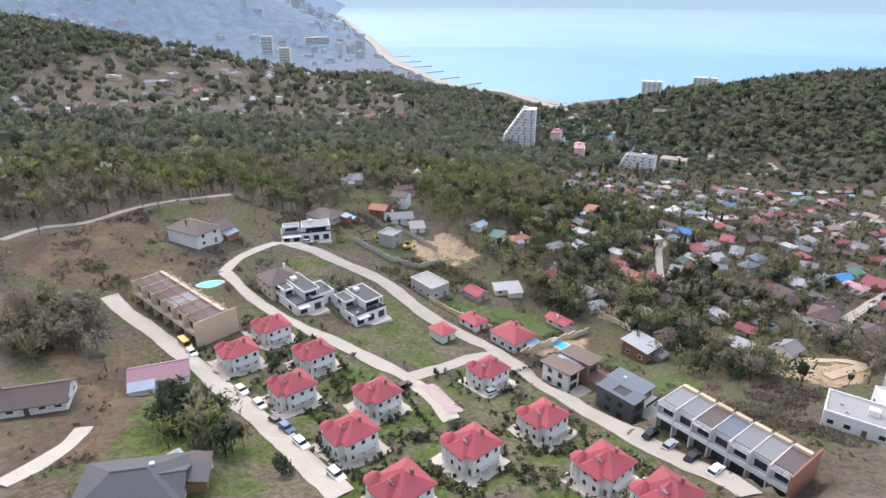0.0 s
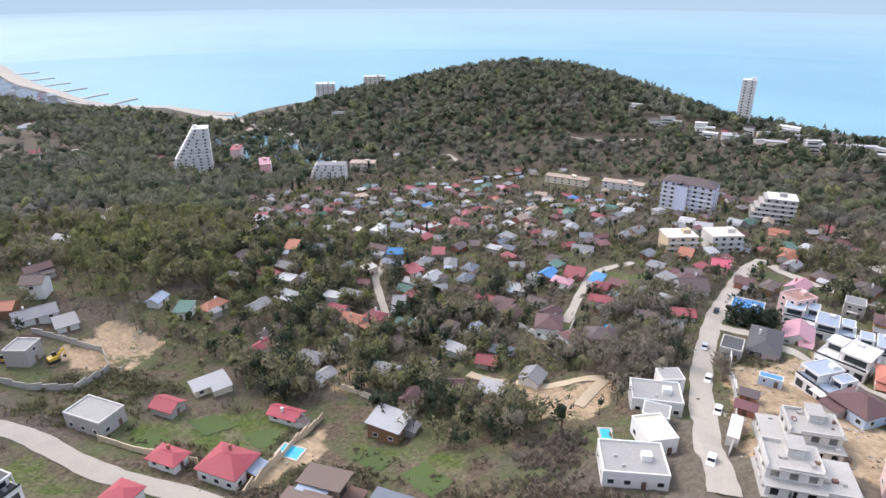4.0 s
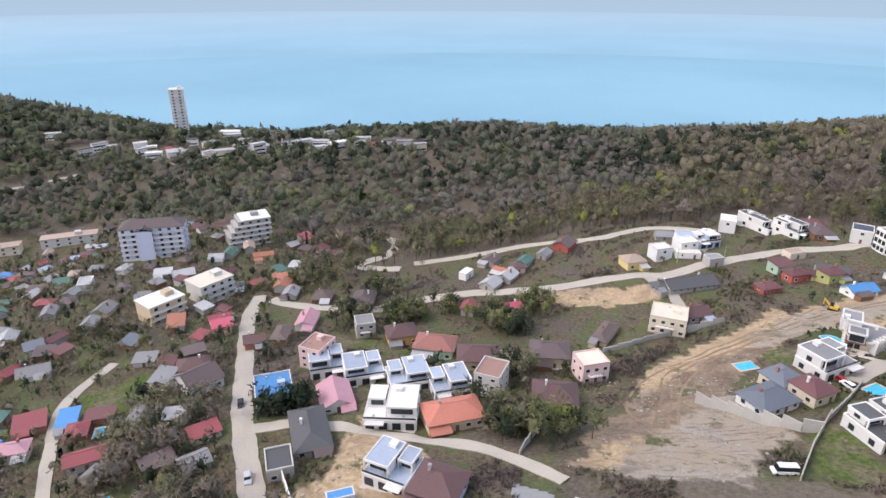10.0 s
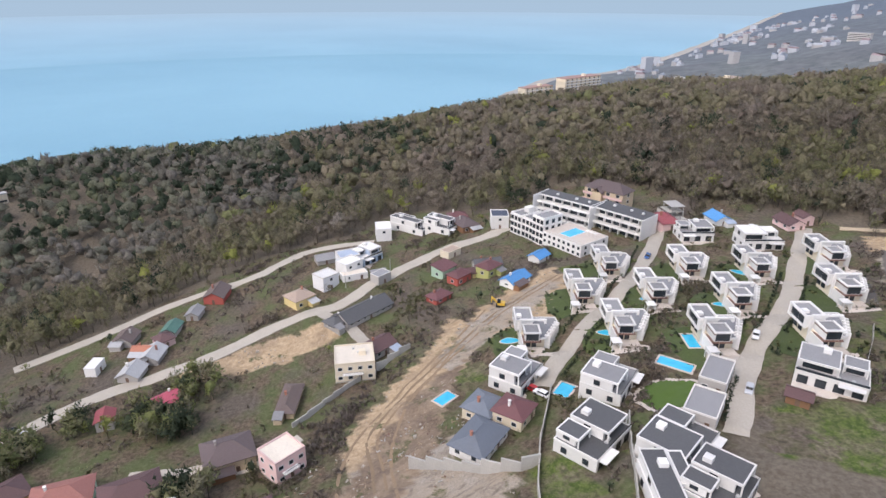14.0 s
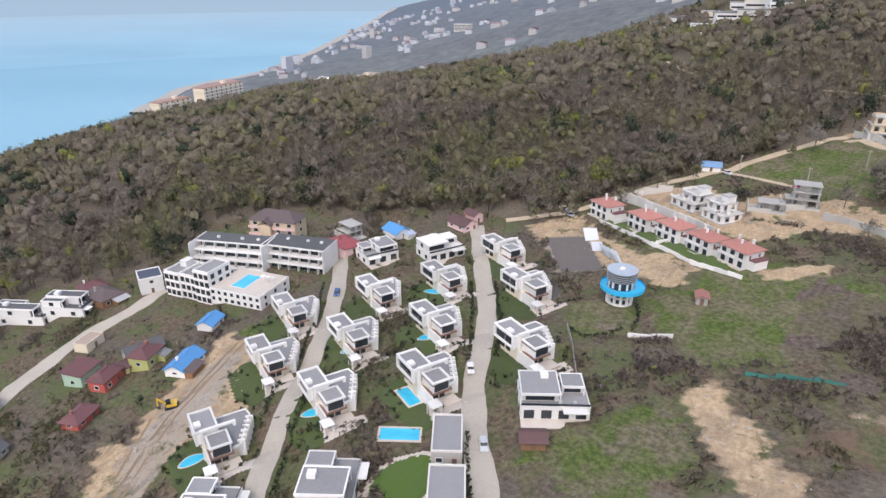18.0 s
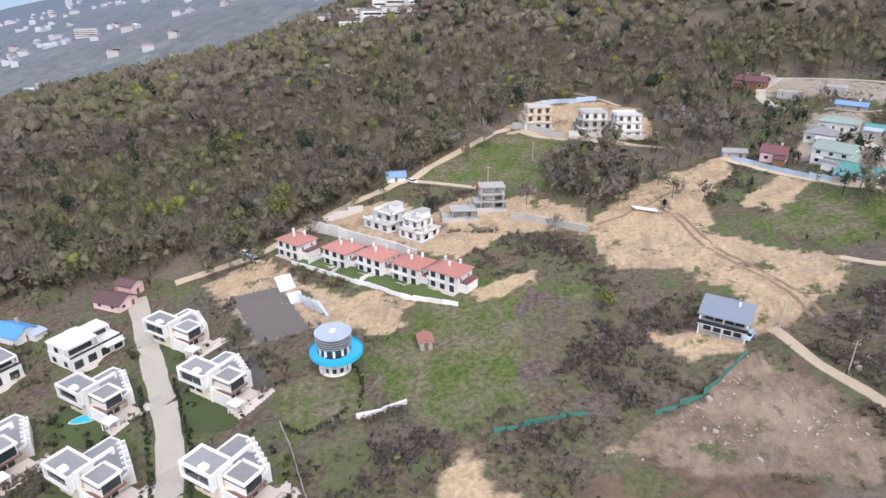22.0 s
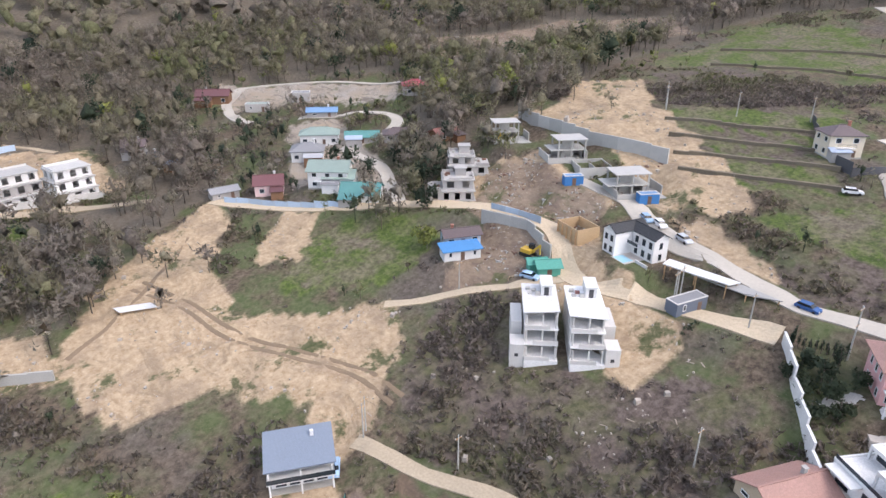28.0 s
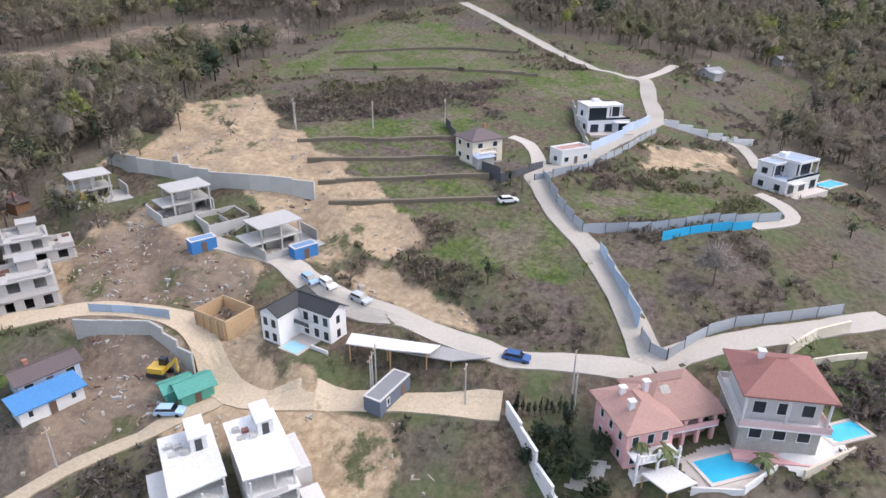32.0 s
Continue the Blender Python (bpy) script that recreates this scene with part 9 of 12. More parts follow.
# walls and fences
W1 = "white stepped garden wall with sloping tops"
wall_run("garden_wall", [(34.3, -79.0), (42.4, -72.8), (49.4, -66.9), (55.5, -61.7)], 2.4, 0.3, WHITE, W1, "wall", WHITE, 2)
wall_run("retaining_wall", [(-3.7, -189.0), (-3.4, -174.7), (-4.5, -159.8), (-6.8, -145.3), (-7.4, -134.3)], 3.6, 0.5, CONCRETE, "long raw concrete retaining wall above the building site", "wall", None, 2)
wall_run("retaining_wall", [(232.4, -175.5), (220.4, -169.5), (208.6, -163.6), (190.3, -154.0)], 3.6, 0.5, wall_mat("greyw"), "long pale concrete retaining wall behind the row houses", "wall", None, 2)
wall_run("retaining_wall", [(232.4, -175.5), (226.6, -182.0), (217.1, -188.1)], 2.2, 0.4, wall_mat("greyw"), "pale concrete wall along the ridge track", "wall", None, 2)
wall_run("garden_wall", [(230.8, -152.7), (206.1, -140.7), (186.8, -131.8), (173.8, -128.8)], 1.2, 0.3, WHITE, "low white wall along the row house gardens", "wall", None, 2)
wall_run("garden_wall", [(189.5, -85.3), (184.4, -88.0), (179.8, -91.6)], 1.2, 0.3, WHITE, "low white wall on the grassy slope", "wall", None, 1)
wall_run("retaining_wall", [(162.9, -177.7), (150.7, -173.6), (138.8, -167.4)], 2.2, 0.5, CONCRETE, "pale concrete retaining wall below a bare plot", "wall", None, 2)
for k, run in enumerate(([(225.1, -152.3), (220.5, -158.0)], [(214.9, -144.9), (211.9, -153.4)], [(204.5, -140.3), (199.7, -148.6)])):
    wall_run("garden_wall", run, 0.8, 0.2, WHITE, "thin white wall between lawns", "wall", None, 1)
F1 = "pale blue sheet-metal fence along the road"
wall_run("retaining_wall", [(168.0, -255.5), (157.0, -249.5), (146.0, -247.0)], 2.4, 0.4, CONCRETE, "pale concrete wall below a building site", "wall", None, 2)
wall_run("retaining_wall", [(144.0, -246.5), (130.0, -245.0), (114.0, -243.0)], 2.0, 0.4, wall_mat("greyw"), "low grey wall below the unfinished houses", "wall", None, 2)
wall_run("fence", [(163.0, -276.0), (157.0, -284.0), (145.0, -288.0), (131.0, -291.0)], 2.0, 0.08, BLUESHEET, "pale blue sheet fence behind a building site", "fence")
wall_run("fence", [(86.5, -216.5), (76.3, -203.8), (65.8, -191.0), (63.5, -187.5)], 1.8, 0.08, BLUESHEET, F1, "fence")
wall_run("fence", [(36.2, -155.5), (34.0, -147.4), (32.9, -140.6)], 1.8, 0.08, BLUESHEET, F1, "fence")
wall_run("fence", [(11.9, -62.1), (15.4, -60.5), (17.0, -57.8), (13.4, -55.4), (8.4, -52.0), (4.2, -47.6), (-1.4, -38.4), (-7.4, -29.5)], 2.0, 0.08, GREYSHEET, "grey sheet-metal fence along the junction", "fence")
wall_run("fence", [(-8.9, -71.9), (-1.6, -68.4), (4.8, -65.2), (10.7, -62.7)], 2.0, 0.08, BLUESHEET, F1, "fence")
wall_run("fence", [(-33.9, -88.8), (-24.0, -83.5), (-14.2, -76.3), (-20.7, -63.3), (-34.2, -46.3), (-40.8, -36.5)], 2.0, 0.08, GREYSHEET, "grey sheet-metal fence round a plot", "fence")
wall_run("fence", [(-17.8, -60.9), (-22.8, -55.6), (-32.5, -43.0)], 1.8, 0.08, BLUEPAINT, "bright blue sheet fence above a thicket", "fence")
wall_run("fence", [(-31.0, -90.2), (-43.0, -79.7), (-59.2, -73.3), (-83.1, -66.0)], 1.6, 0.08, GREYSHEET, "grey sheet fence beside the hill road", "fence")
wall_run("garden_wall", [(-57.0, -81.1), (-72.9, -74.7), (-95.5, -68.8)], 2.4, 0.3, wall_mat("bluewall"), "pale blue-white wall below a modern house", "wall")
wall_run("garden_wall", [(-91.0, -91.9), (-74.2, -86.9), (-59.0, -82.1)], 2.0, 0.3, STONE, "grey wall round a modern house", "wall")
wall_run("fence", [(-54.3, -120.2), (-42.0, -111.9), (-32.7, -103.8), (-28.6, -97.7), (-39.2, -90.0)], 1.8, 0.12, surface("dark_railing", (0.10, 0.10, 0.11), 0.6), "dark fence on stone piers round a house", "fence")
wall_run("garden_wall", [(-95.5, -64.2), (-93.9, -51.7), (-97.6, -38.5)], 1.6, 0.3, WHITE, "white stepped wall beside a drive", "wall")
wall_run("retaining_wall", [(41.3, -153.4), (40.1, -149.2), (37.5, -140.6), (39.8, -132.9), (40.5, -129.6)], 2.6, 0.4, CONCRETE, "curved pale concrete retaining wall beside bare earth", "wall", None, 2)
wall_run("garden_wall", [(-1.0, -29.7), (3.9, -35.5), (10.7, -40.3)], 2.0, 0.35, wall_mat("cream"), "cream rendered garden wall", "wall", None, 2)
wall_run("fence", [(105.9, -109.0), (113.0, -100.9), (117.9, -95.5), (128.0, -89.8)], 0.7, 0.05, GREENNET, "green netting fence across the slope", "fence")
wall_run("fence", [(160.1, -83.3), (154.2, -85.5), (147.0, -88.4), (140.9, -89.9)], 0.7, 0.05, GREENNET, "green netting fence across the slope", "fence")
wall_run("garden_wall", [(257.8, 71.5), (263.9, 61.4), (271.9, 46.6), (276.7, 29.6)], 1.8, 0.3, CONCRETE, "concrete boundary wall above the dirt track", "wall")
wall_run("garden_wall", [(218.1, 48.0), (208.9, 38.1), (200.2, 27.5), (199.8, 23.0)], 2.4, 0.4, CONCRETE, "concrete retaining wall below a sea-view house", "wall", None, 2)
wall_run("garden_wall", [(177.8, 34.3), (193.4, 27.0), (206.8, 19.3), (226.9, 5.1)], 1.6, 0.3, STONE, "grey stone wall beside a lawn", "wall")
wall_run("garden_wall", [(174.8, 16.0), (191.3, 5.9), (204.1, -2.8)], 1.6, 0.3, STONE, "grey stone wall between two gardens", "wall")
wall_run("garden_wall", [(182.5, 92.6), (192.5, 90.4), (207.7, 87.3), (211.3, 92.5)], 1.6, 0.3, CONCRETE, "pale zigzag garden wall in the scrub", "wall")
wall_run("garden_wall", [(133.7, 210.5), (134.6, 195.4), (139.5, 190.6), (154.3, 203.4)], 1.6, 0.25, WHITE, "white garden wall round a village house", "wall")
wall_run("garden_wall", [(167.4, 147.1), (155.2, 138.0), (145.4, 129.0)], 2.0, 0.3, WHITE, "white wall beside the steep street", "wall")
wall_run("fence", [(205.9, -82.8), (200.4, -75.6), (193.2, -64.3), (183.9, -51.5)], 1.4, 0.1, STONE, "grey stone wall below the villas", "wall")
wall_run("garden_wall", [(57.5, 214.6), (60.1, 207.3), (67.6, 192.5)], 1.6, 0.3, wall_mat("cream"), "cream wall round a bare plot", "wall")
wall_run("garden_wall", [(-4.9, 200.1), (3.1, 190.9), (16.1, 178.8)], 1.8, 0.3, wall_mat("tan"), "tan garden wall along the street", "wall")
wall_run("garden_wall", [(23.4, 161.5), (32.0, 171.9), (50.7, 189.3)], 1.6, 0.3, wall_mat("tan"), "tan wall between two plots", "wall")
wall_run("garden_wall", [(-38.1, 245.4), (-21.5, 231.2), (-10.0, 227.7), (-0.9, 237.3), (-2.2, 248.6), (-21.7, 266.6)], 1.8, 0.3, STONE, "grey block wall round a building plot", "wall")
wall_run("retaining_wall", [(117.1, 110.1), (126.4, 115.0), (152.8, 135.0)], 1.2, 0.3, CONCRETE, "low concrete edge beside the steep street", "wall")
BANK = surface("earth_bank", (0.18, 0.15, 0.105), 0.95, 0.35, 0.8, 0.5, 0, 0.1)
for run in ([(-28.5, -151.3), (-39.2, -129.8), (-49.8, -110.0)], [(-20.8, -144.0), (-30.0, -124.6), (-39.4, -105.6)], [(-13.5, -137.0), (-21.9, -118.5), (-29.9, -100.7)], [(-6.5, -130.4), (-14.1, -112.6), (-21.4, -96.4)], [(-104.6, -181.9), (-122.6, -151.9), (-135.9, -120.3)], [(-81.6, -171.2), (-99.2, -140.1), (-112.9, -107.9)]):
    wall_run("bank", run, 0.7, 1.0, BANK, "low brown earth bank between grassy terraces", "bank", None, 1)
# machines and sheds
root = thing("basement", "roofless raw concrete basement walls on bare earth", "building site", pose(6.0, -149.0, ground(6.0, -149.0), 0, 0, 152))
for x0, y0, x1, y1, h in ((-4.5, -3.5, 4.5, -3.2, 1.6), (-4.5, 3.2, 4.5, 3.5, 2.2), (-4.5, -3.19, -4.2, 3.19, 2.0), (4.2, -3.19, 4.5, 3.19, 2.0), (-0.2, -3.19, 0.0, 1.5, 1.7)):
    part("basement_wall", Mesh().box(x0, y0, -1.5, x1, y1, h), CONCRETE, root)
part("floor_slab", Mesh().box(-4.19, -3.18, -1.5, 4.19, 3.18, 0.15), CONCRETE, root)
digger(12.0, -179.4, 40)
digger(43.1, -134.2, 100)
digger(282.7, -6.0, 60)
digger(-15.5, 246.1, 20)
digger(-27.4, 250.4, 160)
# parked cars
for x, y, yaw, paint in ((-46.7, 120.0, -46, "white"), (-40.9, 114.1, -46, "white"), (-35.1, 106.6, -46, "black"), (-32.1, 103.1, -46, "blue"), (-27.8, 97.4, -46, "white"), (-18.9, 85.6, -46, "white"), (-65.6, 139.2, -46, "white"),
                         (-10.0, 132.8, 40, "black"), (12.9, 134.7, 30, "white"), (-54.5, 232.8, 0, "silver"), (147.4, 139.3, 211, "white"), (165.3, 155.0, 211, "silver"), (197.8, 176.0, 211, "black"), (111.7, 110.3, 211, "white"), (133.3, 125.2, 211, "white"),
                         (23.9, -80.2, 90, "blue"), (18.1, -110.6, 70, "silver"), (16.3, -122.1, 60, "lightblue"), (16.6, -118.1, 60, "white"), (-21.1, -93.7, 120, "white"), (49.0, -127.3, 110, "lightblue"),
                         (216.5, -52.6, 130, "white"), (197.4, -31.7, 130, "silver"), (284.4, -68.2, 130, "blue"), (225.2, 9.0, 30, "white"), (229.2, 9.7, 30, "red"), (250.6, -161.3, 150, "white"), (247.5, -158.1, 150, "lightblue"), (245.1, -156.3, 150, "silver"), (202.8, -207.8, 150, "white"), (175.2, -200.0, 20, "red"), (104.6, -115.1, 60, "lightblue"),
                         (45.3, 109.1, 40, "black"), (47.8, 104.4, 40, "silver"), (50.4, 99.1, 40, "black"), (52.5, 93.6, 40, "white"), (289.9, 177.5, 10, "silver"), (295.0, 149.2, 10, "white"), (298.0, 153.2, 10, "black")):
    car(x, y, yaw, paint)
car(-69.3, 144.1, -46, "yellow", True)
car(180.5, 36.6, 100, "white", True)
for p in ([(61.0, -137.3), (96.2, -119.0), (89.1, -101.3), (30.9, -69.8), (34.1, -85.4), (36.5, -99.7), (35.3, -100.0), (-34.0, -155.0), (-43.3, -137.1), (-53.0, -120.1), (173.6, -204.6), (199.5, -211.9), (158.1, -224.2), (97.5, -117.6), (83.5, -76.2), (63.8, -75.5), (28.2, -70.6), (-37.1, -157.4), (33.1, -100.5), (334.6, 39.4), (336.0, 20.0)]):
    pole(*p)

# low hotel wings stepping down to the pool, and the block with brown gables behind
apartment(341.5, -88.1, 205, 20, 10, 9, "tan", "brownp", "cream balcony block under brown hipped roofs behind the hotel", pitched=True, band="pinkw")
# hamlet on the far slope, and the seaside town
for k, (x, y) in enumerate(((-287.6, 535.4), (-316.5, 619.3), (-239.7, 505.3), (-305.2, 453.8), (-281.0, 425.3), (-263.5, 448.5), (-287.5, 629.5), (-233.7, 473.0), (-213.9, 518.7), (-247.2, 641.4), (-225.6, 614.3), (-251.1, 739.6), (-226.6, 705.6), (-194.7, 543.2), (-181.3, 570.4), (-209.6, 778.5), (-172.4, 660.7), (-137.5, 545.7), (-209.9, 920.7), (-171.5, 908.0), (-97.4, 585.4), (-148.0, 851.6), (-71.6, 666.9), (-48.2, 722.4), (-39.6, 908.0), (-76.1, 819.0), (-304.0, 787.9), (-252.4, 585.6), (-259.7, 496.7), (-268.9, 481.3), (-297.0, 425.9), (-91.5, 707.2),
                           (-16.2, 745.9), (11.9, 825.3), (39.7, 781.9), (56.7, 723.1), (88.7, 808.8), (96.5, 722.5), (111.4, 688.5), (263.0, 713.0), (293.4, 708.0), (294.3, 668.5))):
    r = random.Random(k)
    house(x, y, r.uniform(140, 220), r.uniform(8, 12), r.uniform(7, 10), r.uniform(4.5, 7.5), r.choice(("gable", "hip", "gable", "shed")), r.choice(("metal", "grey", "dkgrey", "crimson", "metal", "brownp", "white")), r.choice(("white", "white", "cream", "greyw")))
# towers and halls of the far seaside town
for k, (x, y, w, h) in enumerate(((-401.2, 1500.0, 26, 40), (-335.2, 1385.7, 24, 34), (-314.5, 1636.5, 60, 16), (1032.7, -1118.0, 40, 14),
                              (935.0, -618.7, 20, 7), (392.5, -561.9, 24, 6), (353.9, -513.9, 20, 6), (338.7, -513.9, 26, 6), (293.7, -438.5, 20, 6), (278.7, -455.7, 28, 7), (265.0, -454.3, 24, 6), (570.1, 495.6, 12, 6), (556.4, 447.0, 16, 6), (584.8, 449.5, 10, 9), (556.2, 398.9, 18, 6), (632.2, 437.4, 20, 8), (552.1, 362.2, 12, 10), (563.3, 342.4, 12, 6), (558.2, 328.5, 10, 8), (541.1, 301.3, 14, 6), (600.4, 313.7, 12, 8), (565.9, 270.6, 14, 6), (557.7, 241.8, 16, 6), (554.5, 229.6, 12, 6), (558.1, 579.6, 14, 6), (551.7, 525.1, 14, 7), (299.9, 869.0, 18, 7), (563.1, 478.2, 9, 7), (555.9, 415.2, 10, 6), (592.7, 399.3, 10, 6), (550.1, 215.3, 10, 6), (558.3, 484.6, 12, 6), (549.2, 466.5, 14, 7), (561.2, 453.2, 14, 6), (618.0, 426.2, 16, 7), (553.4, 363.7, 14, 9), (636.6, 394.1, 16, 8), (562.9, 335.2, 14, 6), (570.8, 327.5, 16, 6), (559.3, 306.5, 14, 7), (554.2, 288.0, 16, 6), (539.1, 531.0, 12, 6), (554.8, 512.7, 12, 6), (587.2, 434.0, 12, 6), (521.0, -768.2, 16, 6), (474.7, -725.5, 18, 6), (426.0, -656.3, 20, 7), (382.3, -590.9, 16, 6), (360.7, -564.6, 18, 6), (309.6, -501.2, 16, 6), (285.0, -493.1, 18, 8), (270.3, -481.2, 20, 9), (251.2, -473.8, 24, 7), (552.4, -757.6, 14, 5))):
    r = random.Random(200 + k)
    yaw = math.degrees(math.atan2(y - 10, x - 75)) - 90 + r.uniform(-25, 25)
    d = min(14, w * 0.4)
    z = ground(x, y)
    TAKEN.append((x, y, w * 0.5))
    root = thing("apartment_block" if h > 11 else "hall", "pale apartment block far along the coast" if h > 11 else "low pale building on the far wooded slope", "apartment block" if h > 11 else "building", pose(x, y, z, 0, 0, yaw))
    part("wall", Mesh().box(-w / 2, -d / 2, -8, w / 2, d / 2, h), wall_mat(r.choice(("white", "white", "cream", "greyw"))), root)
    part("roof", Mesh().box(-w / 2 - 0.4, -d / 2 - 0.4, h + 0.004, w / 2 + 0.4, d / 2 + 0.4, h + 0.7), roof_mat(r.choice(("white", "grey", "brownp", "metal", "metal"))), root)
    for s in range(max(1, int(h / 3.2))):
        part("window_band", Mesh().box(-w / 2 + 0.8, -d / 2 - 0.06, s * 3.2 + 1.0, w / 2 - 0.8, -d / 2 - 0.003, s * 3.2 + 2.3), GLASS, root)

# houses below the hotel
for x, y, w, d, h, kind, roof, wall in ((355.3, 33.9, 10, 9, 6, "flat", "bluegrey", "whitedk"), (341.4, 44.2, 9, 9, 6, "flat", "white", "dkbox"), (374.7, -25.0, 10, 8, 6, "hip", "redbrown", "brickw"), (356.6, -39.0, 8, 8, 6, "hip", "navy", "white"), (315.1, -14.8, 12, 7, 3.5, "gable", "dkgrey", "greywall"), (378.9, 9.5, 9, 7, 4, "flat", "white", "white"), (366.1, 42.5, 9, 7, 4, "gable", "grey", "greywall"), (335.9, 24.6, 6, 5, 3, "shed", "grey", "white"), (341.4, 34.4, 12, 5, 3, "flat", "cream", "white"), (312.9, -4.5, 7, 5, 3, "gable", "maroon", "yellow")):
    px, py = np.array([x]), np.array([y])
    if clear_of(px, py, -2.0)[0]:
        house(x, y, math.degrees(math.atan2(y - 10, x - 75)) - 90, w, d, h, kind, roof, wall)
# more kinds of ground
ZONES += [
    ("dirt", [(29.0, -138.4), (27.0, -125.7), (35.0, -121.4), (35.5, -112.3), (41.8, -120.2), (36.6, -132.2)]),
    ("clay", [(39.5, -153.4), (36.0, -138.4), (43.3, -126.7), (50.0, -128.8), (58.9, -133.4), (65.9, -135.0), (64.1, -141.2), (50.5, -142.0), (45.2, -150.6)]),
    ("plum", [(12.8, -118.5), (10.8, -109.1), (15.4, -90.4), (4.3, -81.1), (2.3, -69.1), (16.7, -65.3), (20.3, -83.3), (17.4, -95.1)]),
    ("plum", [(-67.7, -183.4), (-91.2, -134.8), (-58.1, -121.9), (-36.3, -158.5)]),
    ("lawn", [(-32.6, -146.8), (-48.4, -116.4), (-43.6, -115.3), (-28.5, -142.6)]),
    ("lawn", [(-23.4, -139.7), (-38.4, -111.7), (-34.3, -110.9), (-20.4, -136.2)]),
    ("lawn", [(-17.0, -132.7), (-30.2, -109.3), (-26.5, -108.6), (-14.3, -129.5)]),
    ("plum", [(-27.5, -142.9), (-43.2, -114.7), (-39.3, -112.9), (-24.0, -140.0)]),
    ("plum", [(-19.6, -136.6), (-33.7, -110.7), (-30.4, -109.7), (-17.2, -133.6)]),
    ("plum", [(-11.2, -75.1), (-31.9, -39.7), (-2.8, -40.3), (7.1, -51.8), (14.9, -58.6), (6.6, -63.4), (-7.2, -69.9)]),
    ("clay", [(-43.6, -302.3), (-80.1, -285.1), (-121.0, -284.0), (-150.6, -238.9), (-128.6, -206.6), (-94.0, -240.6), (-50.2, -237.9), (-30.7, -268.6)]),
    ("lawn", [(-73.0, -189.4), (-145.3, -193.3), (-159.7, -156.8), (-112.2, -117.7), (-108.2, -159.6), (-94.6, -176.2)]),
    ("mud", [(106.3, -108.6), (96.1, -101.6), (93.8, -87.8), (103.4, -76.2), (126.5, -81.8), (118.7, -91.2)]),
    ("plum", [(139.7, -120.7), (128.5, -126.2), (120.1, -116.3), (118.1, -105.0), (111.1, -104.8), (122.1, -90.6), (145.7, -85.7), (146.7, -98.7)]),
    ("dirt", [(127.4, -118.0), (105.1, -115.8), (105.7, -110.3), (117.7, -106.6), (125.7, -113.9)]),
    ("plum", [(89.5, -122.9), (72.6, -120.0), (76.1, -104.5), (87.2, -96.5), (92.3, -107.5)]),
    ("lawn", [(180.7, -145.8), (151.8, -139.8), (140.6, -124.8), (145.9, -107.8), (153.5, -91.5), (178.4, -92.8), (184.7, -118.1)]),
    ("lawn", [(95.3, -159.4), (92.7, -143.8), (107.7, -143.6), (116.9, -148.8), (104.2, -156.3)]),
    ("dirt", [(31.2, -178.8), (7.5, -168.3), (26.5, -141.5), (37.9, -161.4)]),
    ("lawn", [(226.6, -155.1), (209.5, -147.0), (182.4, -137.1), (183.0, -132.0), (203.5, -139.8), (226.3, -150.2)]),
    ("lawn", [(212.8, -97.0), (201.6, -99.8), (191.7, -100.3), (188.2, -89.5), (201.0, -77.0)]),
    ("lawn", [(196.7, -107.3), (160.6, -137.4), (150.1, -98.5), (164.9, -84.2), (181.3, -91.0)]),
    ("lawn", [(258.0, 23.5), (252.4, 14.0), (240.7, 17.2), (250.6, 26.8)]),
    ("lawn", [(184.0, -48.3), (171.0, -64.6), (158.0, -50.4), (164.7, -29.0), (175.7, -20.2), (190.0, -31.1)]),
    ("plum", [(188.0, -30.3), (186.4, -36.3), (172.1, -24.0), (179.4, -18.2)]),
    ("dirt", [(314.6, 58.1), (311.2, 47.3), (298.1, 49.2), (300.9, 60.8)]),
    ("dirt", [(179.2, 139.6), (196.9, 137.2), (177.3, 111.2), (137.1, 82.6), (131.2, 88.9), (126.7, 100.4), (153.5, 123.7)]),
    ("dirt", [(95.1, 180.9), (109.5, 165.0), (120.5, 149.0), (107.6, 142.5), (93.7, 159.2)]),
    ("clay", [(230.9, 57.2), (251.5, 35.8), (258.5, 17.5), (222.9, 40.0), (204.4, 56.1), (190.5, 74.1), (193.0, 79.0)]),
    ("lawn", [(-26.0, 102.6), (-11.6, 125.5), (8.7, 99.5), (21.7, 84.8), (-8.1, 81.2)]),
]
ZONES += [
    ("dirt", [(232.6, -178.3), (225.0, -185.2), (213.8, -192.7), (204.2, -193.5), (183.6, -170.4), (173.0, -159.3), (175.7, -154.6), (189.7, -158.0), (210.7, -169.1)]),
    ("dirt", [(154.5, 127.5), (164.8, 121.5), (157.6, 106.3), (149.3, 95.4), (136.3, 83.4), (116.7, 107.3), (136.2, 117.9)]),
    ("plum", [(156.1, 105.7), (179.0, 101.5), (178.6, 91.8), (154.0, 91.0), (152.0, 96.3)]),
    ("plum", [(189.5, -86.6), (180.0, -93.1), (170.4, -83.2), (174.3, -73.6), (183.9, -74.7)]),
    ("plum", [(161.3, -81.9), (138.7, -90.7), (126.1, -80.8), (122.6, -63.7), (141.9, -57.9), (150.8, -66.7), (160.2, -76.3)]),
    ("plum", [(156.3, -139.4), (140.8, -130.6), (124.9, -123.0), (125.5, -100.0), (138.9, -94.7), (154.9, -96.9), (157.6, -115.9)]),
    ("plaza", [(243.5, -135.1), (230.0, -140.5), (211.8, -118.0), (224.3, -112.4)]),
]
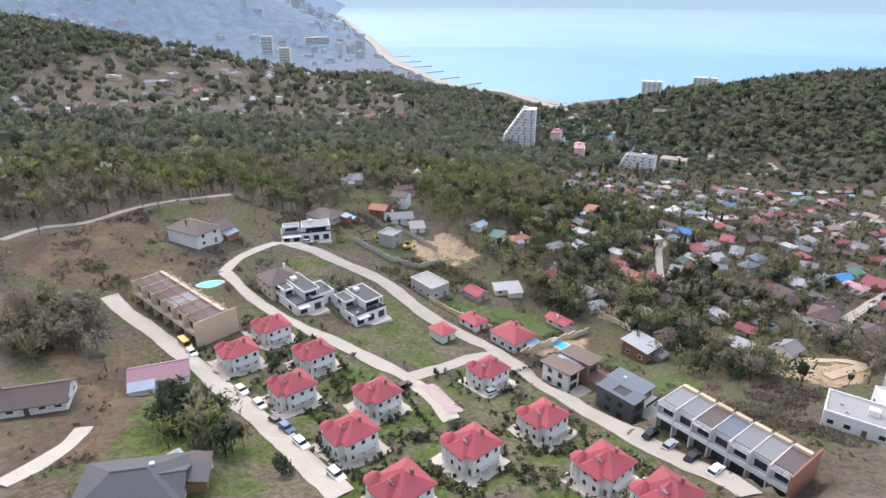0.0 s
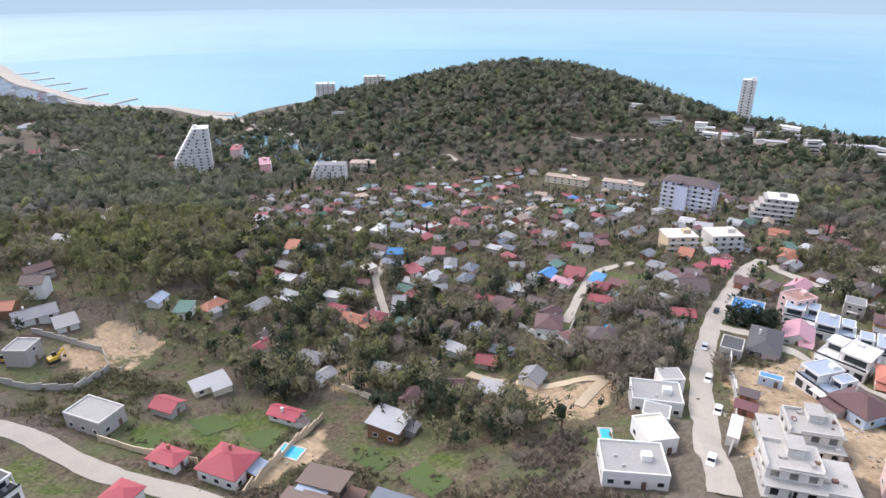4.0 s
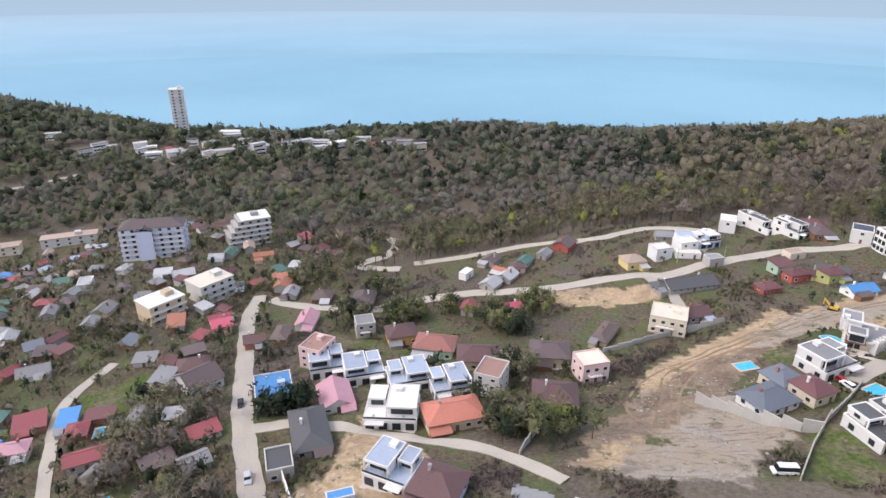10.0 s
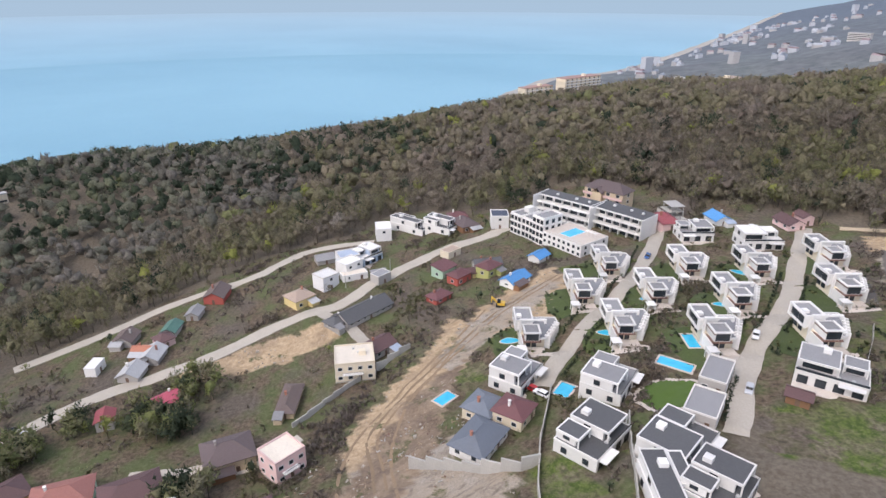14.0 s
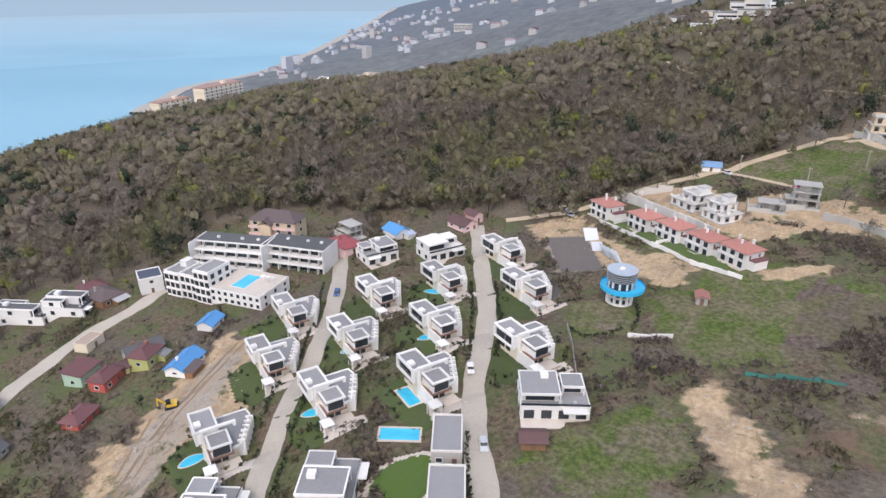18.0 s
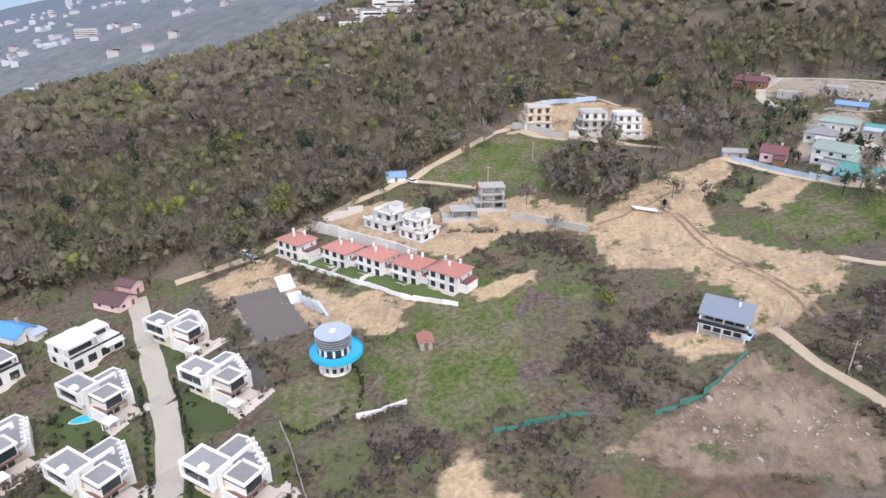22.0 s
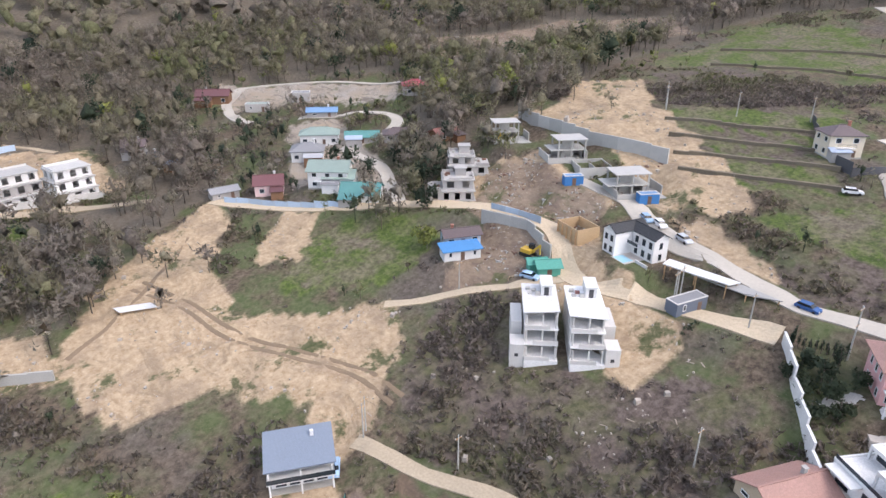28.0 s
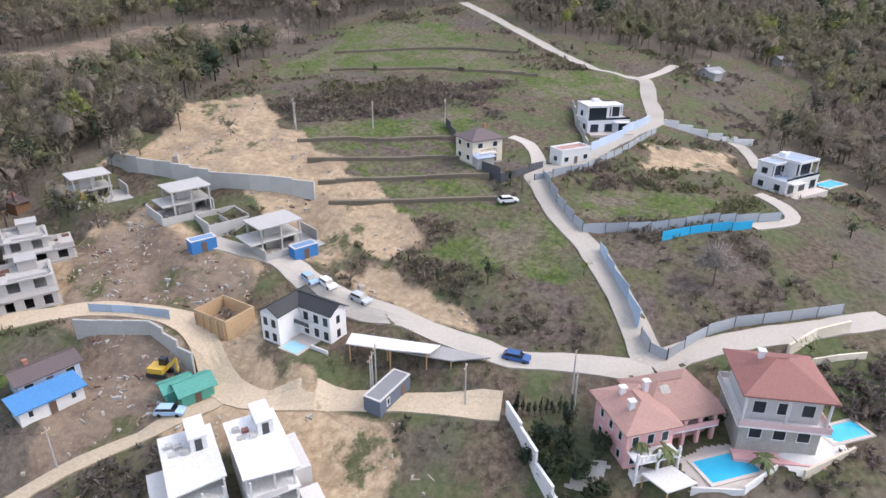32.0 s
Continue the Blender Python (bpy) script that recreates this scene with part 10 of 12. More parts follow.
for x, y in CROSSES:
    a = math.radians(160)
    ZONES.append(("lawn", [(x + r * math.cos(a + t), y + r * math.sin(a + t)) for r, t in ((14, 2.2), (15, 2.9), (13, 3.7), (15, 4.5), (8, 5.2), (7, 1.4))]))
ZONES += [("mud", [(-90.5, 103.5), (-91.2, 128.1), (-73.3, 127.6), (-63.1, 101.2), (-67.4, 87.8), (-73.8, 79.9)]), ("mud", [(-101.6, 139.0), (-78.8, 136.4), (-65.5, 135.1), (-73.9, 126.0), (-95.3, 130.5)])]
ZONES += [
    ("dirt", [(-3.0, -192.0), (-11.4, -187.8), (-29.6, -184.1), (-33.0, -168.0), (-29.6, -154.6), (-20.6, -131.9), (-12.5, -122.0), (0.5, -118.0), (9.8, -121.0), (14.0, -129.4), (4.0, -140.0), (-6.0, -150.0)]),
    ("dirt", [(286.2, 10.9), (259.8, 34.6), (232.3, 53.0), (205.7, 64.5), (177.6, 82.1), (176.5, 65.5), (203.6, 52.0), (237.7, 32.5), (276.5, 4.1)]),
    ("mud", [(140.8, -74.1), (125.2, -82.0), (111.1, -96.2), (93.9, -110.0), (104.8, -67.9), (146.5, -62.1)]),
    ("gravel", [(52.3, -316.3), (27.5, -300.0), (2.0, -253.8), (7.9, -237.8), (35.7, -273.7), (60.0, -290.6)]),
    ("gravel", [(48.3, -256.2), (33.4, -248.5), (41.7, -194.5), (51.8, -184.7), (68.0, -210.5)]),
    ("dirt", [(-34.5, -197.4), (-47.1, -182.6), (-31.3, -151.6), (-10.0, -124.1), (5.7, -121.3), (3.3, -131.5), (-11.5, -145.9), (-13.1, -171.0)]),
    ("dirt", [(27.2, -180.7), (11.1, -163.5), (11.1, -133.9), (23.8, -130.8), (34.3, -158.6)]),
    ("lawn", [(-58.3, 120.5), (-42.3, 103.2), (-29.4, 78.7), (-53.7, 77.4), (-60.9, 101.4)]),
    ("lawn", [(-20.1, 199.5), (2.1, 161.8), (-9.9, 150.1), (-30.3, 172.7)]),
    ("gravel", [(201.8, 59.4), (223.5, 36.3), (202.0, 30.0), (174.6, 45.6), (177.0, 72.5)]),
    ("lawn", [(-31.3, -157.5), (-69.7, -118.5), (-18.6, -95.2), (1.5, -125.0)]),
] + [("plum", q) for q in ([(-29.1, -151.8), (-51.4, -110.7), (-48.3, -109.4), (-26.9, -150.2)], [(-21.4, -144.4), (-40.4, -106.0), (-37.8, -104.9), (-19.4, -143.0)], [(-14.0, -137.4), (-30.7, -101.1), (-28.1, -100.0), (-12.0, -136.0)], [(-6.9, -130.7), (-22.7, -97.0), (-20.1, -95.9), (-4.8, -129.3)])]
# small houses and sheds that fill the village between the larger ones
rnd = random.Random(77)
made = 0
while made < 215:
    x, y = rnd.uniform(-60, 430), rnd.uniform(60, 560)
    px, py = np.array([x]), np.array([y])
    if not zone(px, py, "village")[0] or zone(px, py, "dirt", "clay")[0] or not clear_of(px, py, 3.0)[0]:
        continue
    made += 1
    c = rnd.random()
    roof = "grey" if c < 0.18 else "metal" if c < 0.30 else "brownp" if c < 0.52 else "redbrown" if c < 0.68 else "crimson" if c < 0.78 else "slate" if c < 0.90 else "bluegrey" if c < 0.94 else "green"
    yaw = math.degrees(math.atan2(y - 10, x - 75)) - 90 + rnd.choice((-35, -10, 20, 40))
    house(x, y, yaw, rnd.uniform(5, 8.5), rnd.uniform(4, 6.2), rnd.uniform(3.0, 4.4), rnd.choice(("gable", "shed", "shed", "hip")), roof, rnd.choice(("greywall", "white", "woodwall", "brownwall", "brickw", "greyw")))

# ---- ground sheet, roads, sea ----


def distance_mat():
    """Far wooded coast; bright haze painted in as emission, bluer and paler with distance."""
    m, nt, b = nodes_of("hazy_distance")
    co = nt.nodes.new("ShaderNodeTexCoord").outputs["Object"]
    fine = ramp(nt, noise_node(nt, 0.045, 6, 0.7, co).outputs[0], 0.36, 0.64)
    f = mix(nt, fine, (0.085, 0.085, 0.075), (0.20, 0.185, 0.155))
    f = mix(nt, ramp(nt, noise_node(nt, 0.006, 4, 0.6, co).outputs[0], 0.45, 0.65), f, mix(nt, fine, (0.10, 0.12, 0.085), (0.25, 0.25, 0.20)))
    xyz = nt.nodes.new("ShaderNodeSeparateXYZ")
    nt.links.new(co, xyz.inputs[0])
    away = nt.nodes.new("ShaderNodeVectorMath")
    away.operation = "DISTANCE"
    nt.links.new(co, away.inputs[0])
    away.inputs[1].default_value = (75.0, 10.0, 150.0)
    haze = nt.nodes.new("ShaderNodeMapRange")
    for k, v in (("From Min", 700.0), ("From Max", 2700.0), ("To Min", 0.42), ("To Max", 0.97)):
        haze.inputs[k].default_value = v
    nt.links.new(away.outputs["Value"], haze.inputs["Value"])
    # the painted haze is brighter and bluer on the sunward side
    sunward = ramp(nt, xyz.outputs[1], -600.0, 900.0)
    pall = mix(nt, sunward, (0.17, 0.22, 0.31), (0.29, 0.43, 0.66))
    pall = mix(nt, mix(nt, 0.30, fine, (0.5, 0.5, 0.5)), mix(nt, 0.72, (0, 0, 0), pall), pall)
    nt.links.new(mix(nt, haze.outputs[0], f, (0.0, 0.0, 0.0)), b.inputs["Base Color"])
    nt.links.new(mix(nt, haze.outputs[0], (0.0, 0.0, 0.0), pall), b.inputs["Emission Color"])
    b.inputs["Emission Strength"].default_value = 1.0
    b.inputs["Roughness"].default_value = 1.0
    return m


def ground_sheet():
    ny, nx = XX.shape
    hazy = np.hypot(XX - 75, YY - 10) > np.where((YY < -300) & (XX > 0), 830, 1190)
    co = np.column_stack([XX.ravel(), YY.ravel(), ZZ.ravel()])
    idx = np.arange(ny * nx).reshape(ny, nx)
    q = np.stack([idx[:-1, :-1], idx[:-1, 1:], idx[1:, 1:], idx[1:, :-1]], -1).reshape(-1, 4)
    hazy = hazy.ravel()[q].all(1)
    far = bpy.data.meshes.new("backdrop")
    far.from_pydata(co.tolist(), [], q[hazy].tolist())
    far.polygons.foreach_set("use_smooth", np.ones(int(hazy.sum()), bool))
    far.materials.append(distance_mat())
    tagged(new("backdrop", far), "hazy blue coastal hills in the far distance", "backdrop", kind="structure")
    q = q[~hazy]
    me = bpy.data.meshes.new("ground")
    me.vertices.add(len(co))
    me.vertices.foreach_set("co", co.ravel())
    me.loops.add(q.size)
    me.loops.foreach_set("vertex_index", q.ravel())
    me.polygons.add(len(q))
    me.polygons.foreach_set("loop_start", np.arange(0, q.size, 4))
    me.update(calc_edges=True)
    x = XX + 1.6 * wobble(XX, YY, 5.0, 3.0)
    y = YY + 1.6 * wobble(YY, XX, 5.0, 5.0)
    open_ = zone(x, y, "open", "village")
    A = np.zeros((ny, nx, 4))
    B = np.zeros((ny, nx, 4))
    A[..., 0], A[..., 1], A[..., 2] = zone(x, y, "dirt"), zone(x, y, "lawn"), zone(x, y, "gravel", "plaza") * 1.0
    A[..., 3] = ~open_
    B[..., 0], B[..., 1], B[..., 2] = zone(x, y, "mud"), zone(x, y, "plum"), zone(x, y, "clay")
    # share of the haze-paled far colour, growing from 900 to 1800 m
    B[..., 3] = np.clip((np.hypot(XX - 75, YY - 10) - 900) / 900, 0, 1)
    for name, v in (("zone_a", A), ("zone_b", B)):
        at = me.color_attributes.new(name, "FLOAT_COLOR", "POINT")
        at.data.foreach_set("color", v.ravel())
    me.polygons.foreach_set("use_smooth", np.ones(len(q), bool))
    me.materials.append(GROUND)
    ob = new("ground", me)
    tagged(ob, "hilly ground with scrub, grass, bare tan earth and wooded slopes down to the sea", "ground", kind="structure")


def road_mesh(name, width, kind, q):
    q = q[np.r_[True, np.hypot(*np.diff(q[:, :2], axis=0).T) > 0.3]]
    t = np.gradient(q[:, :2], axis=0)
    t /= np.hypot(t[:, 0], t[:, 1])[:, None]
    nrm = np.column_stack([-t[:, 1], t[:, 0]])
    v, f = [], []
    cols = ((-0.5, -0.9), (-0.5, 0.10), (-0.25, 0.13), (0, 0.14), (0.25, 0.13), (0.5, 0.10), (0.5, -0.9))
    wob = 1 + 0.06 * np.sin(np.arange(len(q)) * 0.9) + 0.04 * np.sin(np.arange(len(q)) * 2.3)
    for i, p in enumerate(q):
        for a, dz in cols:
            x, y = p[0] + nrm[i, 0] * a * width * wob[i], p[1] + nrm[i, 1] * a * width * wob[i]
            v.append((x, y, ground(x, y) + dz + (0.16 if kind != "t" else -0.085 + 0.06 * math.sin(1.7 * x) * math.cos(1.3 * y))))
    k = len(cols)
    for i in range(len(q) - 1):
        for j in range(k - 1):
            f.append((i * k + j, i * k + j + 1, (i + 1) * k + j + 1, (i + 1) * k + j))
    me = bpy.data.meshes.new("road")
    me.from_pydata(v, [], f)
    me.materials.append(ROADM[kind])
    ob = new("road", me)
    tagged(ob, "pale concrete lane winding between houses" if kind == "c" else "rutted tan dirt track", "road", kind="structure")


ground_sheet()
for name, (width, kind, q) in LINES.items():
    road_mesh(name, width, kind, q)
sea = Mesh().prism(ring_of(4980.0, 64), SEA - 2.0, SEA)
lone("water", sea, sea_mat(), "calm pale blue sea reaching the horizon", "sea", Matrix(), kind="structure")


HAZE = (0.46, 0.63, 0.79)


def haze_mat():
    """Bright sea haze painted as emission, thinning out over the water towards the shore."""
    m, nt, b = nodes_of("sea_haze")
    co = nt.nodes.new("ShaderNodeTexCoord").outputs["Object"]
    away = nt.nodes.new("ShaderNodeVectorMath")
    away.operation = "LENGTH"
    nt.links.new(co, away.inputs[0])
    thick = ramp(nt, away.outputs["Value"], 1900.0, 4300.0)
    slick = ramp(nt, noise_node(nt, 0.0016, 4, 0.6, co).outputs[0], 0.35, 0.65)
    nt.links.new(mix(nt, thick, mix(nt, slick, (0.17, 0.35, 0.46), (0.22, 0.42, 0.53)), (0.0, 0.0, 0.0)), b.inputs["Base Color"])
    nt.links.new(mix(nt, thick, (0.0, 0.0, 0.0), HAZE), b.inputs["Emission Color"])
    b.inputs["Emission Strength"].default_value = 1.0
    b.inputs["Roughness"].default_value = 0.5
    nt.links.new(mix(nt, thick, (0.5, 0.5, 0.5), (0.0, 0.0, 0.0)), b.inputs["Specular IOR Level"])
    bump(nt, b, noise_node(nt, 0.05, 6, 0.7, co).outputs[0], 0.35, 3.0)
    return m


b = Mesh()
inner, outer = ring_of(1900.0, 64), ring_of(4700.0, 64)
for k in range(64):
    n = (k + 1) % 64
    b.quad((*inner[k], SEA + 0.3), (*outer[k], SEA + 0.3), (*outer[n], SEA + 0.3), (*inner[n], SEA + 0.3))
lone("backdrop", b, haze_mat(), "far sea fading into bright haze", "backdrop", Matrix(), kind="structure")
# glowing ring wall added to carry the haze up past the horizon
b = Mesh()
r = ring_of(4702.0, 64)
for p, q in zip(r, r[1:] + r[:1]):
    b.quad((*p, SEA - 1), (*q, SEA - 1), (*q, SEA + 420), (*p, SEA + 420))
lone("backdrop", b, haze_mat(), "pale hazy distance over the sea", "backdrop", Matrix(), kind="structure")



def far_town():
    """Houses and flats of the coast town, and of the slopes farther along, each a small block under its own roof."""
    g = np.random.default_rng(8)
    b = Mesh()
    n = 0
    while n < 720:
        if n < 520:
            x, y = g.uniform(-1500, 60), g.uniform(1130, 3300)
        else:
            x, y = g.uniform(350, 2000), g.uniform(-2300, -640)
            if math.hypot(x - 75, y - 10) < 870:
                continue
        d = float(inland(np.array([x]), np.array([y]))[0])
        if d < 30 or d > (1000 if y > 0 else 900) or g.random() > 0.15 + 0.9 * max(0.0, wobble(x, y, 150.0, 2.0)) + 0.3 * (d < 220):
            continue
        n += 1
        tall = g.random() < 0.10 and d < 400
        w, e, h = (g.uniform(14, 26), 12.0, g.uniform(15, 30)) if tall else (g.uniform(9, 20), g.uniform(8, 11), g.uniform(5, 8))
        z, a = ground(x, y), g.uniform(0, 3.14)
        c, q = math.cos(a), math.sin(a)
        slot, lid = int(g.integers(0, 2)), int(g.integers(2, 5))
        ring = [(x + c * u - q * v, y + q * u + c * v) for u, v in ((-w / 2, -e / 2), (w / 2, -e / 2), (w / 2, e / 2), (-w / 2, e / 2))]
        mid = [(x + c * u, y + q * u) for u in (-w / 2, -w / 2, w / 2, w / 2)]
        b.prism(ring, z - 5, z + h, slot)
        b.prism([ring[0], ring[3], ring[2], ring[1]][::-1], z + h + 0.01, z + h + (0.6 if tall else 3.0), lid, ring if tall else [mid[0], mid[2], mid[3], mid[1]])
    # wall and roof colours shifted to pale blue-grey, distance haze painted in
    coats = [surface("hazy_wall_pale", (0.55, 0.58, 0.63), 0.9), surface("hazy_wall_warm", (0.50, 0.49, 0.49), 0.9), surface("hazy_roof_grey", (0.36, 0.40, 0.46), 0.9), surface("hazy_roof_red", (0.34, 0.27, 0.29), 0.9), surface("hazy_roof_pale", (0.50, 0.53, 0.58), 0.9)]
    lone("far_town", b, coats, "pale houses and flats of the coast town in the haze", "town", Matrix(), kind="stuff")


far_town()

# ---- trees ----


def scatter(n, x0, y0, x1, y1, seed):
    g = np.random.default_rng(seed)
    return g.uniform(x0, x1, n), g.uniform(y0, y1, n), g


def crown(x, y, z, height, width, per, size, g, low, cone=False, lobes=6, slim=1.0):
    """Corners and normals of crowns made of many small leaning clumps, gathered round a few boughs each."""
    n = len(x)
    u = g.normal(size=(n, lobes, 3))
    u /= np.linalg.norm(u, axis=2, keepdims=True)
    u *= g.uniform(0.35, 0.75, (n, lobes, 1))
    pick = g.integers(0, lobes, (n, per))
    lobe = np.take_along_axis(u, pick[..., None].repeat(3, 2), 1)
    o = g.normal(size=(n, per, 3))
    o /= np.linalg.norm(o, axis=2, keepdims=True)
    o *= g.uniform(0.15, 1.0, (n, per, 1)) ** 0.4
    u = lobe + o * 0.46
    if cone:
        k = np.clip((u[..., 2] + 1) / 2, 0, 1)
        u[..., 0] *= 1.1 - k
        u[..., 1] *= 1.1 - k
    u[..., :2] += 0.2 * g.normal(size=(n, 1, 2)) * (u[..., 2:3] + 0.3)
    c = np.empty_like(u)
    c[..., 0] = x[:, None] + u[..., 0] * width[:, None] / 2
    c[..., 1] = y[:, None] + u[..., 1] * width[:, None] / 2
    mid, half = height * (1 + low) / 2, height * (1 - low) / 2
    c[..., 2] = z[:, None] + mid[:, None] + u[..., 2] * half[:, None]
    s = size * width[:, None, None] / 6 * g.uniform(0.55, 1.3, (n, per, 1))
    N = 0.75 * o + 0.5 * u + 0.2 * g.normal(size=u.shape)
    N[..., 2] += 0.55
    N /= np.linalg.norm(N, axis=2, keepdims=True)
    # twigs reach outwards and up; broad clumps lie across the bough
    t = 0.8 * o + 0.9 * g.normal(size=u.shape)
    t[..., 2] += 0.5
    t /= np.linalg.norm(t, axis=2, keepdims=True)
    a = np.cross(N + 0.4 * g.normal(size=u.shape), t)
    a /= np.linalg.norm(a, axis=2, keepdims=True) + 1e-6
    k = s * (0.9 - 0.62 * slim)
    j = s * (0.9 + 0.75 * slim)
    P = np.stack([c - a * k - t * j * 0.7, c + a * k * 0.9 - t * j * 0.55, c + a * k * g.uniform(-0.6, 0.6, (n, per, 1)) + t * j], 2)
    back = np.einsum("ijk,ijk->ij", np.cross(P[:, :, 1] - P[:, :, 0], P[:, :, 2] - P[:, :, 0]), N) < 0
    P[back] = P[back][:, [1, 0, 2]]
    P = P.reshape(-1, 3)
    return P, np.repeat(N.reshape(-1, 3), 3, 0)


def leafy(name, P, F, N, T, mat):
    """A mesh of clumps, shaded as rounded boughs."""
    me = bpy.data.meshes.new(name)
    me.vertices.add(len(P))
    me.vertices.foreach_set("co", P.astype(np.float32).ravel())
    me.loops.add(F.size)
    me.loops.foreach_set("vertex_index", F.astype(np.int32).ravel())
    me.polygons.add(len(F))
    me.polygons.foreach_set("loop_start", np.arange(0, F.size, 3, dtype=np.int32))
    me.update(calc_edges=True)
    me.polygons.foreach_set("use_smooth", np.ones(len(F), bool))
    at = me.attributes.new("custom_normal", "FLOAT_VECTOR", "POINT")
    at.data.foreach_set("vector", N.astype(np.float32).ravel())
    at = me.attributes.new("tint", "FLOAT", "POINT")
    at.data.foreach_set("value", T.astype(np.float32))
    me.materials.append(mat)
    return me


GOLD = (1 + 5**0.5) / 2
ICO = np.array([(-1, GOLD, 0), (1, GOLD, 0), (-1, -GOLD, 0), (1, -GOLD, 0), (0, -1, GOLD), (0, 1, GOLD), (0, -1, -GOLD), (0, 1, -GOLD), (GOLD, 0, -1), (GOLD, 0, 1), (-GOLD, 0, -1), (-GOLD, 0, 1)]) / (1 + GOLD**2) ** 0.5
ICO_F = np.array([(0, 11, 5), (0, 5, 1), (0, 1, 7), (0, 7, 10), (0, 10, 11), (1, 5, 9), (5, 11, 4), (11, 10, 2), (10, 7, 6), (7, 1, 8), (3, 9, 4), (3, 4, 2), (3, 2, 6), (3, 6, 8), (3, 8, 9), (4, 9, 5), (2, 4, 11), (6, 2, 10), (8, 6, 7), (9, 8, 1)])


def clumps(name, x, y, z, height, width, tint, per, size, mat, g, label, low=0.3, shape="round", trunk=True, category="woods", lobes=6, slim=1.0, core=0.5):
    """ONE object of many trees: each a thin trunk and a crown."""
    n = len(x)
    P, N = crown(x, y, z, height, width, per, size, g, low, shape == "cone", lobes, slim)
    F = np.arange(len(P)).reshape(-1, 3)
    T = np.clip(np.repeat(tint[:, None] + g.normal(0, 0.05, (n, per)), 3, axis=1).ravel(), 0, 1)
    if core:
        # the close inner twigs: a lumpy, lopsided heart in each crown
        d = ICO * (core + 0.22 * g.normal(size=(n, 12, 1)))
        d[..., 0] *= width[:, None] / 2
        d[..., 1] *= width[:, None] / 2
        d[..., 2] *= height[:, None] * (1 - low) / 2
        c = np.stack([x, y, z + height * (1 + low) / 2], -1)[:, None] + d
        o = len(P) + 12 * np.arange(n)[:, None, None]
        P, F = np.vstack([P, c.reshape(-1, 3)]), np.vstack([F, (ICO_F[None] + o).reshape(-1, 3)])
        v = ICO + np.array((0, 0, 0.5)) + 0.15 * g.normal(size=(n, 12, 3))
        N = np.vstack([N, (v / np.linalg.norm(v, axis=2, keepdims=True)).reshape(-1, 3)])
        T = np.concatenate([T, np.repeat(tint, 12)])
    if trunk:
        ang = np.array([0, 2.094, 4.189])
        r = np.maximum(0.12, width * 0.022)
        cs = np.stack([np.cos(ang), np.sin(ang), ang * 0], -1)
        lo = np.stack([x, y, z - 0.5], -1)[:, None] + r[:, None, None] * cs
        hi = np.stack([x, y, z + height * 0.8], -1)[:, None] + 0.4 * r[:, None, None] * cs
        V = np.concatenate([lo, hi], 1).reshape(-1, 3)
        o = len(P) + np.arange(n) * 6
        Q = np.concatenate([np.stack([o + i, o + (i + 1) % 3, o + 3 + j], -1) for i in range(3) for j in (i, (i + 1) % 3)])
        P, F, T = np.vstack([P, V]), np.vstack([F, Q]), np.concatenate([T, np.repeat(tint * 0.2, 6)])
        N = np.vstack([N, np.tile(np.vstack([cs, cs]), (n, 1))])
    return tagged(new(name, leafy(name, P, F, N, T, mat)), label, category, kind="stuff")


def patchy(x, y):
    return 0.5 + 0.36 * wobble(x, y, 42.0, 4.0) + 0.22 * wobble(x, y, 15.0, 1.0)


HAMLET = [(-374, 589), (-379, 898), (-216, 1102), (-17, 806), (-51, 665), (-137, 533), (-240, 456), (-287, 407)]  # gardens of the far hamlet, with few trees


def d0(x, y):
    return np.hypot(x - 75, y - 10)


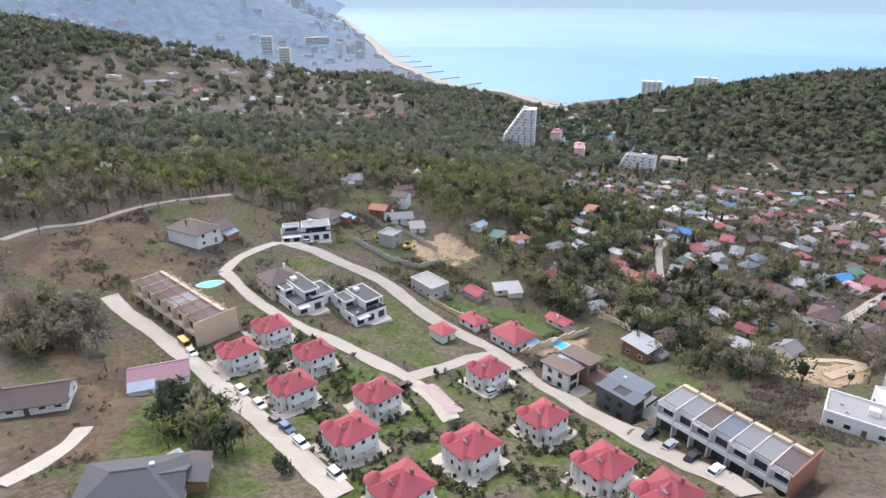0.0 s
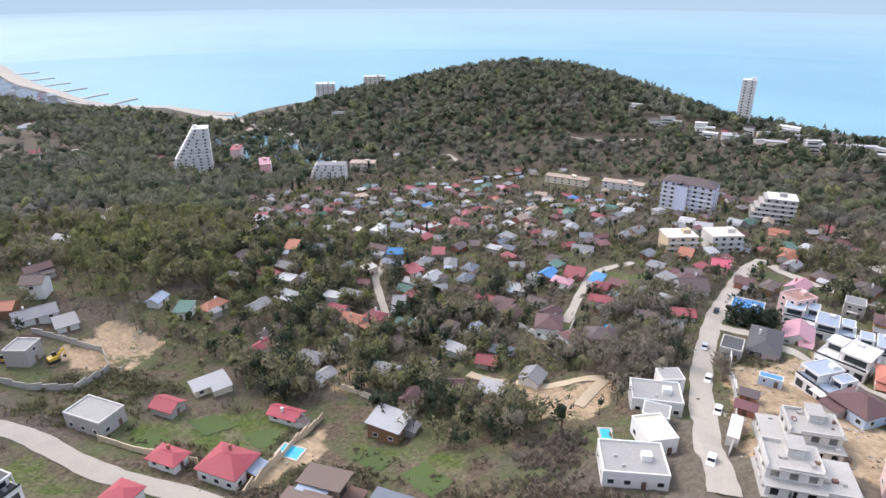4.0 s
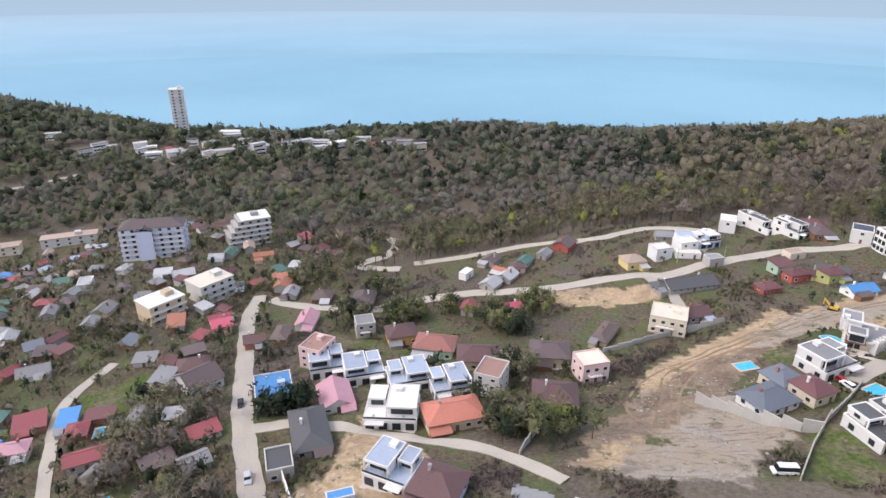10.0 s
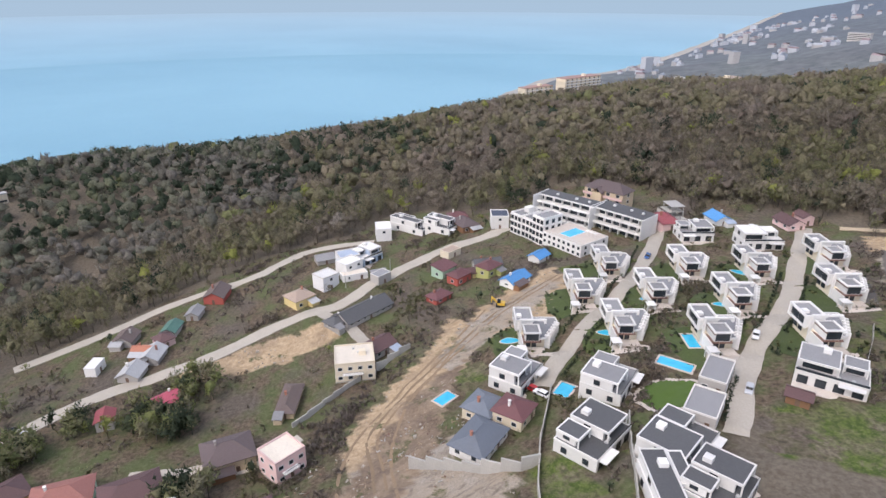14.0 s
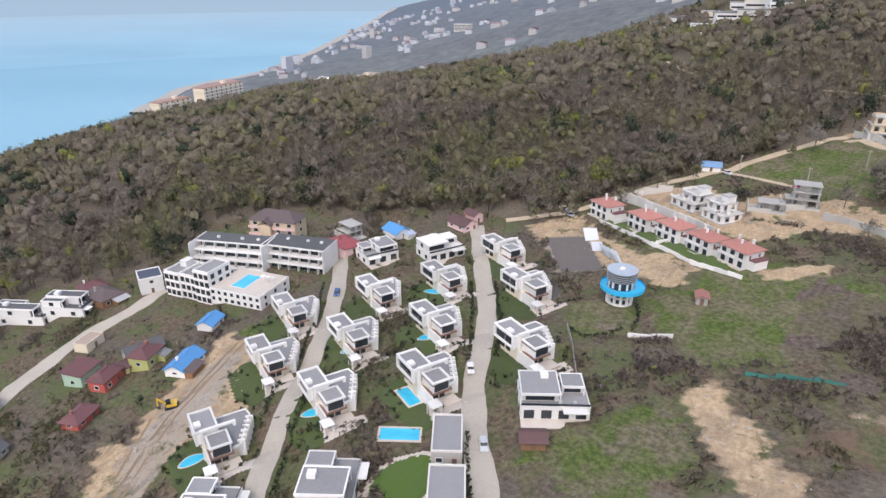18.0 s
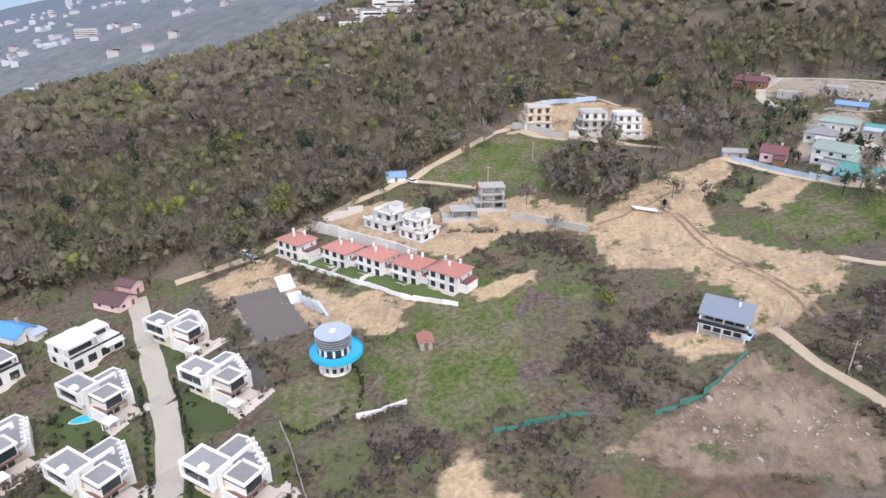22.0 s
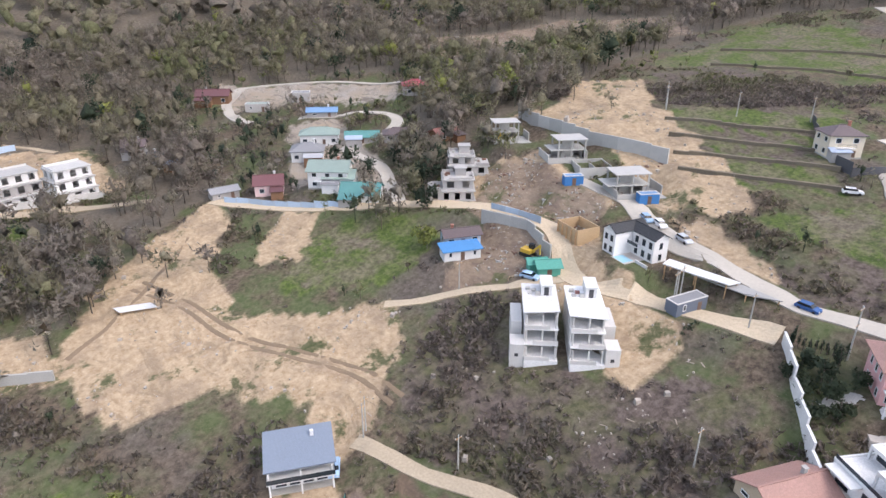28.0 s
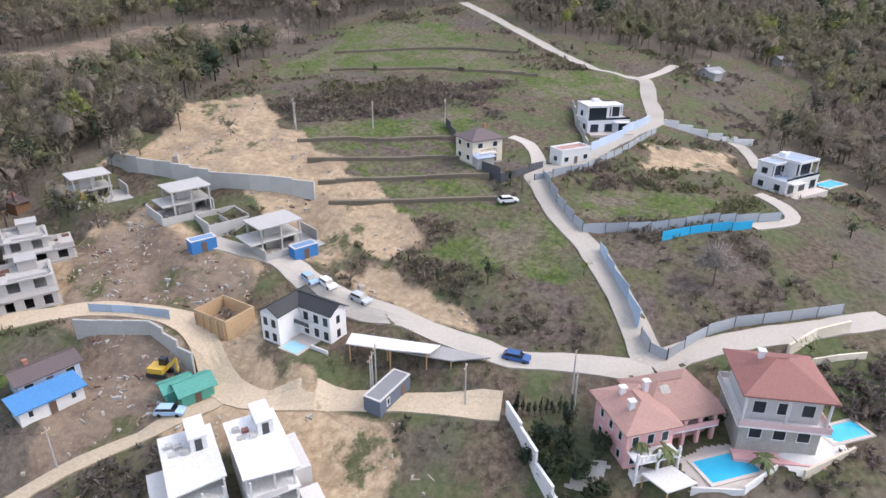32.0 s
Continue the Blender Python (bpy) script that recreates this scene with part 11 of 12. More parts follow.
def forest():
    for ring, (r0, r1, n, per, size, width, slim) in enumerate(((60, 380, 6600, 135, 0.35, 9.4, 1.0), (380, 700, 13000, 36, 0.55, 11.0, 0.85), (700, 1230, 21000, 14, 1.15, 13.5, 0.6))):
        g = np.random.default_rng(20 + ring)
        cell = (5.6, 7.0, 9.4)[ring]
        x, y = np.meshgrid(np.arange(75 - r1, 75 + r1, cell), np.arange(10 - r1, 10 + r1, cell))
        x, y = x.ravel() + cell * g.uniform(-0.6, 0.6, x.size), y.ravel() + cell * g.uniform(-0.6, 0.6, y.size)
        mixed = g.permutation(len(x))
        x, y = x[mixed], y[mixed]
        d = np.hypot(x - 75, y - 10)
        k = (d >= r0) & (d < r1) & ~zone(x, y, "open", "village", "dirt", "clay", "lawn") & (inland(x, y) > np.where((y > 800) & (x < 330), 75, 25))
        a = np.degrees(np.arctan2(y - 10, x - 75))
        k &= ((y > -720) | (x > -150)) & (x > -620) & (d > 140) & ~((a > 143) & (a < 163))
        k &= ~inside(x, y, HAMLET) | (g.random(len(x)) < 0.3)
        k &= (d < 850) | (y > -300) | (x < 0)
        x, y = x[k], y[k]
        k = clear_of(x, y, (0.4, 3.0, 7.5)[ring])
        x, y = x[k][: n], y[k][: n]
        z = grounds(x, y)
        p = np.clip(patchy(x, y), 0, 1)
        dark = g.random(len(x)) < np.where((x > 480) & (y < 420) & (y > -60), 0.34, 0.04) + 0.10 * (p > 0.8) + 0.16 * ((y > 300) & (x > 60))
        tint = np.clip(p * 0.72 + 0.22 * np.clip((y - 120) / 160, 0, 1) + g.normal(0, 0.09, len(x)), 0, 0.86)
        tint = np.where(g.random(len(x)) < 0.025, 1.0, tint)
        h = g.uniform(8.5, 14.5, len(x)) * (1.0, 1.0, 1.1)[ring]
        w = width * g.uniform(0.65, 1.35, len(x))
        hill = (y > 40) & (d0(x, y) > 380)
        for sel, mat, label, nm in ((~dark & ~hill, WOODS, "leafless brown and early-green spring woods on the slopes", "woods"), (~dark & hill, HILLWOODS, "dark olive spring woods on the hill towards the sea", "woods"), (dark, EVERGREEN, "dark evergreen trees among the bare woods", "evergreen_woods")):
            if not sel.any():
                continue
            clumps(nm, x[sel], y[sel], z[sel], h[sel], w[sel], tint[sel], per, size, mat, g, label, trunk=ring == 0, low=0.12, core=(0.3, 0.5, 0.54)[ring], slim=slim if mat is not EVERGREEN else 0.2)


def village_trees():
    for kinds, n, lo, hi, seed in ((("village",), 5400, 2.5, 7.5, 40), (("open",), 520, 2.5, 6.0, 41)):
        x, y, g = scatter(n * 9, -180, -330, 450, 640, seed)
        k = zone(x, y, *kinds) & ~zone(x, y, "dirt", "lawn", "mud", "gravel", "plaza", "clay", "plum")
        if kinds == ("open",):
            k &= ~zone(x, y, "village") & (patchy(x, y) > 0.55)
        x, y = x[k], y[k]
        k = clear_of(x, y, 0.4)
        x, y = x[k][:n], y[k][:n]
        z = grounds(x, y)
        h = g.uniform(lo, hi, len(x))
        dark = g.random(len(x)) < 0.2
        tint = np.clip(patchy(x, y) * 0.9 + g.normal(0, 0.18, len(x)), 0, 0.9)
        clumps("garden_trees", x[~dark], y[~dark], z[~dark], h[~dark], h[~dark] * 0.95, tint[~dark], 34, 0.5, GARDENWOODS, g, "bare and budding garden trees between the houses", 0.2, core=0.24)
        clumps("garden_evergreens", x[dark], y[dark], z[dark], h[dark] * 1.1, h[dark] * 0.62, tint[dark], 44, 0.6, EVERGREEN, g, "dark evergreen garden trees and shrubs", 0.05, slim=0.2, core=0.4)


def scrub():
    x, y, g = scatter(400000, -180, -330, 420, 330, 50)
    d = np.hypot(x - 75, y - 10)
    k = zone(x, y, "open", "village") & ~zone(x, y, "dirt", "gravel", "plaza", "lawn", "clay") & (d < 330)
    thick = 0.55 * wobble(x, y, 24.0, 2.0) + 0.35 * wobble(x, y, 9.0, 3.0) + 0.3 * wobble(x, y, 4.0, 7.0) + 0.35 * zone(x, y, "plum")
    k &= thick + g.normal(0, 0.2, len(x)) > 0.34
    x, y, thick = x[k], y[k], thick[k]
    k = clear_of(x, y, 0.1)
    x, y, thick = x[k][:28000], y[k][:28000], thick[k][:28000]
    z = grounds(x, y)
    h = np.clip(g.uniform(0.3, 1.1, len(x)) + np.clip(thick, 0, 1) * 1.3, 0.3, 2.4)
    tint = np.clip(0.36 + 0.45 * wobble(x, y, 34.0, 6.0) + g.normal(0, 0.1, len(x)), 0, 1)
    clumps("scrub", x, y, z, h, 1.0 + h * 0.9, tint, 10, 1.25, SCRUB, g, "brown bramble and green scrub on the open slopes", -0.2, trunk=False, category="scrub", lobes=3, slim=0.8, core=0)


GROVES = [(32, 339, 45, 200, 0.75, 0.25), (49, 307, 30, 90, 0.7, 0.35), (109, 325, 40, 150, 0.65, 0.2), (67, 293, 30, 80, 0.6, 0.3), (145, 165, 22, 70, 0.15, 0.05), (110, 271, 25, 60, 0.5, 0.3), (64, 322, 30, 80, 0.6, 0.3), (-17, 325, 40, 120, 0.5, 0.1), (175, 298, 25, 50, 0.4, 0.3), (371, 217, 35, 90, 0.5, 0.1), (324, 210, 25, 60, 0.5, 0.2), (42, -192, 14, 45, 0.35, 0.4), (40, -191, 22, 80, 0.35, 0.3), (134, -202, 25, 90, 0.1, 0.02), (-11, -210, 30, 70, 0.4, 0.1), (48, 238, 18, 60, 0.5, 0.35), (76, 230, 18, 60, 0.55, 0.35), (103, 240, 16, 60, 0.5, 0.45), (124, 221, 16, 45, 0.4, 0.3), (90, 158, 16, 50, 0.5, 0.3), (69, 255, 18, 55, 0.5, 0.35), (80, 179, 16, 50, 0.5, 0.4), (47, 214, 16, 50, 0.5, 0.4), (107, 198, 15, 45, 0.5, 0.3), (83, 270, 16, 50, 0.55, 0.3), (171, 185, 16, 45, 0.2, 0.1), (131, 161, 16, 50, 0.15, 0.05), (192, 194, 14, 40, 0.3, 0.2), (73, 201, 14, 40, 0.5, 0.4), (147, 244, 18, 50, 0.5, 0.35), (99, 227, 16, 50, 0.4, 0.3)]
GROVES += [(256 - 5.2 * k, -160 - 6.8 * k - 0.6 * max(0, k - 8), 12, 28, 0.35, 0.05) for k in range(13)]
GROVES += [(191, 166, 3, 14, 0.4, 1.0), (194, 161, 3, 14, 0.4, 1.0), (198, 157, 3, 14, 0.4, 1.0), (223, 124, 5, 10, 0.6, 0.5), (204, 104, 7, 26, 0.6, 0.5), (197, 97, 8, 28, 0.6, 0.5), (276, 104, 8, 24, 0.6, 0.4), (282, 113, 7, 20, 0.7, 0.3), (277, 152, 8, 24, 0.7, 0.4), (289, 129, 8, 20, 0.7, 0.3), (237, 101, 7, 22, 0.5, 0.5), (276, 171, 8, 24, 0.6, 0.4), (286, 145, 8, 22, 0.7, 0.3), (297, 99, 10, 24, 0.7, 0.1), (303, 170, 10, 26, 0.6, 0.4), (197, 84, 8, 22, 0.7, 0.2)]
GROVES += [(-54, 106, 5, 16, 0.50, 1.0), (-84, 160, 6, 16, 0.50, 0.3), (-75, 148, 6, 16, 0.50, 0.3), (-67, 138, 5, 12, 0.40, 0.3), (-59, 128, 4, 8, 0.50, 0.6), (-47, 104, 6, 12, 0.60, 0.4), (-46, 93, 7, 14, 0.70, 0.3), (-100, 138, 14, 40, 0.35, 0.0), (-102, 150, 14, 30, 0.30, 0.0), (-35, 188, 5, 8, 0.30, 0.2), (-62, 184, 4, 8, 0.40, 0.7), (-63, 156, 4, 8, 0.50, 0.8)]
GROVES += [(394, -98, 11, 26, 0.40, 0.1), (375, -106, 11, 26, 0.40, 0.1), (356, -114, 11, 26, 0.40, 0.1), (339, -123, 11, 26, 0.40, 0.1), (324, -131, 11, 26, 0.40, 0.1), (310, -138, 11, 26, 0.40, 0.1), (299, -149, 11, 26, 0.40, 0.1), (290, -159, 11, 26, 0.40, 0.1), (279, -167, 11, 26, 0.40, 0.1)]


def groves():
    """Close stands of trees between the village roofs."""
    for k, (cx, cy, rx, n, lift, share) in enumerate(GROVES):
        g = np.random.default_rng(70 + k)
        x, y = cx + rx * 0.5 * g.normal(size=n), cy + rx * 0.5 * g.normal(size=n)
        ok = clear_of(x, y, 0.8)
        x, y = x[ok], y[ok]
        z, h = grounds(x, y), g.uniform(6, 11, len(x))
        dark = g.random(len(x)) < share
        tint = np.clip(lift + g.normal(0, 0.15, len(x)), 0, 0.95)
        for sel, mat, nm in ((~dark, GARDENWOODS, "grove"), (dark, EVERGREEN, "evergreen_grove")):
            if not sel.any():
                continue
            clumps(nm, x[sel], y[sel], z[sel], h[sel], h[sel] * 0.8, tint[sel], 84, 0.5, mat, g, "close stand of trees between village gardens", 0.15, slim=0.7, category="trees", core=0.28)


def resort_gardens():
    """Low planting round the white villas."""
    g = np.random.default_rng(90)
    c = np.array(CROSSES * 2 + VILLAS * 4).repeat(44, 0)
    a, r = g.uniform(0, 6.28, len(c)), g.uniform(6.0, 15, len(c))
    x, y = c[:, 0] + r * np.cos(a), c[:, 1] + r * np.sin(a)
    ok = np.ones(len(x), bool)
    for px, py in CROSSES + VILLAS:
        ok &= np.hypot(x - px, y - py) > (8.0 if px > 150 else 5.6)
    for width, kind, q in LINES.values():
        for px, py, _ in q[::2]:
            ok &= (x - px) ** 2 + (y - py) ** 2 > (width / 2 + 0.9) ** 2
    x, y = x[ok], y[ok]
    ok = wobble(x, y, 5.0, 3.0) + g.normal(0, 0.25, len(x)) > -0.1
    x, y = x[ok], y[ok]
    h = g.uniform(0.4, 2.0, len(x)) ** 1.2
    dark = g.random(len(x)) < 0.6
    for sel, mat in ((dark, EVERGREEN), (~dark, SCRUB)):
        clumps("garden_shrubs", x[sel], y[sel], grounds(x[sel], y[sel]), h[sel], 0.6 + h[sel] * 0.8, g.uniform(0.3, 0.95, int(sel.sum())), 26, 0.9, mat, g, "dark green and brown shrubs planted round the villas", 0.0, trunk=False, category="shrubs", lobes=3, slim=0.4, core=0.35)


forest()
resort_gardens()
village_trees()
groves()
scrub()


SHELLS = (62, -106)


def rubble():
    """Loose stones, and offcuts of timber and block on the building sites."""
    x, y, g = scatter(90000, -180, -330, 420, 330, 60)
    k = zone(x, y, "clay", "dirt", "gravel") | ((np.hypot(x - SHELLS[0], y - SHELLS[1]) < 26) & zone(x, y, "open"))
    k &= wobble(x, y, 9.0, 5.0) + g.normal(0, 0.3, len(x)) > 0.1
    x, y = x[k], y[k]
    k = clear_of(x, y, 0.3)
    x, y = x[k][:11000], y[k][:11000]
    n = len(x)
    z = grounds(x, y)
    for name, sel, mat, label in (("rubble", np.arange(n) % 5 > 0, surface("pale_rubble", (0.46, 0.41, 0.35), 0.95, 0.3, 1.0, 0.3), "loose pale stones and rubble on bare earth"), ("debris", np.arange(n) % 5 == 0, surface("site_timber", (0.34, 0.28, 0.22), 0.9, 0.35, 1.0, 0.3), "scattered timber and block offcuts on the sites")):
        c = np.array([(-1, -1, -1), (1, -1, -1), (1, 1, -1), (-1, 1, -1), (-0.8, -0.8, 1), (0.8, -0.8, 1), (0.8, 0.8, 1), (-0.8, 0.8, 1)], float)
        m = int(sel.sum())
        size = g.lognormal(-1.8, 0.5, (m, 1, 1)) * g.uniform(0.6, 1.3, (m, 1, 3)) if name == "rubble" else g.uniform(0.8, 1.2, (m, 1, 1)) * np.array([[[0.7, 0.1, 0.06]]])
        V = c[None] * size * (1 + (0.18 if name == "rubble" else 0) * g.normal(size=(m, 8, 3)))
        a = g.uniform(0, 6.28, m)[:, None]
        X, Y = V[..., 0] * np.cos(a) - V[..., 1] * np.sin(a), V[..., 0] * np.sin(a) + V[..., 1] * np.cos(a)
        V = np.stack([X + x[sel][:, None], Y + y[sel][:, None], V[..., 2] + z[sel][:, None] + 0.03], -1).reshape(-1, 3)
        f = np.array([(0, 3, 2, 1), (4, 5, 6, 7), (0, 1, 5, 4), (1, 2, 6, 5), (2, 3, 7, 6), (3, 0, 4, 7)])
        me = bpy.data.meshes.new(name)
        me.from_pydata(V.tolist(), [], (f[None] + 8 * np.arange(m)[:, None, None]).reshape(-1, 4).tolist())
        me.materials.append(mat)
        tagged(new(name, me), label, name, kind="stuff")


rubble()


def litter(cx, cy, rx, ry, n, seed, label):
    """Boards, sheets and offcuts strewn over a building plot, in one mesh."""
    g = np.random.default_rng(seed)
    b = Mesh()
    for k in range(n):
        if k % 9 == 0:
            hx, hy = cx + rx * g.normal() * 0.5, cy + ry * g.normal() * 0.5
        x, y = hx + g.normal() * 1.5, hy + g.normal() * 1.5
        if not clear_of(np.array([x]), np.array([y]), 0.2)[0]:
            continue
        L, w, a, z = g.uniform(0.3, 1.0) * g.uniform(0.6, 1.8), g.uniform(0.08, 0.5) * g.uniform(0.3, 1.0), g.uniform(0, 3.14), ground(x, y) + 0.02
        u, v = (math.cos(a) * L / 2, math.sin(a) * L / 2), (-math.sin(a) * w / 2, math.cos(a) * w / 2)
        b.prism([(x - u[0] - v[0], y - u[1] - v[1]), (x + u[0] - v[0], y + u[1] - v[1]), (x + u[0] + v[0], y + u[1] + v[1]), (x - u[0] + v[0], y - u[1] + v[1])], z - 0.3, z + g.uniform(0.05, 0.3), int(g.integers(0, 4)))
    lone("debris", b, [PLANKS, CONCRETE, RUST, STONE], label, "debris", Matrix(), kind="stuff")


PLANKS = surface("pale_planks", (0.40, 0.31, 0.21), 0.9, 0.3, 1.0, 0.3)
litter(22, -141, 17, 24, 260, 611, "boards and blocks strewn over the dug slope")
litter(18, -162, 16, 14, 150, 612, "boards and blocks beside the unfinished houses")
litter(45, -134, 9, 12, 130, 613, "timber and scrap round the green sheds")
litter(49, -118, 8, 10, 110, 614, "scrap and blocks on the dirt road's edge")
litter(140, -265, 24, 14, 160, 615, "scrap on a walled building plot")
litter(176, -178, 16, 12, 120, 616, "scrap beside the unfinished white houses")
litter(142, 108, 22, 18, 220, 617, "boards and blocks on the building plot by the steep street")
litter(225, 45, 30, 26, 200, 618, "stones and scrap along the dug track")


# ---- coast road, beach, single trees, hedges ----


def ribbon(pts, width, lift, skirt, name, mat, label, category, step=20.0):
    """A raised band along a line, a little above the land beside it."""
    q = smooth_line(pts, step)
    t = np.gradient(q, axis=0)
    t /= np.hypot(t[:, 0], t[:, 1])[:, None]
    b = Mesh()
    L, R = q + np.column_stack([-t[:, 1], t[:, 0]]) * width / 2, q - np.column_stack([-t[:, 1], t[:, 0]]) * width / 2
    z = np.maximum(np.maximum(grounds(L[:, 0], L[:, 1]), grounds(R[:, 0], R[:, 1])), SEA) + lift
    for _ in range(4):
        z[1:-1] = np.maximum(z[1:-1], (z[:-2] + z[1:-1] * 2 + z[2:]) / 4)
    for i in range(len(q) - 1):
        a, c, d, e = (*L[i], z[i]), (*R[i], z[i]), (*R[i + 1], z[i + 1]), (*L[i + 1], z[i + 1])
        b.quad(a, c, d, e)
        for p, r in ((a, e), (c, d)):
            b.quad(p, r, (r[0], r[1], r[2] - skirt), (p[0], p[1], p[2] - skirt))
    return lone(name, b, mat, label, category, Matrix(), kind="structure")


ribbon([(-520, 3380), (-240, 2090), (-140, 1570), (-60, 1330), (40, 1150), (150, 990), (200, 900), (228, 790)], 15.0, 4.0, 14.0, "road", ROADM["c"], "pale coastal highway running along the shore", "road")
SHORE = surface("pale_shingle", (0.42, 0.39, 0.35), 0.95, 0.2, 0.1, 0.3)
ribbon([(-535, 3423), (-230, 2100), (-98, 1500), (28, 1150), (192, 1018)], 24.0, 0.8, 6.0, "beach", SHORE, "narrow pale shingle beach along the bay", "beach")
ribbon([(1108, -398), (1272, -578), (1328, -783), (1520, -1060), (1990, -1684), (3870, -4040)], 26.0, 0.8, 6.0, "beach", SHORE, "narrow pale shingle beach below the woods", "beach")
for x, y, a in ((-150, 1640, 25), (-120, 1530, 25), (-90, 1440, 30), (-60, 1350, 35), (-25, 1260, 40), (20, 1180, 45), (1345, -830, -50), (1420, -930, -50), (1530, -1080, -45), (1700, -1310, -45)):
    b = Mesh().box(-4, -3.5, -4, 62, 3.5, 1.6).box(62.01, -5, -4, 72, 5, 1.8)
    lone("breakwater", b, CONCRETE, "grey concrete breakwater running out from the beach", "breakwater", pose(x, y, SEA, 0, 0, a), "breakwaters")


def tree(x, y, h, w, mat, label, name="tree", low=0.25, per=420, size=0.42, tint=0.5, slim=1.0, cone=False, seed=1):
    """One tree: a tapered trunk, limbs, and a crown of many small twig or leaf clumps."""
    g = np.random.default_rng(seed)
    root = thing(name, label, "tree", pose(x, y, ground(x, y)))
    r = max(0.12, h * 0.022)
    b = Mesh().prism(ring_of(r, 7), -0.6, h * 0.45, top=ring_of(r * 0.6, 7, 0.1, 0.05))
    part("trunk", b.prism(ring_of(r * 0.6, 7, 0.1, 0.05), h * 0.45, h * 0.92, top=ring_of(r * 0.12, 7, 0.25, -0.1)), BARK, root)
    if not cone:
        for k in range(6):
            a, z0 = k * 2.4 + seed, h * (0.28 + 0.08 * k)
            e = (math.cos(a) * w * 0.36, math.sin(a) * w * 0.36)
            part("limb", Mesh().prism(ring_of(r * 0.42, 5, 0.05, 0.03), z0, z0 + h * 0.22, top=ring_of(r * 0.1, 5, *e)), BARK, root)
    one = np.ones(1)
    P, N = crown(one * 0, one * 0, one * 0, one * h, one * w, per, size, g, low, cone, 9, slim)
    F = np.arange(len(P)).reshape(-1, 3)
    T = np.clip(np.repeat(tint + g.normal(0, 0.1, per), 3), 0, 1)
    part("crown", leafy("crown", P, F, N, T, mat), mat, root)
    return root


TREES = ((245.4, -177.7, 13, 11, WOODS, 1.0, 0.3, "large yellow-green tree in fresh leaf at the wood's edge"), (136.0, -127.2, 6, 5, WOODS, 1.0, 0.3, "small yellow-green tree in fresh leaf on the slope"),
         (-10.9, -203.3, 13, 9, WOODS, 0.95, 0.3, "tall yellow-green tree in fresh leaf above the building site"), (14.3, -206.4, 8, 7, BLOSSOM, 0.6, 1.0, "pale blossoming tree above the hamlet"), (57.2, -155.1, 6, 7, WOODS, 0.95, 0.5, "young yellow-green tree beside a dirt plot"),
         (-6.4, -51.0, 8, 9, BLOSSOM, 0.3, 1.0, "bare pale-branched tree in a thicket"), (178.4, -237.1, 12, 11, BLOSSOM, 0.3, 1.0, "bare pale-branched tree beside the dirt road"), (190.9, -234.7, 8, 7, BLOSSOM, 0.6, 1.0, "pale budding tree at the wood's edge"),
         (401.4, 28.5, 11, 12, BLOSSOM, 0.6, 1.0, "pale blossoming tree at the forest edge"), (-110.9, 143.6, 14, 7, WOODS, 0.1, 1.0, "tall bare tree with upright branches"), (-107.0, 141.2, 15, 7, WOODS, 0.1, 1.0, "tall bare tree with upright branches"), (-53.1, 100.9, 7, 8, EVERGREEN, 0.6, 0.3, "dense dark green tree beside the drive"),
         (-29.1, 88.4, 4, 4, EVERGREEN, 0.7, 0.3, "round dark green garden tree"), (100.9, 212.0, 4.5, 5, BLOSSOM, 0.9, 0.8, "white blossoming garden tree"), (126.9, 157.7, 11, 8, WOODS, 0.2, 1.0, "tall bare tree above a track"), (151.0, 137.4, 9, 7, WOODS, 0.2, 1.0, "bare brown tree beside the steep street"),
         (79.4, 292.1, 8, 8, WOODS, 1.0, 0.3, "yellow-green tree in fresh leaf between village roofs"), (124.6, 152.7, 11, 8, WOODS, 0.1, 1.0, "bare brown tree on a bank"), (246.0, -187.3, 13, 10, WOODS, 0.95, 0.4, "yellow-green tree at the forest edge"), (34.0, -69.9, 5, 2.4, EVERGREEN, 0.3, 0.2, "dark clipped evergreen beside a villa"),
         (38.2, -73.7, 4.5, 4.5, EVERGREEN, 0.5, 0.2, "dark green garden tree below a pink villa"), (38.3, -70.3, 5, 5, EVERGREEN, 0.4, 0.2, "dark green garden tree below a pink villa"), (42.6, -71.1, 4, 4, EVERGREEN, 0.7, 0.2, "dark green garden tree beside a white wall"), (41.3, -67.9, 5, 5, EVERGREEN, 0.6, 0.2, "dark green garden tree beside a white wall"), (38.2, -65.5, 4, 4, EVERGREEN, 0.8, 0.2, "dark green shrub on a terrace wall"),
         (47.3, -169.5, 7, 7, EVERGREEN, 0.3, 0.3, "dark green tree beside the gorge"), (28.2, -51.4, 4, 4, EVERGREEN, 0.7, 0.2, "dark palm-like shrub beside a loggia"),
         (46.0, -68.1, 4, 4.5, EVERGREEN, 0.5, 0.2, "dark green garden tree beside a white wall"), (43.7, -65.0, 3.5, 4, EVERGREEN, 0.8, 0.2, "dark green shrub on a terrace wall"), (41.0, -74.1, 3.5, 3.5, EVERGREEN, 0.6, 0.2, "dark green garden tree beside a white wall"))
for k, (x, y, h, w, mat, tint, slim, label) in enumerate(TREES):
    tree(x, y, h, w, mat, label, tint=tint, slim=slim, seed=300 + k, low=0.08 if mat is EVERGREEN else 0.25)


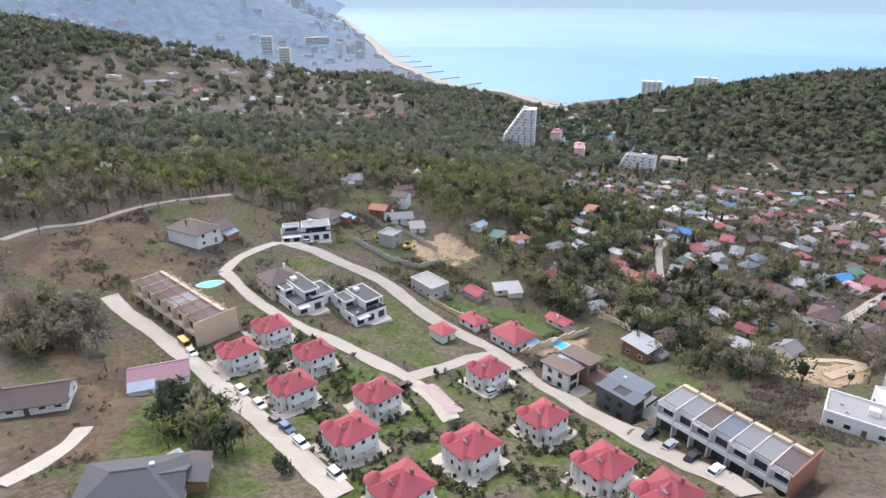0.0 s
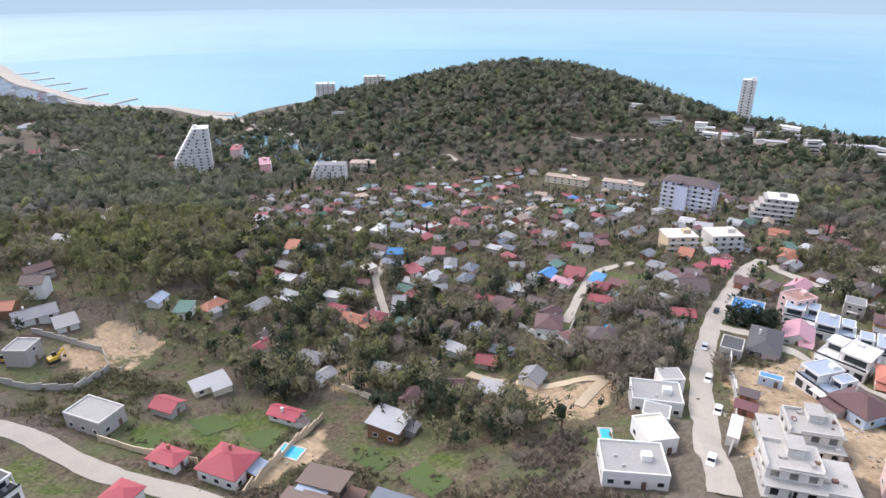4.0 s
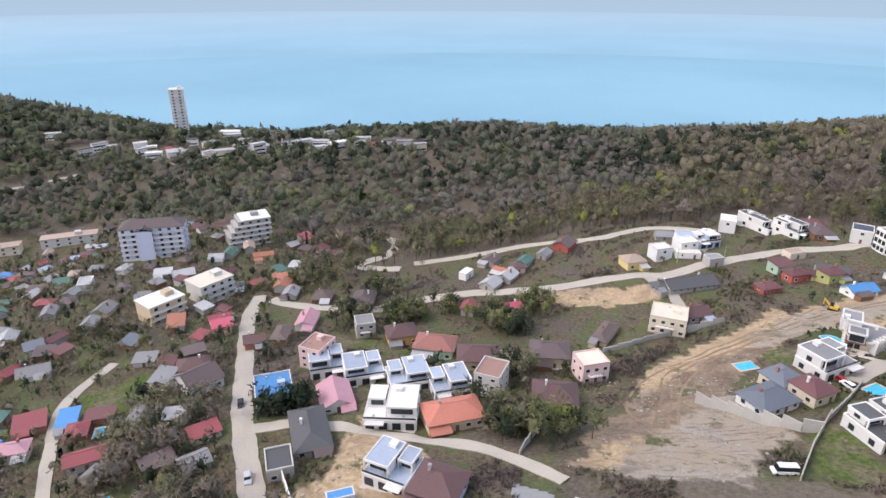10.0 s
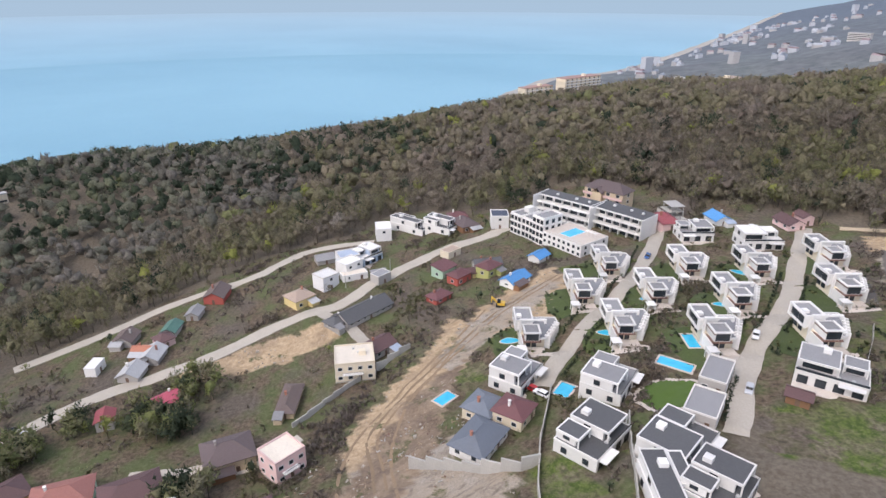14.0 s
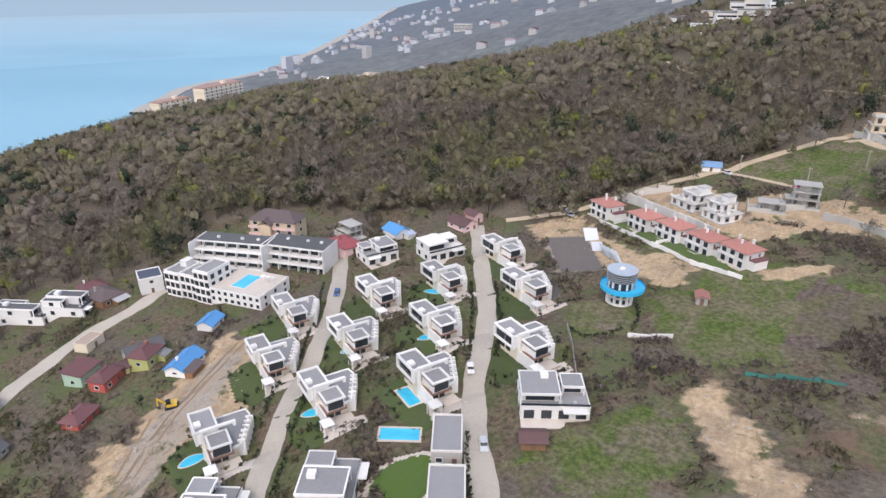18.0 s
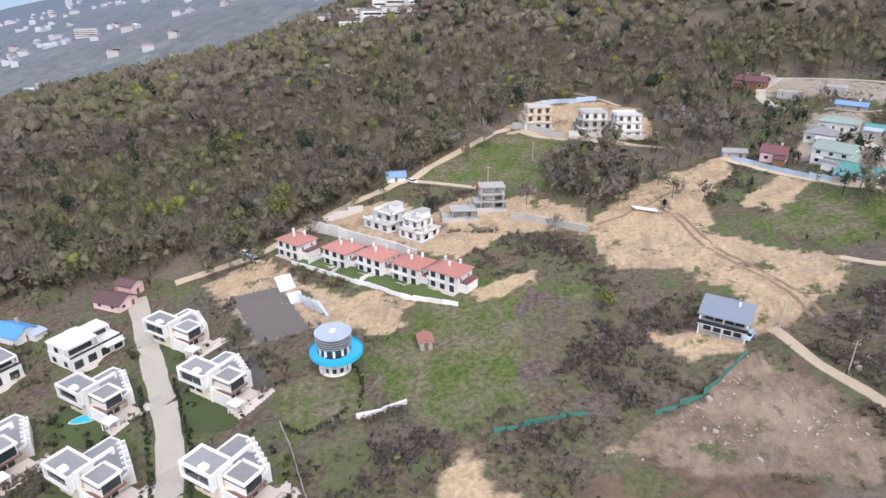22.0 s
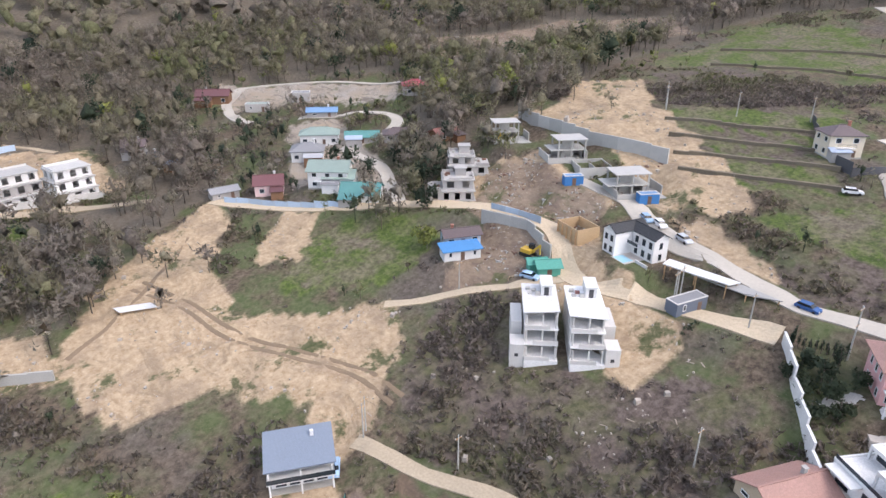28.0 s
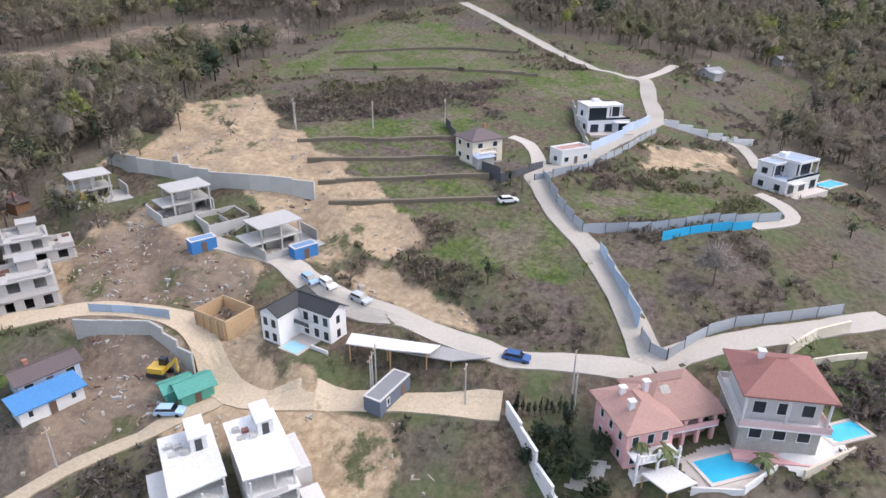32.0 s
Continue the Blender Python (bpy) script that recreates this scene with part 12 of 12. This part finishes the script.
def palm(x, y, h, seed):
    """A palm: ringed trunk and drooping, folded fronds."""
    g = np.random.default_rng(seed)
    root = thing("palm", "small palm with drooping yellow-green fronds by the villa", "palm", pose(x, y, ground(x, y)), "palms")
    t = Mesh()
    for k in range(6):
        t.prism(ring_of(0.2 - 0.012 * k, 8), h * k / 6 - (0.6 if k == 0 else 0), h * (k + 1) / 6, top=ring_of(0.24 - 0.012 * k, 8))
    part("trunk", t, BARK, root)
    for k in range(13):
        a, up, L = k * 2.4, g.uniform(-0.2, 0.9), g.uniform(1.4, 1.9)
        b = Mesh()
        pts = []
        for i in range(6):
            q = i / 5
            r, z = L * q, h + up * L * q * 0.9 - 0.8 * L * q * q
            w = 0.34 * math.sin(math.pi * (0.12 + 0.86 * q))
            pts.append([(math.cos(a) * r - math.sin(a) * e * w, math.sin(a) * r + math.cos(a) * e * w, z - 0.12 * abs(e)) for e in (-1, 0, 1)])
        for p, q in zip(pts[:-1], pts[1:]):
            b.quad(p[0], p[1], q[1], q[0]).quad(p[1], p[2], q[2], q[1])
        part("frond", b, FROND, root)


FROND = surface("palm_frond", (0.13, 0.16, 0.055), 0.7, 0.3, 1.5, 0.3)
for k, (x, y, h) in enumerate(((37.8, -60.6, 4.0), (38.2, -57.2, 4.4), (33.5, -45.0, 2.2))):
    palm(x, y, h, 480 + k)
# dark columnar cypresses
for k, (x, y, h) in enumerate(((97.3, 218.6, 11), (100.2, 217.5, 12), (94.7, 219.2, 9), (34.0, -77.8, 5), (33.2, -70.5, 4.5), (89.0, 197.2, 10), (91.5, 195.5, 11), (150.6, 336.0, 9), (157.7, 331.8, 10), (150.9, 325.9, 8), (-159.8, 583.9, 14), (-39.0, 804.3, 16), (-17.4, 806.5, 15), (11.8, 815.6, 14), (-85.2, 706.7, 13), (225.3, 663.0, 14), (247.6, 638.7, 15), (140.2, 540.7, 14), (148.5, 550.6, 15), (183.6, 572.7, 14), (223.7, 512.6, 12), (362.3, 230.8, 11), (370.4, 230.6, 11), (119.0, 284.1, 9), (123.0, 283.4, 10))):
    tree(x, y, h, h * 0.3, EVERGREEN, "dark slender cypress among the houses", "cypress", 0.03, 260, 0.9, 0.2, 0.3, True, 400 + k)
for k in range(9):
    tree(*(np.array((33.8, -77.2)) + (np.array((30.6, -69.8)) - np.array((33.8, -77.2))) * (k + 0.5) / 9), 3.0, 1.0, EVERGREEN, "dark clipped cypress in a row beside the road", "cypress", 0.02, 120, 1.0, 0.4, 0.3, True, 450 + k)


def hedge(pts, h=1.3, w=1.2, seed=1, mat=None, label="dark clipped hedge along the resort road"):
    """A hedge of leaf clumps along a line, in one mesh."""
    g = np.random.default_rng(seed)
    q = smooth_line(pts, 0.8)
    q = q + g.normal(0, 0.12, q.shape)
    n = len(q)
    z = grounds(q[:, 0], q[:, 1])
    P, N = crown(q[:, 0], q[:, 1], z, np.full(n, h) * g.uniform(0.8, 1.15, n), np.full(n, w * 1.2), 16, 1.1, g, 0.0, False, 3, 0.2)
    T = np.repeat(np.clip(g.normal(0.6, 0.25, n * 16), 0, 1), 3)
    me = leafy("hedge", P, np.arange(len(P)).reshape(-1, 3), N, T, mat or EVERGREEN)
    return lone("hedge", me, None, label, "hedge", Matrix())


HEDGES = ([(265.0, -36.4), (277.4, -52.1), (293.7, -70.4)], [(251.1, -12.6), (258.7, -22.9), (263.7, -32.2)], [(202.8, -32.9), (196.5, -24.9), (190.8, -18.0)], [(217.1, -52.2), (230.7, -72.3), (247.6, -94.7)], [(214.3, -60.2), (223.5, -76.3), (240.6, -98.2)], [(230.2, -0.2), (238.8, -11.9), (247.3, -24.6)], [(204.7, -81.7), (198.1, -80.5), (192.1, -87.9)], [(199.9, -105.9), (192.9, -100.1), (189.7, -89.5)],
          [(-11.8, 128.9), (-5.7, 117.1), (1.8, 101.2)], [(-25.5, 100.1), (-18.1, 89.4), (-13.0, 81.8)], [(37.5, 103.8), (41.5, 95.0), (44.5, 86.2)], [(19.3, 148.2), (29.2, 155.0)], [(194.5, 169.2), (194.7, 161.2), (202.6, 158.1)], [(40.0, -92.3), (43.5, -92.5)])
for k, pts in enumerate(HEDGES):
    hedge(pts, seed=500 + k, h=1.4 if k != 12 else 3.0, w=1.2 if k != 12 else 2.5)


def patch(name, pts, mat, label, category, lift=0.10, cell=1.0, soft=True):
    """A thin paved or mown sheet that follows the ground inside an outline, in one mesh."""
    q = smooth_line(list(pts) + [pts[0]], 1.5) if soft else np.array(list(pts) + [pts[0]], float)
    poly = [tuple(p) for p in q[:-1]]
    (x0, y0), (x1, y1) = q.min(0), q.max(0)
    xs, ys = np.arange(x0, x1 + cell, cell), np.arange(y0, y1 + cell, cell)
    cx, cy = np.meshgrid(xs + cell / 2, ys + cell / 2)
    keep = inside(cx, cy, poly)
    b = Mesh()
    for i, j in zip(*np.nonzero(keep)):
        c = [(xs[j], ys[i]), (xs[j] + cell, ys[i]), (xs[j] + cell, ys[i] + cell), (xs[j], ys[i] + cell)]
        b.quad(*[(px, py, ground(px, py) + lift) for px, py in c])
    return lone(name, b, mat, label, category, Matrix(), kind="structure")


patch("plaza", [(243.5, -135.1), (230.0, -140.5), (211.8, -118.0), (224.3, -112.4)], surface("dark_hardstanding", (0.13, 0.115, 0.105), 0.95, 0.2, 0.2, 0.4), "dark brown hardstanding beside the round house", "plaza", 0.12, 0.7, False)
patch("pavement", [(231.3, -106.1), (225.1, -107.0), (215.3, -96.7), (227.8, -99.2)], ASPHALT, "dark asphalt landing pad", "pavement")
GARDEN = surface("villa_lawn", (0.062, 0.088, 0.026), 0.95, 0.35, 0.5, 0.6)
ring = [(math.cos(k * 0.5236), math.sin(k * 0.5236)) for k in range(12)]
cx, cy = 205.6, -15.4
path = [(cx + 8.2 * a * (1 + 0.12 * c), cy + 8.2 * c) for a, c in ring]
lawn = [(cx + 6.9 * a * (1 + 0.12 * c), cy + 6.9 * c) for a, c in ring]
patch("path", path, PAVING, "pale curved garden path round a lawn", "path", 0.12, 0.6)
patch("lawn", lawn, surface("mown_lawn", (0.075, 0.13, 0.022), 0.95, 0.15, 0.6, 0.4), "bright mown round lawn", "lawn", 0.2, 0.6)
for q in ([(232.3, -154.6), (227.2, -158.9), (213.1, -152.0), (219.5, -148.0)], [(218.1, -147.1), (212.0, -151.7), (200.0, -145.7), (205.5, -141.2)], [(204.4, -140.7), (198.8, -145.0), (188.4, -140.7), (193.4, -136.1)], [(192.4, -135.9), (187.6, -140.5), (177.9, -133.6), (181.1, -131.4)]):
    patch("lawn", q, surface("garden_lawn", (0.075, 0.115, 0.03), 0.95, 0.2, 0.5, 0.5), "green garden lawn in front of a row house", "lawn", 0.16, 0.7, False)
patch("pavement", [(170.6, 92.8), (167.5, 83.3), (150.1, 82.9), (154.7, 91.4)], roof_mat("grey"), "bare grey concrete slab on a building plot", "slab", 0.35, 0.7, False)
for q in ([(-0.2, 194.8), (7.1, 200.3), (12.2, 193.6), (4.1, 189.1)], [(16.3, 202.1), (24.2, 203.2), (28.1, 195.3), (19.3, 192.8)], [(28.8, 189.7), (36.5, 190.2), (38.7, 181.6), (30.3, 180.6)], [(50.3, 165.0), (56.9, 167.3), (58.7, 157.2), (52.2, 154.8)], [(57.5, 150.8), (64.6, 152.6), (65.4, 140.1), (58.2, 137.5)]):
    if clear_of(np.array([q[0][0]]), np.array([q[0][1]]), -2.0)[0]:
        patch("lawn", q, surface("garden_lawn", (0.075, 0.115, 0.03), 0.95, 0.2, 0.5, 0.5), "bright green garden lawn between hedges", "lawn", 0.16, 0.8, False)
for k, (x, y) in enumerate(CROSSES):
    c, s_ = math.cos(math.radians(160)), math.sin(math.radians(160))
    q = [(x + c * u - s_ * v, y + s_ * u + c * v) for u, v in ((-8.0, -12.5), (5.0, -13.0), (11.5, -9.5), (9.0, -5.6), (-7.5, -5.6))]
    patch("lawn", q, GARDEN, "dark green garden lawn beside a white villa", "lawn", 0.13, 0.7)
    q = [(x + c * u - s_ * v, y + s_ * u + c * v) for u, v in ((6.0, -5.5), (11.5, -7.0), (12.5, 3.5), (7.5, 5.0))]
    patch("pavement", q, PAVING, "pale paved terrace of a villa", "paving", 0.17, 0.45, False)
for x, y in VILLAS:
    c, s_ = math.cos(math.radians(-50)), math.sin(math.radians(-50))
    q = [(x + c * u - s_ * v, y + s_ * u + c * v) for u, v in ((-5.5, -7.0), (6.0, -7.0), (6.0, 5.0), (-5.5, 5.0))]
    patch("pavement", q, PAVING, "pale paved apron round a red-roofed villa", "paving", 0.15, 0.4, False)
patch("pavement", [(-6.5, 133.0), (-2.6, 134.0), (5.0, 118.0), (1.6, 116.0)], surface("pink_paving", (0.44, 0.36, 0.33), 0.9, 0.2, 0.8, 0.4), "pinkish paved drive between two villas", "paving", 0.34, 0.35, False)
patch("pavement", [(35.2, -55.2), (31.6, -52.0), (28.6, -46.0), (32.5, -43.4), (38.2, -47.6), (40.0, -53.5)], PAVING, "pale stone terrace round a villa pool", "terrace", 0.07, 0.45, False)
patch("pavement", [(31.4, -43.6), (24.2, -36.6), (26.2, -33.4), (33.3, -40.3)], surface("white_terrace", (0.66, 0.64, 0.61), 0.9, 0.1, 0.6, 0.3), "white terrace below the grey villa", "terrace", 0.2, 0.45, False)
patch("lawn", [(13.0, -35.5), (9.5, -29.0), (13.5, -26.5), (16.2, -32.0)], GARDEN, "green lawn between garden walls", "lawn", 0.14, 0.7)
patch("path", [(43.0, -69.5), (38.6, -65.4), (39.8, -63.6), (42.4, -66.4)], surface("rockery", (0.52, 0.49, 0.45), 0.95, 0.3, 1.2, 0.4), "pale rock garden between dark shrubs", "rockery", 0.2, 0.6)
wall_run("garden_wall", [(33.5, -40.2), (26.3, -33.2)], 0.9, 0.3, wall_mat("cream"), "cream wall along a white terrace", "wall", None, 2)
wall_run("garden_wall", [(13.5, -40.5), (8.5, -33.0), (6.0, -28.5)], 1.0, 0.3, wall_mat("cream"), "cream garden wall beside a lawn", "wall", None, 2)
wall_run("garden_wall", [(40.2, -53.6), (38.4, -47.4), (32.8, -43.2)], 0.8, 0.25, WHITE, "white balustrade wall round a pool terrace", "wall", None, 2)
# tilted metal sheets beside the hardstanding
SILVER = surface("silver_sheet", (0.66, 0.68, 0.72), 0.4, 0.06, 0.4, 0.15, 0.3)
for k, (x, y, yaw, w, d) in enumerate(((228.2, -140.7, -140, 5, 6), (222.2, -133.7, -140, 4, 4), (218.7, -131.1, -128, 1.0, 6), (216.8, -129.8, -128, 1.0, 6), (214.9, -128.6, -128, 1.0, 6), (213.0, -127.4, -128, 1.0, 6), (211.2, -126.2, -128, 1.0, 6))):
    b = Mesh().box(-w / 2, -d / 2, 0, w / 2, d / 2, 0.1)
    lone("metal_sheet", b, SILVER if k < 2 else GREYSHEET, "silver metal sheet leaning on a bank" if k < 2 else "narrow grey metal sheet leaning on a bank", "metal sheet", pose(x, y, ground(x, y) + d * 0.22, 28, 0, yaw), "leaning sheets")

# timber formwork of a basement, open at the top
fx, fy = 29.5, -131.5
root = thing("formwork", "tan plywood formwork round a new basement", "formwork", pose(fx, fy, ground(fx, fy), 0, 0, 78))
PLY = surface("plywood", (0.50, 0.36, 0.21), 0.8, 0.2, 0.6, 0.3)
for x0, y0, x1, y1 in ((-4, -3.2, 4, -3.0), (-4, 3.0, 4, 3.2), (-4, -2.99, -3.8, 2.99), (3.8, -2.99, 4, 2.99)):
    part("panel", Mesh().box(x0, y0, -1.0, x1, y1, 3.4), PLY, root)
for k in range(5):
    part("brace", Mesh().box(-3.6 + k * 1.8, -3.5, -1.0, -3.45 + k * 1.8, -3.21, 3.0), TIMBER, root)
# overhead wires between the poles of the dirt road
for (ax, ay), (bx, by) in (((83.5, -76.2), (63.8, -75.5)), ((34.1, -85.4), (36.5, -99.7)), ((96.2, -119.0), (89.1, -101.3))):
    za, zb = ground(ax, ay) + 6.9, ground(bx, by) + 6.9
    wire = Mesh()
    for k in range(8):
        p, q = k / 8, (k + 1) / 8
        sag = lambda u: za + (zb - za) * u - 4 * 0.7 * u * (1 - u)
        a, c = (ax + (bx - ax) * p, ay + (by - ay) * p, sag(p)), (ax + (bx - ax) * q, ay + (by - ay) * q, sag(q))
        for dx, dz in ((0.03, 0), (0, 0.03)):
            wire.quad((a[0] - dx, a[1], a[2] - dz), (c[0] - dx, c[1], c[2] - dz), (c[0] + dx, c[1], c[2] + dz), (a[0] + dx, a[1], a[2] + dz))
    lone("cable", wire, DARK, "thin sagging overhead cable between two poles", "cable", Matrix(), "overhead cables")
